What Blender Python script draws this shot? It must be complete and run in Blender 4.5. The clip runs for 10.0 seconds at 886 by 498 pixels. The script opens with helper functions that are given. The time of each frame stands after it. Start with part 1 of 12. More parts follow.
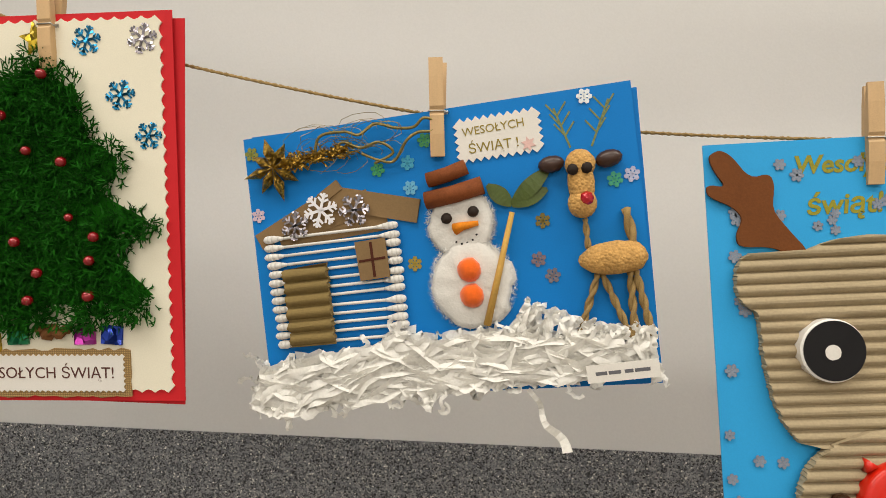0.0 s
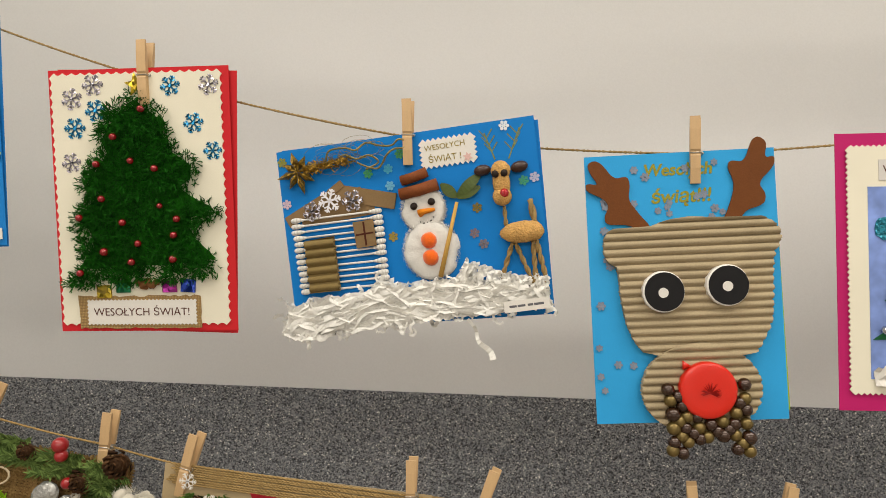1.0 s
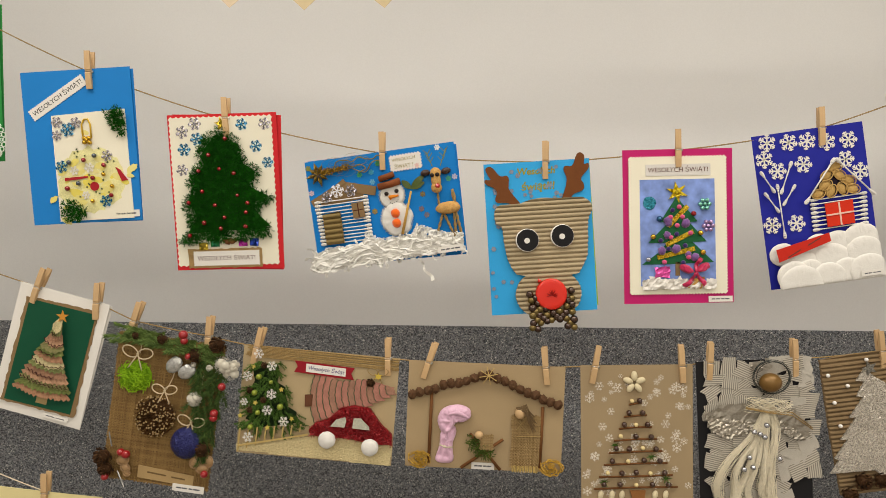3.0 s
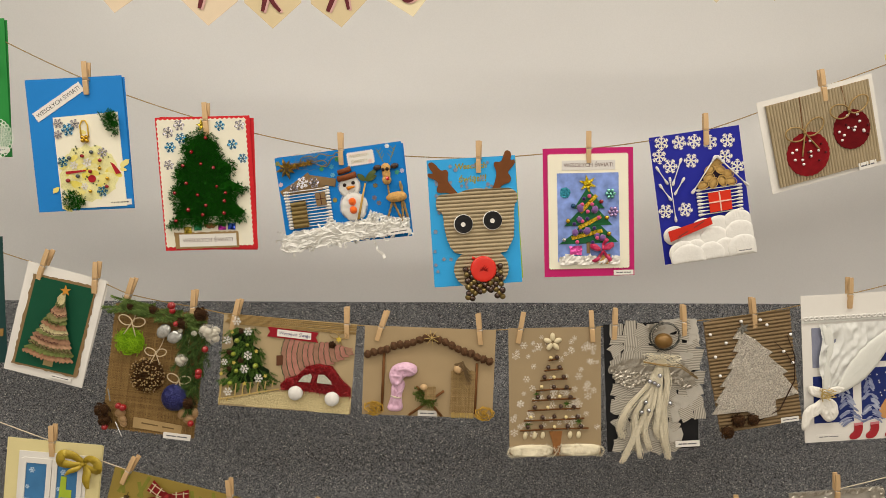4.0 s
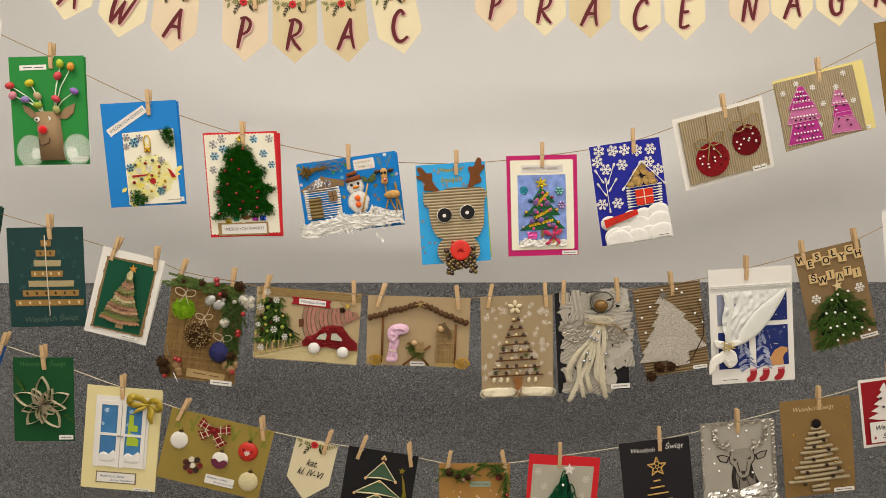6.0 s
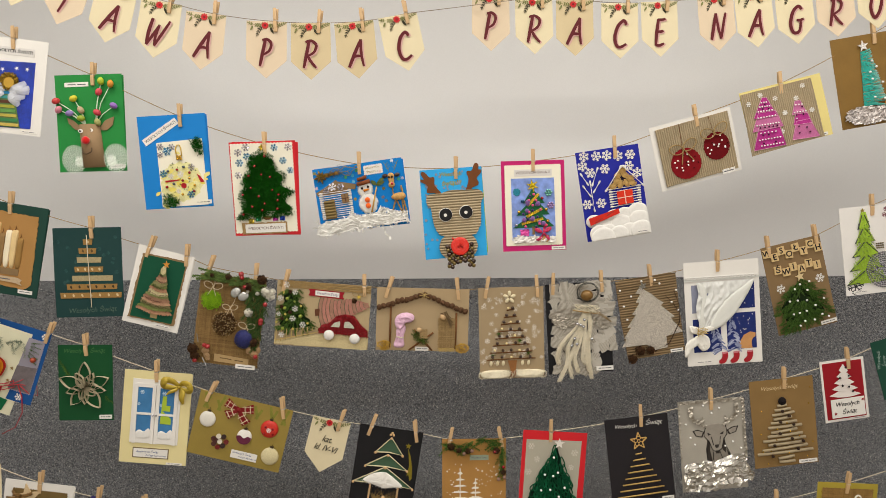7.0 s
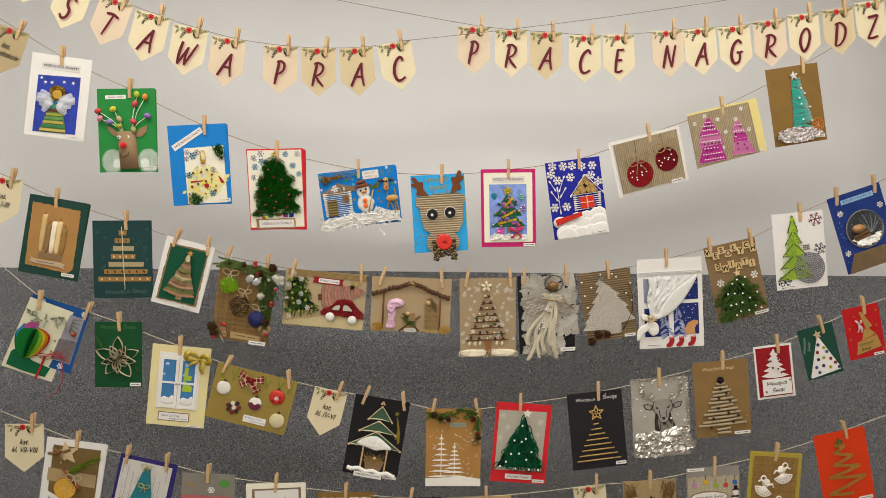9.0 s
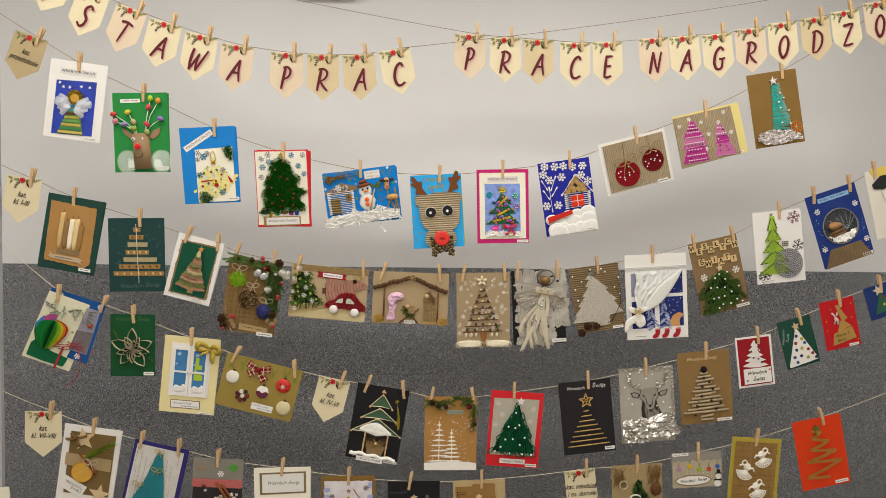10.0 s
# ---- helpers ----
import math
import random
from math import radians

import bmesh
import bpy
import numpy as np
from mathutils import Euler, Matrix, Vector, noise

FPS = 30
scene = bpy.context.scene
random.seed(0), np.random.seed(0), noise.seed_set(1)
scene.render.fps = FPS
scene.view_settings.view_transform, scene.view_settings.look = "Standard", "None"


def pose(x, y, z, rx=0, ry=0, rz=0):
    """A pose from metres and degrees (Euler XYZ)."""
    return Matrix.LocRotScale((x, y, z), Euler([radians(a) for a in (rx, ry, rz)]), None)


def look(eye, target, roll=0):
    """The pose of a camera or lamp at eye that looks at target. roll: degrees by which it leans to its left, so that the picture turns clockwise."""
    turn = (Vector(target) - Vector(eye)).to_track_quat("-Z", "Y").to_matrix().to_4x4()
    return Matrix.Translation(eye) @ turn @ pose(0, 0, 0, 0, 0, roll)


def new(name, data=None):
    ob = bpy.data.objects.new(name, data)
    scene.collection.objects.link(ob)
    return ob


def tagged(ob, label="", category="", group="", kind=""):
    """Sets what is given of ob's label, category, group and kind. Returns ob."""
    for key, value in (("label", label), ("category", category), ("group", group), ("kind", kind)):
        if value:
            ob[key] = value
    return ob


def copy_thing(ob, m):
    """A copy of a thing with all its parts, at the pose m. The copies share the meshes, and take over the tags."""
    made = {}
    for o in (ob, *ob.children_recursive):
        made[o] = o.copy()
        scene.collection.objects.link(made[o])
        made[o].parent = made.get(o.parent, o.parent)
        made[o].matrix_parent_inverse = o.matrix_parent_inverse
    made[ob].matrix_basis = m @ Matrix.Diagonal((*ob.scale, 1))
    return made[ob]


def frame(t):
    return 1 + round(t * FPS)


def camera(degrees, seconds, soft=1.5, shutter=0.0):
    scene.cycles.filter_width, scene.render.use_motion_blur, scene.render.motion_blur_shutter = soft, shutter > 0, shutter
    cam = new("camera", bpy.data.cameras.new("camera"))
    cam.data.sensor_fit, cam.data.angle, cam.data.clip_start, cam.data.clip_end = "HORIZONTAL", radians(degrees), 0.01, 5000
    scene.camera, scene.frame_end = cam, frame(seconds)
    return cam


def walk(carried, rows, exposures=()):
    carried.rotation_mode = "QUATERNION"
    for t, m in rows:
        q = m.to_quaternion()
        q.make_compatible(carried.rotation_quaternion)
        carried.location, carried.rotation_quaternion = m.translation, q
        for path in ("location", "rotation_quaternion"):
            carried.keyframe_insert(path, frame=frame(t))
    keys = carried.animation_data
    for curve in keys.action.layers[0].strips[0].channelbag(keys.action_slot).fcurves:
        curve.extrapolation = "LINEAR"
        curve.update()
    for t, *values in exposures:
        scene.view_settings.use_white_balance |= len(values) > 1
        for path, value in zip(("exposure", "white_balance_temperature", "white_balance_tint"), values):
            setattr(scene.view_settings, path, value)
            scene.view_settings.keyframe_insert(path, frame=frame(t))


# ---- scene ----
cam = camera(72.0, 10.0, soft=0.5)
PATH = [
    (0.0, pose(-0.1752, -0.4523, 1.7002, 92.209, -1.532, 3.818)),
    (0.5, pose(-0.1465, -0.5476, 1.6955, 91.642, -1.467, 3.660)),
    (1.0, pose(-0.1293, -0.6729, 1.6798, 91.190, -1.435, 3.498)),
    (1.5, pose(-0.1075, -0.7678, 1.6757, 91.229, -1.409, 3.004)),
    (2.0, pose(-0.0996, -0.8826, 1.6696, 90.675, -1.147, 2.366)),
    (2.5, pose(-0.0938, -1.0365, 1.6598, 89.761, -0.830, 1.991)),
    (4.0, pose(-0.0074, -1.3905, 1.6479, 87.892, -0.403, -1.088)),
    (4.5, pose(0.0186, -1.4970, 1.6332, 87.562, -0.504, -1.499)),
    (5.0, pose(0.0325, -1.5729, 1.6322, 87.503, -0.488, -1.759)),
    (5.5, pose(0.0204, -1.6750, 1.6388, 87.434, -0.341, -1.765)),
    (7.0, pose(-0.0086, -1.9788, 1.6153, 87.920, 0.202, -1.887)),
    (7.5, pose(0.0012, -2.0795, 1.6160, 88.082, 0.023, -2.017)),
    (8.0, pose(0.0058, -2.1644, 1.6117, 88.148, -0.202, -2.128)),
    (8.5, pose(0.0096, -2.2366, 1.6079, 88.106, -0.464, -2.253)),
    (9.0, pose(0.0143, -2.2948, 1.6033, 88.058, -0.736, -2.284)),
    (9.5, pose(0.0157, -2.3502, 1.6012, 87.961, -0.785, -2.250)),
    (10.0, pose(0.0102, -2.4195, 1.5965, 87.962, -0.746, -2.472)),
]
walk(cam, PATH, exposures=((0.0, -0.34, 6850, 8), (2.5, -0.36, 6900, 8.2), (5.5, -0.33, 7000, 8.5), (7.0, -0.26, 6600, 8.5), (10.0, -0.27, 6550, 8.5)))

# ---- light: ceiling panels in front of the wall ----
world = bpy.data.worlds.new("room")
scene.world = world
world.use_nodes = True
world.node_tree.nodes["Background"].inputs[0].default_value = (0.6, 0.62, 0.66, 1)
world.node_tree.nodes["Background"].inputs[1].default_value = 0.05


def panel_lamp(x, y, power, sx=2.0, sy=0.6):
    d = bpy.data.lights.new("ceiling_panel", "AREA")
    d.shape, d.size, d.size_y, d.energy, d.color = "RECTANGLE", sx, sy, power, (1.0, 0.96, 0.90)
    ob = new("ceiling_panel", d)
    ob.matrix_world = look((x, y, 3.13), (x, y, 0))
    return ob


panel_lamp(-1.15, -0.8, 33.5)
panel_lamp(1.15, -0.8, 33.5)
panel_lamp(-1.15, -3.1, 54)
panel_lamp(1.15, -3.1, 54)


# ---- materials ----
def rgb(h):
    v = [int(h[i:i + 2], 16) / 255 for i in (0, 2, 4)]
    return tuple(a / 12.92 if a <= 0.04045 else ((a + 0.055) / 1.055) ** 2.4 for a in v)


MATS = {}


def mat(name, colour, rough=0.65, metal=0.0, var=0.12, scale=25.0, fine=600.0, bump=0.12, sheen=0.0, tint=0.0, coat=0.0):
    """A surface with soft blotches, fine grain and fine relief."""
    if name in MATS:
        return MATS[name]
    m = MATS[name] = bpy.data.materials.new(name)
    m.use_nodes = True
    n, l = m.node_tree.nodes, m.node_tree.links
    b = n["Principled BSDF"]
    c = rgb(colour) if isinstance(colour, str) else colour
    tc = n.new("ShaderNodeTexCoord")
    big = n.new("ShaderNodeTexNoise")
    big.inputs["Scale"].default_value, big.inputs["Detail"].default_value = scale, 3
    small = n.new("ShaderNodeTexNoise")
    small.inputs["Scale"].default_value, small.inputs["Detail"].default_value = fine, 2
    for t in (big, small):
        l.new(tc.outputs["Object"], t.inputs["Vector"])
    add = n.new("ShaderNodeMath")
    add.operation = "ADD"
    l.new(big.outputs["Fac"], add.inputs[0])
    l.new(small.outputs["Fac"], add.inputs[1])
    last = add
    if tint:
        info = n.new("ShaderNodeObjectInfo")
        mul = n.new("ShaderNodeMath")
        mul.operation = "MULTIPLY_ADD"
        mul.inputs[1].default_value = tint * 2
        l.new(info.outputs["Random"], mul.inputs[0])
        l.new(add.outputs[0], mul.inputs[2])
        last = mul
    ramp = n.new("ShaderNodeMapRange")
    ramp.inputs["From Min"].default_value, ramp.inputs["From Max"].default_value = 0.6, 1.4 + tint * 2
    ramp.inputs["To Min"].default_value, ramp.inputs["To Max"].default_value = 1 - var, 1 + var
    l.new(last.outputs[0], ramp.inputs["Value"])
    mix = n.new("ShaderNodeVectorMath")
    mix.operation = "SCALE"
    mix.inputs[0].default_value = c
    l.new(ramp.outputs[0], mix.inputs["Scale"])
    l.new(mix.outputs[0], b.inputs["Base Color"])
    b.inputs["Roughness"].default_value, b.inputs["Metallic"].default_value = rough, metal
    if rough > 0.55:
        b.inputs["Specular IOR Level"].default_value = 0.2
    b.inputs["Sheen Weight"].default_value, b.inputs["Coat Weight"].default_value = sheen, coat
    if bump:
        bp = n.new("ShaderNodeBump")
        bp.inputs["Strength"].default_value, bp.inputs["Distance"].default_value = bump, 0.0006
        l.new(small.outputs["Fac"], bp.inputs["Height"])
        l.new(bp.outputs[0], b.inputs["Normal"])
    return m


def glitter(name, colour, size=0.0012, rough=0.3, metal=0.75, bright=0.5):
    """Flakes, each with a tilt and tone of its own."""
    if name in MATS:
        return MATS[name]
    m = mat(name, colour, rough, metal, 0.1, 40, 600, 0.0)
    n, l = m.node_tree.nodes, m.node_tree.links
    b = n["Principled BSDF"]
    tc = n.new("ShaderNodeTexCoord")
    v = n.new("ShaderNodeTexVoronoi")
    v.inputs["Scale"].default_value = 1 / size
    l.new(tc.outputs["Object"], v.inputs["Vector"])
    geo = n.new("ShaderNodeNewGeometry")
    sub = n.new("ShaderNodeVectorMath")
    sub.operation = "SUBTRACT"
    sub.inputs[1].default_value = (0.5, 0.5, 0.5)
    l.new(v.outputs["Color"], sub.inputs[0])
    sc = n.new("ShaderNodeVectorMath")
    sc.operation = "MULTIPLY_ADD"
    sc.inputs[1].default_value = (1.3, 1.3, 1.3)
    l.new(sub.outputs[0], sc.inputs[0])
    l.new(geo.outputs["Normal"], sc.inputs[2])
    nor = n.new("ShaderNodeVectorMath")
    nor.operation = "NORMALIZE"
    l.new(sc.outputs[0], nor.inputs[0])
    l.new(nor.outputs[0], b.inputs["Normal"])
    sep = n.new("ShaderNodeSeparateColor")
    l.new(v.outputs["Color"], sep.inputs[0])
    mr = n.new("ShaderNodeMapRange")
    mr.inputs["To Min"].default_value, mr.inputs["To Max"].default_value = 1 - bright, 1 + bright
    l.new(sep.outputs[0], mr.inputs["Value"])
    c = rgb(colour) if isinstance(colour, str) else colour
    mix = n.new("ShaderNodeVectorMath")
    mix.operation = "SCALE"
    mix.inputs[0].default_value = c
    l.new(mr.outputs[0], mix.inputs["Scale"])
    l.new(mix.outputs[0], b.inputs["Base Color"])
    return m


def woven(name, colour, pitch=0.0022, dark=0.45):
    """Plain weave of coarse thread."""
    if name in MATS:
        return MATS[name]
    m = mat(name, colour, 0.9, 0, 0.15, 30, 900, 0.0)
    n, l = m.node_tree.nodes, m.node_tree.links
    b = n["Principled BSDF"]
    tc = n.new("ShaderNodeTexCoord")
    waves = []
    for axis in ("X", "Y"):
        w = n.new("ShaderNodeTexWave")
        w.bands_direction = axis
        w.inputs["Scale"].default_value = 0.314 / pitch
        w.inputs["Distortion"].default_value, w.inputs["Detail"].default_value, w.inputs["Detail Scale"].default_value = 1.6, 2, 0.6
        l.new(tc.outputs["Object"], w.inputs["Vector"])
        waves.append(w)
    mul = n.new("ShaderNodeMath")
    mul.operation = "MULTIPLY"
    l.new(waves[0].outputs["Fac"], mul.inputs[0])
    l.new(waves[1].outputs["Fac"], mul.inputs[1])
    mr = n.new("ShaderNodeMapRange")
    mr.inputs["To Min"].default_value, mr.inputs["To Max"].default_value = dark + 0.3, 1.4
    l.new(mul.outputs[0], mr.inputs["Value"])
    mix = n.new("ShaderNodeVectorMath")
    mix.operation = "SCALE"
    mix.inputs[0].default_value = rgb(colour)
    l.new(mr.outputs[0], mix.inputs["Scale"])
    l.new(mix.outputs[0], b.inputs["Base Color"])
    bp = n.new("ShaderNodeBump")
    bp.inputs["Strength"].default_value, bp.inputs["Distance"].default_value = 0.8, 0.001
    l.new(mul.outputs[0], bp.inputs["Height"])
    l.new(bp.outputs[0], b.inputs["Normal"])
    return m


def stone_plaster():
    """Fine mosaic plaster: grey, black and pale grains with a few bright flecks."""
    m = MATS["mosaic_plaster"] = bpy.data.materials.new("mosaic_plaster")
    m.use_nodes = True
    n, l = m.node_tree.nodes, m.node_tree.links
    b = n["Principled BSDF"]
    tc = n.new("ShaderNodeTexCoord")
    v = n.new("ShaderNodeTexVoronoi")
    v.inputs["Scale"].default_value = 400
    l.new(tc.outputs["Object"], v.inputs["Vector"])
    sep = n.new("ShaderNodeSeparateColor")
    l.new(v.outputs["Color"], sep.inputs[0])
    r = n.new("ShaderNodeValToRGB")
    e = r.color_ramp.elements
    e[0].position, e[0].color = 0.0, (*rgb("17171b"), 1)
    e[1].position, e[1].color = 1.0, (*rgb("ebe9e6"), 1)
    for p, c in ((0.22, "515358"), (0.45, "70737a"), (0.8, "909295"), (0.965, "a6a5a4"), (0.985, "cfcdca")):
        k = e.new(p)
        k.color = (*rgb(c), 1)
    l.new(sep.outputs[0], r.inputs[0])
    noise_t = n.new("ShaderNodeTexNoise")
    noise_t.inputs["Scale"].default_value, noise_t.inputs["Detail"].default_value = 75, 3
    l.new(tc.outputs["Object"], noise_t.inputs["Vector"])
    mr = n.new("ShaderNodeMapRange")
    mr.inputs["To Min"].default_value, mr.inputs["To Max"].default_value = 0.55, 1.45
    l.new(noise_t.outputs["Fac"], mr.inputs["Value"])
    mix = n.new("ShaderNodeVectorMath")
    mix.operation = "SCALE"
    l.new(r.outputs[0], mix.inputs[0])
    l.new(mr.outputs[0], mix.inputs["Scale"])
    l.new(mix.outputs[0], b.inputs["Base Color"])
    rr = n.new("ShaderNodeMapRange")
    rr.inputs["From Min"].default_value, rr.inputs["From Max"].default_value = 0.93, 0.99
    rr.inputs["To Min"].default_value, rr.inputs["To Max"].default_value = 0.65, 0.12
    l.new(sep.outputs[1], rr.inputs["Value"])
    l.new(rr.outputs[0], b.inputs["Roughness"])
    bp = n.new("ShaderNodeBump")
    bp.inputs["Strength"].default_value, bp.inputs["Distance"].default_value = 0.6, 0.001
    l.new(v.outputs["Distance"], bp.inputs["Height"])
    bp.invert = True
    l.new(bp.outputs[0], b.inputs["Normal"])
    return m


def leafy(name, dark, light, rough=0.8):
    """Leaves, moss or seeds: each small piece has a tone of its own between dark and light."""
    if name in MATS:
        return MATS[name]
    m = MATS[name] = bpy.data.materials.new(name)
    m.use_nodes = True
    n, l = m.node_tree.nodes, m.node_tree.links
    b = n["Principled BSDF"]
    geo, tc, big = n.new("ShaderNodeNewGeometry"), n.new("ShaderNodeTexCoord"), n.new("ShaderNodeTexNoise")
    big.inputs["Scale"].default_value = 70
    l.new(tc.outputs["Object"], big.inputs["Vector"])
    mid = n.new("ShaderNodeMath")
    mid.operation = "MULTIPLY_ADD"
    mid.inputs[1].default_value = 0.6
    l.new(geo.outputs["Random Per Island"], mid.inputs[0])
    half = n.new("ShaderNodeMath")
    half.operation = "MULTIPLY"
    half.inputs[1].default_value = 0.4
    l.new(big.outputs["Fac"], half.inputs[0])
    l.new(half.outputs[0], mid.inputs[2])
    mix = n.new("ShaderNodeMix")
    mix.data_type = "RGBA"
    mix.inputs[6].default_value, mix.inputs[7].default_value = (*rgb(dark), 1), (*rgb(light), 1)
    l.new(mid.outputs[0], mix.inputs[0])
    l.new(mix.outputs[2], b.inputs["Base Color"])
    b.inputs["Roughness"].default_value, b.inputs["Specular IOR Level"].default_value = rough, 0.12
    return m


def wood(name, colour, tint=0.25):
    """Plain light timber with grain along the piece."""
    if name in MATS:
        return MATS[name]
    m = mat(name, colour, 0.55, 0, 0.12, 60, 900, 0.1, tint=tint)
    n, l = m.node_tree.nodes, m.node_tree.links
    tc = n["Texture Coordinate"]
    mp = n.new("ShaderNodeMapping")
    mp.inputs["Scale"].default_value = (6, 0.5, 6)
    l.new(tc.outputs["Object"], mp.inputs["Vector"])
    l.new(mp.outputs[0], n["Noise Texture"].inputs["Vector"])
    return m


# ---- mesh pieces; a card's own axes: x to its right, y up, z out of the wall ----
def poly(bm, pts, z0, z1):
    """A flat plate with the outline pts, from z0 to z1."""
    a = [bm.verts.new((x, y, z1)) for x, y in pts]
    b = [bm.verts.new((x, y, z0)) for x, y in pts]
    area = sum(p[0] * q[1] - q[0] * p[1] for p, q in zip(pts, list(pts[1:]) + [pts[0]]))
    if area < 0:
        a.reverse(), b.reverse()
    bm.faces.new(a)
    bm.faces.new(b[::-1])
    k = len(a)
    for i in range(k):
        j = (i + 1) % k
        bm.faces.new((a[j], a[i], b[i], b[j]))


def turned(pts, deg=0.0, cx=0.0, cy=0.0, s=1.0):
    c, n = math.cos(radians(deg)) * s, math.sin(radians(deg)) * s
    return [(cx + x * c - y * n, cy + x * n + y * c) for x, y in pts]


def rect(w, h):
    return [(-w / 2, -h / 2), (w / 2, -h / 2), (w / 2, h / 2), (-w / 2, h / 2)]


def bar(bm, x0, y0, x1, y1, width, z0, z1):
    """A straight flat strip from one point to another."""
    d = math.hypot(x1 - x0, y1 - y0)
    poly(bm, turned(rect(d, width), math.degrees(math.atan2(y1 - y0, x1 - x0)), (x0 + x1) / 2, (y0 + y1) / 2), z0, z1)


def ball(bm, x, y, z, r, seg=10, rings=6, sy=1.0, sz=1.0, wob=0.0, deg=0.0):
    rows = []
    c, n = math.cos(radians(deg)), math.sin(radians(deg))
    for i in range(1, rings):
        a = math.pi * i / rings
        row = []
        for j in range(seg):
            b = 2 * math.pi * j / seg
            k = r * (1 + random.uniform(-wob, wob))
            px, py = k * math.sin(a) * math.cos(b), k * math.sin(a) * math.sin(b) * sy
            row.append(bm.verts.new((x + px * c - py * n, y + px * n + py * c, z + k * math.cos(a) * sz)))
        rows.append(row)
    top, low = bm.verts.new((x, y, z + r * sz)), bm.verts.new((x, y, z - r * sz))
    for j in range(seg):
        k = (j + 1) % seg
        bm.faces.new((top, rows[0][j], rows[0][k]))
        bm.faces.new((low, rows[-1][k], rows[-1][j]))
        for a, b in zip(rows, rows[1:]):
            bm.faces.new((a[j], b[j], b[k], a[k]))


def tube(bm, pts, r, n=6, r1=None):
    """A round cord through the points, tapering to r1."""
    pts = [Vector(p) for p in pts]
    r1 = r if r1 is None else r1
    rings, side = [], None
    for i, p in enumerate(pts):
        d = (pts[min(i + 1, len(pts) - 1)] - pts[max(i - 1, 0)]).normalized()
        if side is None:
            side = d.orthogonal().normalized()
        side = (side - d * side.dot(d)).normalized()
        up = d.cross(side)
        k = r + (r1 - r) * i / max(1, len(pts) - 1)
        rings.append([bm.verts.new(p + (side * math.cos(2 * math.pi * j / n) + up * math.sin(2 * math.pi * j / n)) * k) for j in range(n)])
    for a, b in zip(rings, rings[1:]):
        for j in range(n):
            bm.faces.new((a[j], a[(j + 1) % n], b[(j + 1) % n], b[j]))
    bm.faces.new(rings[0][::-1])
    bm.faces.new(rings[-1])


def ribbon(bm, pts, width, t=0.0004):
    """A flat band that runs through the points; its width lies across them in the card's plane."""
    pts = [Vector(p) for p in pts]
    rows = []
    for i, p in enumerate(pts):
        d = pts[min(i + 1, len(pts) - 1)] - pts[max(i - 1, 0)]
        s = Vector((-d.y, d.x, d.z * 0.3))
        s = s.normalized() if s.length > 1e-9 else Vector((1, 0, 0))
        w = width(i / max(1, len(pts) - 1)) if callable(width) else width
        up = d.cross(s).normalized() * t
        rows.append([bm.verts.new(q) for q in (p - s * w / 2, p + s * w / 2, p + s * w / 2 - up, p - s * w / 2 - up)])
    for a, b in zip(rows, rows[1:]):
        for j in range(4):
            bm.faces.new((a[j], b[j], b[(j + 1) % 4], a[(j + 1) % 4]))
    bm.faces.new(rows[0])
    bm.faces.new(rows[-1][::-1])


def sheet(bm, w, h, z=0.0, t=0.0008, bow=0.003, nx=6, ny=8, cx=0.0, cy=0.0, ragged=0.0):
    """A sheet of card that is a little bowed, with thickness."""
    a, b = random.uniform(-bow, bow), random.uniform(-bow, bow)

    def at(i, j, dz):
        x, y = w * (i / nx - 0.5), h * (j / ny - 0.5)
        k = ragged * random.uniform(-1, 1) if ragged and (i in (0, nx) or j in (0, ny)) else 0
        return bm.verts.new((cx + x + k, cy + y + k, z + dz + min(0.0, a * ((2 * x / w) ** 2)) + min(0.0, b * ((2 * y / h) ** 2) * (0.5 - y / h))))

    random_state = random.getstate()
    f = [[at(i, j, 0) for j in range(ny + 1)] for i in range(nx + 1)]
    random.setstate(random_state)
    g = [[at(i, j, -t) for j in range(ny + 1)] for i in range(nx + 1)]
    for i in range(nx):
        for j in range(ny):
            bm.faces.new((f[i][j], f[i + 1][j], f[i + 1][j + 1], f[i][j + 1]))
            bm.faces.new((g[i][j], g[i][j + 1], g[i + 1][j + 1], g[i + 1][j]))
    for i in range(nx):
        bm.faces.new((f[i][0], g[i][0], g[i + 1][0], f[i + 1][0]))
        bm.faces.new((f[i][ny], f[i + 1][ny], g[i + 1][ny], g[i][ny]))
    for j in range(ny):
        bm.faces.new((f[0][j], f[0][j + 1], g[0][j + 1], g[0][j]))
        bm.faces.new((f[nx][j], g[nx][j], g[nx][j + 1], f[nx][j + 1]))


def star(n, r1, r2, deg=90.0):
    return [((r1 if i % 2 == 0 else r2) * math.cos(radians(deg) + math.pi * i / n), (r1 if i % 2 == 0 else r2) * math.sin(radians(deg) + math.pi * i / n)) for i in range(2 * n)]


def disc(r, n=24, sy=1.0, wob=0.0, lobes=0):
    return [((r * (1 + wob * (math.cos(lobes * a) if lobes else random.uniform(-1, 1)))) * math.cos(a), (r * (1 + wob * (math.cos(lobes * a) if lobes else random.uniform(-1, 1)))) * sy * math.sin(a)) for a in [2 * math.pi * i / n for i in range(n)]]


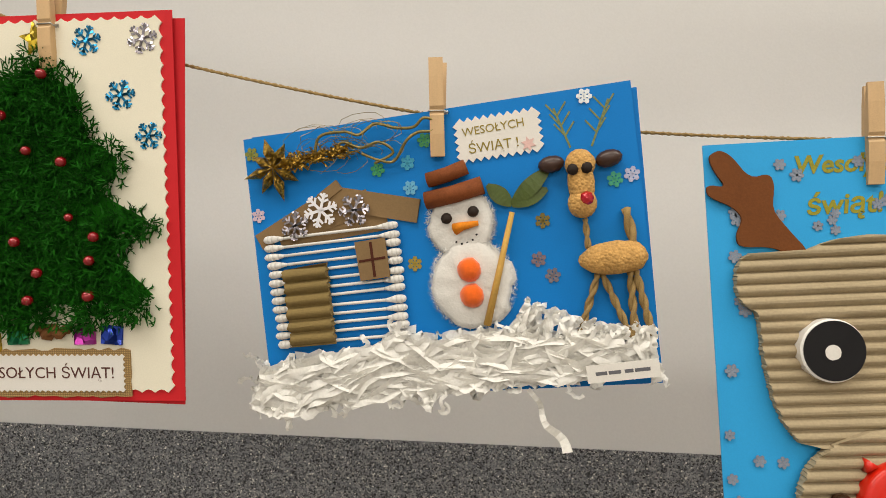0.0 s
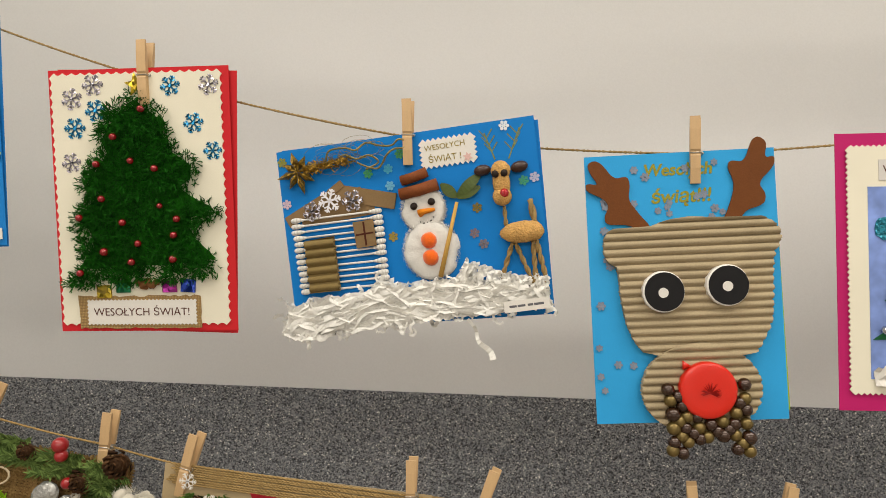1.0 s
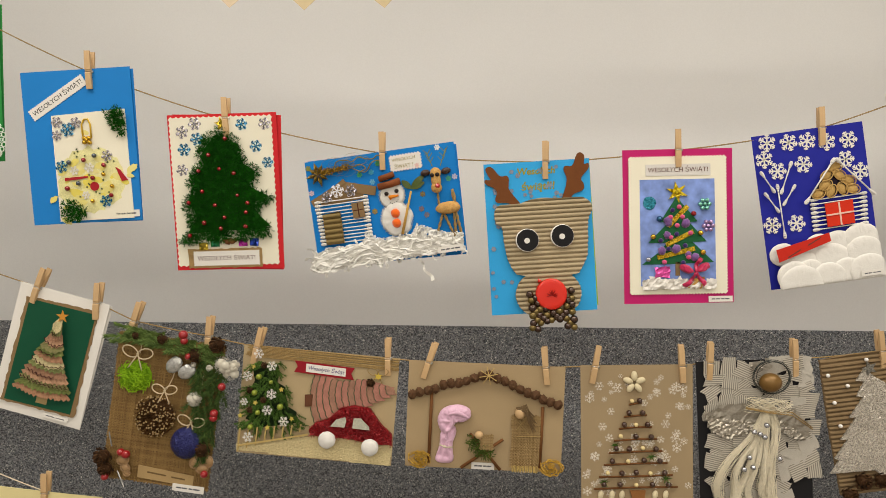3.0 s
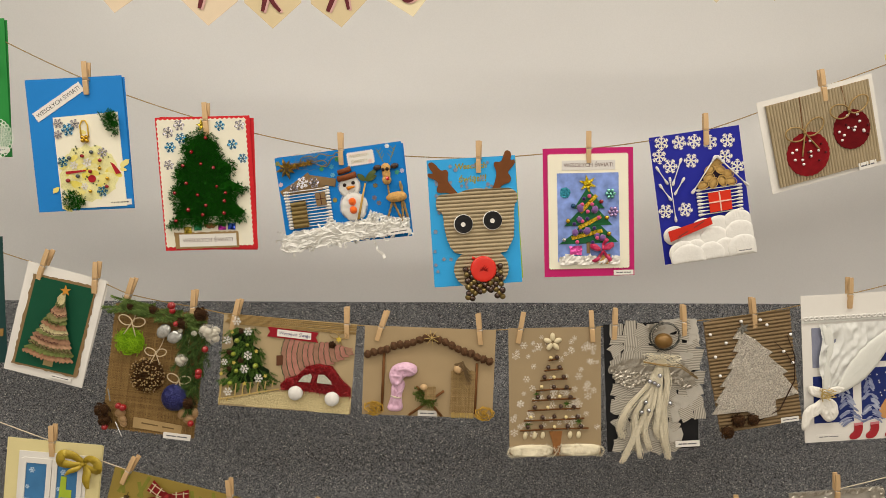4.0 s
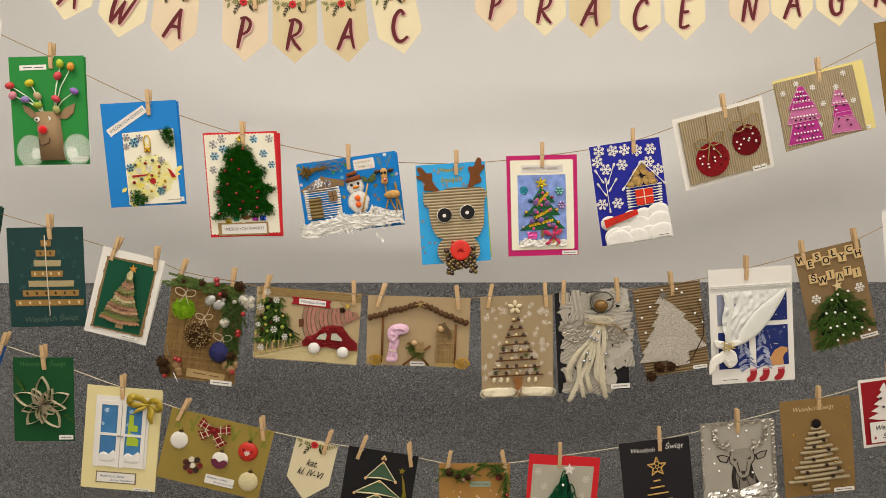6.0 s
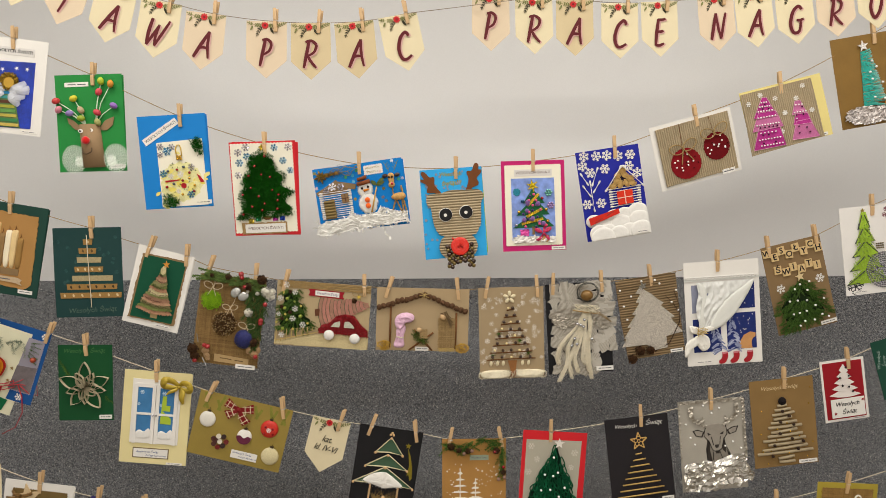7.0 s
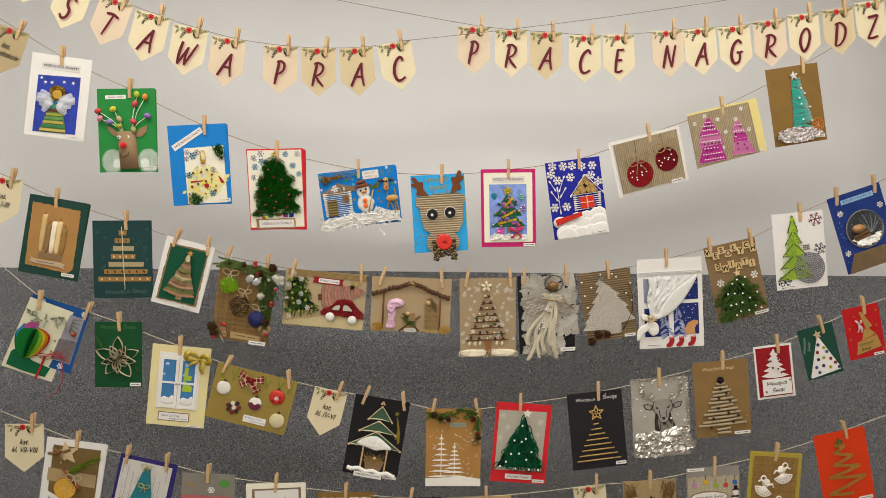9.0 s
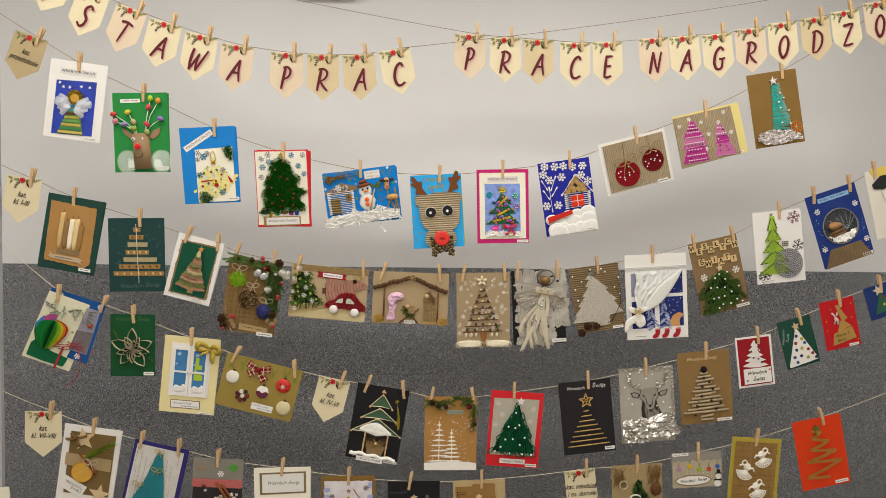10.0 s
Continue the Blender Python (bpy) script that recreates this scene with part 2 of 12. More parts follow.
def pinked(w, h, step=0.008, depth=0.002, round_=True):
    """A rectangle with a scalloped or zigzag edge."""
    pts = []
    for (x0, y0), (x1, y1) in (((-w / 2, -h / 2), (w / 2, -h / 2)), ((w / 2, -h / 2), (w / 2, h / 2)), ((w / 2, h / 2), (-w / 2, h / 2)), ((-w / 2, h / 2), (-w / 2, -h / 2))):
        d = math.hypot(x1 - x0, y1 - y0)
        k = max(2, round(d / step))
        nx, ny = (y1 - y0) / d, -(x1 - x0) / d
        m = 4 if round_ else 2
        for i in range(k * m):
            s = i / (k * m)
            if min(s, 1 - s) * d < depth * 1.05:
                continue
            o = -depth * (abs(math.cos(math.pi * s * k)) if round_ else (1 - abs(2 * ((s * k) % 1) - 1)))
            pts.append((x0 + (x1 - x0) * s + nx * o, y0 + (y1 - y0) * s + ny * o))
    return pts


def ragged_rect(w, h, step=0.008, depth=0.003):
    pts = []
    for (x0, y0), (x1, y1) in (((-w / 2, -h / 2), (w / 2, -h / 2)), ((w / 2, -h / 2), (w / 2, h / 2)), ((w / 2, h / 2), (-w / 2, h / 2)), ((-w / 2, h / 2), (-w / 2, -h / 2))):
        k = max(2, round(math.hypot(x1 - x0, y1 - y0) / step))
        for i in range(k):
            s = i / k
            pts.append((x0 + (x1 - x0) * s + random.uniform(-depth, depth), y0 + (y1 - y0) * s + random.uniform(-depth, depth)))
    return pts


def flake(bm, r, z0, z1, cx=0.0, cy=0.0, deg=0.0, fat=0.16):
    """A six-armed snowflake punched from thin sheet."""
    poly(bm, turned(disc(r * 0.2, 6), deg, cx, cy), z0, z1)
    for k in range(6):
        a = radians(deg + 60 * k)
        dx, dy = math.cos(a), math.sin(a)
        bar(bm, cx, cy, cx + dx * r, cy + dy * r, r * fat, z0, z1 - 0.00005 * (k % 3))
        for s in (-1, 1):
            b = a + s * radians(55)
            for q, e in ((0.48, 0.38), (0.76, 0.28)):
                bar(bm, cx + dx * r * q, cy + dy * r * q, cx + dx * r * q + math.cos(b) * r * e, cy + dy * r * q + math.sin(b) * r * e, r * fat * 0.8, z0, z1 - 0.0001 - 0.00005 * (k % 3))


def inside(pts, x, y):
    r = False
    for (x0, y0), (x1, y1) in zip(pts, pts[1:] + pts[:1]):
        if (y0 > y) != (y1 > y) and x < (x1 - x0) * (y - y0) / (y1 - y0) + x0:
            r = not r
    return r


def blade(bm, p, q, r):
    """A needle: a thin three-sided spike from p to q."""
    p, q = Vector(p), Vector(q)
    d = (q - p).normalized()
    s = d.orthogonal().normalized()
    u = d.cross(s)
    a = [bm.verts.new(p + (s * math.cos(k) + u * math.sin(k)) * r) for k in (0, 2.1, 4.2)]
    t = bm.verts.new(q)
    for i in range(3):
        bm.faces.new((a[i], a[(i + 1) % 3], t))


def needles(bm, pts, n, length, r, z=0.002, rise=0.6, depth=0.006, lean=None):
    """Moss or needles over the outline pts, uneven in height and direction."""
    xs, ys = [p[0] for p in pts], [p[1] for p in pts]
    done = 0
    while done < n:
        x, y = random.uniform(min(xs), max(xs)), random.uniform(min(ys), max(ys))
        if not inside(pts, x, y):
            continue
        done += 1
        a = random.uniform(0, 6.283) if lean is None else radians(random.gauss(lean, 35))
        k = length * random.uniform(0.5, 1.2)
        zz = z + depth * random.random() ** 1.5
        up = random.uniform(0.0, rise)
        blade(bm, (x, y, zz), (x + k * math.cos(a), y + k * math.sin(a), zz + k * up), r)


def fronds(bm, pts, n, length, r, z=0.002, depth=0.008):
    """Branching moss: forked tufts in clumps that stand out of the card, with gaps between the clumps."""
    xs, ys = [p[0] for p in pts], [p[1] for p in pts]
    area = (max(xs) - min(xs)) * (max(ys) - min(ys))
    centres = []
    while len(centres) < max(6, area / 0.00013):
        x, y = random.uniform(min(xs), max(xs)), random.uniform(min(ys), max(ys))
        if inside(pts, x, y):
            centres.append((x, y, random.uniform(0.6, 1.25)))
    done = 0
    while done < n:
        cx, cy, tall = random.choice(centres)
        x, y = random.gauss(cx, 0.0048), random.gauss(cy, 0.0048)
        if not inside(pts, x, y):
            continue
        done += 1
        near = math.exp(-((x - cx) ** 2 + (y - cy) ** 2) / 0.00003)
        a = math.atan2(y - cy, x - cx) + random.uniform(-0.9, 0.9)
        tips = [(Vector((x, y, z + depth * tall * near * random.random() ** 0.7)), Vector((math.cos(a), math.sin(a), random.uniform(0.0, 0.9))))]
        for level in range(3):
            after = []
            for p, d in tips:
                for k in range(1 if level == 0 else 2):
                    e = (d + Vector((random.uniform(-0.8, 0.8), random.uniform(-0.8, 0.8), random.uniform(-0.3, 0.5))) * (0.4 + 0.5 * (level > 0))).normalized()
                    q = p + e * length / 3 * random.uniform(0.7, 1.2) * (1 - 0.18 * level)
                    if level < 2:
                        tube(bm, [p, q], r, 3, r * 0.85)
                    else:
                        blade(bm, p, q, r * 0.95)
                    after.append((q, e))
            tips = after


def sprig(bm, p, q, n=14, length=0.009, r=0.0004, stem=0.0006, spread=50.0):
    """A twig from p to q with needles on both sides."""
    p, q = Vector(p), Vector(q)
    mid = (p + q) / 2 + Vector((random.uniform(-1, 1), random.uniform(-1, 1), 1.2)) * (q - p).length * 0.08
    pts = [p.lerp(mid, t / 4).lerp(mid.lerp(q, t / 4), t / 4) for t in range(5)]
    tube(bm, pts, stem, 4, stem * 0.5)
    d = (q - p).normalized()
    side = Vector((-d.y, d.x, 0))
    for i in range(n):
        s = i / (n - 1)
        b = p.lerp(mid, s).lerp(mid.lerp(q, s), s)
        for k in (-1, 1):
            a = radians(spread * random.uniform(0.6, 1.3))
            v = d * math.cos(a) + side * math.sin(a) * k + Vector((0, 0, random.uniform(-0.1, 0.6)))
            blade(bm, b, b + v.normalized() * length * random.uniform(0.7, 1.2) * (1.1 - 0.5 * s), r)


def part(name, bm, material, parent, label="", smooth=False, kind=""):
    me = bpy.data.meshes.new(name)
    bm.normal_update()
    bm.to_mesh(me)
    bm.free()
    me.materials.append(material)
    if smooth:
        me.polygons.foreach_set("use_smooth", [True] * len(me.polygons))
    ob = new(name, me)
    ob.parent = parent
    return tagged(ob, label, kind=kind)


def twin(ob, x, y, z=0.0, deg=0.0, s=1.0, material=None):
    """Another piece on the same mesh, under the same parent."""
    o = bpy.data.objects.new(ob.name.split(".")[0], ob.data)
    scene.collection.objects.link(o)
    o.parent = ob.parent
    o.matrix_basis = Matrix.Translation((x, y, z)) @ Matrix.Rotation(radians(deg), 4, "Z") @ Matrix.Scale(s, 4)
    if material:
        o.material_slots[0].link, o.material_slots[0].material = "OBJECT", material
    return o


def piece(name, make, material, parent, label="", smooth=False):
    """One part whose mesh make(bm) fills."""
    bm = bmesh.new()
    make(bm)
    return part(name, bm, material, parent, label, smooth)


def scatter(name, make, material, parent, spots, smooth=False, label=""):
    """Alike pieces on one mesh at spots (x, y, z, turn, size)."""
    first = piece(name, make, material, parent, label, smooth)
    x, y, *r = spots[0]
    z, d, s = (list(r) + [0, 0, 1][len(r):])[:3]
    first.matrix_basis = Matrix.Translation((x, y, z)) @ Matrix.Rotation(radians(d), 4, "Z") @ Matrix.Scale(s, 4)
    for x, y, *r in spots[1:]:
        z, d, s = (list(r) + [0, 0, 1][len(r):])[:3]
        twin(first, x, y, z, d, s)
    return first


def words(parent, body, x, y, z, width=None, size=0.012, material=None, deg=0.0, shear=0.0, bold=0.0, name="lettering", label="", narrow=1.0):
    """Lettering as thin raised ink, centred on x, y."""
    d = bpy.data.curves.new(name, "FONT")
    d.body, d.size, d.shear, d.offset, d.extrude = body, size, shear, bold, 0.00008
    d.align_x, d.align_y, d.resolution_u = "CENTER", "CENTER", 3
    ob = new(name, d)
    me = bpy.data.meshes.new_from_object(ob.evaluated_get(bpy.context.evaluated_depsgraph_get()))
    bpy.data.objects.remove(ob)
    xs = [v.co.x for v in me.vertices] or [0, 1]
    s = width / (max(xs) - min(xs)) if width else 1.0
    me.transform(Matrix.Translation((x, y, z)) @ Matrix.Rotation(radians(deg), 4, "Z") @ Matrix.Diagonal((s * narrow, s if not width else min(s, 1.6), 1, 1)))
    me.materials.clear()
    me.materials.append(material or INK)
    o = new(name, me)
    o.parent = parent
    return tagged(o, label)


def paper(name, colour, rough=0.75, var=0.05):
    return mat(name, colour, rough, 0, var, 12, 900, 0.08)


INK = paper("black_ink", "1d1a1c")
WHITE = paper("white_paper", "dfdbd5")
CREAM = paper("cream_paper", "e6e0cd")
KRAFT = mat("kraft_card", "ab9775", 0.8, 0, 0.1, 14, 700, 0.15)
KRAFT_DARK = mat("dark_kraft_card", "836a4a", 0.8, 0, 0.1, 14, 700, 0.15)
GREY_INK = paper("grey_ink", "66656a")
WOOD = wood("pale_wood", "c4a277")
TWIG = mat("brown_twig", "6b4526", 0.8, 0, 0.25, 80, 900, 0.4)
WIRE = mat("steel_wire", "b8b6b0", 0.3, 1.0, 0.05)
GOLD = mat("gold_bead", "c9a13a", 0.25, 0.9, 0.1)
RED_BEAD = mat("red_bead", "8c0c18", 0.18, 0.3, 0.1, coat=0.6)
SILVER = mat("silver_bead", "b9bac0", 0.22, 0.9, 0.1)
PEARL = mat("white_pearl", "ece9e6", 0.25, 0.0, 0.05, coat=0.6)
MOSS = leafy("green_moss", "021403", "1e7012")
FIR = leafy("green_fir", "12260c", "5c7e36")
COTTON = mat("white_cotton", "dcd9d4", 0.95, 0, 0.06, 60, 500, 0.6, sheen=0.4)
CONE = leafy("pine_cone", "1f130b", "6a4a30", 0.65)
JUTE = mat("jute_twine", "9a8054", 0.9, 0, 0.3, 120, 1500, 0.5)
PALE_TWINE = mat("pale_twine", "cfc3ac", 0.9, 0, 0.2, 120, 1500, 0.5)
GREY_TWINE = mat("grey_twine", "8a7b6b", 0.9, 0, 0.2, 120, 1500, 0.5)


# ---- the place ----
WALL_Y, DADO_Z = 0.671, 1.391


def slab(name, x0, x1, y0, y1, z0, z1, material, label, category):
    bm = bmesh.new()
    v = [bm.verts.new(p) for p in ((x0, y0, z0), (x1, y0, z0), (x1, y1, z0), (x0, y1, z0), (x0, y0, z1), (x1, y0, z1), (x1, y1, z1), (x0, y1, z1))]
    for f in ((3, 2, 1, 0), (4, 5, 6, 7), (0, 1, 5, 4), (1, 2, 6, 5), (2, 3, 7, 6), (3, 0, 4, 7)):
        bm.faces.new([v[i] for i in f])
    me = bpy.data.meshes.new(name)
    bm.to_mesh(me)
    bm.free()
    me.materials.append(material)
    return tagged(new(name, me), label, category, kind="structure")


PAINT = mat("wall_paint", "e4e3e3", 0.7, 0, 0.03, 2.5, 260, 0.25)
GREY_PAINT = mat("grey_paint", "a9a8aa", 0.55, 0, 0.04, 3, 300, 0.2)
PLASTER = stone_plaster()
FLOOR = mat("floor_tile", "8f877c", 0.4, 0, 0.1, 4, 300, 0.1)
slab("wall_north", -3.4, 3.4, WALL_Y, WALL_Y + 0.2, 0, 3.2, PAINT, "off-white painted corridor wall, smooth plaster", "wall")
slab("wall_dado", -3.38, 3.38, WALL_Y - 0.004, WALL_Y - 0.0002, 0.003, DADO_Z, PLASTER, "grey speckled mosaic plaster over the lower wall", "wall")
slab("wall_west", -3.6, -3.4, -4.6, WALL_Y + 0.2, 0, 3.2, PAINT, "off-white painted side wall", "wall")
slab("wall_east", 3.4, 3.6, -4.6, WALL_Y + 0.2, 0, 3.2, PAINT, "off-white painted side wall", "wall")
slab("wall_south", -3.4, 3.4, -4.6, -4.4, 0, 3.2, PAINT, "off-white painted wall behind the walk", "wall")
slab("floor", -3.6, 3.6, -4.6, WALL_Y + 0.2, -0.1, 0, FLOOR, "grey-brown tiled corridor floor", "floor")
slab("ceiling", -3.6, 3.6, -4.6, WALL_Y + 0.2, 3.2, 3.3, mat("ceiling_paint", "e6e3dd", 0.8, 0, 0.03, 3, 260, 0.2), "white painted ceiling", "ceiling")
slab("post_west", -1.66, -1.592, -0.006, 0.012, 0, 3.2, GREY_PAINT, "light grey painted post that holds the strings", "post")
slab("post_east", 2.16, 2.23, -0.006, 0.012, 0, 3.2, GREY_PAINT, "light grey painted post that holds the strings", "post")


# ---- pegs and strings ----
def clothes_peg():
    root = new("clothes_peg")
    tagged(root, "small plain wooden clothes peg with a wire spring", "clothes peg", "pegs on the strings")

    def arm(bm, s):
        prof = [(-0.028, 0.0016), (-0.026, 0.0005), (-0.012, 0.0003), (-0.004, 0.0016), (0.001, 0.0003), (0.012, 0.0012), (0.044, 0.0052),
                (0.044, 0.0078), (0.03, 0.0082), (0.0085, 0.0074), (0.0065, 0.0062), (0.0035, 0.0062), (0.0015, 0.0074), (-0.012, 0.0066), (-0.028, 0.0042)]
        for x0, x1 in ((-0.0052, 0.0052),):
            a = [bm.verts.new((x0, v, w * s)) for v, w in prof]
            b = [bm.verts.new((x1, v, w * s)) for v, w in prof]
            bm.faces.new(a if s > 0 else a[::-1])
            bm.faces.new(b[::-1] if s > 0 else b)
            for i in range(len(a)):
                j = (i + 1) % len(a)
                bm.faces.new((a[j], a[i], b[i], b[j]) if s > 0 else (a[i], a[j], b[j], b[i]))

    piece("wooden_arm", lambda bm: arm(bm, 1), WOOD, root)
    back = piece("wooden_arm", lambda bm: arm(bm, -1), WOOD, root)
    back.matrix_basis = Matrix.Translation((0.0012, 0.0006, 0)) @ Matrix.Rotation(radians(-2.5), 4, "Z")

    def spring(bm):
        for k in range(3):
            tube(bm, [(0.0056 + 0.0011 * k, 0.005 + 0.0024 * math.cos(a), 0.0024 * math.sin(a)) for a in [0.7 * i for i in range(10)]], 0.0005, 4)
        tube(bm, [(0.0086, 0.005, 0.003), (0.0076, 0.003, 0.007), (0.0055, 0.005, 0.0068), (-0.0055, 0.005, 0.0068), (-0.006, 0.005, 0.006)], 0.0006, 5)
        tube(bm, [(0.0056, 0.007, -0.002), (0.0066, 0.012, -0.006), (0.0055, 0.005, -0.0068), (-0.0055, 0.005, -0.0068)], 0.0006, 5)

    piece("spring", spring, WIRE, root, "bare steel wire spring", True)
    return root


PEG = None
ROWS = {"A": [], "B": [], "C": [], "D": [], "E": [], "L": [], "R": []}


def card_pose(x, z, deg, y=-0.003):
    return Matrix.Translation((x, y, z)) @ Matrix.Rotation(radians(90), 4, "X") @ Matrix.Rotation(radians(deg), 4, "Z")


def peg_at(row, x, z, tilt, y=-0.003):
    global PEG
    m = card_pose(x, z, tilt + random.uniform(-1.5, 1.5), y + 0.0005) @ Matrix.Rotation(radians(random.uniform(-9, 9)), 4, "Y")
    if PEG is None:
        PEG = clothes_peg()
        PEG.matrix_basis = m
    else:
        copy_thing(PEG, m)
    ROWS[row].append((x, z + 0.005))


def hang(row, build, x, z, w, h, deg, pegs, label, yaw=0.0, pitch=0.0, y=-0.003):
    """Hang a card by its pegs: centre, size, turn, and each peg's place along the top edge and tilt."""
    root = new("greeting_card")
    tagged(root, label, "greeting card", "greeting cards on the strings")
    build(root, w, h)
    root.matrix_basis = card_pose(x, z, deg, y) @ Matrix.Rotation(radians(yaw), 4, "Y") @ Matrix.Rotation(radians(pitch), 4, "X")
    for u, tilt, *lift in pegs:
        p = root.matrix_basis @ Vector((u, h / 2 - 0.007 + (lift[0] if lift else 0.0), 0))
        peg_at(row, p.x, p.z, tilt, p.y)
    return root


def string_along(pts, material, label, r=0.0011, y=0.0, step=0.004, sag=0.012):
    """Two-ply twine hung from point to point."""
    path = []
    for (x0, z0), (x1, z1) in zip(pts, pts[1:]):
        d = math.hypot(x1 - x0, z1 - z0)
        k = max(2, int(d / step))
        for i in range(k):
            s = i / k
            path.append(Vector((x0 + (x1 - x0) * s, y, z0 + (z1 - z0) * s - sag * d * 4 * s * (1 - s))))
    path.append(Vector((pts[-1][0], y, pts[-1][1])))
    root = new("twine")
    tagged(root, label, "string")
    for ph in (0.0, math.pi):
        bm = bmesh.new()
        tube(bm, [p + Vector((0, math.cos(ph + i * step * 560), math.sin(ph + i * step * 560))) * r * 0.55 for i, p in enumerate(path)], r * 0.72, 5)
        part("ply", bm, material, root, "", True)
    return root


# ---- helpers for card fronts ----
def grid(w, h):
    """Card fractions, from the left and from the top, to metres about its centre."""
    return lambda x, y: ((x - 0.5) * w, (0.5 - y) * h)


def outline(n, pts):
    return [n(x, y) for x, y in pts]


def base(root, w, h, material, label="", folded=0.0, bow=0.003, t=0.0008):
    piece("front_leaf" if folded else "card_sheet", lambda bm: sheet(bm, w, h, 0, t, bow), material, root, label)
    if folded:
        def leaf(bm):
            poly(bm, turned(rect(w * 0.995, h * 0.995), folded, 0.0015 + abs(folded) * 0.001, -0.001), -0.0042, -0.0034)
        piece("back_leaf", leaf, material, root, label)


def layer(name, root, pts, material, z=0.0004, t=0.0005, label=""):
    return piece(name, lambda bm: poly(bm, pts, z - 0.0006, z + t), material, root, label)


def slip(root, x, y, w=0.05, h=0.012, deg=0.0, z=0.0009):
    """A small white slip with a printed line that cannot be read."""
    s = layer("name_slip", root, turned(rect(w, h), deg, x, y), WHITE, z, 0.0002, "small white paper slip")

    def line(bm):
        for a, b in ((-0.38, -0.22), (-0.20, -0.03), (0.02, 0.14), (0.16, 0.37)):
            poly(bm, turned([(a * w, -h * 0.10), (b * w, -h * 0.10), (b * w, h * 0.10), (a * w, h * 0.10)], deg, x, y), z + 0.0002, z + 0.0003)

    piece("printed_bar", line, GREY_INK, s)


def corrugated(bm, pts, pitch, amp, z, upright=False, t=0.001):
    """Fluted card cut to an outline; the flutes run across, or up and down."""
    if upright:
        pts = [(y, x) for x, y in pts]
    amp = max(amp, 0.6 * pitch)
    lo, hi = min(p[1] for p in pts), max(p[1] for p in pts)
    m = max(4, int((hi - lo) / pitch * 9))
    rows, bend = [], 1.0
    for i in range(m + 1):
        y = lo + (hi - lo) * (i + 0.001) / (m + 0.002)
        cut = sorted(x0 + (x1 - x0) * (y - y0) / (y1 - y0) for (x0, y0), (x1, y1) in zip(pts, pts[1:] + pts[:1]) if (y0 > y) != (y1 > y))
        if len(cut) < 2:
            continue
        ph = (y / pitch) % 1
        if i % 9 == 0:
            bend = random.uniform(0.86, 1.08)
        zz = z + amp * math.sin(math.pi * ph) ** 0.6 * bend
        x0, x1 = cut[0] + random.uniform(-1, 1) * amp * 0.15, cut[-1] + random.uniform(-1, 1) * amp * 0.15
        q = [(x0, y, z - t), (x0, y, zz), (x0 * 0.66 + x1 * 0.34, y, zz + random.uniform(-1, 1) * amp * 0.03), (x0 * 0.34 + x1 * 0.66, y, zz), (x1, y, zz), (x1, y, z - t)]
        rows.append([bm.verts.new((b, a, c) if upright else (a, b, c)) for a, b, c in q])
    for a, b in zip(rows, rows[1:]):
        for j in range(5):
            bm.faces.new((a[j], b[j], b[j + 1], a[j + 1]) if upright else (a[j], a[j + 1], b[j + 1], b[j]))


CORR = mat("corrugated_card", "a6967a", 0.85, 0, 0.14, 20, 500, 0.25)
CORR_BROWN = mat("brown_corrugated_card", "7d684c", 0.85, 0, 0.16, 20, 500, 0.25)


def bow_of(bm, x, y, z, s, r, deg=0.0, tails=True):
    """A tied cord bow."""
    for k in (-1, 1):
        loop = [(k * s * 0.55 * (1 - math.cos(a)) , s * 0.38 * math.sin(a) * (1 if k > 0 else 1) + s * 0.12 * (1 - math.cos(a)), z + s * 0.08 * math.sin(a / 2)) for a in [6.283 * i / 14 for i in range(15)]]
        tube(bm, [(*turned([(p[0], p[1])], deg, x, y)[0], p[2]) for p in loop], r, 5)
        if tails:
            tube(bm, [(*turned([(k * s * q * 0.5, -s * q * 1.1)], deg, x, y)[0], z) for q in (0, 0.4, 0.75, 1.0)], r, 5)
    ball(bm, x, y, z, r * 2.2, 8, 5)


def cone_at(bm, x, y, z, r):
    """A small pine cone seen end on: blunt scales in a spiral over a dark core."""
    ball(bm, x, y, z - r * 0.1, r * 0.7, 8, 5)
    for i in range(36):
        a, q = 2.39996 * i, math.sqrt((i + 0.5) / 36)
        s = r * (0.20 + 0.12 * q)
        p = Vector((x + r * q * math.cos(a), y + r * q * math.sin(a), z + r * (0.85 - 0.85 * q * q)))
        out, side = Vector((math.cos(a) * q, math.sin(a) * q, 0.75)).normalized(), Vector((-math.sin(a), math.cos(a), 0))
        root_ = p - out * s * 1.3 - Vector((0, 0, s * 0.3))
        v = [bm.verts.new(c) for c in (root_, p - out * s * 0.2 + side * s * 0.95, p + out * s * 0.55, p - out * s * 0.2 - side * s * 0.95, p + Vector((0, 0, -s * 0.5)))]
        for f in ((0, 1, 4), (1, 2, 4), (2, 3, 4), (3, 0, 4), (0, 3, 1), (1, 3, 2)):
            bm.faces.new([v[k] for k in f])


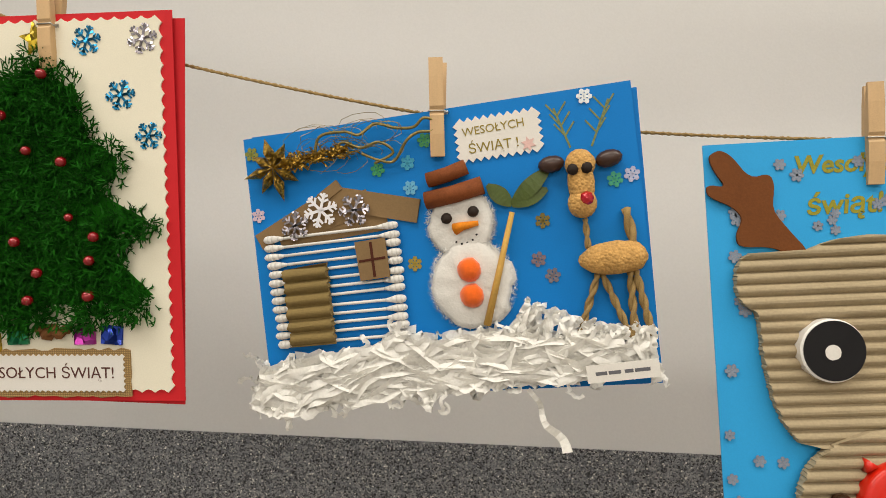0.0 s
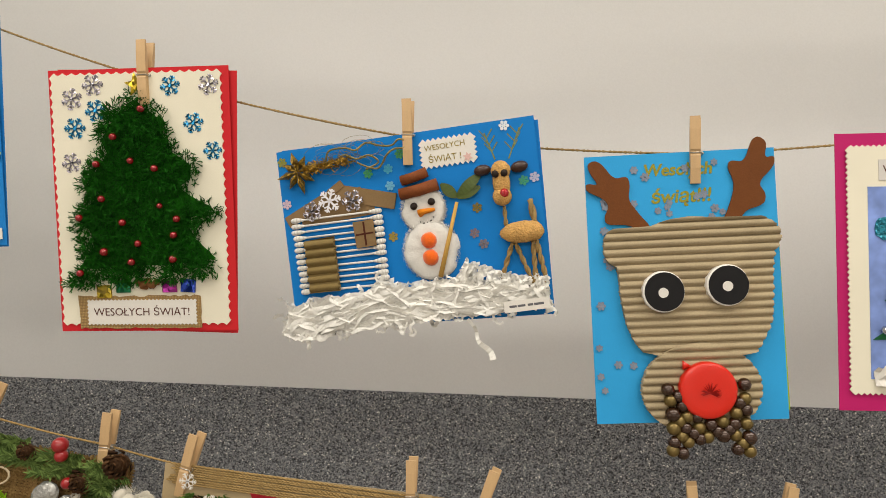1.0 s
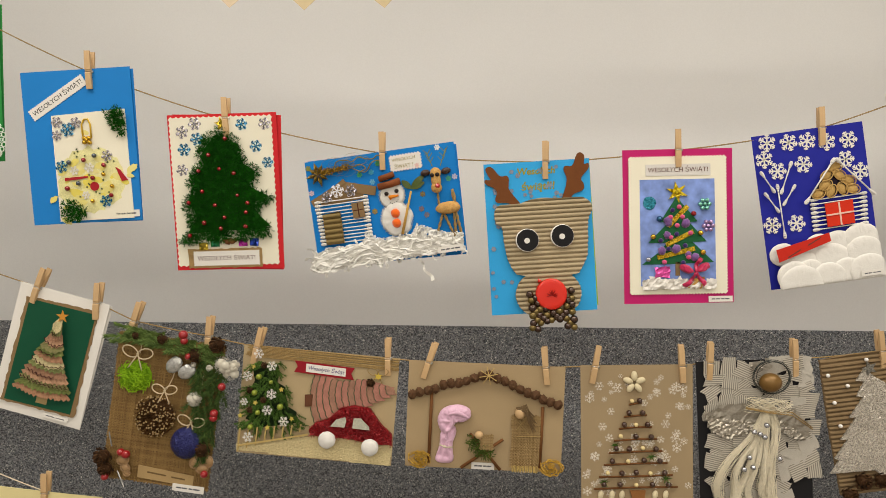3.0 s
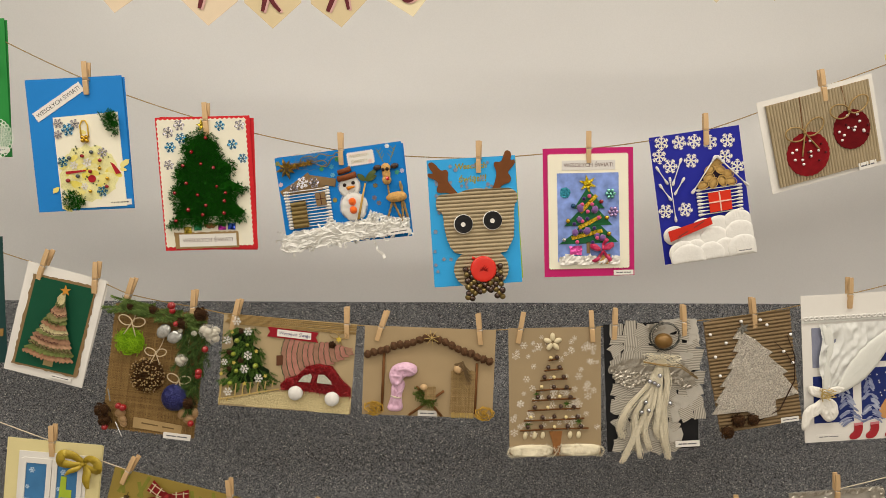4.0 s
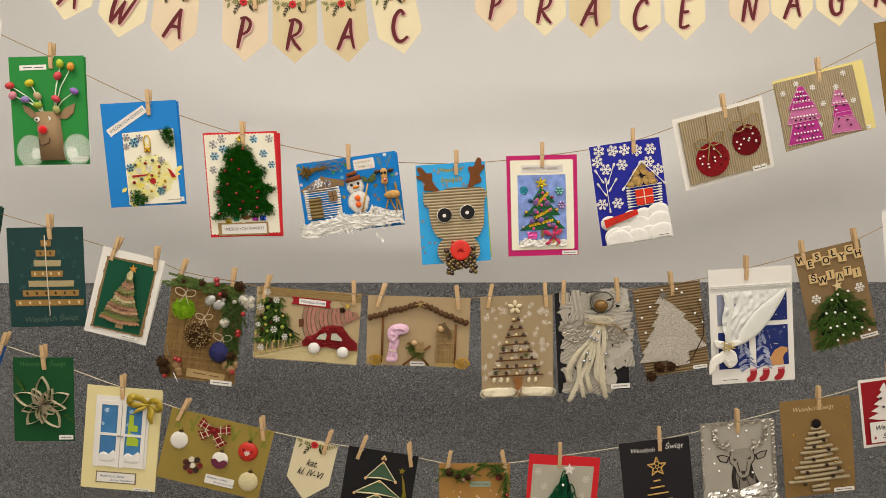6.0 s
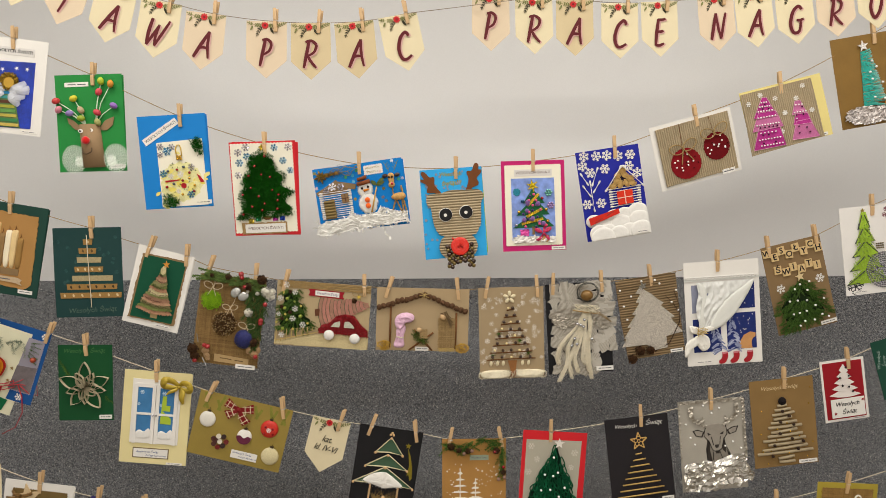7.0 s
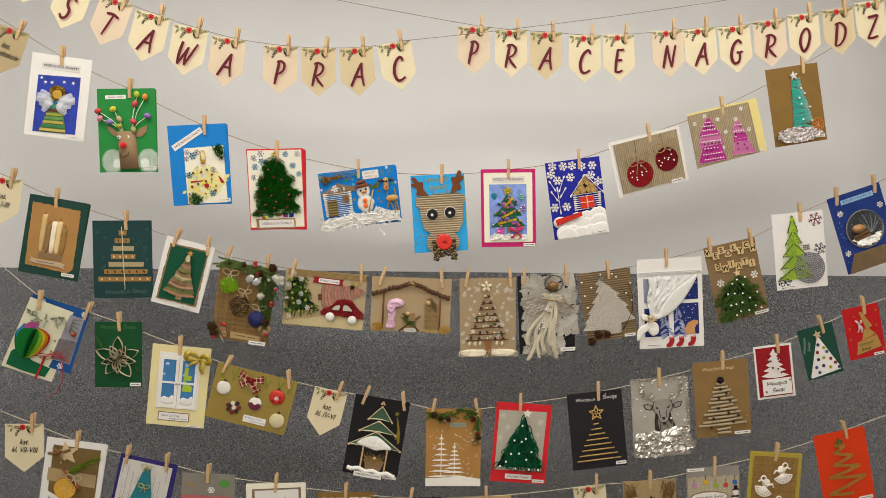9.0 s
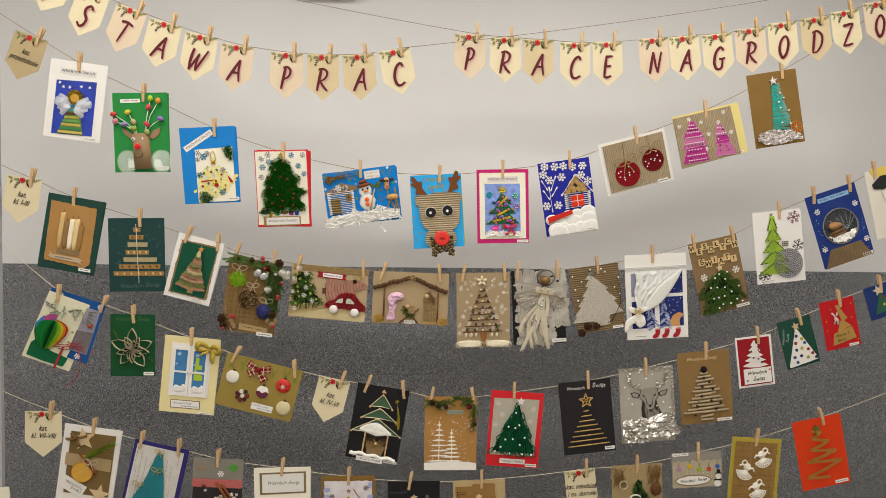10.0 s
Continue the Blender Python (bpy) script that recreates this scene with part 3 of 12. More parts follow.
def fluff(bm, x, y, z, r, n=7, hairs=260):
    """A pulled tuft of cotton: soft small lumps with loose fibres round them."""
    for k in range(n):
        a, q = random.uniform(0, 6.28), r * 0.72 * math.sqrt(random.random())
        ball(bm, x + q * math.cos(a), y + q * math.sin(a), z + random.uniform(-0.2, 0.35) * r, r * random.uniform(0.45, 0.62), 12, 8, random.uniform(0.7, 1), 0.7, 0.05, random.uniform(0, 180))
    for k in range(hairs):
        a, q = random.uniform(0, 6.28), r * random.uniform(0.6, 0.95)
        e = a + random.uniform(-1.3, 1.3)
        p = Vector((x + q * math.cos(a), y + q * math.sin(a), z + random.uniform(-0.1, 0.5) * r))
        blade(bm, p, p + Vector((math.cos(e), math.sin(e), random.uniform(-0.3, 0.5))) * r * random.uniform(0.2, 0.5), 0.00025)


def cord(bm, p, q, r, n=10, ply=2):
    """A short length of twisted cord."""
    p, q = Vector(p), Vector(q)
    d = (q - p).normalized()
    s = d.orthogonal().normalized()
    u = d.cross(s)
    k = max(6, int((q - p).length / (r * 1.1)))
    for j in range(ply):
        tube(bm, [p.lerp(q, i / k) + (s * math.cos(i * 0.8 + j * 6.283 / ply) + u * math.sin(i * 0.8 + j * 6.283 / ply)) * r * 0.5 for i in range(k + 1)], r * 0.65, 5)


def bud(bm, x0, y0, x1, y1, z, r):
    """A cotton bud: thin stick with a swollen end on each side."""
    tube(bm, [(x0, y0, z), (x1, y1, z)], r, 6)
    for x, y, k in ((x0, y0, 1), (x1, y1, -1)):
        d = Vector((x1 - x0, y1 - y0)).normalized() * k
        f = random.uniform(0.92, 1.08)
        pts = [(x + d.x * s, y + d.y * s, z) for s in (-0.0015, -0.0004, 0.002, 0.0055, 0.010, 0.0145)]
        for a, b, ra, rb in zip(pts, pts[1:], (r * 1.1 * f, r * 2.1 * f, r * 2.6 * f, r * 2.65 * f, r * 1.8), (r * 2.1 * f, r * 2.6 * f, r * 2.65 * f, r * 1.8, r)):
            tube(bm, [a, b], ra, 9, rb)


def crumple(bm, pts, cell, z, amp, seed=0):
    """Crumpled sheet over an outline, as an uneven faceted relief."""
    xs, ys = [p[0] for p in pts], [p[1] for p in pts]
    nx, ny = int((max(xs) - min(xs)) / cell) + 1, int((max(ys) - min(ys)) / cell) + 1
    v = {}
    for i in range(nx + 1):
        for j in range(ny + 1):
            x, y = min(xs) + i * cell, min(ys) + j * cell
            v[i, j] = (x + random.uniform(-0.35, 0.35) * cell, y + random.uniform(-0.35, 0.35) * cell, z + amp * random.random())
    made = {}
    for i in range(nx):
        for j in range(ny):
            if inside(pts, min(xs) + (i + 0.5) * cell, min(ys) + (j + 0.5) * cell):
                q = []
                for k in ((i, j), (i + 1, j), (i + 1, j + 1), (i, j + 1)):
                    if k not in made:
                        made[k] = bm.verts.new(v[k])
                    q.append(made[k])
                bm.faces.new((q[0], q[1], q[2]))
                bm.faces.new((q[0], q[2], q[3]))


def tissue(bm, pts, n, length, width, z, depth, rise=0.16):
    """Limp tissue strips, creased along the middle, that roll over as they wander through the outline."""
    xs, ys = [p[0] for p in pts], [p[1] for p in pts]
    k = 0
    while k < n:
        x, y = random.uniform(min(xs), max(xs)), random.uniform(min(ys), max(ys))
        if not inside(pts, x, y):
            continue
        k += 1
        m = 18
        step = length * random.uniform(0.5, 1.15) / m
        a = random.gauss(rise, 0.30) + (math.pi if random.random() < 0.5 else 0)
        zz, roll, spin = z + depth * random.random(), random.uniform(-0.6, 0.6), random.gauss(0, 0.16)
        p, rows, w = Vector((x, y, zz)), [], width * random.uniform(0.55, 1.25)
        for i in range(m + 1):
            side = Vector((-math.sin(a) * math.cos(roll), math.cos(a) * math.cos(roll), math.sin(roll)))
            hw = w * (0.32 + 0.2 * math.sin(0.3 + 2.6 * i / m)) * random.uniform(0.85, 1.1)
            c = p + Vector((0, 0, random.uniform(-0.0002, 0.0008)))
            row = [p - side * hw, c, p + side * hw]
            rows.append([bm.verts.new((v.x, v.y, max(v.z, 0.0012))) for v in row])
            q = p + Vector((math.cos(a), math.sin(a), 0)) * step
            if not inside(pts, q.x, q.y):
                a += random.choice((-0.9, 0.9, 2.4))
                q = p + Vector((math.cos(a), math.sin(a), 0)) * step * 0.5
            q.z = zz + depth * 0.22 * math.sin(i * 0.8 + k)
            p, a, roll = q, a + random.gauss(0, 0.14), max(-0.8, min(0.8, roll + spin + random.gauss(0, 0.14)))
        for r, q in zip(rows, rows[1:]):
            for j in range(2):
                bm.faces.new((r[j], q[j], q[j + 1], r[j + 1]))


def puff(bm, pts, z, height, folds=0.0, flat=0.2):
    """A soft padded shape over an outline, highest in the middle, with uneven creases."""
    pts = rounded(list(pts), 3)
    cx, cy = sum(p[0] for p in pts) / len(pts), sum(p[1] for p in pts) / len(pts)
    off, rows = Vector((random.uniform(0, 50), random.uniform(0, 50), 0)), []
    lean = random.uniform(-0.6, 0.6)

    def crease(x, y):
        p = Vector((x * 130 + y * 60 * lean, y * 55, 0)) + off
        return 1.4 - 3.2 * abs(noise.noise(p)) - 1.4 * abs(noise.noise(p * 2.3))

    for q in [k for k in (1.0, 0.97, 0.9, 0.8, 0.7, 0.58, 0.46, 0.34) if k > flat + 0.05] + [flat]:
        up = math.sqrt(1 - max(0.0, (q - flat) / (1 - flat)) ** 4)
        rows.append([bm.verts.new((x, y, z + height * up + folds * crease(x, y) * min(1, up * 1.5))) for x, y in [(cx + (a - cx) * q, cy + (b - cy) * q) for a, b in pts]])
    k = len(pts)
    turn = sum(p[0] * q[1] - q[0] * p[1] for p, q in zip(pts, pts[1:] + pts[:1])) < 0
    for a, b in zip(rows, rows[1:]):
        for j in range(k):
            f = (a[j], a[(j + 1) % k], b[(j + 1) % k], b[j])
            bm.faces.new(f[::-1] if turn else f)
    bm.faces.new(rows[-1][::-1] if turn else rows[-1])


def hessian_cloth(bm, x0, y0, x1, y1, pitch, z, amp=0.0005, gap=0.25):
    """Woven sacking: every thread passes over and under those that cross it."""
    nx, ny = max(3, int((x1 - x0) / pitch)), max(3, int((y1 - y0) / pitch))
    for along in (0, 1):
        m, k = (nx, ny) if along else (ny, nx)
        for i in range(m):
            drift, hw, rows = random.gauss(0, 0.12), pitch * (1 - gap) / 2 * random.uniform(0.7, 1.25), []
            fray = random.uniform(0, 0.9), random.uniform(0, 0.9)
            for j in range(k + 1):
                u = (i + 0.5 + drift + random.gauss(0, 0.05)) / m
                v = (j + (fray[0] if j == k else -fray[1] if j == 0 else 0)) / k
                zz = z + amp * (1 if (i + j + along) % 2 else -1)
                if along:
                    c = (x0 + (x1 - x0) * u, y0 + (y1 - y0) * v)
                    rows.append((bm.verts.new((c[0] - hw, c[1], zz)), bm.verts.new((c[0] + hw, c[1], zz))))
                else:
                    c = (x0 + (x1 - x0) * v, y0 + (y1 - y0) * u)
                    rows.append((bm.verts.new((c[0], c[1] + hw, zz)), bm.verts.new((c[0], c[1] - hw, zz))))
            for a, b in zip(rows, rows[1:]):
                bm.faces.new((a[0], a[1], b[1], b[0]))


def flakes_on(root, n, spots, material, z=0.0006, name="snowflake", fat=0.16):
    """Separate flat snowflakes at card fractions (x, y, radius, turn)."""
    first = None
    for x, y, r, d in spots:
        u, v = n(x, y)
        if first is None:
            first = piece(name, lambda bm: flake(bm, 0.01, 0, 0.0005, fat=fat), material, root)
            first.matrix_basis = Matrix.Translation((u, v, z)) @ Matrix.Rotation(radians(d), 4, "Z") @ Matrix.Diagonal((r / 0.01, r / 0.01, 1, 1))
        else:
            o = twin(first, u, v, z, d)
            o.matrix_basis = o.matrix_basis @ Matrix.Diagonal((r / 0.01, r / 0.01, 1, 1))


def beads_on(root, n, spots, r, material, z=0.004, name="bead", label=""):
    first = None
    for x, y, *k in spots:
        u, v = n(x, y)
        s = k[0] if k else 1.0
        if first is None:
            first = piece(name, lambda bm: ball(bm, 0, 0, 0, r, 12, 8), material, root, label, True)
            first.matrix_basis = Matrix.Translation((u, v, z)) @ Matrix.Scale(s, 4)
        else:
            twin(first, u, v, z, random.uniform(0, 90), s)


RUST_INK = paper("brown_print", "5b3a34")
GOLD_INK = mat("gold_ink", "8e7d2c", 0.4, 0.4, 0.2)
FLAKE_BLUE = glitter("blue_foil", "1f7fae", 0.003, 0.25, 0.7)
FLAKE_SILVER = glitter("silver_foil", "b5b0ba", 0.003, 0.25, 0.7)
BLUE_CARD = paper("blue_card", "0078c8", 0.58)
SKY_CARD = paper("sky_blue_card", "2c9edc", 0.6)
RED_CARD = paper("red_card", "c8242c", 0.6)
TISSUE = mat("white_tissue", "f7f5f0", 0.42, 0, 0.12, 40, 400, 0.2)


def thin(m, share=0.45):
    """Lets light through a thin sheet: part of what falls on its back shines out of its front."""
    n, l = m.node_tree.nodes, m.node_tree.links
    b = n["Principled BSDF"]
    tr, mx = n.new("ShaderNodeBsdfTranslucent"), n.new("ShaderNodeMixShader")
    mx.inputs[0].default_value = share
    l.new(b.inputs["Base Color"].links[0].from_socket, tr.inputs["Color"])
    l.new(b.outputs[0], mx.inputs[1])
    l.new(tr.outputs[0], mx.inputs[2])
    l.new(mx.outputs[0], n["Material Output"].inputs["Surface"])
    return m


thin(TISSUE, 0.25)


def shell(name, colour, pitch=0.0024):
    """Nut shell: a netted, pitted skin."""
    m = mat(name, colour, 0.75, 0, 0.3, 140, 700, 0.0)
    n, l = m.node_tree.nodes, m.node_tree.links
    tc, v, bp = n.new("ShaderNodeTexCoord"), n.new("ShaderNodeTexVoronoi"), n.new("ShaderNodeBump")
    v.inputs["Scale"].default_value = 1 / pitch
    l.new(tc.outputs["Object"], v.inputs["Vector"])
    bp.inputs["Strength"].default_value, bp.inputs["Distance"].default_value, bp.invert = 1.0, 0.0010, True
    l.new(v.outputs["Distance"], bp.inputs["Height"])
    l.new(bp.outputs[0], n["Principled BSDF"].inputs["Normal"])
    return m


# ---- upper row of cards ----
def snow_hut_card(root, w, h):
    n = grid(w, h)
    base(root, w, h, BLUE_CARD, "bright blue folded card", folded=-1.2)
    # comet of gilded star and wire
    x, y = n(0.085, 0.125)

    gilt = glitter("gilded_shell", "94752c", 0.0016, 0.35, 0.7)
    for k, d in enumerate((0.026, 0.021, 0.024, 0.020, 0.026, 0.022, 0.027, 0.023)):
        a = radians(45 * k + 12)

        def petal(bm):
            p, q = Vector((x, y, 0.004)), Vector((x + math.cos(a) * d, y + math.sin(a) * d, 0.005))
            m = p.lerp(q, 0.5)
            side = Vector((-math.sin(a), math.cos(a), 0)) * 0.0044
            v = [bm.verts.new(c) for c in (p + Vector((0, 0, 0.003)), m + side, q, m - side, m + side * 0.35 + Vector((0, 0, 0.0075)), m - side * 0.35 + Vector((0, 0, 0.006)))]
            for f in ((0, 4, 1), (1, 4, 2), (0, 5, 4), (4, 5, 2), (0, 3, 5), (5, 3, 2)):
                bm.faces.new([v[i] for i in f])

        piece("star_petal", petal, gilt, root, "petal of gilded star anise")

    def tail(bm):
        for k in range(90):
            s0 = random.random() ** 1.3
            c0 = Vector(n(0.11 + 0.17 * s0, 0.125 - 0.03 * s0))
            a = random.uniform(-0.5, 0.9)
            tube(bm, [(c0.x + 0.0055 * j * math.cos(a + 0.3 * j), c0.y + 0.008 * (random.random() - 0.5) + 0.003 * j * math.sin(a), 0.003 + 0.006 * random.random()) for j in range(4)], 0.0011, 4, 0.0006)

    piece("comet_tail", tail, glitter("gilded_wire", "a07c30", 0.0012, 0.3, 0.8), root, "thick gold tinsel tail")["kind"] = "stuff"
    wire = mat("tarnished_gold_cord", "8a7a48", 0.4, 0.6, 0.3, 300)
    for pts in (((0.20, 0.13), (0.22, 0.04), (0.29, 0.035), (0.33, 0.055), (0.37, 0.02), (0.42, 0.045), (0.47, 0.055), (0.50, 0.03), (0.525, 0.045), (0.515, 0.075), (0.48, 0.075), (0.45, 0.10), (0.41, 0.16), (0.37, 0.15), (0.33, 0.12)),
                ((0.24, 0.11), (0.28, 0.07), (0.33, 0.10), (0.38, 0.09), (0.41, 0.13), (0.36, 0.16))):
        piece("gold_cord", lambda bm: tube(bm, [(*n(u, v), z) for u, v, z in smooth_line([(u, v, 0.005 + 0.006 * ((i * 5) % 4) / 4) for i, (u, v) in enumerate(pts)])], 0.0011, 6), wire, root, "looped gold cord", True)

    def fine(bm):
        for k in range(26):
            c = Vector(n(random.uniform(0.18, 0.40), random.uniform(0.02, 0.14)))
            r, a = random.uniform(0.005, 0.014), random.uniform(0, 6.28)
            tube(bm, [(c.x + r * math.cos(a + 0.5 * j) * 1.5, c.y + r * math.sin(a + 0.5 * j) * 0.8, 0.003 + 0.009 * random.random()) for j in range(9)], 0.00022, 3)

    piece("tinsel_thread", fine, wire, root, "loose gold threads")["kind"] = "stuff"
    # hut: roof of kraft strips, wall of cotton buds
    for k, (a, b, c) in enumerate((((0.08, 0.385), (0.37, 0.36), 0.075), ((0.07, 0.375), (0.33, 0.285), 0.085), ((0.015, 0.39), (0.245, 0.245), 0.062), ((0.22, 0.255), (0.455, 0.345), 0.085), ((0.05, 0.37), (0.225, 0.27), 0.05), ((0.20, 0.26), (0.255, 0.215), 0.04))):
        p, q = n(*a), n(*b)
        piece("roof_strip", lambda bm: bar(bm, *p, *q, c * h, 0.0, 0.0008 + 0.0005 * k), KRAFT_DARK, root, "torn kraft strip")
    for k in range(13):
        y0 = 0.385 + k * 0.0325
        p, q = n(0.036 + 0.0008 * k + random.uniform(-0.003, 0.003), y0), n(0.398 - 0.004 * random.random(), y0 + random.uniform(-0.008, 0.004))
        piece("cotton_bud", lambda bm: bud(bm, *p, *q, 0.0036, 0.0012), COTTON, root, "", True)
    door = outline(n, [(0.085, 0.50), (0.205, 0.49), (0.205, 0.785), (0.085, 0.785)])
    piece("door", lambda bm: corrugated(bm, door, 0.0098, 0.0028, 0.0066), mat("olive_corrugated_card", "7d6a42", 0.8, 0, 0.15, 20, 500, 0.2), root, "olive-brown fluted card door")
    win = layer("window", root, outline(n, [(0.285, 0.43), (0.365, 0.425), (0.368, 0.565), (0.29, 0.57)]), KRAFT_DARK, 0.0070, 0.0012, "kraft card window")
    piece("window_bar", lambda bm: (bar(bm, *n(0.327, 0.435), *n(0.329, 0.56), 0.0022, 0.0080, 0.0084), bar(bm, *n(0.292, 0.50), *n(0.362, 0.495), 0.0018, 0.0080, 0.0085)), paper("brown_marker", "4a2317"), win)
    flakes_on(root, n, [(0.20, 0.30, 0.0135, 10)], paper("white_foil", "e8e6ea", 0.35), 0.0045)
    flakes_on(root, n, [(0.125, 0.345, 0.0115, 20), (0.29, 0.315, 0.0125, 0)], FLAKE_SILVER, 0.0045)
    small = [(0.02, 0.06), (0.02, 0.29), (0.36, 0.18), (0.44, 0.17), (0.44, 0.26), (0.49, 0.10), (0.43, 0.53), (0.74, 0.56), (0.77, 0.62), (0.76, 0.43), (0.89, 0.03), (0.94, 0.32), (0.98, 0.31)]
    tints = ("8b8f45", "d9c3d2", "3f9f68", "3f9fc0", "69b2d6", "3f8f58", "a08b3c", "7d6f78", "77727c", "7a6a30", "dfe6ea", "3f9f80", "b4b8d4")
    for (x, y), c in zip(small, tints):
        flakes_on(root, n, [(x, y, 0.0055, random.uniform(0, 60))], mat("foil_" + c, c, 0.3, 0.3, 0.15), 0.0004, "sequin_flake", 0.3)
    # snowman
    for nm, c, r, k in (("snowman_head", (0.56, 0.405), 0.0245, 0.0045), ("snowman_body", (0.572, 0.62), 0.031, 0.0055)):
        x, y = n(*c)
        lump = [random.uniform(0.93, 1.06) for _ in range(12)]

        def pad(bm):
            rows = []
            for q, zz in ((1.0, 0.0), (0.97, 0.5), (0.86, 0.95), (0.6, 0.9), (0.3, 1.0)):
                rows.append([bm.verts.new((r * q * math.cos(t) * (1 + (lump[j // 4] - 1) * q), 1.05 * r * q * math.sin(t) * (1 + (lump[j // 4] - 1) * q), k * zz + random.uniform(-1, 1) * 0.0007 * (q < 1))) for j, t in enumerate([6.283 * i / 48 for i in range(48)])])
            for a, b in zip(rows, rows[1:]):
                for j in range(48):
                    bm.faces.new((a[j], a[(j + 1) % 48], b[(j + 1) % 48], b[j]))
            bm.faces.new(rows[-1])
            for j in range(700):
                t, q = random.uniform(0, 6.28), random.uniform(0.9, 1.0)
                e = t + random.uniform(-1.2, 1.2)
                p0 = (r * q * math.cos(t), 1.05 * r * q * math.sin(t), k * random.random())
                blade(bm, p0, (p0[0] + 0.0036 * math.cos(e), p0[1] + 0.0036 * math.sin(e), p0[2] + random.uniform(-0.001, 0.001)), 0.00022)

        o = piece(nm, pad, COTTON, root, "fluffy white cotton disc", True)
        o.matrix_basis = Matrix.Translation((x, y, 0.001))
    scatter("pompom", lambda bm: ball(bm, 0, 0, 0, 0.0088, 16, 10, 1, 0.8, 0.06), mat("orange_felt", "e8651a", 0.95, 0, 0.12, 300, 900, 0.6, sheen=0.5), root, [(*n(0.57, 0.57), 0.007), (*n(0.57, 0.66), 0.007)], True, "orange pompom button")
    scatter("eye", lambda bm: ball(bm, 0, 0, 0, 0.0042, 10, 6, 1, 0.7, 0.05), mat("peppercorn", "2b211c", 0.6, 0, 0.3, 200), root, [(*n(0.527, 0.385), 0.006), (*n(0.595, 0.372), 0.006)], True)
    piece("carrot_nose", lambda bm: tube(bm, [(*n(0.545, 0.425), 0.0065), (*n(0.565, 0.418), 0.008), (*n(0.605, 0.413), 0.0075)], 0.0045, 8, 0.0018), mat("dried_peel", "d9801e", 0.7, 0, 0.2, 120), root, "dried orange peel", True)
    piece("mouth", lambda bm: [ball(bm, *n(x, y), 0.0055, 0.0009, 6, 4) for x, y in ((0.545, 0.47), (0.558, 0.478), (0.572, 0.476), (0.586, 0.468), (0.597, 0.452))], INK, root)
    bark = mat("cinnamon_bark", "7d4423", 0.7, 0, 0.25, 90, 900, 0.4)
    for a, b, r in (((0.49, 0.245), (0.59, 0.215), 0.0056), ((0.48, 0.315), (0.625, 0.285), 0.0066)):
        piece("cinnamon_stick", lambda bm: tube(bm, [(*n(*a), 0.006), (*n((a[0] + b[0]) / 2, (a[1] + b[1]) / 2 + 0.004), 0.0065), (*n(*b), 0.006)], r, 12), bark, root, "rolled cinnamon bark", True)
    piece("broom_stick", lambda bm: tube(bm, [(*n(0.69, 0.39), 0.006), (*n(0.645, 0.58), 0.0085), (*n(0.60, 0.765), 0.009)], 0.0020, 7, 0.0028), mat("straw_stick", "c79d52", 0.6, 0, 0.15, 80), root, "thin straw stick", True)
    leaf_m = mat("dried_leaf", "4a5a22", 0.55, 0, 0.2, 60, 500, 0.2)
    for b, dz in (((0.635, 0.285), 0.002), ((0.79, 0.255), 0.003), ((0.78, 0.325), 0.002)):
        p, q = Vector(n(0.69, 0.365)), Vector(n(*b))
        piece("leaf", lambda bm: ribbon(bm, [(*p.lerp(q, s / 8), 0.002 + dz * math.sin(s * 0.4)) for s in range(9)], lambda s: 0.0115 * math.sin(0.2 + 2.8 * s) ** 0.9 + 0.0008), leaf_m, root, "dried green leaf")
    # reindeer of nuts, beans and cord
    nut = shell("peanut_shell", "c79a5c")
    x, y = n(0.86, 0.32)

    def head(bm):
        for c, r, s in ((0.013, 0.0105, 1.0), (-0.014, 0.0102, 1.05), (0.0, 0.0094, 1.9)):
            ball(bm, x + c * 0.05, y + c, 0.006, r, 18, 11, s, 0.8, 0.03)

    piece("reindeer_head", head, nut, root, "unshelled peanut", True)
    x2, y2 = n(0.915, 0.58)
    piece("reindeer_body", lambda bm: (ball(bm, x2, y2, 0.006, 0.0235, 22, 12, 0.5, 0.4, 0.03), ball(bm, x2 + 0.011, y2, 0.006, 0.0118, 14, 9, 0.95, 0.75, 0.03)), nut, root, "unshelled peanut", True)
    scatter("ear", lambda bm: ball(bm, 0, 0, 0, 0.0095, 12, 8, 0.66, 0.6), mat("coffee_bean", "3a231a", 0.35, 0, 0.2, 90), root, [(*n(0.795, 0.245), 0.004, 5), (*n(0.93, 0.25), 0.004, 8)], True, "brown bean")
    scatter("eye", lambda bm: ball(bm, 0, 0, 0, 0.0042, 8, 6, 1, 0.7), MATS["peppercorn"], root, [(*n(0.843, 0.275), 0.013), (*n(0.875, 0.275), 0.013)], True)
    piece("nose", lambda bm: ball(bm, *n(0.868, 0.375), 0.013, 0.005, 8, 4, 1, 0.6), mat("red_gem", "b01022", 0.1, 0.2, 0.1, coat=0.8), root, "red faceted gem")
    for a, b, r in (((0.86, 0.44), (0.86, 0.54), 0.0022), ((0.955, 0.42), (0.965, 0.55), 0.0036), ((0.875, 0.63), (0.82, 0.82), 0.0026), ((0.885, 0.63), (0.94, 0.86), 0.0026), ((0.95, 0.63), (0.945, 0.86), 0.0028), ((0.962, 0.63), (0.985, 0.85), 0.0028)):
        piece("cord_limb", lambda bm: cord(bm, (*n(*a), 0.004), (*n(*b), 0.005), r), JUTE, root, "twisted jute cord", True)

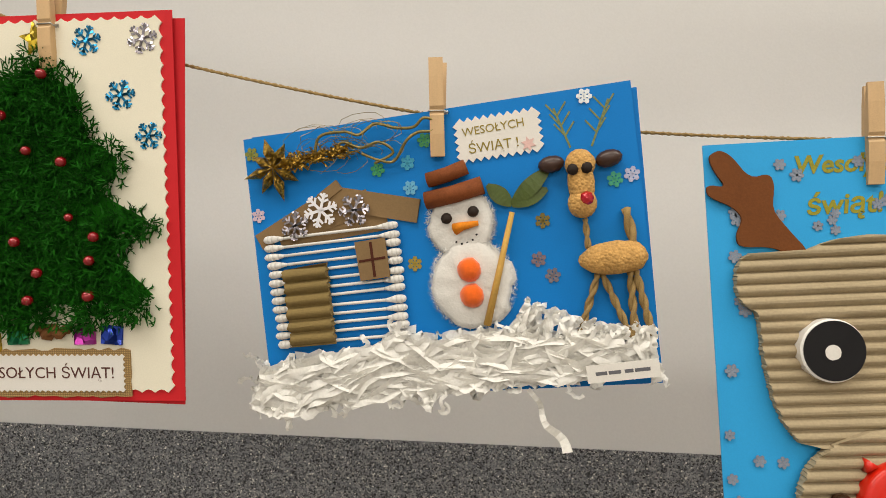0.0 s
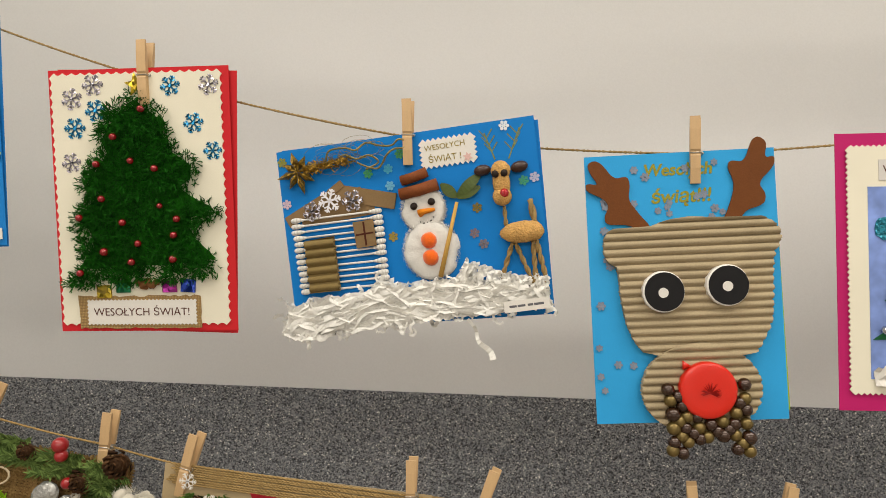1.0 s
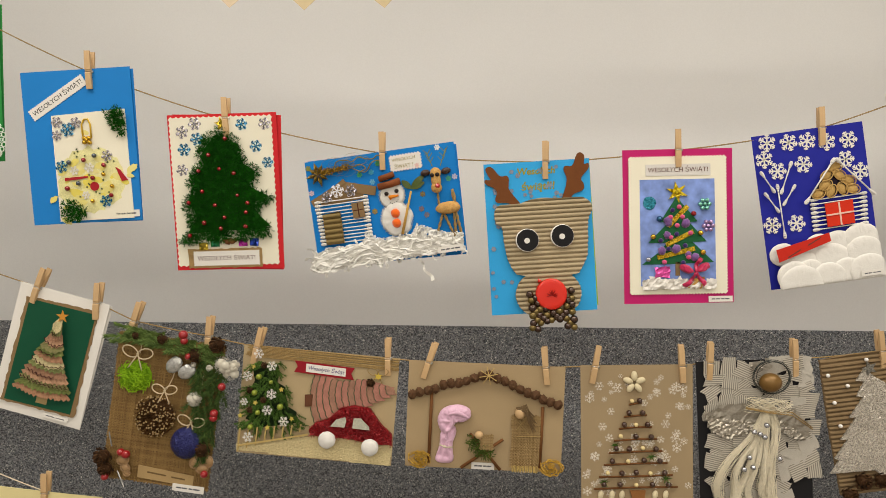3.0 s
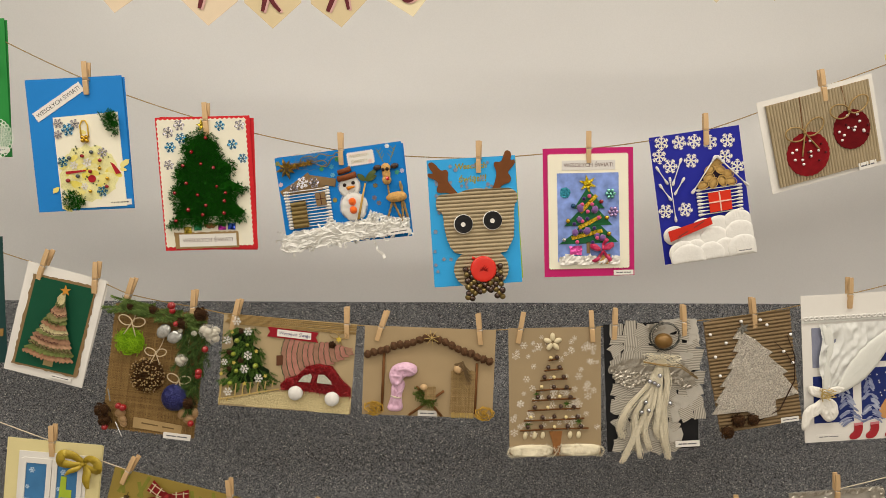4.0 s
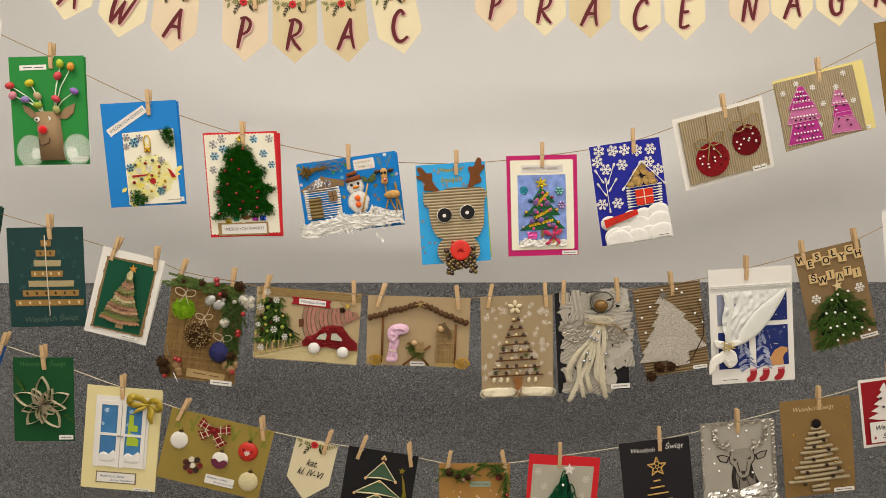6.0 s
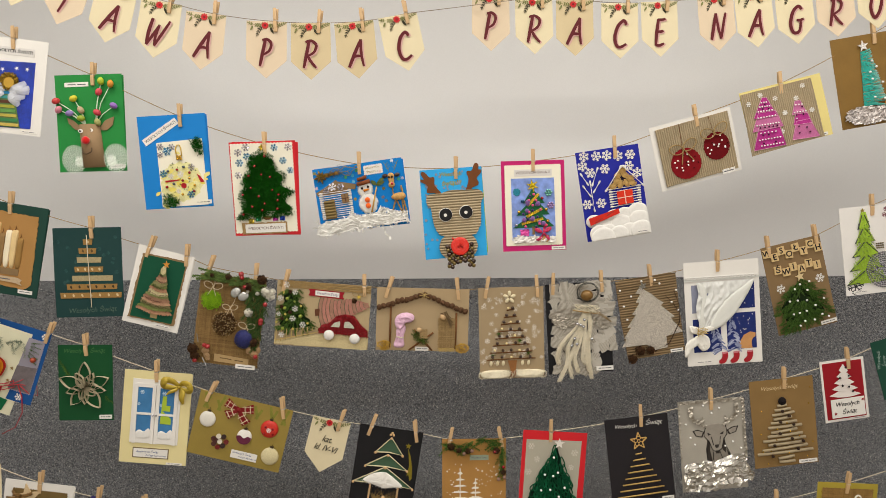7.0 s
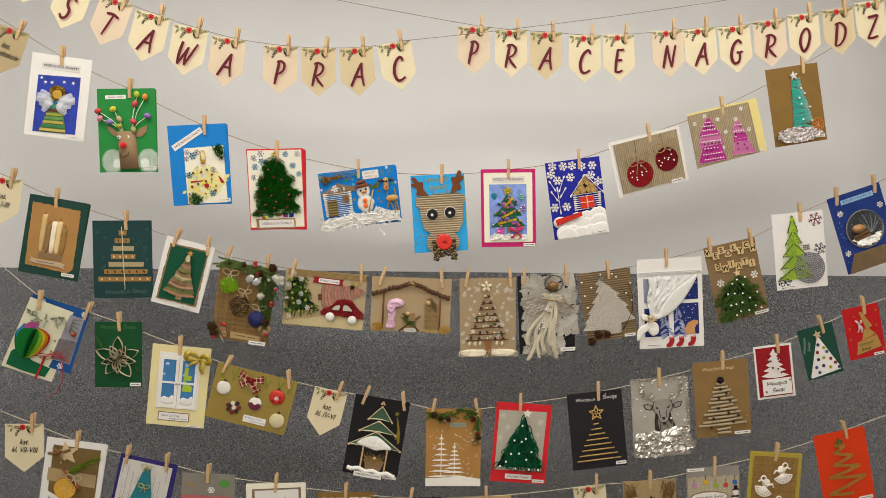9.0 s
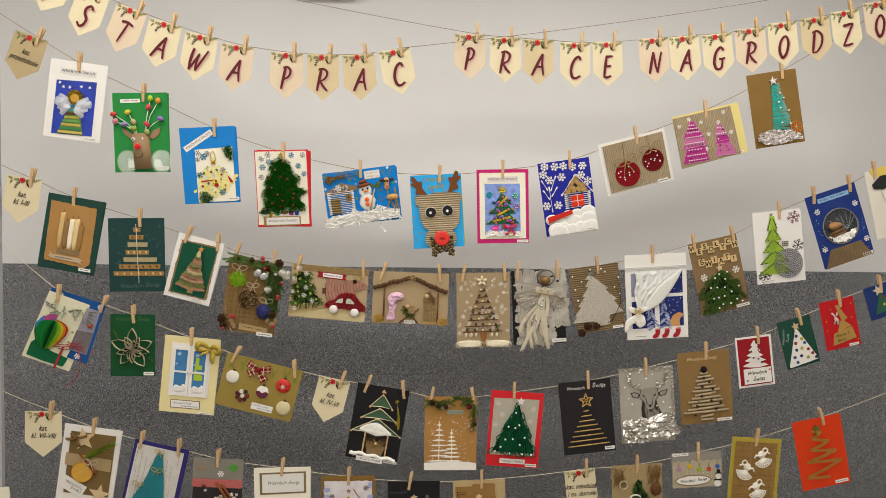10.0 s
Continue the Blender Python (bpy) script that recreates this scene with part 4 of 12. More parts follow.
    for (x0, y0), (x1, y1) in (((0.845, 0.195), (0.815, 0.055)), ((0.895, 0.20), (0.945, 0.05))):
        def antler(bm):
            bar(bm, *n(x0, y0), *n(x1, y1), 0.0015, 0, 0.0003)
            for f in (0.3, 0.55, 0.8):
                cx, cy = x0 + (x1 - x0) * f, y0 + (y1 - y0) * f
                for k in (-1, 1):
                    bar(bm, *n(cx, cy), *n(cx + k * 0.024, cy - 0.045), 0.0012, 0, 0.0003 + 0.0001 * k + 0.00005 * f)

        piece("drawn_antler", antler, mat("faint_gold_ink", "6f7a4a", 0.5, 0.2, 0.3, 300), root, "antler drawn in faint gold ink")["kind"] = "stuff"
    # greeting label
    a, b = n(0.675, 0.12)
    layer("sequin_flake", root, turned(star(6, 0.0055, 0.0028), 10, a + 0.021, b - 0.009), mat("pink_sequin", "d8b2ac", 0.5), 0.0012, 0.0003)
    lab = layer("greeting_label", root, turned(pinked(0.064, 0.033, 0.006, 0.003, False), 1, a, b), WHITE, 0.0006, 0.0004, "white zigzag-cut paper label")
    words(lab, "WESOŁYCH", a - 0.003, b + 0.006, 0.0012, 0.045, 0.009, GOLD_INK, 2)
    words(lab, "ŚWIĄT !", a - 0.004, b - 0.007, 0.0012, 0.036, 0.009, GOLD_INK, 1)
    # drifts of shredded tissue
    low = outline(n, [(-0.01, 0.86), (0.1, 0.83), (0.3, 0.81), (0.38, 0.76), (0.46, 0.81), (0.62, 0.79), (0.78, 0.83), (0.98, 0.86), (0.99, 0.97), (0.6, 0.985), (0.3, 1.0), (0.02, 1.04), (-0.03, 0.99)])
    hill = outline(n, [(0.64, 0.80), (0.70, 0.70), (0.78, 0.74), (0.88, 0.80), (0.99, 0.82), (0.99, 0.9), (0.7, 0.86)])
    piece("snow_backing", lambda bm: crumple(bm, turned(low, 0, 0, -0.002, 0.93), 0.007, 0.0005, 0.003), TISSUE, root, "crumpled white tissue")
    piece("paper_snow", lambda bm: (tissue(bm, low, 330, 0.115, 0.0058, 0.003, 0.008), tissue(bm, hill, 80, 0.045, 0.0052, 0.002, 0.008, 0.9)), TISSUE, root, "heap of shredded white tissue", True)["kind"] = "stuff"
    piece("loose_strip", lambda bm: ribbon(bm, [(*n(0.68 + 0.075 * s + 0.008 * math.sin(s * 9), 1.0 + 0.22 * s), 0.004 + 0.003 * math.sin(s * 14)) for s in [i / 12 for i in range(13)]], lambda s: 0.0035 + 0.004 * s * s), TISSUE, root, "dangling strip of tissue")
    slip(root, *n(0.905, 0.945), 0.048, 0.012, 2, 0.0185)


def moss_tree_card(root, w, h):
    n = grid(w, h)
    base(root, w, h, RED_CARD, "red folded card", folded=-2.0)
    front = layer("scalloped_sheet", root, turned(pinked(w * 0.955, h * 0.965, 0.0105, 0.0026), 0, -0.003, 0.0015), CREAM, 0.0006, 0.0006, "cream sheet with scalloped edge")
    flakes_on(root, n, [(0.25, 0.06, 0.0125, 5), (0.13, 0.11, 0.0125, 20), (0.11, 0.35, 0.0115, 10), (0.89, 0.07, 0.0118, 15)], FLAKE_SILVER, 0.0014)
    flakes_on(root, n, [(0.26, 0.155, 0.0125, 10), (0.14, 0.22, 0.0125, 0), (0.68, 0.07, 0.0115, 12), (0.80, 0.21, 0.0118, 8), (0.90, 0.315, 0.0108, 3)], FLAKE_BLUE, 0.0014)
    right = [(0.48, 0.09), (0.58, 0.13), (0.66, 0.15), (0.65, 0.22), (0.69, 0.29), (0.83, 0.36), (0.82, 0.42), (0.73, 0.46), (0.95, 0.55), (0.80, 0.60), (0.81, 0.67), (0.97, 0.78), (0.76, 0.80)]
    left = [(0.19, 0.82), (0.05, 0.82), (0.16, 0.72), (0.14, 0.65), (0.07, 0.59), (0.21, 0.48), (0.15, 0.42), (0.28, 0.30), (0.24, 0.24), (0.35, 0.13)]
    tree = outline(n, right + left)
    piece("moss_tree", lambda bm: (poly(bm, turned(tree, 0, 0, 0.004, 0.84), 0.0012, 0.002), fronds(bm, tree, 6200, 0.0125, 0.00055, 0.001, 0.0105)), MOSS, root, "tree of bright green reindeer moss")
    beads_on(root, n, [(0.54, 0.16), (0.38, 0.26), (0.28, 0.36), (0.47, 0.35, 0.9), (0.60, 0.38), (0.30, 0.49), (0.17, 0.56), (0.41, 0.58), (0.62, 0.52, 0.8), (0.71, 0.57), (0.69, 0.63), (0.49, 0.66), (0.30, 0.69, 1.15), (0.68, 0.72, 1.1), (0.45, 0.73), (0.16, 0.77)], 0.0041, RED_BEAD, 0.0125, "bead", "shiny red bead")
    layer("tree_star", root, turned(star(5, 0.0135, 0.006), 8, *n(0.50, 0.065)), glitter("gold_foil", "b59a2a", 0.004, 0.25, 0.6), 0.0045, 0.001, "gold foil star")
    for x, c in ((0.26, "a8902a"), (0.37, "1c7a50"), (0.63, "a82a94"), (0.735, "1c3a9a")):
        piece("parcel", lambda bm: poly(bm, turned(rect(0.0165, 0.0145), random.uniform(-6, 6), *n(x, 0.825 + 0.02 * (x < 0.3))), 0.001, 0.0035), glitter("parcel_" + c, c, 0.005, 0.22, 0.5), root, "foil parcel")
    piece("trunk", lambda bm: [ball(bm, *n(0.46 + 0.025 * i, 0.81 + 0.012 * (i % 2)), 0.003, 0.006, 6, 4, 0.8, 0.5, 0.25) for i in range(5)], TWIG, root, "chips of bark")
    a, b = n(0.455, 0.925)
    layer("hessian_strip", root, turned(ragged_rect(0.143, 0.037, 0.006, 0.0012), 0, a, b), woven("hessian", "a98a5c", 0.0018), 0.0016, 0.0008, "frayed hessian strip")
    lab = layer("greeting_label", root, turned(pinked(0.130, 0.030, 0.0045, 0.0016), 0, a + 0.003, b), WHITE, 0.0028, 0.0004, "white paper label with wavy edge")
    words(lab, "WESOŁYCH ŚWIĄT!", a + 0.003, b, 0.0034, 0.113, 0.012, RUST_INK)


def rounded(pts, times=2):
    """Cuts the corners of a closed outline until it runs round."""
    for _ in range(times):
        pts = [q for a, b in zip(pts, pts[1:] + pts[:1]) for q in ((a[0] * 0.78 + b[0] * 0.22, a[1] * 0.78 + b[1] * 0.22), (a[0] * 0.22 + b[0] * 0.78, a[1] * 0.22 + b[1] * 0.78))]
    return pts


def reindeer_face_card(root, w, h):
    n = grid(w, h)
    base(root, w, h, SKY_CARD, "sky blue folded card")
    piece("back_leaf", lambda bm: poly(bm, turned(rect(w, h * 0.96), 0.4, 0.0022, 0.002), -0.0052, -0.0045), paper("lime_card", "9fbf3a"), root, "lime green back leaf")
    spots = [(random.uniform(0.03, 0.97), random.uniform(0.03, 0.97), random.uniform(0.0034, 0.0050), random.uniform(0, 60)) for _ in range(46)]
    flakes_on(root, n, spots, mat("faded_star_print", "838c9c", 0.6, 0, 0.2), 0.0004, "printed_star", 0.35)
    antler = mat("brown_felt_paper", "6d3f1e", 0.75, 0, 0.12, 30, 600, 0.3)
    la = [(0.01, 0.03), (0.05, 0.015), (0.09, 0.03), (0.15, 0.09), (0.22, 0.08), (0.235, 0.11), (0.22, 0.17), (0.27, 0.22), (0.34, 0.28), (0.29, 0.295), (0.22, 0.262), (0.10, 0.26), (0.09, 0.23), (0.12, 0.19), (0.09, 0.16), (0.0, 0.13), (0.0, 0.10), (0.07, 0.11), (0.03, 0.07)]
    ra = [(0.70, 0.275), (0.73, 0.24), (0.77, 0.17), (0.78, 0.12), (0.75, 0.07), (0.76, 0.04), (0.84, 0.05), (0.88, -0.03), (0.915, -0.045), (0.96, -0.02), (0.94, 0.04), (0.995, 0.03), (0.99, 0.07), (0.90, 0.13), (0.94, 0.17), (0.93, 0.21), (0.82, 0.23), (0.79, 0.29)]
    for pts in (la, ra):
        layer("antler", root, rounded(outline(n, pts)), antler, 0.0012, 0.0014, "brown paper antler")
    head = outline(n, [(0.07, 0.35), (0.09, 0.29), (0.15, 0.27), (0.27, 0.29), (0.41, 0.25), (0.56, 0.24), (0.70, 0.26), (0.78, 0.285), (0.84, 0.25), (0.91, 0.25), (0.99, 0.29), (1.0, 0.34), (0.95, 0.40), (0.945, 0.50), (0.93, 0.63), (0.91, 0.67), (0.82, 0.77), (0.27, 0.755), (0.19, 0.67), (0.15, 0.54), (0.145, 0.42), (0.09, 0.40)])
    head = rounded(head, 1)
    piece("head", lambda bm: corrugated(bm, head, 0.0086, 0.0032, 0.003, t=0.003), CORR, root, "fluted brown cardboard head")
    x, y = n(0.54, 0.875)
    muzzle = turned(disc(1, 40), 0, 0, 0)
    piece("muzzle", lambda bm: corrugated(bm, [(x + a * 0.062, y + b * 0.0485) for a, b in muzzle], 0.0086, 0.0024, 0.0072, t=0.004), CORR, root, "fluted brown cardboard muzzle")
    black = paper("black_paper", "1a191b", 0.6)
    for ex, ey in ((0.367, 0.515), (0.697, 0.50)):
        u, v = n(ex, ey)
        eye = piece("eye", lambda bm: (tube(bm, [(u, v, 0.003), (u, v, 0.0125)], 0.0218, 36), tube(bm, [(u, v, 0.0125), (u, v, 0.0132)], 0.0218, 36, 0.0208)), mat("white_plastic", "e9e6e2", 0.35, 0, 0.03), root, "white bottle cap eye")
        piece("iris", lambda bm: tube(bm, [(u + 0.0006, v, 0.0132), (u + 0.0006, v, 0.0138)], 0.0206, 36), black, eye)
        piece("pupil", lambda bm: poly(bm, turned(disc(0.0053, 18, 1, 0.05), 0, u - 0.0005, v - 0.001), 0.0138, 0.0141), WHITE, eye)
    u, v = n(0.56, 0.875)
    red = mat("red_plastic", "d4220f", 0.32, 0, 0.04, coat=0.2)

    def cap(bm):
        prof = [(0.0285, 0.008), (0.0295, 0.010), (0.0295, 0.0175), (0.0285, 0.0195), (0.0262, 0.0205), (0.02, 0.0206), (0.0, 0.0206)]
        rows = [[bm.verts.new((u + r * math.cos(6.283 * j / 48), v + r * math.sin(6.283 * j / 48), z)) for j in range(48)] for r, z in prof[:-1]]
        for a, b in zip(rows, rows[1:]):
            for j in range(48):
                bm.faces.new((a[j], a[(j + 1) % 48], b[(j + 1) % 48], b[j]))
        bm.faces.new(rows[-1])
        poly(bm, [(u - 0.024, v + 0.022), (u - 0.016, v + 0.026), (u - 0.023, v + 0.031)], 0.009, 0.016)

    nose = piece("nose", cap, red, root, "red bottle cap nose", True)
    piece("nose_tuft", lambda bm: [blade(bm, (u + 0.001, v - 0.002, 0.0205), (u + 0.001 + 0.011 * math.cos(a), v - 0.001 + 0.011 * math.sin(a), 0.0215 + 0.003 * random.random()), 0.0009) for a in [random.uniform(-0.6, 3.6) for _ in range(34)]], mat("dark_red_thread", "8e1410", 0.7), nose, "tuft of dark red thread")
    beads_on(root, n, [(0.36, 0.87), (0.43, 0.93), (0.38, 0.96, 1.15), (0.44, 1.01), (0.38, 1.06), (0.42, 1.10), (0.51, 1.05), (0.57, 1.00), (0.50, 0.97), (0.63, 1.04, 1.1), (0.69, 1.00), (0.75, 0.95), (0.75, 0.86), (0.76, 1.05, 1.15), (0.70, 1.09), (0.41, 0.895), (0.48, 1.03), (0.66, 1.02), (0.72, 0.925), (0.60, 1.025)], 0.0071, mat("brown_bead", "3b2416", 0.25, 0.3, 0.15, coat=0.5), 0.013, "bead", "shiny brown bead")
    beads_on(root, n, [(0.37, 0.91), (0.45, 0.97), (0.38, 1.01, 1.1), (0.51, 1.01), (0.45, 1.06), (0.37, 1.09), (0.63, 0.99), (0.70, 0.96), (0.75, 0.91), (0.75, 1.00), (0.69, 1.04), (0.76, 1.10), (0.41, 0.985), (0.42, 1.04), (0.725, 1.07), (0.55, 1.045)], 0.0069, mat("olive_gold_bead", "76643a", 0.28, 0.6, 0.15), 0.013, "bead", "gold bead")
    ink = mat("gold_marker", "8f8a22", 0.5, 0.2, 0.25)
    words(root, "Wesołych", *n(0.49, 0.065), 0.0003, 0.072, 0.014, ink, 0, 0.15, 0.0004)
    words(root, "świąt!!!", *n(0.50, 0.165), 0.0003, 0.064, 0.014, ink, 0, 0.15, 0.0003)


def yellow_bauble_card(root, w, h):
    n = grid(w, h)
    base(root, w, h, paper("cobalt_card", "157ac6", 0.6), "cobalt blue folded card", folded=-1.0)
    white = layer("white_sheet", root, outline(n, [(0.25, 0.29), (0.925, 0.27), (0.93, 0.985), (0.25, 0.985)]), CREAM, 0.0006, 0.0006, "white painted sheet")
    a, b = n(0.325, 0.175)
    lab = layer("greeting_label", root, turned(pinked(0.128, 0.024, 0.0045, 0.0016), 31, a, b), WHITE, 0.0007, 0.0004, "white wavy-edged paper label")
    words(lab, "WESOŁYCH ŚWIĄT!", a, b, 0.0012, 0.115, 0.012, INK, 31)
    x, y = n(0.565, 0.72)
    layer("painted_bauble", root, turned(disc(0.066, 40, 0.92, 0.12), 0, x, y), mat("pale_yellow_paint", "dcd69a", 0.4, 0, 0.25, 40, 500, 0.2), 0.0010, 0.0003, "yellow painted bauble")
    piece("paint_smear", lambda bm: [poly(bm, turned(disc(random.uniform(0.005, 0.013), 14, 0.55, 0.2), random.uniform(-40, 40), x + random.gauss(0, 0.030), y - 0.004 + random.gauss(0, 0.026)), 0.0012, 0.00135 + 0.00001 * i) for i in range(44)], leafy("yellow_wash", "e0d9a0", "e0cc34", 0.45), root, "thick yellow paint")["kind"] = "stuff"
    piece("hanger", lambda bm: tube(bm, [(*n(*p), 0.003) for p in ((0.53, 0.45), (0.525, 0.36), (0.55, 0.325), (0.585, 0.325), (0.605, 0.36), (0.605, 0.45))], 0.0016, 6), mat("yellow_chenille", "c9a52a", 0.9, 0, 0.2, sheen=0.4), root, "yellow pipe-cleaner loop", True)
    beads_on(root, n, [(0.545, 0.45), (0.585, 0.45), (0.545, 0.475), (0.59, 0.478), (0.565, 0.462), (0.76, 0.77, 0.9), (0.57, 0.86, 0.9), (0.69, 0.69, 0.9)], 0.0044, GOLD, 0.005)
    beads_on(root, n, [(0.52, 0.59), (0.70, 0.63), (0.59, 0.71), (0.35, 0.77, 1.1), (0.745, 0.83)], 0.0044, RED_BEAD, 0.005)
    beads_on(root, n, [(0.62, 0.565), (0.385, 0.60), (0.455, 0.74)], 0.0044, mat("grey_bead", "5d646b", 0.25, 0.6, 0.1), 0.005)
    felt = mat("red_felt", "a31220", 0.9, 0, 0.15, sheen=0.3)
    layer("felt_strip", root, outline(n, [(0.33, 0.72), (0.33, 0.70), (0.54, 0.695), (0.54, 0.705), (0.44, 0.715)]), felt, 0.002, 0.0012)
    layer("felt_strip", root, outline(n, [(0.80, 0.645), (0.84, 0.665), (0.905, 0.735), (0.85, 0.74)]), felt, 0.002, 0.0012)
    layer("felt_dot", root, turned(disc(0.0085, 18), 0, *n(0.595, 0.765)), felt, 0.002, 0.001)
    flakes_on(root, n, [(0.30, 0.335, 0.011, 0), (0.47, 0.345, 0.011, 10), (0.29, 0.42, 0.010, 20), (0.73, 0.57, 0.011, 12)], FLAKE_SILVER, 0.0024)
    flakes_on(root, n, [(0.395, 0.385, 0.014, 8), (0.31, 0.625, 0.012, 14), (0.69, 0.865, 0.012, 3)], FLAKE_BLUE, 0.0026)
    flakes_on(root, n, [(0.42, 0.655, 0.009, 8), (0.56, 0.64, 0.010, 14), (0.51, 0.82, 0.008, 3)], WHITE, 0.0022)
    piece("sequin_star", lambda bm: [poly(bm, turned(star(5, 0.0026, 0.0011), random.uniform(0, 70), *n(random.uniform(0.35, 0.85), random.uniform(0.5, 0.9))), 0.0018, 0.0022) for _ in range(22)], mat("dark_green_sequin", "3c4a24", 0.35, 0.3), root, "tiny star sequins")["kind"] = "stuff"
    for pts, k in (([(0.72, 0.27), (0.88, 0.265), (0.93, 0.36), (0.90, 0.46), (0.84, 0.42), (0.78, 0.33)], 800), ([(0.27, 0.86), (0.40, 0.86), (0.52, 0.92), (0.46, 0.98), (0.30, 0.98)], 700)):
        piece("moss_tuft", lambda bm: fronds(bm, outline(n, pts), k // 3, 0.0125, 0.0006, 0.002, 0.009), MOSS, root, "tuft of green moss")
    slip(root, *n(0.86, 0.955), 0.052, 0.013, 0)


def pink_frame_card(root, w, h):
    n = grid(w, h)
    base(root, w, h, paper("magenta_card", "b81d66", 0.6), "magenta card")
    layer("pinked_sheet", root, turned(pinked(w * 0.90, h * 0.90, 0.0058, 0.0024, False), 0, -0.001, 0.002), CREAM, 0.0006, 0.0006, "cream sheet with zigzag edge")
    lab = layer("greeting_label", root, turned(rect(0.122, 0.022), 0, *n(0.50, 0.135)), paper("pale_label", "e9e4da"), 0.0016, 0.0003)
    words(lab, "WESOŁYCH ŚWIĄT!", *n(0.50, 0.135), 0.0021, 0.113, 0.0115, RUST_INK)
    sky = mat("watercolour_sky", "7b92ce", 0.8, 0, 0.4, 14, 60, 0.05)
    layer("painting", root, outline(n, [(0.15, 0.195), (0.83, 0.195), (0.835, 0.885), (0.15, 0.885)]), sky, 0.0014, 0.0003, "blue watercolour sky")
    layer("trunk", root, outline(n, [(0.465, 0.73), (0.505, 0.73), (0.505, 0.82), (0.465, 0.82)]), KRAFT_DARK, 0.002, 0.0006)
    green = mat("green_felt_paper", "1e5c38", 0.8, 0, 0.12, 40, 500, 0.2)
    for k, pts in enumerate(([(0.48, 0.31), (0.67, 0.47), (0.58, 0.475), (0.40, 0.475), (0.33, 0.47)], [(0.46, 0.44), (0.60, 0.48), (0.75, 0.60), (0.55, 0.605), (0.22, 0.605), (0.34, 0.52)], [(0.44, 0.56), (0.62, 0.60), (0.815, 0.735), (0.55, 0.742), (0.16, 0.745), (0.33, 0.66)])):
        layer("tree_tier", root, outline(n, pts), green, 0.003 - 0.0006 * k, 0.0008, "green paper tier")
    gold = glitter("gold_ribbon", "c2a21e", 0.0016, 0.35, 0.5)
    for a, b in (((0.40, 0.50), (0.58, 0.37)), ((0.38, 0.62), (0.63, 0.535)), ((0.30, 0.70), (0.64, 0.645))):
        piece("garland", lambda bm: bar(bm, *n(*a), *n(*b), 0.0085, 0.0036, 0.0046), gold, root, "gold glitter ribbon")
    wool = mat("purple_wool", "75508c", 0.95, 0, 0.3, 160, 900, 0.7, sheen=0.5)
    scatter("rosette", lambda bm: ball(bm, 0, 0, 0, 0.0075, 12, 7, 0.9, 0.6, 0.16), wool, root, [(*n(x, y), 0.005, d, s) for x, y, d, s in ((0.40, 0.46, 0, 1.1), (0.56, 0.48, 40, 1.2), (0.39, 0.555, 80, 1), (0.47, 0.645, 20, 1.2), (0.34, 0.655, 60, 1.1), (0.64, 0.70, 10, 1.1), (0.58, 0.68, 10, 0.8), (0.40, 0.475, 90, 1))], True, "purple wool rosette")
    for c, sp in (("cf4f7e", [(0.50, 0.375), (0.48, 0.495), (0.42, 0.44), (0.53, 0.44), (0.60, 0.545), (0.58, 0.70), (0.36, 0.73), (0.42, 0.57)]), ("33235e", [(0.44, 0.395), (0.475, 0.55), (0.33, 0.59), (0.40, 0.645), (0.55, 0.625), (0.53, 0.735)])):
        beads_on(root, n, sp, 0.0046, mat("pompom_" + c, c, 0.95, 0, 0.2, 200, 900, 0.5, sheen=0.4), 0.0055, "pompom")
    beads_on(root, n, [(0.26, 0.565), (0.69, 0.545), (0.71, 0.67)], 0.0052, GOLD, 0.006)
    beads_on(root, n, [(0.32, 0.45, 1.1)], 0.0052, mat("blue_bead", "2a5578", 0.2, 0.6, 0.1), 0.006)
    beads_on(root, n, [(0.63, 0.42)], 0.0050, RED_BEAD, 0.006)
    beads_on(root, n, [(0.215, 0.71)], 0.0050, SILVER, 0.006)
    layer("gold_bow", root, turned(star(6, 0.021, 0.008), 10, *n(0.485, 0.28)), glitter("gold_bow_foil", "d8bd1e", 0.004, 0.25, 0.5), 0.003, 0.002, "gold foil bow star")
    piece("bow_knot", lambda bm: ball(bm, *n(0.485, 0.28), 0.006, 0.006, 10, 6, 0.7, 0.5), MATS["gold_bow_foil"], root)
    layer("sequin_disc", root, turned(disc(0.0125, 20, 1, 0.08), 0, *n(0.235, 0.345)), glitter("teal_sequin", "1c7f96", 0.002, 0.3, 0.4), 0.0016, 0.0012, "teal sequin flower")
    for x, y, c in ((0.735, 0.36, "7fc0b0"), (0.765, 0.50, "b79cc8")):
        u, v = n(x, y)
        piece("bead_flower", lambda bm: [ball(bm, u + 0.0085 * math.cos(k), v + 0.0085 * math.sin(k), 0.004, 0.0044, 8, 6) for k in [6.283 * i / 6 for i in range(6)]] + [ball(bm, u, v, 0.004, 0.004, 8, 6)], mat("iridescent_" + c, c, 0.15, 0.7, 0.3, 200), root, "flower of glass beads", True)
    piece("parcel", lambda bm: crumple(bm, outline(n, [(0.275, 0.755), (0.41, 0.755), (0.41, 0.83), (0.275, 0.83)]), 0.004, 0.002, 0.004), mat("pink_foil", "d24b9a", 0.3, 0.4), root, "pink wrapped parcel")
    pinkr = mat("magenta_ribbon", "b8164e", 0.4, 0, 0.15, sheen=0.2)
    u, v = n(0.635, 0.80)
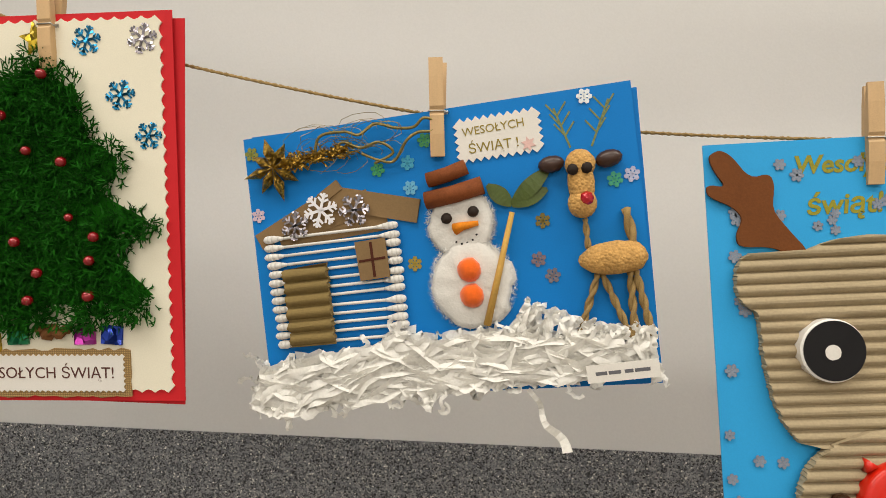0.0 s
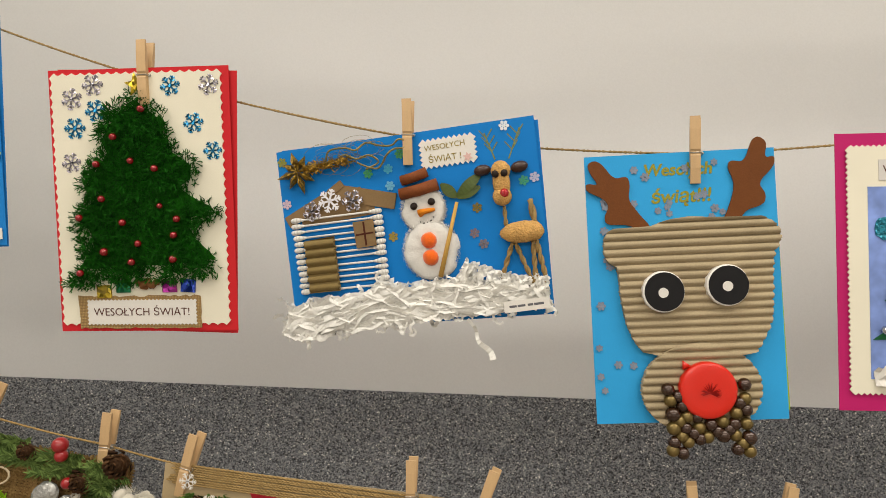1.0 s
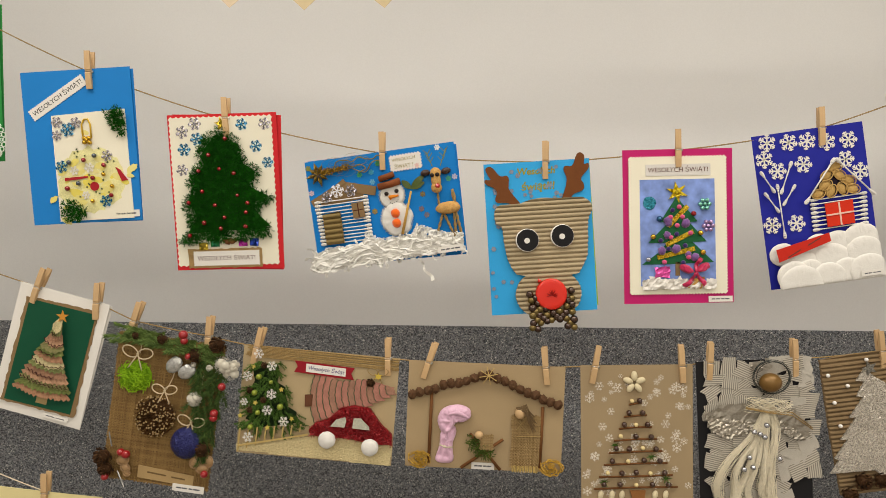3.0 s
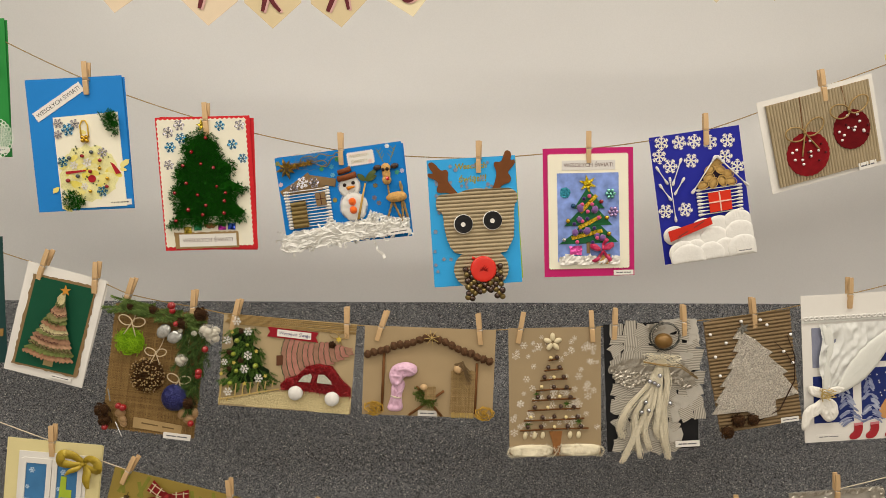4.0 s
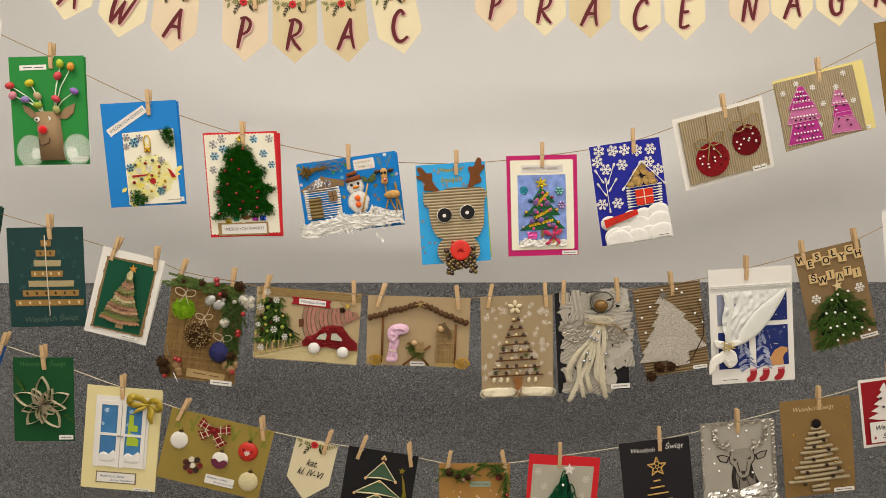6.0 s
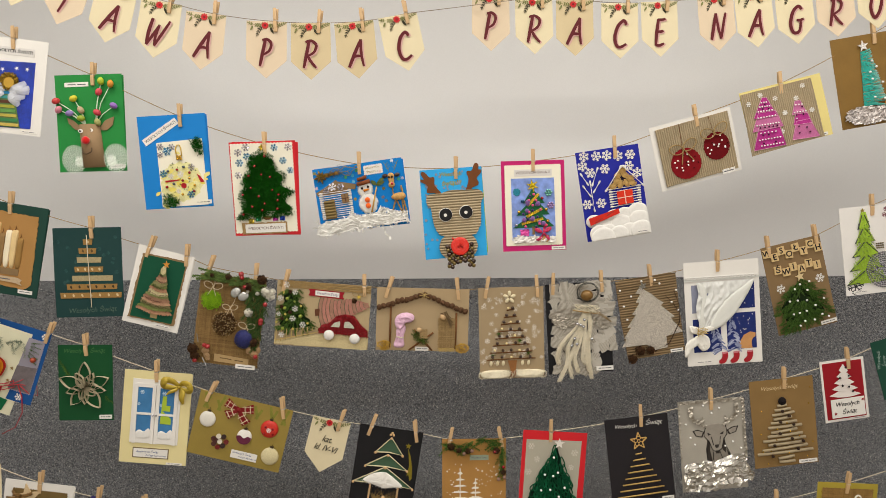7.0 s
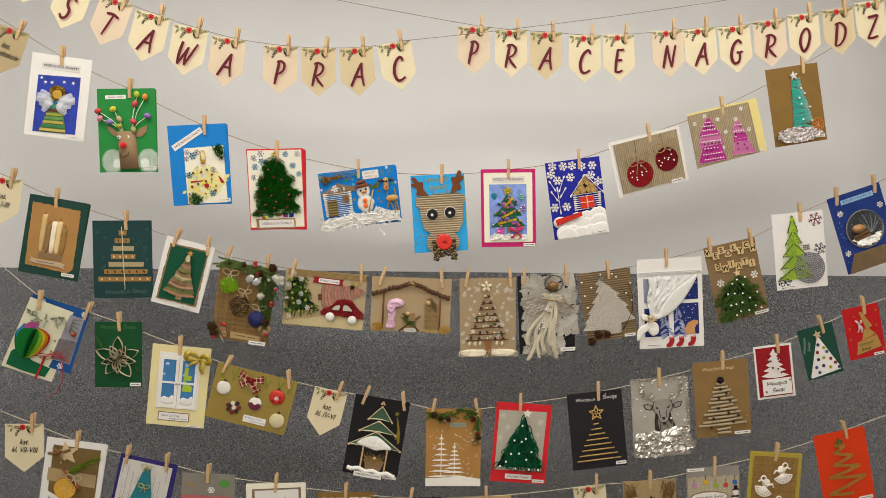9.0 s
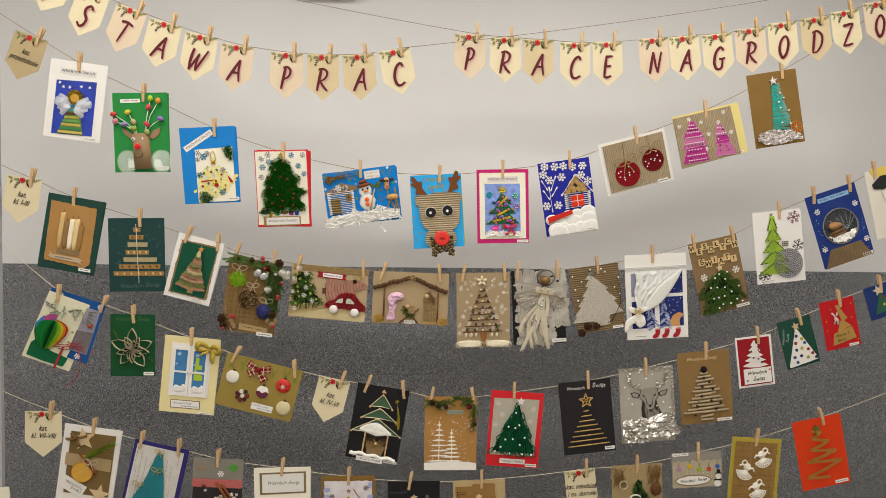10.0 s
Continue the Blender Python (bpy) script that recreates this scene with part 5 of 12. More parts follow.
    for k, pts in enumerate((((0, 0), (-0.012, 0.015), (-0.027, 0.017), (-0.029, 0.006), (-0.014, -0.003)), ((0, 0), (0.010, 0.016), (0.026, 0.020), (0.028, 0.008), (0.014, 0.0)))):
        piece("ribbon_loop", lambda bm: puff(bm, [(u + a, v + c) for a, c in pts], 0.004, 0.011, 0.0016), pinkr, root, "loop of a magenta satin bow", True)
    for pts in (((0, 0), (-0.006, -0.014), (-0.022, -0.026)), ((0, 0), (0.010, -0.012), (0.020, -0.026)), ((0, 0), (0.004, 0.016), (0.012, 0.028))):
        piece("ribbon_tail", lambda bm: ribbon(bm, [(u + a, v + c, 0.008 + 0.003 * math.sin(i * 0.9)) for i, (a, c) in enumerate(smooth_line(pts))], lambda q: 0.005 + 0.005 * q), pinkr, root, "tail of a magenta satin bow", True)
    piece("gold_patch", lambda bm: crumple(bm, [(u + a, v + c) for a, c in ((-0.012, -0.030), (0.016, -0.028), (0.018, -0.012), (-0.008, -0.010))], 0.005, 0.003, 0.003), mat("wrapping_gold", "b58a44", 0.4, 0.3, 0.3, 60), root, "patch of gold wrapping paper")
    snow = outline(n, [(0.16, 0.84), (0.26, 0.825), (0.44, 0.845), (0.50, 0.83), (0.60, 0.85), (0.72, 0.85), (0.84, 0.83), (0.84, 0.90), (0.16, 0.905)])
    piece("paper_snow", lambda bm: crumple(bm, snow, 0.0048, 0.002, 0.007), WHITE, root, "crumpled white paper snow")
    slip(root, *n(0.875, 0.975), 0.045, 0.011)


def bud_house_card(root, w, h):
    n = grid(w, h)
    base(root, w, h, paper("navy_card", "1c2290", 0.6), "navy blue card")
    flakes_on(root, n, [(x, y, 0.0168, random.uniform(0, 60)) for x, y in [(0.125, 0.055), (0.318, 0.070), (0.483, 0.077), (0.656, 0.100), (0.849, 0.105), (0.082, 0.158), (0.188, 0.243), (0.424, 0.222), (0.802, 0.227), (0.919, 0.315), (0.076, 0.585), (0.295, 0.593)]], WHITE, 0.0006, "snowflake", 0.17)
    for a, b in (((0.030, 0.235), (0.130, 0.375)), ((0.313, 0.197), (0.185, 0.389)), ((0.161, 0.330), (0.170, 0.675)), ((0.042, 0.373), (0.146, 0.505)), ((0.318, 0.348), (0.193, 0.465))):
        piece("cotton_bud", lambda bm: bud(bm, *n(*a), *n(*b), 0.0038, 0.0012), COTTON, root, "", True)
    layer("gable", root, outline(n, [(0.675, 0.239), (0.893, 0.437), (0.437, 0.449)]), paper("dark_gable", "2a2030"), 0.0008, 0.0004)
    for k, (x, y) in enumerate([(0.687, 0.267), (0.601, 0.314), (0.718, 0.323), (0.581, 0.375), (0.792, 0.363), (0.507, 0.425), (0.627, 0.418), (0.726, 0.411), (0.818, 0.421)]):
        u, v = n(x, y)
        d = (10, 30, 140, 20, 160, 12, 60, 110, 165)[k]
        piece("nutshell", lambda bm: (tube(bm, [(u + 0.0130 * math.cos(t) * math.cos(radians(d)) - 0.0088 * math.sin(t) * math.sin(radians(d)), v + 0.0130 * math.cos(t) * math.sin(radians(d)) + 0.0088 * math.sin(t) * math.cos(radians(d)), 0.007) for t in [6.283 * i / 16 for i in range(17)]], 0.0011, 5), ball(bm, u, v, 0.0035, 0.0122, 12, 6, 0.68, 0.25, 0.03, d)), mat("pistachio_shell", "b9965a", 0.6, 0, 0.25, 100), root, "pistachio shell half", True)
    for a, b in (((0.435, 0.460), (0.934, 0.459)), ((0.435, 0.488), (0.931, 0.486)), ((0.434, 0.515), (0.928, 0.513)), ((0.433, 0.543), (0.926, 0.540)), ((0.433, 0.570), (0.923, 0.567)), ((0.432, 0.597), (0.920, 0.594)), ((0.432, 0.625), (0.918, 0.621)), ((0.431, 0.652), (0.915, 0.648))):
        piece("cotton_bud", lambda bm: bud(bm, *n(*a), *n(*b), 0.0038, 0.0012), COTTON, root, "", True)
    for a, b in (((0.675, 0.215), (0.372, 0.474)), ((0.691, 0.217), (0.988, 0.475))):
        piece("cotton_bud", lambda bm: bud(bm, *n(*a), *n(*b), 0.0105, 0.0014), COTTON, root, "", True)
    win = layer("window", root, outline(n, [(0.547, 0.493), (0.796, 0.486), (0.792, 0.639), (0.548, 0.644)]), paper("orange_red_paper", "cc2f18", 0.6), 0.0074, 0.001, "red paper window")
    piece("window_bar", lambda bm: (bar(bm, *n(0.668, 0.493), *n(0.669, 0.641), 0.003, 0.0084, 0.0094), bar(bm, *n(0.546, 0.568), *n(0.793, 0.565), 0.003, 0.0084, 0.0096)), mat("pink_stick", "e0b8a8", 0.6), win)
    for i, (x, y, r) in enumerate([(0.139, 0.784, 0.0260), (0.471, 0.771, 0.0314), (0.634, 0.764, 0.0314), (0.842, 0.747, 0.0350), (0.291, 0.856, 0.0296), (0.554, 0.851, 0.0350), (0.844, 0.834, 0.0359), (0.336, 0.909, 0.0269), (0.667, 0.942, 0.0314), (0.191, 0.926, 0.0332), (0.492, 0.956, 0.0314), (0.848, 0.953, 0.0377), (0.236, 0.979, 0.0404)]):
        u, v = n(x, y)
        pts = [(max(-w / 2 - 0.006, min(w / 2 - 0.002, a)), max(-h / 2 - 0.001, b)) for a, b in turned(disc(r, 26, 0.86, 0.02), 0, u, v)]
        piece("cotton_pad", lambda bm: puff(bm, pts, 0.0008 + 0.0011 * i, 0.0042, 0.0003, 0.4), COTTON, root, "", True)
    tag = layer("red_label", root, outline(n, [(0.047, 0.743), (0.527, 0.677), (0.539, 0.731), (0.061, 0.824)]), paper("red_orange_card", "c22a1c"), 0.0155, 0.0006, "red paper label")
    piece("written_bar", lambda bm: [bar(bm, *n(a, b), *n(a + 0.12, b - 0.040), 0.002, 0.0161, 0.0163) for a, b in ((0.14, 0.80), (0.33, 0.74))], RUST_INK, tag)
    slip(root, *n(0.85, 0.965), 0.04, 0.010, 0, 0.0205)


def felt_bauble_card(root, w, h):
    n = grid(w, h)
    base(root, w, h, WHITE, "white card")
    piece("fluted_panel", lambda bm: corrugated(bm, outline(n, [(0.06, 0.06), (0.95, 0.05), (0.95, 0.95), (0.06, 0.95)]), 0.0073, 0.0012, 0.0012, True), CORR, root, "upright-fluted brown cardboard")
    for x, y, rx, ry, c, px in ((0.34, 0.67, 0.052, 0.05, "7c0f18", 0.35), (0.74, 0.53, 0.045, 0.045, "62060f", 0.71)):
        u, v = n(x, y)
        col = mat("felt_" + c, c, 0.95, 0, 0.3, 60, 700, 0.4)
        b = layer("felt_bauble", root, turned(disc(rx, 48, ry / rx, 0.015, 24), 0, u, v), col, 0.0052, 0.002, "red felt bauble")
        spots = [(x + random.uniform(-0.8, 0.8) * rx / w, y + random.uniform(-0.8, 0.8) * ry / h) for _ in range(12)]
        spots = [p for p in spots if math.hypot((p[0] - x) * w, (p[1] - y) * h) < rx * 0.85]
        beads_on(root, n, spots, 0.0031, PEARL, 0.0082, "bead")
        beads_on(root, n, [(2 * x - p[0] + 0.02, p[1]) for p in spots[:6]], 0.0024, mat("dark_red_bead", "4a0810", 0.25, 0.2), 0.0082, "bead")
        piece("hanging_cord", lambda bm: tube(bm, [(u - 0.003, v + ry, 0.0052), (*n(px, 0.05), 0.0052)], 0.0009, 5), TWIG, root)
        piece("twine_bow", lambda bm: bow_of(bm, u - 0.002, v + ry * 0.98, 0.010, 0.044, 0.0018, 8, x < 0.5), JUTE, root, "jute twine bow", True)
    slip(root, *n(0.83, 0.955), 0.045, 0.016, 0, 0.0048)


def pink_trees_card(root, w, h):
    n = grid(w, h)
    base(root, w, h, paper("pale_yellow_card", "d8c882", 0.65), "pale yellow card")
    piece("fluted_panel", lambda bm: corrugated(bm, outline(n, [(0.006, 0.037), (0.865, 0.040), (0.884, 0.990), (-0.019, 1.025)]), 0.0066, 0.0012, 0.0012, True), CORR, root, "upright-fluted brown cardboard")
    mag, pale = mat("magenta_felt", "a3217a", 0.9, 0, 0.25, 60, 700, 0.4, sheen=0.4), mat("dusky_pink_felt", "b2608e", 0.9, 0, 0.25, 60, 700, 0.4, sheen=0.4)
    stitch = mat("pale_pink_thread", "d69ab8", 0.8)
    for tiers, cols in ((([(0.237, 0.160), (0.289, 0.170), (0.374, 0.493), (0.087, 0.457)], [(0.157, 0.383), (0.368, 0.407), (0.417, 0.675), (0.041, 0.658)], [(0.125, 0.604), (0.370, 0.640), (0.401, 0.977), (0.010, 0.948)]), (mag, pale, mag)), (([(0.614, 0.340), (0.676, 0.343), (0.724, 0.565), (0.547, 0.541)], [(0.603, 0.487), (0.717, 0.501), (0.764, 0.739), (0.538, 0.706)], [(0.580, 0.657), (0.741, 0.667), (0.820, 0.976), (0.487, 0.929)]), (pale, mag, pale))):
        for k, (pts, m) in enumerate(zip(tiers, cols)):
            edge = outline(n, pts)
            tier = layer("felt_tier", root, edge, m, 0.0062 - 0.0006 * k, 0.0012, "felt tree tier")
            piece("stitched_edge", lambda bm: tube(bm, [(*p, 0.0076 - 0.0006 * k) for p in edge + edge[:1]], 0.0010, 4), stitch, tier, "pale pink stitching")
    beads_on(root, n, [(0.217, 0.234), (0.246, 0.239), (0.275, 0.243), (0.186, 0.295), (0.215, 0.299), (0.244, 0.304), (0.274, 0.309), (0.303, 0.313), (0.156, 0.364), (0.189, 0.368), (0.222, 0.372), (0.256, 0.376), (0.289, 0.380), (0.322, 0.385), (0.137, 0.460), (0.171, 0.463), (0.206, 0.466), (0.240, 0.469), (0.275, 0.473), (0.309, 0.476), (0.344, 0.479), (0.103, 0.574), (0.135, 0.578), (0.168, 0.582), (0.201, 0.585), (0.234, 0.589), (0.267, 0.593), (0.299, 0.597), (0.332, 0.601), (0.365, 0.605), (0.130, 0.704), (0.175, 0.710), (0.219, 0.716), (0.264, 0.722), (0.309, 0.728), (0.096, 0.807), (0.131, 0.811), (0.167, 0.814), (0.203, 0.818), (0.239, 0.822), (0.275, 0.826), (0.311, 0.829), (0.346, 0.833), (0.105, 0.903), (0.141, 0.907), (0.177, 0.911), (0.213, 0.915), (0.249, 0.919), (0.285, 0.922), (0.322, 0.926), (0.358, 0.930), (0.611, 0.403), (0.648, 0.408), (0.684, 0.414), (0.576, 0.515), (0.610, 0.519), (0.644, 0.523), (0.678, 0.528), (0.712, 0.532), (0.587, 0.615)], 0.0027, PEARL, 0.0088, "bead")
    beads_on(root, n, [(0.250, 0.274), (0.217, 0.334), (0.285, 0.350), (0.139, 0.616), (0.193, 0.624), (0.243, 0.630), (0.292, 0.639), (0.341, 0.645), (0.152, 0.735), (0.220, 0.751), (0.140, 0.869), (0.280, 0.887), (0.681, 0.452), (0.591, 0.557), (0.678, 0.572), (0.594, 0.744), (0.583, 0.847), (0.683, 0.786), (0.710, 0.868)], 0.0028, mat("plum_bead", "4a1a3a", 0.25, 0.2), 0.0090, "bead")
    flakes_on(root, n, [(x, y, 0.0085, random.uniform(0, 60)) for x, y in [(0.069, 0.209), (0.227, 0.114), (0.394, 0.220), (0.471, 0.479), (0.389, 0.756), (0.744, 0.127), (0.640, 0.295), (0.795, 0.538)]], WHITE, 0.0056, "snowflake", 0.2)
    slip(root, *n(0.86, 0.96), 0.04, 0.010)


def teal_tree_card(root, w, h):
    n = grid(w, h)
    base(root, w, h, mat("bronze_kraft", "7d5f2e", 0.6, 0, 0.15, 16, 400, 0.1), "bronze brown card")
    layer("tree_core", root, outline(n, [(0.46, 0.20), (0.60, 0.20), (0.76, 0.72), (0.40, 0.82)]), KRAFT, 0.001, 0.0015)
    yarn = mat("teal_yarn", "2aa394", 0.95, 0, 0.25, 200, 900, 0.5, sheen=0.4)

    def wrap(bm):
        for i in range(110):
            s = i / 109 + random.uniform(-0.015, 0.015)
            y0, y1 = 0.19 + 0.58 * s, 0.19 + 0.58 * s + random.uniform(-0.07, 0.07)
            l0, r1 = 0.46 - 0.06 * s, 0.60 + 0.16 * s
            tube(bm, [(*n(l0 - 0.01, y0), 0.002), (*n((l0 + r1) / 2, (y0 + y1) / 2), 0.0048 + 0.002 * random.random()), (*n(r1 + 0.01, y1), 0.002)], 0.0014, 5)

    piece("yarn_tree", wrap, yarn, root, "tree wrapped in teal yarn", True)
    beads_on(root, n, [(0.60, 0.30), (0.66, 0.37), (0.55, 0.42), (0.57, 0.50), (0.73, 0.55), (0.57, 0.70), (0.73, 0.73)], 0.004, PEARL, 0.007, "pearl")
    layer("tree_star", root, turned(star(5, 0.019, 0.008), 5, *n(0.50, 0.125)), glitter("white_glitter", "ded8d4", 0.002, 0.35, 0.3), 0.004, 0.002, "white glitter star")
    u, v = n(0.845, 0.79)
    slice_ = piece("orange_slice", lambda bm: poly(bm, turned(disc(0.0215, 26, 1.15, 0.02), 0, u, v), 0.001, 0.004), mat("dried_orange", "8a4a16", 0.6, 0, 0.35, 120), root, "dried orange slice")
    piece("rind", lambda bm: tube(bm, [(u + 0.0215 * math.cos(a), v + 0.0245 * math.sin(a), 0.003) for a in [6.283 * i / 24 for i in range(25)]], 0.002, 6), mat("dried_rind", "b87a2c", 0.6, 0, 0.2), slice_, "", True)
    piece("segment_line", lambda bm: [bar(bm, u, v, u + 0.019 * math.cos(a), v + 0.0215 * math.sin(a), 0.0012, 0.004, 0.0044 + 0.00002 * i) for i, a in enumerate([6.283 * j / 9 for j in range(9)])], mat("dried_pith", "c9a468", 0.7), slice_)
    piece("foil_heap", lambda bm: crumple(bm, outline(n, [(0.06, 0.82), (0.28, 0.78), (0.50, 0.79), (0.72, 0.81), (0.92, 0.88), (0.86, 0.94), (0.55, 0.985), (0.20, 0.97), (0.04, 0.90)]), 0.0055, 0.001, 0.012), glitter("clear_film", "d2cac6", 0.003, 0.25, 0.3), root, "crumpled shiny film")
    slip(root, *n(0.86, 0.935), 0.042, 0.012, -3)


def robed_figure_card(root, w, h):
    n = grid(w, h)
    base(root, w, h, WHITE, "white sheet with soft creases", bow=0.006)
    lab = layer("greeting_label", root, turned(rect(0.135, 0.024), 0, *n(0.50, 0.135)), paper("pale_label", "d0ccc8"), 0.0006, 0.0003)
    words(lab, "WESOŁYCH ŚWIĄT!", *n(0.50, 0.135), 0.0011, 0.125, 0.014, INK, 0, 0, 0.0002)
    layer("painting", root, outline(n, [(0.14, 0.26), (0.84, 0.23), (0.85, 0.93), (0.14, 0.95)]), mat("blue_poster_paint", "16329a", 0.5, 0, 0.6, 22, 300, 0.1), 0.0006, 0.0006, "deep blue painted sheet")
    for x, y in ((0.20, 0.29), (0.27, 0.34), (0.38, 0.335), (0.58, 0.31), (0.73, 0.31)):
        layer("paper_star", root, turned(star(5, 0.0075, 0.003), random.uniform(0, 60), *n(x, y)), WHITE, 0.0013, 0.0003)
    tulle = mat("white_tulle", "eef0f6", 0.8, 0, 0.2, 60, 500, 0.4)
    tulle.node_tree.nodes["Principled BSDF"].inputs["Alpha"].default_value = 0.32
    for way in (-1, 1):
        for k in range(6):
            t = k / 5
            x1, y1 = 0.475 + way * (0.26 + 0.07 * math.sin(5 * t)), 0.45 + 0.25 * t
            bend = random.uniform(-0.03, 0.03)
            piece("tulle_wing", lambda bm: ribbon(bm, [(*n(a, c), z) for a, c, z in smooth_line(((0.475 + way * 0.03, 0.58, 0.003), (0.475 + (x1 - 0.475) * 0.5, 0.56 + (y1 - 0.56) * 0.4 + bend, 0.010), (x1, y1, 0.004)))], lambda q: 0.004 + 0.020 * math.sin(0.2 + 2.5 * q)), tulle, root, "gathered white tulle", True)
    layer("robe", root, outline(n, [(0.42, 0.55), (0.56, 0.55), (0.62, 0.70), (0.70, 0.93), (0.24, 0.94), (0.37, 0.70)]), mat("green_robe", "5d7a4a", 0.8, 0, 0.15), 0.0016, 0.0016)
    for k, c in enumerate(("2a6f96", "3f8f8c", "5a3a2a", "9a9a3a", "5f8f4a", "b0a04a", "3a7a4a", "c0a858")):
        y = 0.57 + 0.048 * k
        hw = 0.07 + 0.020 * k
        piece("paper_band", lambda bm: bar(bm, *n(0.475 - hw, y + 0.01), *n(0.475 + hw, y), 0.009, 0.0032, 0.0042 + 0.0001 * k), mat("band_" + c, c, 0.75, 0, 0.15), root, "coloured paper band")
    u, v = n(0.50, 0.455)
    piece("round_head", lambda bm: poly(bm, turned(disc(0.016, 22), 0, u + 0.002, v - 0.005), 0.004, 0.0095), mat("ochre_card", "b8923a", 0.7), root, "plain ochre disc")
    piece("tinsel_hair", lambda bm: [tube(bm, [(u + r * math.cos(a), v + r * math.sin(a), 0.004 + 0.004 * abs(math.sin(7 * a))) for a in [random.uniform(0, 6.28) + 0.25 * i for i in range(4)]], 0.0012, 4) for r in [random.uniform(0.012, 0.030) for _ in range(120)]], glitter("gold_tinsel", "8a6c1c", 0.002, 0.3, 0.7), root, "ring of gold tinsel")
    slip(root, *n(0.83, 0.965), 0.05, 0.008)


def egg_antler_card(root, w, h):
    n = grid(w, h)
    base(root, w, h, paper("green_card", "23803a", 0.6), "green folded card", folded=-0.8)
    lab = layer("greeting_label", root, turned(rect(0.074, 0.014), 1, *n(0.32, 0.10)), WHITE, 0.0006, 0.0003, "white paper label")
    piece("printed_bar", lambda bm: (bar(bm, *n(0.19, 0.10), *n(0.31, 0.10), 0.003, 0.0009, 0.001), bar(bm, *n(0.335, 0.10), *n(0.46, 0.10), 0.003, 0.0009, 0.001)), GREY_INK, lab)
    lace = mat("paper_lace", "dfe8dc", 0.8, 0, 0.06)
    for cx, s in ((0.235, -1), (0.855, 1)):
        u, v = n(cx, 0.87)
        def doily(bm):
            for r, k in ((0.008, 8), (0.0145, 13), (0.021, 18), (0.0275, 22), (0.034, 26)):
                for i in range(k):
                    t = 6.283 * (i + 0.5 * (k % 2)) / k
                    c = (u + r * math.cos(t), v + 1.18 * r * math.sin(t))
                    e = 0.0031 if r < 0.03 else 0.0042
                    tube(bm, [(c[0] + e * math.cos(q), c[1] + e * math.sin(q), 0.0012 + 0.003 * abs(math.sin(2.5 * t)) * r / 0.034) for q in [6.283 * j / 8 for j in range(9)]], 0.0010, 4)
            crumple(bm, turned(disc(0.014, 18, 1.15), 0, u - 0.014 * s, v - 0.008), 0.0055, 0.0012, 0.0035)

        piece("paper_doily", doily, lace, root, "white paper lace doily")["kind"] = "stuff"
    body = outline(n, [(0.335, 0.52), (0.64, 0.52), (0.69, 0.95), (0.365, 0.96)])

    def roll(bm):
        x0, x1 = body[0][0], body[1][0]
        k = 10
        rows = []
        for t, (l, r, y) in enumerate(((body[0][0], body[1][0], body[0][1]), (body[3][0], body[2][0], body[3][1]))):
            rows.append([bm.verts.new((l + (r - l) * (0.5 - 0.5 * math.cos(math.pi * i / k)), y, 0.001 + 0.022 * math.sin(math.pi * i / k))) for i in range(k + 1)])
        for i in range(k):
            bm.faces.new((rows[1][i], rows[1][i + 1], rows[0][i + 1], rows[0][i]))
        bm.faces.new(rows[0])
        bm.faces.new(rows[1][::-1])

    roll_m = mat("card_tube", "8d7355", 0.75, 0, 0.1, 30)
    piece("card_tube", roll, roll_m, root, "brown cardboard tube", True)
    for pts in ([(0.34, 0.53), (0.25, 0.47), (0.16, 0.44), (0.18, 0.50), (0.26, 0.56), (0.34, 0.58)], [(0.64, 0.55), (0.72, 0.48), (0.86, 0.44), (0.83, 0.53), (0.74, 0.58), (0.66, 0.58)]):
        layer("ear", root, outline(n, pts), roll_m, 0.002, 0.0012, "brown card ear")
    for x, y in ((0.395, 0.59), (0.54, 0.585)):
        u, v = n(x, y)
        e = piece("googly_eye", lambda bm: poly(bm, turned(disc(0.0075, 18, 0.8), 0, u, v), 0.019, 0.0215), WHITE, root)
        piece("pupil", lambda bm: poly(bm, turned(disc(0.0034, 12), 0, u - 0.0015, v - 0.001), 0.0215, 0.0219), INK, e)
    piece("nose", lambda bm: ball(bm, *n(0.475, 0.69), 0.027, 0.0125, 16, 10, 1, 0.8, 0.05), mat("red_pompom", "cc1414", 0.95, 0, 0.15, 250, 900, 0.6, sheen=0.5), root, "red pompom nose", True)
    piece("drawn_mouth", lambda bm: tube(bm, [(*n(*p), z) for p, z in (((0.405, 0.775), 0.021), ((0.42, 0.825), 0.0225), ((0.47, 0.83), 0.0238), ((0.54, 0.81), 0.0238), ((0.555, 0.79), 0.0235), ((0.55, 0.765), 0.0235))], 0.0011, 5), INK, root)
    white_stem = mat("white_stem", "cfe0c8", 0.7)
    eggs = (((0.03, 0.27), "c23a3a", 20), ((0.06, 0.36), "c97a8a", 60), ((0.22, 0.40), "8a76b0", 10), ((0.29, 0.25), "c8bd2a", 30), ((0.385, 0.455), "8ca02a", 0), ((0.39, 0.37), "b09a78", 120), ((0.71, 0.08), "a8b82a", 90), ((0.85, 0.11), "d08a2a", 80), ((0.67, 0.19), "c8404a", 60), ((0.88, 0.335), "8a62b0", 150), ((0.63, 0.40), "c23a48", 150), ((0.63, 0.50), "9a9a5a", 110))
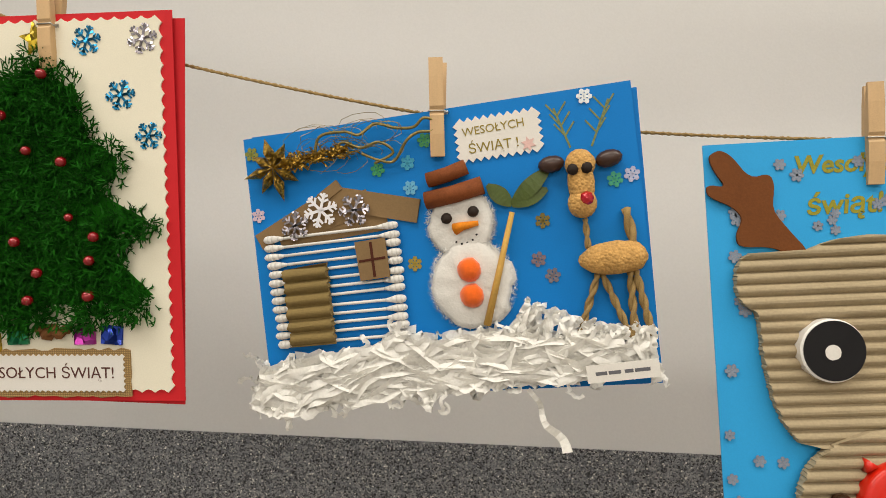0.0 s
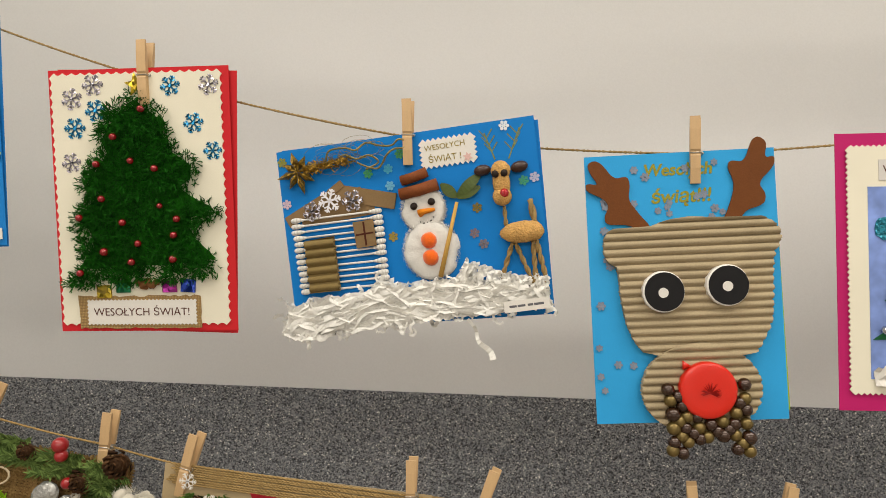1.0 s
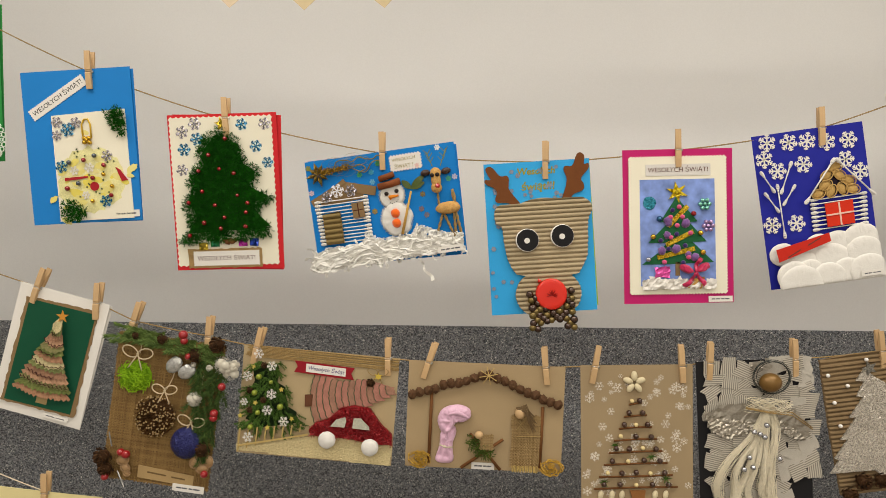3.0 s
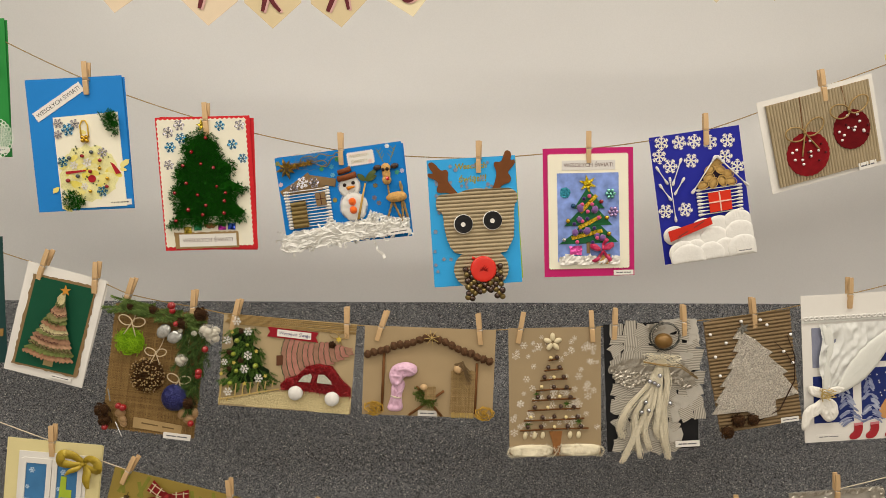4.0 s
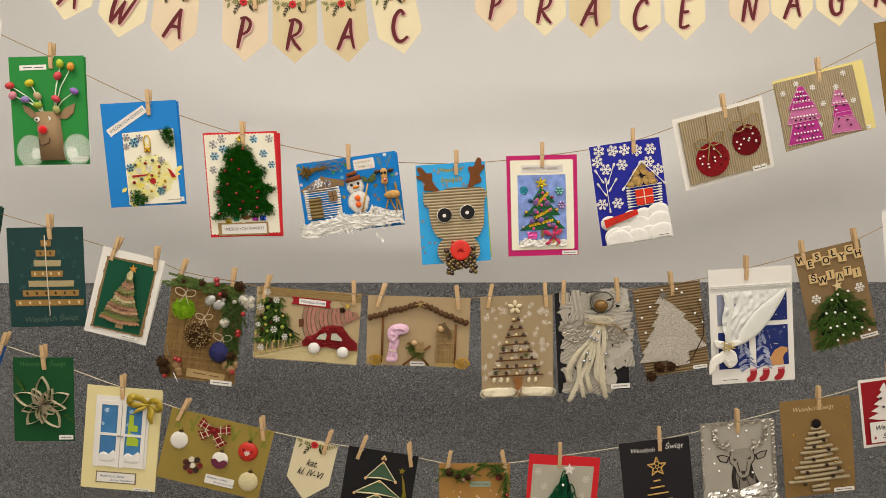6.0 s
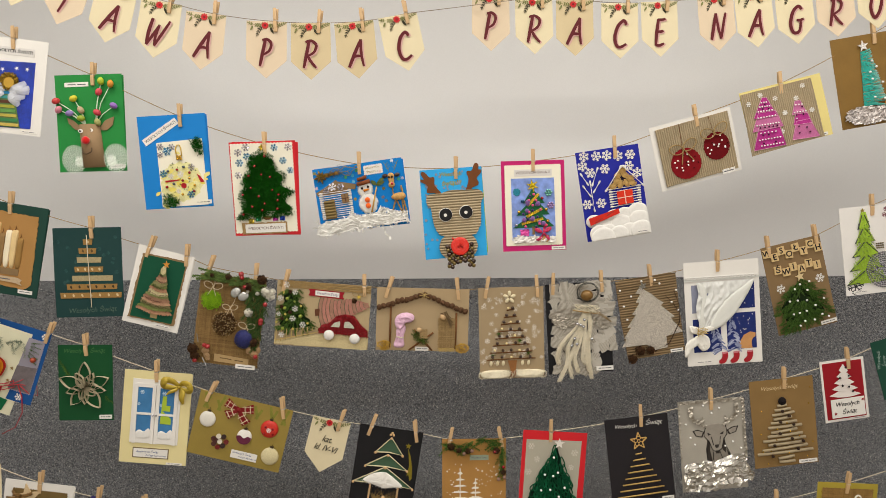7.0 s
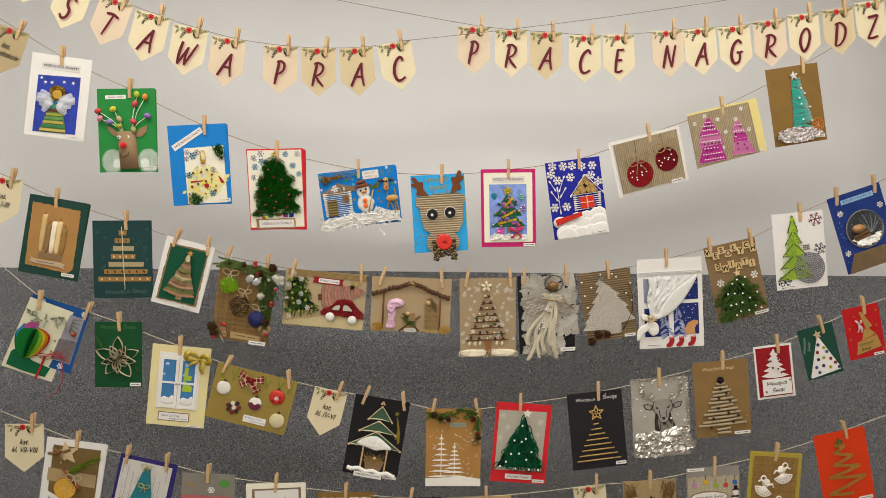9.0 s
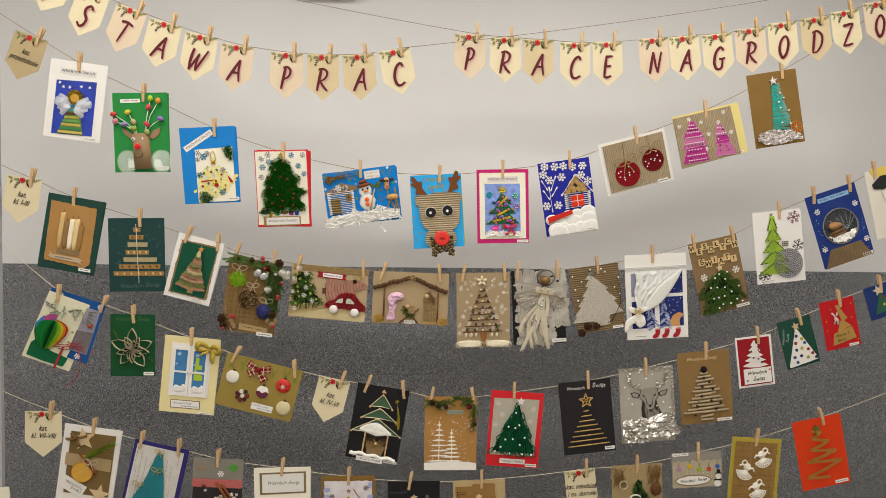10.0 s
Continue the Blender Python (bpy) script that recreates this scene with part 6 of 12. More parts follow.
    for (x, y), c, d in eggs:
        u, v = n(x, y)
        o = piece("egg", lambda bm: ball(bm, 0, 0, 0, 0.0125, 14, 9, 0.76, 0.76), mat("egg_" + c, c, 0.55, 0, 0.2, 80), root, "small painted egg", True)
        o.matrix_basis = Matrix.Translation((u, v, 0.011)) @ Matrix.Rotation(radians(d), 4, "Z")
        p = n(0.44, 0.53) if x < 0.5 else n(0.58, 0.52)
        piece("stem", lambda bm: tube(bm, [(*p, 0.004), ((p[0] * 0.6 + u * 0.4), (p[1] * 0.45 + v * 0.55), 0.007), (u, v, 0.008)], 0.0014, 5), white_stem, root, "", True)
    slip(root, *n(0.87, 0.955), 0.046, 0.014, 0, 0.002)


# ---- second row of cards ----
def torn(root, name, pts, material, z, t=0.0008, label=""):
    """A sheet with a torn, uneven outline."""
    out = []
    for (x0, y0), (x1, y1) in zip(pts, pts[1:] + pts[:1]):
        k = max(2, int(math.hypot(x1 - x0, y1 - y0) / 0.007))
        out += [(x0 + (x1 - x0) * i / k + random.uniform(-0.0016, 0.0016), y0 + (y1 - y0) * i / k + random.uniform(-0.0016, 0.0016)) for i in range(k)]
    return layer(name, root, out, material, z, t, label)


DARK_TEAL = paper("dark_teal_card", "1c3c3b", 0.65)


def candle_card(root, w, h):
    n = grid(w, h)
    base(root, w, h, paper("bottle_green_card", "1d3f36", 0.65), "bottle green card", folded=-0.6)
    torn(root, "torn_sheet", outline(n, [(0.07, 0.09), (0.88, 0.11), (0.90, 0.86), (0.80, 0.92), (0.10, 0.89)]), mat("tan_kraft", "a67c48", 0.8, 0, 0.1, 14, 600, 0.2), 0.0008, 0.0008, "torn tan kraft sheet")
    cols = ("c9aa70", "8a6c45", "e9dcc0", "d9bd8a", "93713f")
    for k, c in enumerate(cols):
        x = 0.32 + 0.088 * k
        top = (0.22, 0.33, 0.29, 0.28, 0.36)[k]
        piece("candle", lambda bm: puff(bm, outline(n, [(x - 0.044, 0.71), (x + 0.044, 0.71), (x + 0.044, top + 0.05), (x + 0.044, top), (x - 0.044, top), (x - 0.044, top + 0.05)]), 0.001, 0.007, 0.0, 0.2), mat("rolled_paper_" + c, c, 0.75, 0, 0.1, 30), root, "rolled paper candle", True)
        piece("flame", lambda bm: tube(bm, [(*n(x, top), 0.007), (*n(x + 0.012, top - 0.02), 0.007), (*n(x + 0.004, top - 0.045), 0.007)], 0.0016, 5, 0.0006), TWIG, root)
    layer("card_base", root, outline(n, [(0.30, 0.71), (0.70, 0.71), (0.70, 0.78), (0.30, 0.78)]), KRAFT_DARK, 0.002, 0.0012)
    rib = layer("ribbon_strip", root, outline(n, [(0.17, 0.77), (0.24, 0.80), (0.70, 0.80), (0.77, 0.82), (0.74, 0.85), (0.78, 0.88), (0.68, 0.86), (0.22, 0.85), (0.17, 0.83), (0.20, 0.80)]), mat("fabric_tape", "b7a184", 0.85, 0, 0.15, 200), 0.0034, 0.0008, "fabric ribbon strip")
    piece("printed_bar", lambda bm: bar(bm, *n(0.29, 0.827), *n(0.60, 0.828), 0.003, 0.0042, 0.0044), GREY_INK, rib)
    slip(root, *n(0.83, 0.945), 0.045, 0.012)


def tape_tree_card(root, w, h):
    n = grid(w, h)
    base(root, w, h, DARK_TEAL, "dark teal card")
    tape = (mat("tan_tape", "93713f", 0.7, 0, 0.15, 60), mat("pale_tape", "a3946f", 0.7, 0, 0.2, 150))
    for k, (y, x0, x1) in enumerate(((0.16, 0.44, 0.58), (0.26, 0.37, 0.63), (0.36, 0.34, 0.70), (0.465, 0.30, 0.72), (0.565, 0.26, 0.86), (0.66, 0.18, 0.92), (0.755, 0.08, 0.98))):
        s = layer("tape_strip", root, outline(n, [(x0, y - 0.032), (x1, y - 0.028), (x1 - 0.01, y + 0.032), (x0 + 0.006, y + 0.03)]), tape[k in (2, 4)], 0.0005, 0.0006, "patterned paper tape strip")
        if k not in (2, 4):
            piece("printed_motif", lambda bm: [poly(bm, turned(disc(0.0034, 6, 1.6), 20, *n(x0 + (x1 - x0) * (i + 0.5) / (k + 1), y)), 0.0011, 0.0013) for i in range(k + 1)], mat("tape_print_%d" % (k % 3), ("c9b48a", "5a4426", "3f3320")[k % 3], 0.7), s)["kind"] = "stuff"
    piece("cord_trunk", lambda bm: tube(bm, [(*n(0.50, 0.08), 0.003), (*n(0.515, 0.5), 0.003), (*n(0.535, 0.86), 0.003), (*n(0.53, 0.89), 0.003)], 0.0013, 5), PALE_TWINE, root, "", True)
    flakes_on(root, n, [(random.uniform(0.06, 0.94), random.uniform(0.05, 0.7), 0.006, random.uniform(0, 60)) for _ in range(22)], paper("faint_star_print", "2f5452"), 0.0001, "printed_star", 0.2)
    words(root, "Wesołych Świąt", *n(0.54, 0.92), 0.0002, 0.15, 0.016, paper("sage_ink", "52685c"), 2, 0.2)


def scalloped_tree_card(root, w, h):
    n = grid(w, h)
    base(root, w, h, WHITE, "white card", folded=-0.8)
    torn(root, "torn_sheet", outline(n, [(0.10, 0.10), (0.90, 0.07), (0.92, 0.92), (0.09, 0.93)]), KRAFT_DARK, 0.0007, 0.0006, "torn kraft border")
    layer("green_panel", root, outline(n, [(0.14, 0.11), (0.88, 0.10), (0.87, 0.90), (0.13, 0.91)]), paper("emerald_card", "0c4a33", 0.65), 0.0015, 0.0004, "emerald green panel")
    cols = ("9a7358", "74794a", "a98468", "68703e", "b9ad84", "8f6b54", "7e7a50")
    line = mat("maroon_braid", "3c1416", 0.8)
    for k in range(14):
        t = 1 - k / 13.4
        y, hw, cx = 0.235 + 0.535 * t, (0.045 + 0.305 * t ** 1.2) * random.uniform(0.92, 1.06), 0.545 - 0.012 * t + random.uniform(-0.012, 0.012)
        m = 2 * max(5, int(hw * 44))
        sag, tilt = random.uniform(0.02, 0.045), random.uniform(-0.014, 0.014)
        edge = []
        for i in range(m + 1):
            q = 2 * i / m - 1
            edge.append((cx + hw * q, y + sag * (1 - q * q) + tilt * q + (0.016 if i % 2 else 0.0) + random.uniform(-0.005, 0.005)))

        def skirt(bm):
            rows = []
            for q, zz in ((0.0, 0.002), (0.6, 0.0055), (1.0, 0.008)):
                rows.append([bm.verts.new((*n(cx + (a - cx) * (0.5 + 0.5 * q), y - 0.06 + (b - y + 0.06) * q), 0.0012 + 0.0006 * k + zz + 0.0011 * math.sin(i * 0.9 + k) * q)) for i, (a, b) in enumerate(edge)])
            for a, b in zip(rows, rows[1:]):
                for j in range(m):
                    bm.faces.new((a[j], b[j], b[j + 1], a[j + 1]))

        f = piece("paper_frill", skirt, mat("frill_" + cols[(k * 3) % 7], cols[(k * 3) % 7], 0.85, 0, 0.35, 120), root, "paper frill with a zigzag-cut edge")
        if k % 2 == 0 and k > 0:
            lo, hi = (0, m + 1) if k % 4 else (int(m * 0.1), int(m * 0.75))
            piece("braid_edge", lambda bm: tube(bm, [(*n(a, b - 0.013), 0.0098 + 0.0006 * k) for a, b in edge[lo:hi]], 0.0008, 4), line, f, "dark red zigzag braid")
    layer("trunk", root, outline(n, [(0.475, 0.79), (0.595, 0.79), (0.595, 0.875), (0.475, 0.875)]), mat("frill_trunk", "a08a60", 0.8), 0.0021, 0.0006)
    layer("tree_star", root, turned(star(5, 0.0125, 0.0048), 12, *n(0.575, 0.165)), mat("orange_star", "c8872a", 0.5), 0.014, 0.001, "orange star")
    slip(root, *n(0.72, 0.955), 0.05, 0.009)


def garland_card(root, w, h):
    n = grid(w, h)
    sack = leafy("sacking_thread", "644b2c", "977a4e", 0.9)
    layer("card_sheet", root, rect(w * 0.985, h * 0.985), mat("dark_brown_card", "54402a", 0.85, 0, 0.2, 30), -0.0012, 0.0004, "dark brown backing card")
    piece("hessian_sheet", lambda bm: hessian_cloth(bm, -w / 2, -h / 2, w / 2, h / 2, 0.0031, 0.0009), sack, root, "coarse brown hessian sheet")["kind"] = "stuff"
    fern = leafy("garland_green", "1d3414", "7d9450")
    for k in range(44):
        s = k / 43
        p = n(0.05 + 0.91 * s, 0.0 + 0.07 * s + random.uniform(-0.045, 0.035))
        a = radians(random.choice((random.uniform(140, 200), random.uniform(-30, 50))))
        d = random.uniform(0.028, 0.052) if s < 0.6 else 0.028
        piece("fir_sprig", lambda bm: sprig(bm, (*p, 0.006), (p[0] + d * math.cos(a), p[1] + d * 0.55 * math.sin(a), 0.016), 18, 0.013, 0.0020, 0.0009, 40), fern, root, "green conifer sprig")
    deep = leafy("garland_dark_green", "14260f", "587038")
    for k in range(64):
        s = k / 63
        p = n(0.90 + 0.13 * math.sin(k * 1.7) * math.sin(0.6 + 2.6 * s), 0.04 + 0.64 * s)
        a = radians(random.uniform(-150, -30))
        piece("fir_sprig", lambda bm: sprig(bm, (*p, 0.006), (p[0] + 0.026 * math.cos(a), p[1] + 0.042 * math.sin(a), 0.016), 18, 0.014, 0.0010, 0.0008), deep, root, "green conifer sprig")
    for x, y, r in ((0.95, -0.01, 0.0165), (0.44, 0.0, 0.011), (0.76, 0.08, 0.0135), (0.19, 0.0, 0.008), (0.02, 0.84, 0.018), (0.06, 0.92, 0.0155), (0.93, 0.70, 0.0150)):
        piece("pine_cone", lambda bm: cone_at(bm, *n(x, y), 0.016, r), CONE, root, "small brown pine cone", True)
    beads_on(root, n, [(0.63, -0.05, 1.1), (0.645, -0.01, 0.9), (0.70, 0.09, 0.8), (1.04, 0.26, 0.95), (1.0, 0.445, 1.0), (1.0, 0.475, 0.95), (0.19, 0.79, 0.9), (0.24, 0.80, 1.0), (0.07, 0.97, 0.9), (0.98, 0.86, 0.9)], 0.0080, mat("red_berry", "941319", 0.3, 0, 0.1, coat=0.4), 0.020, "berry", "red berry")
    u, v = n(0.21, 0.285)
    lime = leafy("lime_moss", "3f7008", "a0c92c")
    piece("moss_ball", lambda bm: (ball(bm, u, v, 0.002, 0.030, 20, 8, 0.95, 0.3), [tube(bm, [(u + 0.029 * q * math.cos(t) + 0.0026 * j * math.cos(e + g * j), v + 0.028 * q * math.sin(t) + 0.0026 * j * math.sin(e + g * j), 0.006 + 0.010 * (1 - q * q) + 0.004 * random.random()) for j in range(5)], 0.0011, 4, 0.0007) for q, t, e, g in [(math.sqrt(random.random()), random.uniform(0, 6.28), random.uniform(0, 6.28), random.uniform(-0.7, 0.7)) for _ in range(260)]]), lime, root, "ball of lime green moss")
    u1, v1 = n(0.44, 0.53)
    piece("seed_ball", lambda bm: (ball(bm, u1, v1, 0.002, 0.034, 18, 8, 0.97, 0.25), [tube(bm, [(u1 + r * math.cos(a), v1 + r * math.sin(a), 0.004), (u1 + 1.06 * r * math.cos(a + e), v1 + 1.06 * r * math.sin(a + e), 0.007 + 0.010 * (1 - (r / 0.041) ** 2) + random.uniform(0, 0.003))], 0.0012, 4, 0.0009) for r, a, e in [(0.039 * math.sqrt(random.random()), random.uniform(0, 6.28), random.gauss(0, 0.12)) for _ in range(300)]]), leafy("dark_seed_stalk", "22150b", "6a4a2a", 0.6), root, "bauble of brown seed stalks")
    piece("gold_seeds", lambda bm: [ball(bm, u1 + r * math.cos(a), v1 + r * math.sin(a), 0.009 + 0.011 * (1 - (r / 0.041) ** 2) + random.uniform(0, 0.003), random.uniform(0.0012, 0.0020), 7, 5) for r, a in [(0.041 * math.sqrt(random.random()), random.uniform(0, 6.28)) for _ in range(150)]], mat("pale_gold_seed", "b09468", 0.3, 0.4, 0.2), root, "pale gold seeds", True)["kind"] = "stuff"
    u2, v2 = n(0.765, 0.68)
    piece("blue_bauble", lambda bm: ball(bm, u2, v2, 0.010, 0.0305, 24, 14, 1.02, 0.6), glitter("blue_glitter", "22265e", 0.0014, 0.35, 0.4), root, "dark blue glitter bauble", True)
    thread = mat("beige_cord", "c4b294", 0.8)
    for x, y, b in ((0.22, 0.125, 0.027), (0.51, 0.345, 0.022), (0.79, 0.535, 0.024)):
        piece("cord_bow", lambda bm: bow_of(bm, *n(x, y), 0.014, b, 0.0012, random.uniform(-8, 8)), thread, root, "beige cord bow", True)
    for a, b in (((0.51, 0.345), (0.58, 0.18)), ((0.79, 0.535), (0.84, 0.20)), ((0.22, 0.125), (0.22, 0.03))):
        piece("hanging_cord", lambda bm: tube(bm, [(*n(*a), 0.006), (*n((a[0] + b[0]) / 2 + 0.01, (a[1] + b[1]) / 2), 0.007), (*n(*b), 0.008)], 0.0010, 5), thread, root)
    for x, y, d in ((0.565, 0.165, 55), (0.69, 0.20, 30)):
        piece("glass_leaf", lambda bm: ball(bm, *n(x, y), 0.012, 0.0180, 18, 10, 0.78, 0.35, 0.05, d), mat("frosted_silver", "b0b0ac", 0.25, 0.6, 0.3, 160, 500, 0.8), root, "frosted silver leaf")
    for x, y, r in ((1.03, 0.12, 0.016), (1.10, 0.16, 0.014), (0.80, 0.37, 0.013), (1.12, 0.11, 0.011), (0.90, 0.15, 0.006), (0.75, 0.14, 0.005)):
        piece("cotton_tuft", lambda bm: fluff(bm, *n(x, y), 0.016, r), mat("raw_cotton", "c4beb0", 0.95, 0, 0.1, 80, 600, 0.5, sheen=0.3), root, "tuft of white cotton", True)
    cup = mat("shell_brown", "9a7a54", 0.5, 0, 0.25, 80)
    for x, y, r, d in ((0.20, 0.855, 0.012, 20), (0.23, 0.905, 0.010, 160), (0.25, 0.94, 0.007, 0), (0.87, 0.80, 0.013, 60), (0.99, 0.785, 0.012, 100), (0.94, 0.835, 0.013, 10)):
        piece("nut_shell", lambda bm: (ball(bm, *n(x, y), 0.010, r, 12, 6, 0.8, 0.5, 0.03, d), tube(bm, [(*turned([(r * 0.96 * math.cos(t), r * 0.77 * math.sin(t))], d, *n(x, y))[0], 0.0125) for t in [6.283 * i / 14 for i in range(15)]], 0.0012, 4)), cup, root, "brown nut shell half", True)
    for a, b in (((0.08, 0.77), (0.05, 0.67)), ((0.16, 0.93), (0.25, 1.03))):
        piece("glass_twig", lambda bm: tube(bm, [(*n(*a), 0.012), (*n(*b), 0.016)], 0.0014, 5), MATS["frosted_silver"], root, "thin silver twig")
    lab = layer("label_strip", root, outline(n, [(0.33, 0.885), (0.86, 0.91), (0.86, 0.985), (0.33, 0.97)]), mat("aged_label", "a78c62", 0.6, 0, 0.1), 0.0024, 0.0004, "faded tan label")
    piece("written_bar", lambda bm: (bar(bm, *n(0.42, 0.925), *n(0.60, 0.933), 0.003, 0.0028, 0.003), bar(bm, *n(0.65, 0.937), *n(0.78, 0.942), 0.003, 0.0028, 0.003)), mat("faded_ink", "6a5436", 0.8), lab)
    slip(root, *n(0.82, 1.0), 0.062, 0.014, 0, 0.0032)


def fir_tree(root, n, pts, k, label, length=0.010):
    """A tree of separate conifer sprigs that fan out from its stem; a dark sheet paints the shade in their gaps."""
    out = outline(n, pts)
    xs, ys = [p[0] for p in out], [p[1] for p in out]
    cx, top = sum(xs) / len(xs), max(ys)

    def sprigs(bm):
        done = 0
        while done < k // 10:
            x, y = random.uniform(min(xs), max(xs)), random.uniform(min(ys), max(ys))
            if not inside(out, x, y):
                continue
            done += 1
            a = math.atan2(-0.55 * (0.3 + (top - y) * 4), (x - cx) * 14) + random.uniform(-0.5, 0.5)
            z = random.uniform(0.002, 0.007)
            sprig(bm, (x, y, z), (x + length * 1.7 * math.cos(a), y + length * 1.7 * math.sin(a), z + random.uniform(0.001, 0.006)), 8, length * 0.7, 0.0009, 0.0006, 45)

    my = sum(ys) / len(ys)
    # added dark sheet: the shade between the sprigs is put into its colour
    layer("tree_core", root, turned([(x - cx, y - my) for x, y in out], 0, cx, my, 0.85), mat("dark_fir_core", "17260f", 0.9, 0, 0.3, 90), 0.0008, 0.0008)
    piece("fir_tree", sprigs, FIR, root, label)


def car_card(root, w, h):
    n = grid(w, h)
    base(root, w, h, KRAFT, "plain brown kraft card")
    for k in range(9):
        piece("jute_thread", lambda bm: cord(bm, (*n(0.03 + random.uniform(-0.02, 0.02), -0.005 + 0.0125 * k), 0.0014), (*n(1.0, 0.015 + 0.0125 * k + random.uniform(-0.006, 0.006)), 0.0014), 0.0013), JUTE, root, "jute thread glued side by side")
    piece("sand", lambda bm: crumple(bm, outline(n, [(0.0, 0.98), (0.0, 0.92), (0.30, 0.84), (0.50, 0.78), (0.75, 0.76), (1.0, 0.80), (0.99, 1.0)]), 0.0022, 0.0006, 0.0011), mat("semolina", "c9b98e", 0.9, 0, 0.2, 300, 900, 0.6), root, "glued pale grain snow")
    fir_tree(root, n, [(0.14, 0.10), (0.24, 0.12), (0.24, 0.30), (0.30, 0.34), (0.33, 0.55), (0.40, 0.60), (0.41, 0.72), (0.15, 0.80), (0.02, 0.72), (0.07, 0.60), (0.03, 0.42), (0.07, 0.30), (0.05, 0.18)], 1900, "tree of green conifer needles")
    flakes_on(root, n, [(0.11, 0.06, 0.0098, 0), (0.20, 0.16, 0.0098, 10), (0.05, 0.27, 0.0100, 20), (0.04, 0.51, 0.0075, 0), (0.21, 0.42, 0.0100, 30), (0.19, 0.57, 0.0100, 10), (0.30, 0.66, 0.0100, 0), (0.08, 0.83, 0.0100, 10)], WHITE, 0.012, fat=0.12)
    beads_on(root, n, [(0.12, 0.27), (0.10, 0.42), (0.20, 0.31, 0.7), (0.27, 0.53, 1.1), (0.13, 0.60, 0.9), (0.09, 0.74)], 0.0056, mat("lime_bead", "8a9636", 0.3, 0.2, 0.1), 0.011, "bead", "lime green bead")
    for x, y in ((0.08, 0.18), (0.27, 0.37), (0.11, 0.51), (0.02, 0.64), (0.20, 0.73), (0.35, 0.63)):
        layer("gold_star", root, turned(star(5, 0.0052, 0.0024), random.uniform(0, 60), *n(x, y)), mat("pale_yellow_foil", "c6b152", 0.5, 0.1), 0.011, 0.0012)
    for x, y in ((0.15, 0.16), (0.07, 0.40), (0.16, 0.48), (0.08, 0.58)):
        piece("alder_cone", lambda bm: cone_at(bm, *n(x, y), 0.010, 0.0065), CONE, root, "", True)
    stick = mat("straw_fence", "b39a62", 0.7, 0, 0.15)
    for k in range(8):
        x = 0.025 + 0.055 * k
        piece("fence_post", lambda bm: bar(bm, *n(x, 0.76 - 0.012 * k), *n(x - 0.005, 0.97 - 0.032 * k), 0.0026, 0.009, 0.0108), stick, root)
    piece("fence_rail", lambda bm: bar(bm, *n(0.02, 0.92), *n(0.46, 0.76), 0.003, 0.0108, 0.0124), stick, root)
    pinkf = mat("dusky_paper", "a87466", 0.8, 0, 0.3, 60)
    pinkd = mat("dull_pink_paper", "9a7260", 0.8, 0, 0.3, 60)
    edge = mat("green_braid", "38523a", 0.8)
    for k in range(13):
        t = k / 12.5
        cx, cy = 0.462 + 0.50 * t, 0.43 - 0.135 * t
        hh = (0.25 - 0.36 * t if t < 0.3 else 0.142 - 0.04 * (t - 0.3) if t < 0.65 else 0.128 - 0.29 * (t - 0.65)) * random.uniform(0.93, 1.06)
        m = max(2, int(hh * 40)) * 4
        left = []
        for i in range(m + 1):
            q = 2 * i / m - 1
            left.append((cx - 0.012 + 0.15 * hh * q * q + 0.010 * q - 0.006 * abs(math.sin(math.pi * i / 4)), cy + hh * q))
        right = [(a + 0.058, cy + (b - cy) * 0.85) for a, b in left[::-1]]
        f = layer("paper_frill", root, outline(n, left + right), pinkf if k % 3 else pinkd, 0.0012 + 0.0003 * k, 0.0004, "dusky pink paper frill")
        piece("braid_edge", lambda bm: tube(bm, [(*n(a + 0.002, b), 0.0018 + 0.0003 * k) for a, b in left], 0.00075, 4), edge, f)
    layer("trunk", root, outline(n, [(0.415, 0.41), (0.465, 0.40), (0.465, 0.51), (0.42, 0.52)]), mat("brown_paper", "5e3a28", 0.8), 0.0016, 0.001)
    car = outline(n, [(0.46, 0.72), (0.50, 0.65), (0.58, 0.61), (0.65, 0.50), (0.74, 0.46), (0.84, 0.48), (0.92, 0.62), (0.99, 0.70), (0.995, 0.79), (0.92, 0.80), (0.70, 0.77), (0.48, 0.77)])
    red = glitter("red_tinsel", "8e1019", 0.0016, 0.35, 0.35)
    piece("car_body", lambda bm: (poly(bm, car, 0.001, 0.009), needles(bm, car, 1500, 0.0075, 0.0009, 0.006, 0.8, 0.005)), red, root, "red tinsel car")
    gl = mat("frosted_window", "b9b8a8", 0.4, 0.2, 0.3, 200)
    for pts in ([(0.60, 0.66), (0.635, 0.595), (0.69, 0.565), (0.70, 0.60), (0.69, 0.66)], [(0.745, 0.57), (0.79, 0.565), (0.845, 0.635), (0.85, 0.665), (0.74, 0.66)]):
        layer("car_window", root, outline(n, pts), gl, 0.015, 0.0012, "frosted glitter window")
    scatter("wheel", lambda bm: ball(bm, 0, 0, 0, 0.0165, 20, 12, 1, 0.6, 0.03), COTTON, root, [(*n(0.585, 0.79), 0.014), (*n(0.86, 0.825), 0.014)], True, "white pompom wheel")
    rib = layer("ribbon_label", root, outline(n, [(0.335, 0.10), (0.72, 0.125), (0.70, 0.18), (0.72, 0.235), (0.335, 0.205), (0.355, 0.15)]), paper("dark_red_ribbon", "8c1824"), 0.0024, 0.0008, "dark red ribbon label")
    layer("white_strip", root, outline(n, [(0.41, 0.12), (0.665, 0.135), (0.665, 0.21), (0.41, 0.195)]), WHITE, 0.0034, 0.0003)
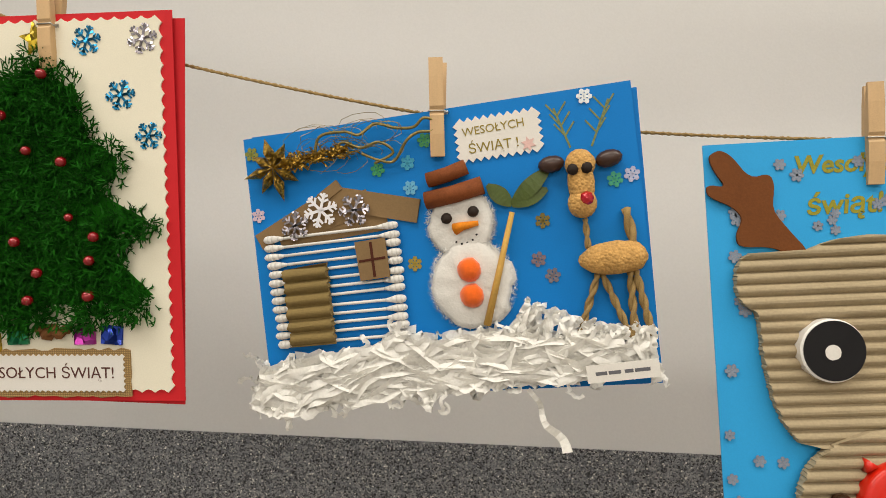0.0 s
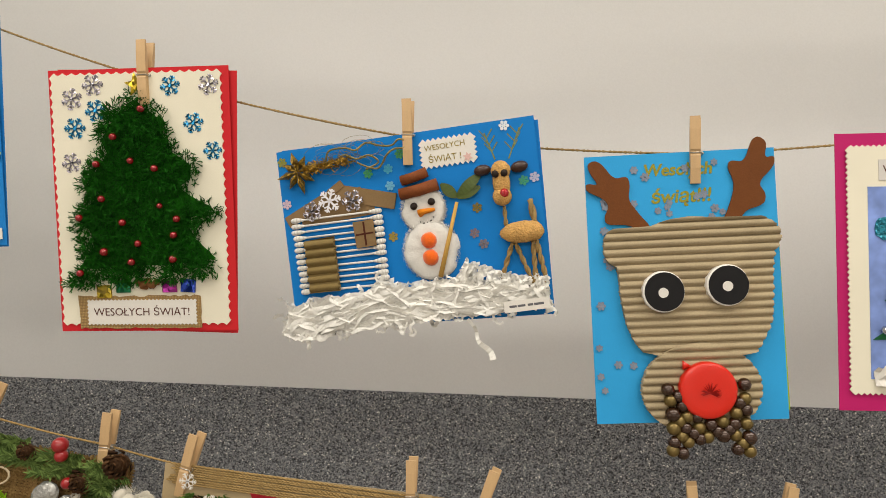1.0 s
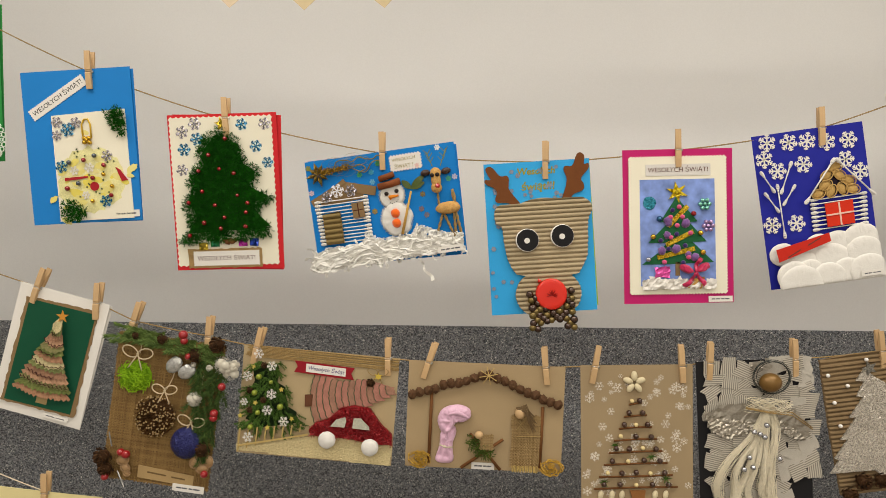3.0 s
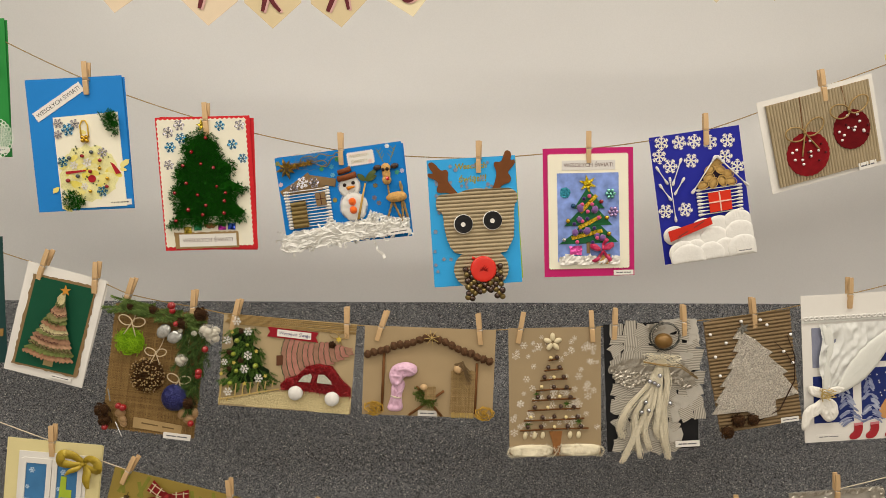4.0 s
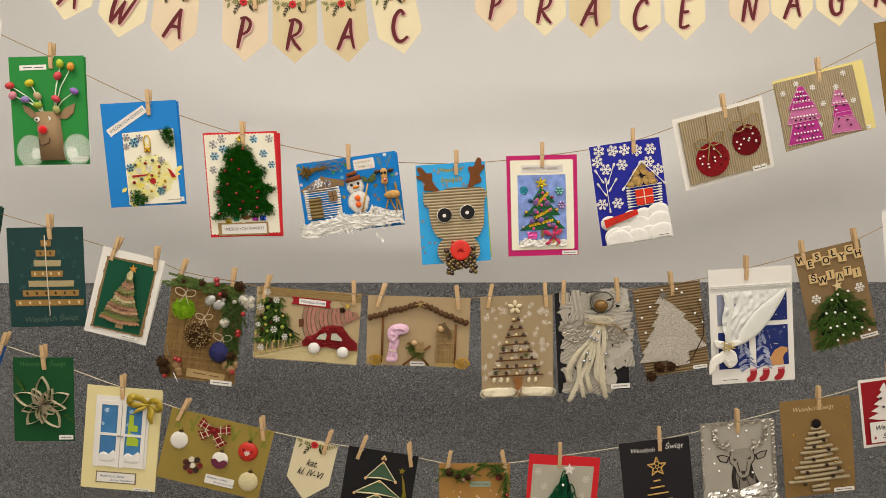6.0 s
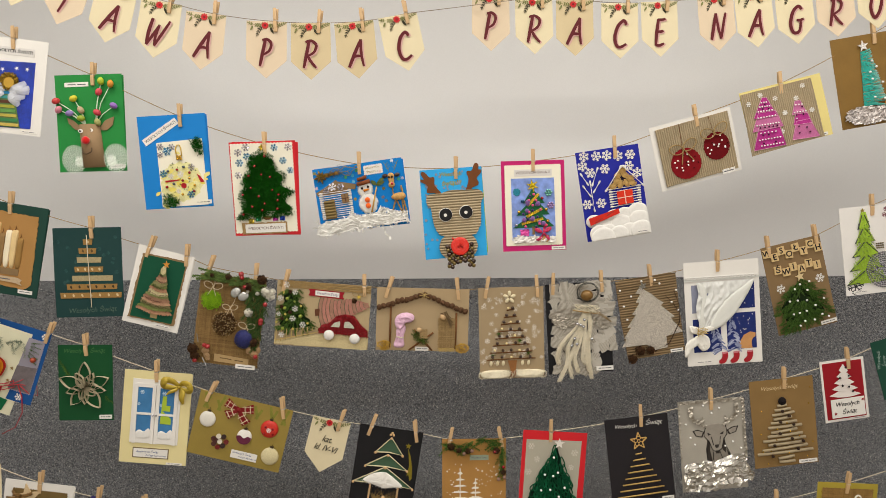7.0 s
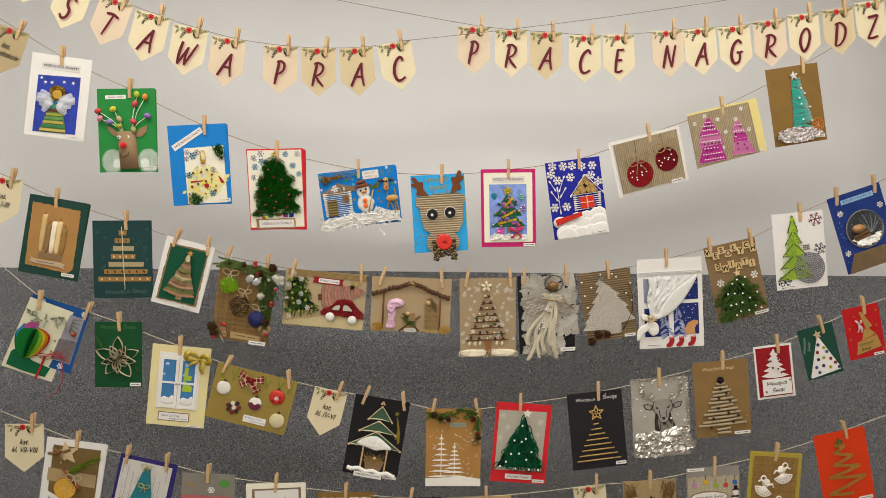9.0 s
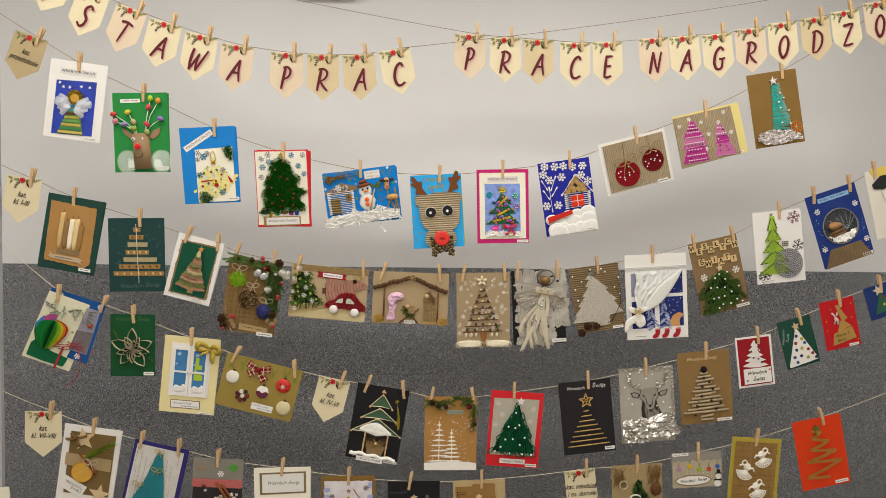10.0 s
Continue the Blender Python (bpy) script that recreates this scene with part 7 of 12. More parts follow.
    words(root, "Wesołych Świąt", *n(0.538, 0.165), 0.0040, 0.070, 0.012, mat("violet_ink", "4a3a72", 0.6), -3, 0.2)
    piece("cone", lambda bm: cone_at(bm, *n(0.83, 0.24), 0.008, 0.0085), CONE, root, "small cone", True)
    piece("twine_bow", lambda bm: bow_of(bm, *n(0.87, 0.15), 0.004, 0.018, 0.0008), JUTE, root, "twine bow", True)
    layer("straw_flower", root, turned(star(6, 0.008, 0.0036), 0, *n(0.875, 0.18)), mat("straw_yellow", "cdb04a", 0.7), 0.006, 0.001)


def crib_card(root, w, h):
    n = grid(w, h)
    base(root, w, h, mat("grey_kraft", "a58f6e", 0.75, 0, 0.08, 14, 600, 0.1), "smooth brown card")
    husk = mat("beech_husk", "563c28", 0.75, 0, 0.35, 120, 900, 0.4)
    for k in range(20):
        s = k / 19
        x = 0.03 + 0.93 * s
        y = (0.28 - 0.42 * s if s < 0.52 else 0.06 + 0.56 * (s - 0.52)) + random.uniform(-0.012, 0.012)
        def husk_lobes(bm):
            for j in range(4):
                t = radians(random.uniform(-14, 14) + (0, 34, -34, 8)[j])
                d = random.uniform(0.0105, 0.0125)
                side, up = Vector((math.cos(t), math.sin(t), 0)) * 0.0078, Vector((-math.sin(t), math.cos(t), 0)) * d
                zz = 0.004 - 0.0012 * j
                v = [bm.verts.new(p) for p in (-up * 0.85 + Vector((0, 0, -0.003)), side + Vector((0, 0, zz - 0.002)), up * 0.9 + Vector((0, 0, -0.001)), -side + Vector((0, 0, zz - 0.002)), -up * 0.3 + Vector((0, 0, zz + 0.0042)), up * 0.35 + Vector((0, 0, zz + 0.0038)))]
                for f in ((0, 1, 4), (1, 5, 4), (1, 2, 5), (0, 4, 3), (3, 4, 5), (3, 5, 2)):
                    bm.faces.new([v[i] for i in f])
            ball(bm, 0, 0, 0, 0.0088, 8, 6, 1.15, 0.6, 0.10)

        o = piece("husk", husk_lobes, husk, root)
        o.matrix_basis = Matrix.Translation((*n(x, y + 0.03), 0.006)) @ Matrix.Rotation(random.uniform(-0.9, 0.9), 4, "Z")
    for x, y0 in ((0.155, 0.28), (0.865, 0.38)):
        piece("post", lambda bm: tube(bm, [(*n(x, y0), 0.003), (*n(x - 0.003, 0.95), 0.003)], 0.0032, 7), TWIG, root, "bare twig post", True)
    u, v = n(0.51, 0.10)
    piece("straw_star", lambda bm: [bar(bm, u - 0.018 * math.cos(a), v - 0.018 * math.sin(a), u + 0.018 * math.cos(a), v + 0.018 * math.sin(a), 0.0013, 0.013, 0.0142 + 0.0001 * i) for i, a in enumerate((0.2, 1.0, 1.8, 2.6))], mat("straw", "c0a468", 0.7), root, "star of straw")
    satin = mat("pink_satin", "d8aec6", 0.35, 0, 0.12, 30, 300, 0.1, sheen=0.3)
    gown = outline(n, [(0.235, 0.63), (0.31, 0.585), (0.325, 0.66), (0.295, 0.77), (0.32, 0.955), (0.18, 0.955), (0.22, 0.78), (0.215, 0.68)])
    piece("draped_satin", lambda bm: puff(bm, gown, 0.001, 0.006, 0.0026), satin, root, "folded pink satin", True)
    hood = outline(n, [(0.195, 0.53), (0.215, 0.45), (0.26, 0.405), (0.335, 0.385), (0.405, 0.42), (0.415, 0.50), (0.375, 0.545), (0.32, 0.55), (0.30, 0.60), (0.265, 0.67), (0.225, 0.66), (0.205, 0.60)])
    piece("satin_hood", lambda bm: puff(bm, hood, 0.005, 0.009, 0.0024), satin, root, "folded pink satin", True)
    piece("satin_fold", lambda bm: ribbon(bm, [(*n(a, b), z) for a, b, z in smooth_line(((0.27, 0.47, 0.019), (0.33, 0.455, 0.0195), (0.395, 0.50, 0.018)))], lambda q: 0.003 + 0.005 * math.sin(3 * q)), satin, root, "", True)
    piece("cord_tie", lambda bm: (tube(bm, [(*n(0.215, 0.77), 0.008), (*n(0.26, 0.785), 0.013), (*n(0.30, 0.79), 0.008)], 0.0014, 5), ball(bm, *n(0.25, 0.78), 0.013, 0.0035, 8, 5, 0.8, 0.8, 0.15)), PALE_TWINE, root, "", True)
    sack = leafy("pale_sacking", "755d3a", "ad9268", 0.9)
    x0, y0 = n(0.675, 0.955)
    x1, y1 = n(0.855, 0.47)
    layer("robe_lining", root, outline(n, [(0.70, 0.52), (0.83, 0.46), (0.85, 0.95), (0.685, 0.95)]), mat("brown_lining", "6f5636", 0.9), 0.001, 0.0015)
    piece("hessian_robe", lambda bm: hessian_cloth(bm, x0, y0, x1, y1, 0.0027, 0.0045, 0.0006, 0.2), sack, root, "folded hessian shape")["kind"] = "stuff"
    piece("hessian_fringe", lambda bm: [tube(bm, [(*n(0.685 + 0.0085 * i, 0.94), 0.0045), (*n(0.685 + 0.0085 * i + random.uniform(-0.004, 0.004), 1.0), 0.005)], 0.0010, 4) for i in range(20)], mat("straw_fringe", "b59a5c", 0.85, 0, 0.25, 200), root, "straw-coloured fringe")["kind"] = "stuff"
    for pts in (((0.72, 0.54), (0.79, 0.66), (0.81, 0.70)), ((0.69, 0.67), (0.76, 0.66), (0.86, 0.655)), ((0.70, 0.61), (0.73, 0.55), (0.76, 0.50))):
        piece("jute_strand", lambda bm: tube(bm, [(*n(*p), 0.0065) for p in smooth_line(pts)], 0.0009, 4), JUTE, root, "loose jute strand", True)
    piece("wooden_bead", lambda bm: ball(bm, *n(0.72, 0.44), 0.009, 0.0100, 14, 9, 1.12, 0.8), WOOD, root, "plain wooden bead", True)
    piece("flax_strand", lambda bm: [tube(bm, [(*n(0.69 + 0.01 * random.random(), 0.38 + 0.02 * random.random()), 0.012), (*n(0.745 + 0.01 * random.random(), 0.345 + 0.006 * i), 0.017), (*n(0.775, 0.41 + 0.008 * i), 0.014), (*n(0.80 + 0.03 * random.random(), 0.46 + 0.012 * i), 0.008)], 0.0008, 4) for i in range(14)], mat("flax", "6f5a40", 0.8, 0, 0.3, 200), root, "brown flax fibres")["kind"] = "stuff"
    for a, b, c, d in ((0.36, 0.985, 0.62, 0.70), (0.41, 0.66, 0.61, 0.985)):
        piece("crib_stick", lambda bm: tube(bm, [(*n(a, b), 0.004), (*n(c, d), 0.005)], 0.0030, 7), TWIG, root, "crossed twig", True)
    bed = outline(n, [(0.38, 0.68), (0.44, 0.66), (0.50, 0.74), (0.57, 0.80), (0.57, 0.87), (0.47, 0.885), (0.40, 0.80)])
    piece("moss_bed", lambda bm: fronds(bm, bed, 260, 0.010, 0.0006, 0.006, 0.006), leafy("olive_moss", "26361a", "6a7c34"), root, "moss bed")
    a0, b0 = n(0.475, 0.79)
    a1, b1 = n(0.555, 0.65)
    piece("hessian_scrap", lambda bm: hessian_cloth(bm, a0, b0, a1, b1, 0.0026, 0.013), sack, root, "scrap of hessian")["kind"] = "stuff"
    piece("wooden_bead", lambda bm: ball(bm, *n(0.465, 0.655), 0.013, 0.0085, 12, 8, 0.9, 0.8), WOOD, root, "plain wooden bead", True)
    for x, y in ((0.085, 0.915), (0.93, 0.935)):
        piece("straw_tuft", lambda bm: [tube(bm, [(*n(x + 0.075 * q * math.cos(t), y + 0.075 * q * math.sin(t)), 0.003 + 0.008 * (1 - q)), (*n(x + 0.075 * q * math.cos(t + 0.6) + 0.01, y + 0.085 * q * math.sin(t + 0.6)), 0.008 + 0.006 * random.random()), (*n(x + 0.08 * q * math.cos(t + 1.2), y + 0.085 * q * math.sin(t + 1.2)), 0.004)], 0.0008, 4) for q, t in [(random.random(), random.uniform(0, 6.28)) for _ in range(75)]], mat("golden_straw", "b8923e", 0.7, 0, 0.3, 200), root, "tuft of golden straw")
    slip(root, *n(0.50, 0.965), 0.044, 0.013)


def twig_tree_card(root, w, h):
    n = grid(w, h)
    base(root, w, h, mat("taupe_kraft", "9c886a", 0.75, 0, 0.08, 14, 600, 0.1), "taupe kraft card")
    pr = mat("chalk_print", "ded6ca", 0.8, 0, 0.15, 300)
    flakes_on(root, n, [(random.uniform(0.04, 0.96), random.uniform(0.04, 0.84), random.uniform(0.0045, 0.0100), random.uniform(0, 60)) for _ in range(80)], pr, 0.0001, "printed_snowflake", 0.075)
    br, wh, gr = [], [], []
    for k in range(8):
        y = 0.245 + 0.077 * k
        hw = 0.055 + 0.0455 * k
        piece("twig", lambda bm: tube(bm, [(*n(0.485 - hw, y + 0.008), 0.003), (*n(0.485, y + random.uniform(-0.004, 0.004)), 0.0034), (*n(0.485 + hw, y - 0.004), 0.003)], 0.0018, 6), TWIG, root, "", True)
        m = 2 + k // 2
        for i in range(m):
            p = (0.485 - 0.85 * hw + 1.7 * hw * (i + 0.2) / (m - 0.6), y - 0.022 + random.uniform(-0.004, 0.004))
            (br if (i + k) % 3 else (wh if k % 2 else gr)).append(p)
    beads_on(root, n, br, 0.0052, mat("dark_brown_bead", "3c2316", 0.35, 0, 0.2, coat=0.3), 0.006)
    beads_on(root, n, wh, 0.0042, mat("cream_bead", "d9c48f", 0.4), 0.006)
    beads_on(root, n, gr, 0.0042, mat("cream_bead", "d9c48f", 0.4), 0.006)
    for x, y in ((0.30, 0.51), (0.62, 0.585), (0.20, 0.745), (0.75, 0.725)):
        piece("green_sprig", lambda bm: [blade(bm, (*n(x, y), 0.004), (*[a + b for a, b in zip(n(x, y), (0.012 * math.cos(t), 0.010 * math.sin(t)))], 0.010), 0.0018) for t in (0.3, 1.0, 1.7, 2.4, 3.1, 4.2, 5.3)], FIR, root, "tiny green sprig")
    u, v = n(0.475, 0.11)
    for k in range(5):
        a = radians(90 + 72 * k)
        piece("seed_petal", lambda bm: ball(bm, u + 0.0125 * math.cos(a), v + 0.0125 * math.sin(a), 0.004, 0.0098, 12, 7, 0.62, 0.4, 0.0, 90 + 72 * k), mat("pumpkin_seed", "d2c4a2", 0.5, 0, 0.12), root, "pale pumpkin seed", True)
    for x in (0.17, 0.27, 0.36, 0.655, 0.75):
        piece("seed_petal", lambda bm: ball(bm, *n(x, 0.83), 0.003, 0.0092, 10, 6, 0.6, 0.4, 0, 80), MATS["pumpkin_seed"], root, "pale pumpkin seed", True)
    layer("trunk", root, outline(n, [(0.43, 0.80), (0.57, 0.80), (0.55, 0.90), (0.54, 0.98), (0.48, 0.98), (0.47, 0.90)]), mat("bark_brown", "8a5c34", 0.8, 0, 0.2, 90), 0.003, 0.002)
    wool = mat("cream_wool", "e8dec4", 0.95, 0, 0.1, 100, 600, 0.6, sheen=0.3)
    for x0, x1 in ((0.01, 0.47), (0.55, 0.99)):
        band = outline(n, [(x0, 0.905), (x1, 0.905), (x1, 0.995), (x0, 0.995)])
        piece("wool_snow", lambda bm: (puff(bm, band, 0.0005, 0.0065, 0.0016, 0.5), [fluff(bm, band[0][0] + (band[1][0] - band[0][0]) * (i + 0.4) / 8.8, (band[0][1] + band[2][1]) / 2 + random.uniform(-0.0025, 0.0025), 0.002, 0.0125, 0, 420) for i in range(9)]), wool, root, "band of cream wool", True)["kind"] = "stuff"


def newsprint_figure_card(root, w, h):
    n = grid(w, h)
    base(root, w, h, paper("black_card", "1b1a1c"), "black card")
    news = mat("newsprint", "a9a49c", 0.75, 0, 0.12, 40, 400, 0.1)
    nt = news.node_tree
    wave = nt.nodes.new("ShaderNodeTexWave")
    wave.bands_direction = "Y"
    wave.inputs["Scale"].default_value, wave.inputs["Distortion"].default_value, wave.inputs["Detail Scale"].default_value = 80, 0.5, 8
    tc = nt.nodes.new("ShaderNodeTexCoord")
    nt.links.new(tc.outputs["Object"], wave.inputs["Vector"])
    mx = nt.nodes.new("ShaderNodeMix")
    mx.data_type = "RGBA"
    mx.inputs[6].default_value, mx.inputs[7].default_value = (*rgb("7d776e"), 1), (*rgb("c0b9ac"), 1)
    nt.links.new(wave.outputs["Fac"], mx.inputs[0])
    nt.links.new(mx.outputs[2], nt.nodes["Principled BSDF"].inputs["Base Color"])
    plain = mat("plain_scrap", "b2aca2", 0.7, 0, 0.12, 40, 400, 0.1)
    spots = [(0.145 + 0.118 * i + 0.02 * (j % 2), 0.045 + 0.076 * j) for j in range(13) for i in range(8)]
    random.shuffle(spots)
    for k, (x, y) in enumerate(spots):
        if x > 0.78 and y > 0.80:
            continue
        a, b = random.uniform(0.014, 0.022), random.uniform(0.010, 0.017)
        pts = [(sx * a * random.uniform(0.75, 1.15), sy * b * random.uniform(0.75, 1.15)) for sx, sy in ((-1, -1), (-0.3, -1.1), (0.4, -0.95), (1, -1), (1.1, 0), (1, 1), (0.3, 0.95), (-0.4, 1.1), (-1, 1), (-0.95, 0.1))]
        o = piece("newsprint_scrap", lambda bm: poly(bm, pts, 0, 0.0004), news if k % 5 else plain, root, "torn newsprint scrap")
        o.matrix_basis = Matrix.Translation((*n(x + random.uniform(-0.03, 0.03), y + random.uniform(-0.02, 0.02)), 0.0006 + 0.0001 * (k % 30))) @ Matrix.Rotation(random.choice((0, 0, 1.57, 0.5, -0.4)) + random.uniform(-0.15, 0.15), 4, "Z") @ Matrix.Rotation(random.uniform(-0.07, 0.07), 4, "X") @ Matrix.Rotation(random.uniform(-0.05, 0.05), 4, "Y")
    foil = mat("crumpled_foil", "a39c90", 0.3, 0.7, 0.2, 90, 300, 0.7)
    for pts in ([(0.04, 0.33), (0.22, 0.27), (0.50, 0.28), (0.54, 0.40), (0.40, 0.47), (0.24, 0.50), (0.10, 0.44)], [(0.62, 0.30), (0.85, 0.33), (0.98, 0.40), (0.95, 0.52), (0.80, 0.50), (0.64, 0.42)], [(0.46, 0.02), (0.62, -0.01), (0.66, 0.05), (0.52, 0.06)]):
        piece("foil_wing", lambda bm: (crumple(bm, outline(n, pts), 0.0075, 0.005, 0.0022), crumple(bm, outline(n, pts[len(pts) // 2:] + pts[:1]), 0.0034, 0.006, 0.0042)), foil, root, "crumpled silver foil")
    u, v = n(0.625, 0.125)
    piece("wire_halo", lambda bm: [tube(bm, [(u + dx + r * math.cos(a), v + 0.006 + r * 0.9 * math.sin(a), 0.008 + 0.002 * k) for a in [6.283 * i / 20 for i in range(21)]], 0.0007, 5) for k, (r, dx) in enumerate(((0.033, 0.005), (0.031, 0.007), (0.036, 0.004), (0.034, 0.003)))], mat("dark_wire", "3c3f3c", 0.4, 0.6), root, "twisted dark wire ring", True)
    piece("wooden_ball", lambda bm: ball(bm, u, v - 0.004, 0.014, 0.0205, 18, 12, 0.88, 0.8), mat("bronze_ball", "7a5a2c", 0.35, 0.3, 0.2), root, "plain bronze ball", True)
    yarn = mat("cream_yarn", "e6dcc4", 0.95, 0, 0.12, 200, 900, 0.4, sheen=0.3)

    def tassel(bm):
        locks = (((0.60, 0.28), (0.46, 0.46), (0.26, 0.62), (0.14, 0.78), (0.15, 0.88)), ((0.60, 0.28), (0.48, 0.50), (0.32, 0.68), (0.27, 0.88), (0.13, 1.07)),
                 ((0.61, 0.28), (0.50, 0.52), (0.40, 0.72), (0.30, 0.86), (0.34, 1.04)), ((0.61, 0.28), (0.54, 0.52), (0.46, 0.70), (0.38, 0.82), (0.45, 0.98)),
                 ((0.62, 0.28), (0.58, 0.50), (0.54, 0.70), (0.52, 0.82), (0.58, 0.90)), ((0.62, 0.28), (0.65, 0.48), (0.60, 0.68), (0.62, 0.90), (0.65, 1.06)),
                 ((0.63, 0.28), (0.66, 0.44), (0.62, 0.60), (0.58, 0.72), (0.60, 0.98)))
        for c, pts in enumerate(locks):
            line = smooth_line([(*p, 0.0) for p in pts], 6)
            m = len(line) - 1
            for k in range(84):
                o, dz, ph, sp = random.gauss(0, 0.015), random.random(), random.uniform(0, 6.28), random.uniform(9, 22)
                end = m - int(m * max(0.0, random.gauss(0.04, 0.10)))
                path = []
                for i in range(end + 1):
                    q = i / m
                    spread = 0.45 + 0.55 * math.sin(2.4 * q) + 0.8 * max(0, q - 0.85)
                    path.append((*n(line[i][0] + o * spread + 0.014 * q * math.sin(sp * q + ph) + 0.008 * math.sin(7 * q + c), line[i][1] + 0.012 * q * math.cos(sp * q + ph)), 0.007 + 0.010 * dz * (0.4 + 0.6 * math.sin(2.6 * q))))
                tube(bm, path, 0.00042, 4)

    piece("yarn_tassel", tassel, yarn, root, "long cream yarn tassel", True)
    piece("yarn_collar", lambda bm: [tube(bm, [(*n(0.43 + 0.36 * i / 9 + dx, 0.275 + dy + 0.035 * math.sin(i * 0.5 + ph) + 0.03 * (i / 9) ** 2), 0.014 + 0.010 * math.sin(math.pi * i / 9) * q) for i in range(10)], 0.0005, 4) for dx, dy, ph, q in [(random.uniform(-0.05, 0.03), random.gauss(0, 0.010), random.uniform(0, 6.28), random.random()) for _ in range(30)]], yarn, root, "cream yarn collar", True)["kind"] = "stuff"
    piece("jute_tie", lambda bm: [tube(bm, [(*n(0.40, 0.29 + 0.006 * k), 0.016), (*n(0.58, 0.315 + 0.006 * k), 0.024), (*n(0.80, 0.33 + 0.02 * k), 0.016), (*n(0.99, 0.44 + 0.01 * k), 0.010)], 0.0011, 5) for k in range(2)], JUTE, root, "jute string", True)
    scatter("bell", lambda bm: ball(bm, 0, 0, 0, 0.0052, 10, 7), SILVER, root, [(*n(x, y), 0.022) for x, y in ((0.45, 0.44), (0.56, 0.40), (0.50, 0.455), (0.54, 0.475), (0.40, 0.60), (0.43, 0.665), (0.35, 0.675), (0.66, 0.615))], True, "small silver bell")
    slip(root, *n(0.86, 0.955), 0.056, 0.014, 0, 0.009)


def glitter_tree_card(root, w, h):
    n = grid(w, h)
    sh = outline(n, [(0.0, 0.02), (0.30, 0.0), (0.65, 0.01), (1.0, 0.0), (0.99, 0.5), (1.0, 0.98), (0.5, 1.0), (0.05, 1.0), (0.01, 0.5)])
    piece("fluted_sheet", lambda bm: corrugated(bm, sh, 0.0085, 0.0022, 0.0, t=0.002), CORR_BROWN, root, "brown fluted cardboard sheet")
    tree = outline(n, [(0.43, 0.13), (0.50, 0.20), (0.56, 0.24), (0.62, 0.31), (0.70, 0.37), (0.66, 0.40), (0.82, 0.56), (0.77, 0.575), (0.90, 0.76), (0.68, 0.79), (0.68, 0.93), (0.50, 0.94), (0.42, 0.86), (0.10, 0.85), (0.17, 0.76), (0.14, 0.745), (0.25, 0.62), (0.20, 0.615), (0.33, 0.47), (0.28, 0.465), (0.40, 0.33), (0.35, 0.32), (0.42, 0.22), (0.36, 0.21)])
    tree = [(x * 1.28 - 0.004, y * 1.0 + 0.005) for x, y in tree]
    layer("glitter_tree", root, tree, glitter("silver_glitter", "bdb5a9", 0.0014, 0.3, 0.45, 0.45), 0.0048, 0.003, "tree covered in silver glitter")
    layer("tree_star", root, turned(star(5, 0.0145, 0.0062), 15, *n(0.43, 0.11)), glitter("pewter_glitter", "77746c", 0.0014, 0.35, 0.4), 0.009, 0.0015, "pewter star")
    for x, y, r in ((0.24, 0.90, 0.017), (0.41, 0.91, 0.015), (0.10, 0.99, 0.016)):
        piece("pine_cone", lambda bm: cone_at(bm, *n(x, y), 0.012, r), CONE, root, "brown pine cone", True)
    piece("bare_twig", lambda bm: (tube(bm, [(*n(0.50, 0.94), 0.004), (*n(0.75, 0.86), 0.008), (*n(0.95, 0.62), 0.010), (*n(0.985, 0.40), 0.008), (*n(0.93, 0.22), 0.006)], 0.0018, 6, 0.0008), tube(bm, [(*n(0.97, 0.50), 0.009), (*n(0.88, 0.36), 0.008), (*n(0.78, 0.27), 0.006)], 0.0012, 5, 0.0006)), mat("dark_twig", "37261a", 0.8), root, "thin dark twig", True)
    beads_on(root, n, [(0.05, 0.13), (0.22, 0.22), (0.08, 0.33), (0.11, 0.50), (0.42, 0.05), (0.71, 0.11), (0.97, 0.22), (0.87, 0.36), (0.96, 0.47), (0.64, 0.06)], 0.0038, PEARL, 0.0065, "pearl")
    slip(root, *n(0.86, 0.965), 0.042, 0.011, 0, 0.0048)


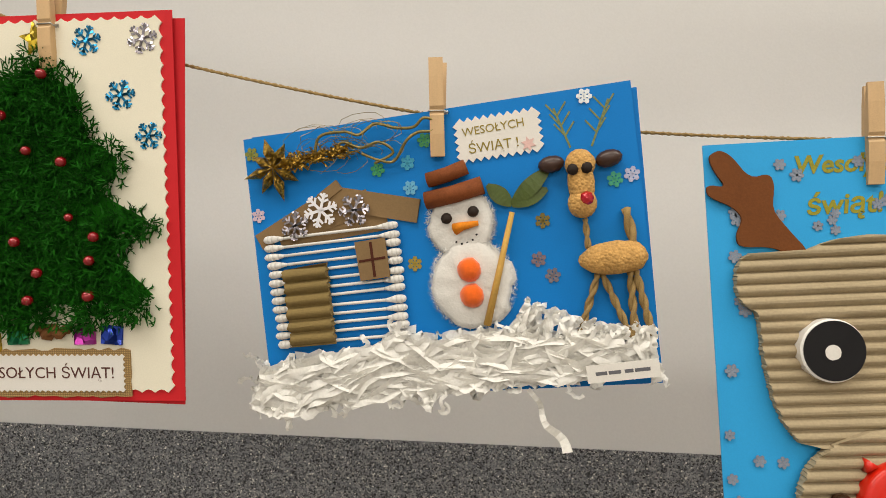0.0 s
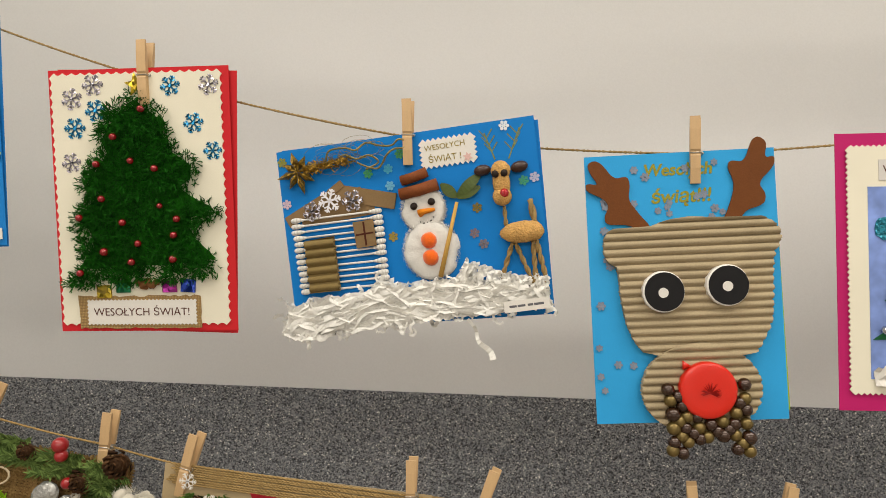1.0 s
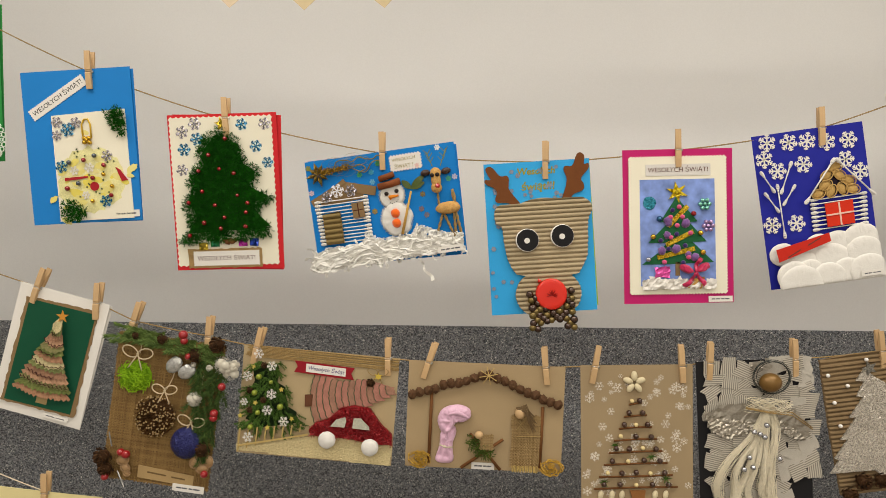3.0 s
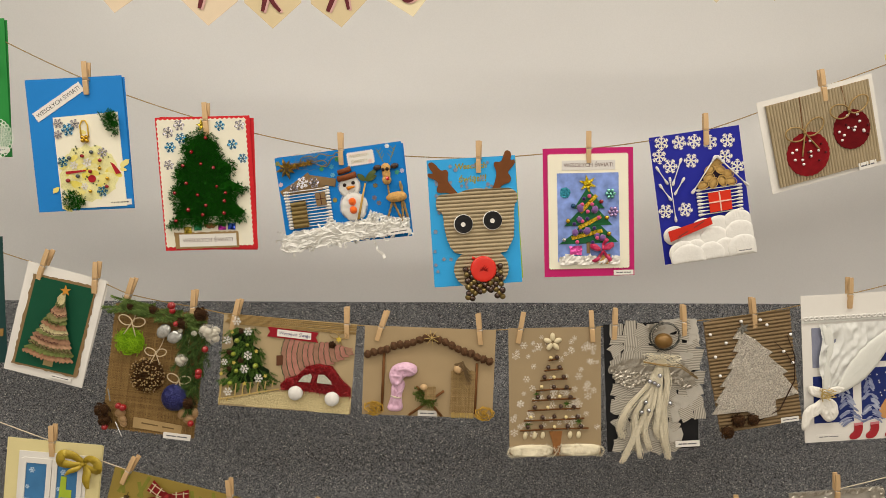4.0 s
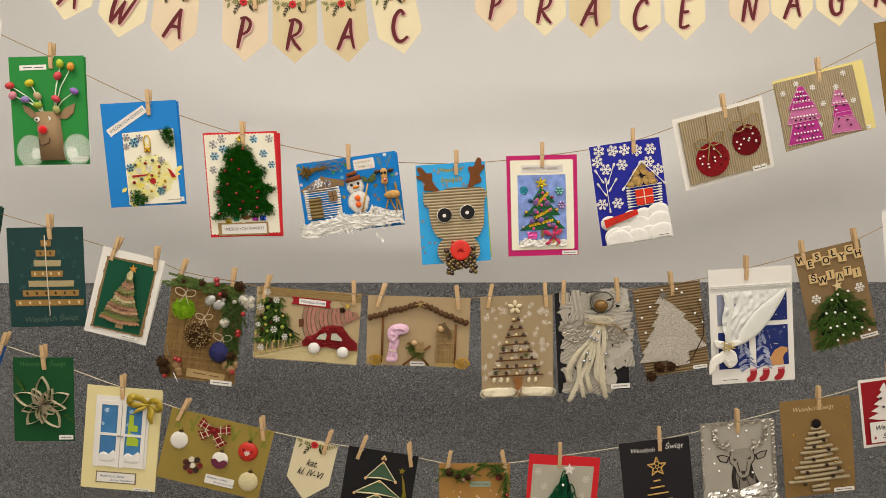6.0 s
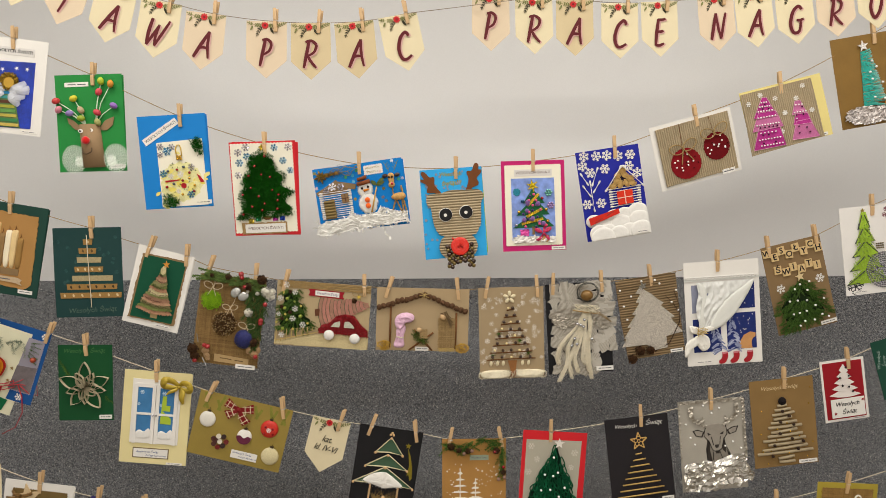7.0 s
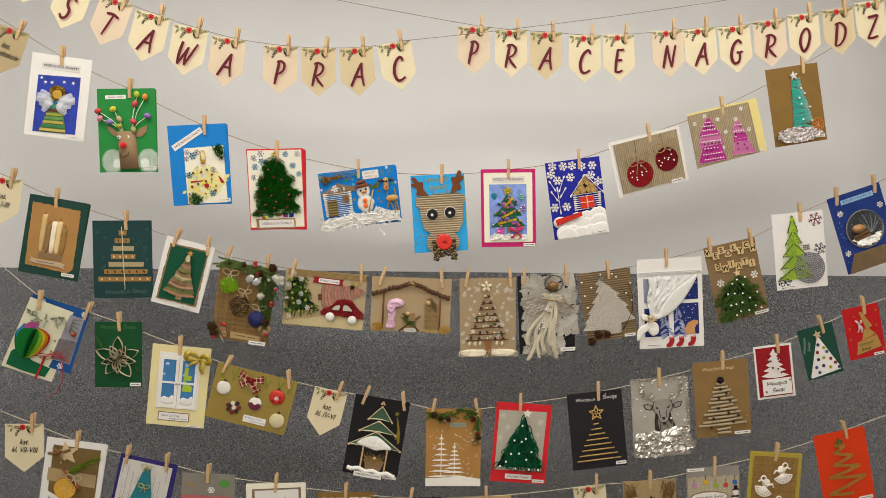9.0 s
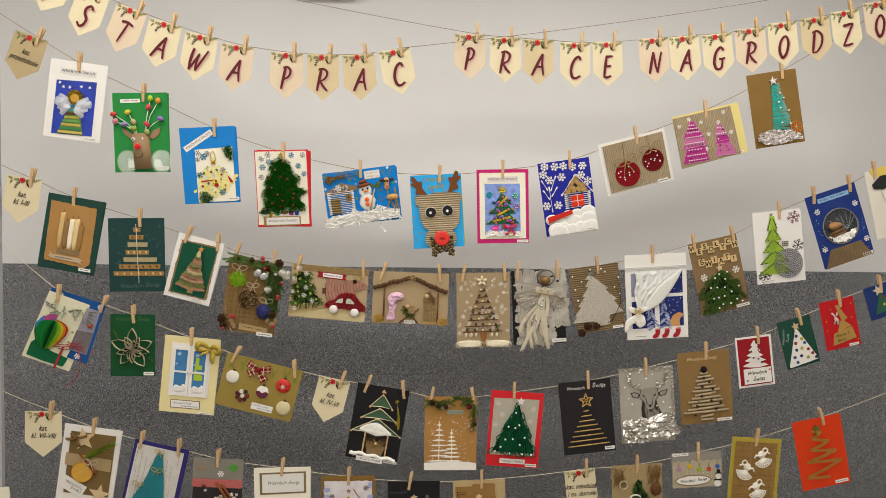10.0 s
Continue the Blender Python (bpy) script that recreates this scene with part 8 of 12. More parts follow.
def curtain_card(root, w, h):
    n = grid(w, h)
    base(root, w, h, WHITE, "white card window", folded=-0.7)
    navy = mat("night_paint", "1c2a66", 0.6, 0, 0.25, 30)
    tints = mat("night_glaze", "84879a", 0.6, 0, 0.15, 30)
    for pts, m in (([(0.09, 0.22), (0.46, 0.22), (0.46, 0.49), (0.09, 0.49)], tints), ([(0.56, 0.20), (0.93, 0.20), (0.93, 0.47), (0.56, 0.47)], navy), ([(0.09, 0.55), (0.46, 0.55), (0.46, 0.87), (0.09, 0.87)], navy), ([(0.54, 0.51), (0.93, 0.51), (0.93, 0.86), (0.54, 0.86)], navy)):
        pane = layer("pane", root, outline(n, pts), m, 0.0006, 0.0003, "night-blue painted pane")
    piece("painted_snow", lambda bm: [poly(bm, turned(disc(random.uniform(0.001, 0.002), 8), 0, *n(random.uniform(0.58, 0.91), random.uniform(0.22, 0.72))), 0.0009, 0.0011) for _ in range(34)], WHITE, root, "white paint dots")
    brush = leafy("pale_blue_paint", "535d88", "b9bed0", 0.6)
    for cx, y0, y1, lean in ((0.35, 0.57, 0.87, 0.10), (0.60, 0.53, 0.86, 0.04)):
        piece("painted_tree", lambda bm: [ribbon(bm, [(*n(cx + lean * t + k * q * (0.02 + 0.10 * t), y0 + (y1 - y0) * t + 0.035 * q * q), 0.0011 + 0.000008 * i) for q in (0, 0.35, 0.7, 1.0)], lambda v: 0.0012 + 0.0042 * math.sin(2.7 * v)) for i, (t, k) in enumerate([(random.random(), random.choice((-1, 1)) * random.uniform(0.6, 1.15)) for _ in range(46)])], brush, root, "brushed pale tree")["kind"] = "stuff"
    layer("curled_shape", root, outline(n, [(0.70, 0.86), (0.70, 0.80), (0.76, 0.73), (0.85, 0.70), (0.92, 0.715), (0.915, 0.75), (0.88, 0.765), (0.86, 0.80), (0.87, 0.86)]), mat("amber_paint", "bd8a58", 0.6, 0, 0.2), 0.001, 0.0003, "amber painted shape")
    for x in (0.455, 0.608, 0.79):
        sock = layer("felt_stocking", root, rounded(outline(n, [(x, 0.885), (x + 0.078, 0.88), (x + 0.082, 0.93), (x + 0.045, 0.985), (x - 0.035, 0.995), (x - 0.048, 0.965), (x + 0.008, 0.935)])), mat("stocking_felt", "9c1420", 0.9, 0, 0.15, sheen=0.3), 0.002, 0.0016, "small red felt stocking")
        layer("cuff", sock, outline(n, [(x - 0.002, 0.882), (x + 0.080, 0.877), (x + 0.080, 0.893), (x, 0.898)]), mat("pink_cuff", "c47a80", 0.9), 0.0038, 0.0006, "pale pink cuff")
    gauze = thin(mat("white_gauze", "e2e2de", 0.85, 0, 0.06, 40, 700, 0.3), 0.12)

    def curtain(bm):
        rows = []
        for i in range(61):
            t = i / 60
            row = []
            for j in range(49):
                q = j / 48
                x = 0.145 + 0.78 * t * (1 - q) ** 1.1 + 0.115 * t * q + 0.02 * math.sin(9 * q) * (1 - t)
                y = 0.195 + 0.50 * q - 0.015 * t * q
                wave = 0.0030 * math.sin(t * 19 + 3.5 * q) * (0.35 + 0.65 * q) + 0.0022 * math.sin(t * 11 - q * 17) + 0.0016 * math.sin(t * 31 + q * 13)
                row.append(bm.verts.new((*n(x, y), 0.0055 + 0.5 * wave + 0.0030 * (1 - 2.6 * abs(noise.noise(Vector((x * 13 + y * 5, y * 9 - x * 4, 1.7)))) - 1.2 * abs(noise.noise(Vector((x * 30, y * 17, 4.1))))) + 0.003 * math.sin(math.pi * q))))
            rows.append(row)
        for a, b in zip(rows, rows[1:]):
            for j in range(48):
                bm.faces.new((a[j], a[j + 1], b[j + 1], b[j]))

    piece("gauze_curtain", curtain, gauze, root, "gathered white gauze curtain", True)
    cloth = mat("white_cotton_cloth", "d6d6d0", 0.85, 0, 0.05, 40, 700, 0.3)
    for nm, pts, zz, hh in (("curtain_swag", [(0.945, 0.165), (0.74, 0.265), (0.54, 0.36), (0.40, 0.48), (0.29, 0.62), (0.27, 0.665), (0.36, 0.66), (0.52, 0.60), (0.66, 0.50), (0.76, 0.40), (0.86, 0.29)], 0.008, 0.0045),
                            ("curtain_fold", [(0.155, 0.195), (0.225, 0.195), (0.285, 0.27), (0.275, 0.36), (0.235, 0.46), (0.225, 0.56), (0.25, 0.66), (0.165, 0.665), (0.16, 0.55), (0.20, 0.42), (0.215, 0.33)], 0.005, 0.005)):
        piece(nm, lambda bm: puff(bm, outline(n, pts), zz, hh, 0.0005), cloth, root, "fold of white cotton cloth", True)
    for i in range(20):
        x, y = n(0.035 + 0.93 * i / 19, 0.155)
        piece("edging_loop", lambda bm: tube(bm, [(x + 0.0046 * math.cos(t), y + 0.0036 * math.sin(t), 0.003) for t in [6.283 * k / 10 for k in range(11)]], 0.0019, 5), COTTON, root, "white crochet edging loop", True)
    layer("edging_tape", root, outline(n, [(0.0, 0.163), (1.0, 0.158), (1.0, 0.18), (0.0, 0.185)]), cloth, 0.0012, 0.001, "white edging tape")
    tissue_m = mat("white_napkin", "e6e2da", 0.85, 0, 0.05)
    for pts, zz, hh in (([(0.12, 0.70), (0.20, 0.685), (0.285, 0.72), (0.30, 0.82), (0.20, 0.865), (0.14, 0.82), (0.11, 0.78)], 0.008, 0.009), ([(0.13, 0.69), (0.08, 0.72), (0.02, 0.735), (-0.045, 0.78), (-0.06, 0.90), (-0.025, 0.905), (0.03, 0.82), (0.12, 0.80), (0.16, 0.74)], 0.010, 0.008), ([(0.02, 0.60), (0.12, 0.615), (0.20, 0.64), (0.17, 0.70), (0.08, 0.68), (0.03, 0.665)], 0.008, 0.007), ([(0.20, 0.63), (0.30, 0.615), (0.37, 0.625), (0.33, 0.66), (0.22, 0.68)], 0.008, 0.006)):
        piece("napkin_fold", lambda bm: puff(bm, outline(n, pts), zz, hh * 0.7, 0.0014), tissue_m, root, "knotted white napkin", True)
    piece("gold_thread", lambda bm: [tube(bm, [(*n(0.17 + random.uniform(-0.07, 0.07), 0.655 + random.uniform(-0.04, 0.04)), 0.020), (*n(0.17 + random.uniform(-0.09, 0.09), 0.66 + random.uniform(-0.045, 0.045)), 0.023)], 0.0011, 4) for _ in range(22)], mat("pale_gold_thread", "c2a86a", 0.5, 0.3), root, "gold thread")
    slip(root, *n(0.22, 0.965), 0.06, 0.010)


def tile_letter_card(root, w, h):
    n = grid(w, h)
    base(root, w, h, mat("umber_kraft", "7d6546", 0.75, 0, 0.08, 14, 600, 0.1), "umber kraft card")
    tile = mat("tile_wood", "c8ab78", 0.45, 0, 0.1, 50, 500, 0.05)
    for word, x0, y0, step in (("WESOŁYCH", 0.07, 0.055, 0.122), ("ŚWIĄT!", 0.20, 0.265, 0.13)):
        for k, ch in enumerate(word):
            x, y = x0 + step * k, y0 + (0.075 if k % 2 else 0.02) * (1 if word[0] == "W" else 0.7)
            u, v = n(x, y)
            t = piece("letter_tile", lambda bm: poly(bm, rect(0.0245, 0.0265), 0.0005, 0.0045), tile, root, "wooden letter tile")
            t.matrix_basis = Matrix.Translation((u, v, 0.0)) @ Matrix.Rotation(radians(random.uniform(-4, 4)), 4, "Z")
            words(t, ch, 0, 0, 0.0047, None, 0.027, INK, 0, 0, 0.0006)
    layer("tree_star", root, turned(star(5, 0.0155, 0.0068), 6, *n(0.53, 0.40)), mat("pale_star_wood", "cdb78c", 0.6), 0.004, 0.002, "pale wooden star")
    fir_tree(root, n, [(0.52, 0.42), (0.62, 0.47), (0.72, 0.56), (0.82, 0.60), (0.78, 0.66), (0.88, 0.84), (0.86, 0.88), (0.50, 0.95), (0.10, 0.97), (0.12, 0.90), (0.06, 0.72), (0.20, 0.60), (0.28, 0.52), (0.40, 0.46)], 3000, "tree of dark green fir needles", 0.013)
    beads_on(root, n, [(0.48, 0.48), (0.64, 0.47), (0.38, 0.52), (0.58, 0.56), (0.26, 0.64), (0.39, 0.65), (0.54, 0.67), (0.82, 0.69), (0.66, 0.745), (0.28, 0.79), (0.38, 0.79), (0.50, 0.785), (0.74, 0.86), (0.44, 0.89), (0.60, 0.90), (0.84, 0.90), (0.35, 0.93)], 0.0037, PEARL, 0.013, "pearl")
    flakes_on(root, n, [(0.19, 0.49, 0.0150, 10), (0.86, 0.47, 0.0150, 0)], WHITE, 0.001)
    slip(root, *n(0.86, 0.965), 0.055, 0.012, 2, 0.002)


def bead_bauble_card(root, w, h):
    n = grid(w, h)
    base(root, w, h, mat("white_glitter_card", "e0dcd8", 0.6, 0, 0.05, 14, 900, 0.3), "white sparkling card")
    lime = mat("lime_card", "9ab83a", 0.7, 0, 0.15, 40)
    ink = mat("dark_outline", "2a2f28", 0.5)
    for k in range(5):
        y = 0.10 + 0.155 * k
        hw = 0.10 + 0.065 * k
        pts = [(0.38 - 0.03, y - 0.03), (0.38 + 0.05, y - 0.03), (0.38 + hw, y + 0.15), (0.38 - hw, y + 0.16)]
        t = layer("paper_tier", root, outline(n, pts), lime, 0.0012 + 0.0005 * (4 - k), 0.0006, "lime green paper tier")
        piece("drawn_edge", lambda bm: (tube(bm, [(*n(0.36, y), 0.004), (*n(0.38 - hw, y + 0.16), 0.003), (*n(0.34 - hw * 0.3, y + 0.145), 0.003)], 0.0019, 5), tube(bm, [(*n(0.40, y), 0.004), (*n(0.38 + hw, y + 0.15), 0.003), (*n(0.40 + hw * 0.4, y + 0.15), 0.003)], 0.0019, 5)), ink, t)
    piece("lime_fringe", lambda bm: needles(bm, outline(n, [(0.38, 0.10), (0.50, 0.35), (0.60, 0.62), (0.68, 0.86), (0.10, 0.86), (0.16, 0.62), (0.26, 0.35)]), 520, 0.010, 0.0013, 0.003, 0.5, 0.004, -90), leafy("lime_fringe", "7c9c2c", "c2da68"), root, "lime green paper fringe")
    beads_on(root, n, [(random.uniform(0.28, 0.50), random.uniform(0.18, 0.80)) for _ in range(22)], 0.0018, mat("dark_green_bead", "2c4a1c", 0.3), 0.004, "bead")
    layer("tree_star", root, turned(star(5, 0.008, 0.0034), 0, *n(0.38, 0.05)), GOLD_INK, 0.003, 0.0008)
    u, v = n(0.66, 0.74)
    steel = mat("steel_bead", "96949a", 0.22, 0.85, 0.2, 300)

    def pearls(bm):
        for r in range(1, 9):
            m = max(1, int(6.283 * 0.0072 * r / 0.0073))
            for i in range(m):
                a = 6.283 * i / m + r
                ball(bm, u + 0.0072 * r * math.cos(a), v + 0.0072 * r * math.sin(a), 0.0034, 0.0033, 7, 5)
        ball(bm, u, v, 0.0034, 0.0026, 7, 5)

    ob = piece("bead_bauble", pearls, steel, root, "bauble paved with steel beads", True)
    ob["kind"] = "stuff"
    piece("bauble_cap", lambda bm: [ball(bm, *n(0.57 + 0.035 * i, 0.49 - 0.025 * j), 0.003, 0.0028, 7, 5) for i in range(4) for j in range(3)], mat("bronze_bead", "6a5a30", 0.3, 0.7), root, "bronze bead cap", True)
    for x, y, r, c in ((0.84, 0.11, 0.027, "7a4a52"), (0.89, 0.50, 0.024, "4a4448"), (0.17, 0.90, 0.028, "3a383c")):
        flakes_on(root, n, [(x, y, r, 12)], mat("ink_" + c, c, 0.6), 0.0003, "drawn_snowflake", 0.12)
    slip(root, *n(0.25, 0.965), 0.05, 0.009)


def snow_globe_card(root, w, h):
    n = grid(w, h)
    base(root, w, h, mat("royal_blue_card", "1b3274", 0.6, 0, 0.12, 14), "royal blue card")
    lab = layer("greeting_label", root, turned(pinked(0.135, 0.02, 0.005, 0.002), 0, *n(0.53, 0.10)), paper("ice_blue_paper", "8ab0d0"), 0.0006, 0.0004, "ice blue wavy label")
    words(lab, "WESOŁYCH ŚWIĄT!", *n(0.53, 0.10), 0.0012, 0.118, 0.011, paper("navy_ink", "22305a"))
    flakes_on(root, n, [(0.16, 0.23, 0.0125, 0), (0.90, 0.27, 0.0125, 10), (0.10, 0.74, 0.0125, 20), (0.93, 0.77, 0.0125, 0)], WHITE, 0.0006)
    piece("paint_dot", lambda bm: [poly(bm, turned(disc(0.0017, 8), 0, *n(random.choice((random.uniform(0.03, 0.15), random.uniform(0.9, 0.98))), random.uniform(0.3, 0.9))), 0.0002, 0.0005) for _ in range(20)], paper("pale_blue_dot", "7f9cc8"), root, "pale blue dots")
    u, v = n(0.50, 0.50)
    piece("scene_disc", lambda bm: poly(bm, turned(disc(0.071, 40), 0, u, v), 0.0006, 0.0016), mat("dusk_paint", "2e3036", 0.6, 0, 0.35, 40), root, "dark painted disc")
    piece("snow_bank", lambda bm: crumple(bm, turned([(-0.062, -0.025), (-0.03, -0.034), (0.02, -0.034), (0.06, -0.022), (0.045, -0.055), (0.0, -0.068), (-0.045, -0.055)], 0, u, v), 0.006, 0.003, 0.008), COTTON, root, "white cotton snow")
    piece("bark_log", lambda bm: (tube(bm, [(u - 0.05, v - 0.022, 0.006), (u + 0.008, v - 0.012, 0.008)], 0.006, 8), tube(bm, [(u - 0.045, v - 0.033, 0.006), (u + 0.012, v - 0.026, 0.008)], 0.005, 8)), mat("log_brown", "6a4a2c", 0.8, 0, 0.3, 90), root, "small bark logs", True)
    piece("nut", lambda bm: (ball(bm, u - 0.028, v + 0.008, 0.010, 0.024, 14, 9, 0.7, 0.6, 0.08), ball(bm, u - 0.012, v + 0.008, 0.010, 0.014, 12, 8, 0.8, 0.6, 0.08)), mat("nut_brown", "8a6232", 0.5, 0, 0.3, 60), root, "brown nut halves", True)
    piece("grey_sprig", lambda bm: [sprig(bm, (u + 0.02, v - 0.02, 0.005), (u + 0.02 + 0.04 * math.cos(a), v + 0.02 + 0.03 * math.sin(a), 0.014), 10, 0.008, 0.0006) for a in (0.2, 0.8, 1.4, 2.0, 2.6)], mat("frosted_green", "96a096", 0.6, 0, 0.3), root, "frosted sprig")

    def dome(bm):
        rows = []
        for r, z in ((0.0715, 0.004), (0.068, 0.018), (0.057, 0.028), (0.038, 0.034), (0.018, 0.0365)):
            rows.append([bm.verts.new((u + r * math.cos(6.283 * j / 40), v + r * math.sin(6.283 * j / 40), z)) for j in range(40)])
        for a, b in zip(rows, rows[1:]):
            for j in range(40):
                bm.faces.new((a[j], a[(j + 1) % 40], b[(j + 1) % 40], b[j]))
        bm.faces.new(rows[-1])

    m = bpy.data.materials.new("clear_dome")
    m.use_nodes = True
    b = m.node_tree.nodes["Principled BSDF"]
    b.inputs["Roughness"].default_value, b.inputs["Transmission Weight"].default_value, b.inputs["IOR"].default_value = 0.05, 1.0, 1.02
    b.inputs["Coat Weight"].default_value, b.inputs["Coat Roughness"].default_value = 0.12, 0.05
    d = piece("clear_dome", dome, m, root, "clear plastic dome", True)
    d.visible_shadow = False
    piece("dome_rim", lambda bm: tube(bm, [(u + 0.072 * math.cos(a), v + 0.072 * math.sin(a), 0.004) for a in [6.283 * i / 40 for i in range(41)]], 0.0026, 6), mat("grey_rim", "6f6a66", 0.5), root, "", True)
    stand = outline(n, [(0.20, 0.77), (0.80, 0.77), (0.95, 0.99), (0.03, 1.0)])
    piece("fluted_stand", lambda bm: corrugated(bm, stand, 0.0085, 0.0022, 0.001, True), CORR_BROWN, root, "fluted brown stand")
    slip(root, *n(0.87, 0.965), 0.042, 0.014, 0, 0.004)


def boot_card(root, w, h):
    n = grid(w, h)
    base(root, w, h, paper("ivory_card", "d8d2c4"), "ivory card", folded=-0.6)
    layer("yellow_strip", root, outline(n, [(0.10, -0.02), (1.0, -0.04), (1.0, 0.12), (0.16, 0.10)]), paper("butter_card", "d8c060"), 0.0007, 0.0006, "butter yellow paper")
    felt = mat("scarlet_felt", "9c1018", 0.9, 0, 0.15, sheen=0.3)
    layer("black_felt", root, outline(n, [(0.10, 0.20), (0.30, 0.10), (0.70, 0.10), (0.72, 0.24), (0.30, 0.30), (0.12, 0.27)]), mat("black_felt", "17161a", 0.9, sheen=0.3), 0.0016, 0.002, "black felt")
    layer("felt_boot", root, outline(n, [(0.34, 0.42), (0.98, 0.36), (0.98, 0.86), (0.70, 0.90), (0.60, 0.70), (0.48, 0.62)]), felt, 0.0016, 0.002, "red felt boot")
    layer("fur_cuff", root, outline(n, [(0.26, 0.32), (0.98, 0.22), (1.0, 0.38), (0.30, 0.45)]), COTTON, 0.0034, 0.003, "white fur cuff")


# ---- third row of cards ----
def paper_ball_card(root, w, h):
    n = grid(w, h)
    base(root, w, h, paper("pale_cream_card", "d6d2b6"), "cream card", bow=0.006)
    layer("green_panel", root, outline(n, [(0.066, 0.77), (0.14, 0.70), (0.50, 0.80), (0.88, 0.825), (0.845, 0.96), (0.42, 0.97), (0.076, 0.955)]), paper("leaf_green_card", "0c5c38"), 0.0006, 0.0005, "green paper panel")
    frost = leafy("frosted_tinsel", "3f4c3a", "aab09c")
    for k in range(16):
        s = k / 15
        piece("silver_sprig", lambda bm: sprig(bm, (*n(0.12 + 0.66 * s, 0.18 + 0.06 * math.sin(5 * s)), 0.004), (*n(0.08 + 0.72 * s + random.uniform(-0.1, 0.14), 0.19 + random.uniform(-0.11, 0.13)), 0.016), 13, 0.013, 0.0008), frost, root, "frosted tinsel sprig")
    u, v = n(0.354, 0.57)
    leaves = ((172, "2a62b0", 0.052, 0.010), (160, "b04a86", 0.040, 0.022), (165, "2f7fc0", 0.055, 0.004), (176, "0b5a26", 0.058, -0.004), (150, "10702e", 0.054, -0.004), (120, "178038", 0.048, -0.003), (95, "0b5a26", 0.046, -0.003), (70, "2a8a34", 0.048, -0.003), (48, "6aa82a", 0.050, -0.002), (32, "c8b42a", 0.052, 0.0), (20, "c87a1e", 0.054, 0.002), (9, "a8241e", 0.056, 0.004))
    for k, (deg, c, r0, dy) in enumerate(leaves):
        a = radians(deg)

        def leaf(bm):
            rows = []
            for i in range(15):
                t = math.pi * i / 14
                r = r0 * math.sin(t) ** 0.75 * (1 + 0.22 * math.cos(t))
                y = v + dy + 0.058 * math.cos(t) + 0.010 * math.sin(t) ** 2
                rows.append((bm.verts.new((u, y - 0.014 * (i < 5), 0.004)), bm.verts.new((u + r * math.cos(a), y, 0.004 + r * abs(math.sin(a)) * 0.6 + 0.0003 * k))))
            for p, q in zip(rows, rows[1:]):
                bm.faces.new((p[0], p[1], q[1], q[0]))

        piece("paper_leaf", leaf, paper("tissue_" + c, c, 0.7), root, "folded coloured paper leaf")
    gold = mat("brown_star", "8a6f3a", 0.5)
    for x, y in ((0.75, 0.45), (0.76, 0.60), (0.10, 0.37)):
        layer("star", root, turned(star(5, 0.006, 0.0026), 10, *n(x, y)), gold, 0.0008, 0.0008)
    rib = mat("red_curl_ribbon", "a01c28", 0.4, 0, 0.1)
    piece("ribbon_tail", lambda bm: ribbon(bm, [(*n(0.70, 0.68 + 0.34 * s), 0.004) for s in (0, 0.3, 0.6, 0.9, 1.0)], 0.008), rib, root, "red ribbon tail")
    for k, pts in enumerate((((0.40, 0.70), (0.60, 0.66), (0.85, 0.62), (1.02, 0.52)), ((0.50, 0.72), (0.70, 0.68), (0.95, 0.60), (1.25, 0.56), (1.32, 0.66), (1.18, 0.66), (1.0, 0.60)), ((0.95, 0.60), (1.10, 0.72), (1.20, 0.90), (1.18, 1.10), (1.02, 1.22)), ((0.62, 0.72), (0.78, 0.70), (0.92, 0.64), (0.86, 0.58), (0.74, 0.64)))):
        piece("curl_ribbon", lambda bm: tube(bm, [(*n(*p), 0.008 + 0.004 * math.sin(i * 1.4)) for i, p in enumerate(pts)], 0.0016, 5), rib, root, "curled red ribbon", True)


def blue_back_card(root, w, h):
    n = grid(w, h)
    base(root, w, h, paper("azure_card", "174a86"), "azure card")
    layer("grey_sheet", root, turned(pinked(w * 0.70, h * 0.74, 0.008, 0.0024), 0, 0.022, 0.0), paper("lavender_sheet", "8f8a96"), 0.0006, 0.0005, "scalloped grey-lilac sheet")
    layer("dark_scene", root, outline(n, [(0.45, 0.55), (0.94, 0.50), (0.94, 0.85), (0.45, 0.85)]), mat("grey_brown_print", "6a6264", 0.7, 0, 0.3, 60), 0.0012, 0.0003, "dull grey printed ground")
    flakes_on(root, n, [(0.92, 0.07, 0.011, 0), (0.80, 0.93, 0.012, 10), (0.2, 0.06, 0.009, 0)], WHITE, 0.0006)
    for k in range(5):
        piece("fir_sprig", lambda bm: sprig(bm, (*n(0.76, 0.20 + 0.04 * k), 0.002), (*n(0.92, 0.16 + 0.07 * k), 0.008), 9, 0.009, 0.0008), FIR, root, "small green sprig")
    piece("berry", lambda bm: ball(bm, *n(0.86, 0.40), 0.006, 0.009, 10, 6), mat("dark_orange_berry", "9a3a1c", 0.4), root, "", True)


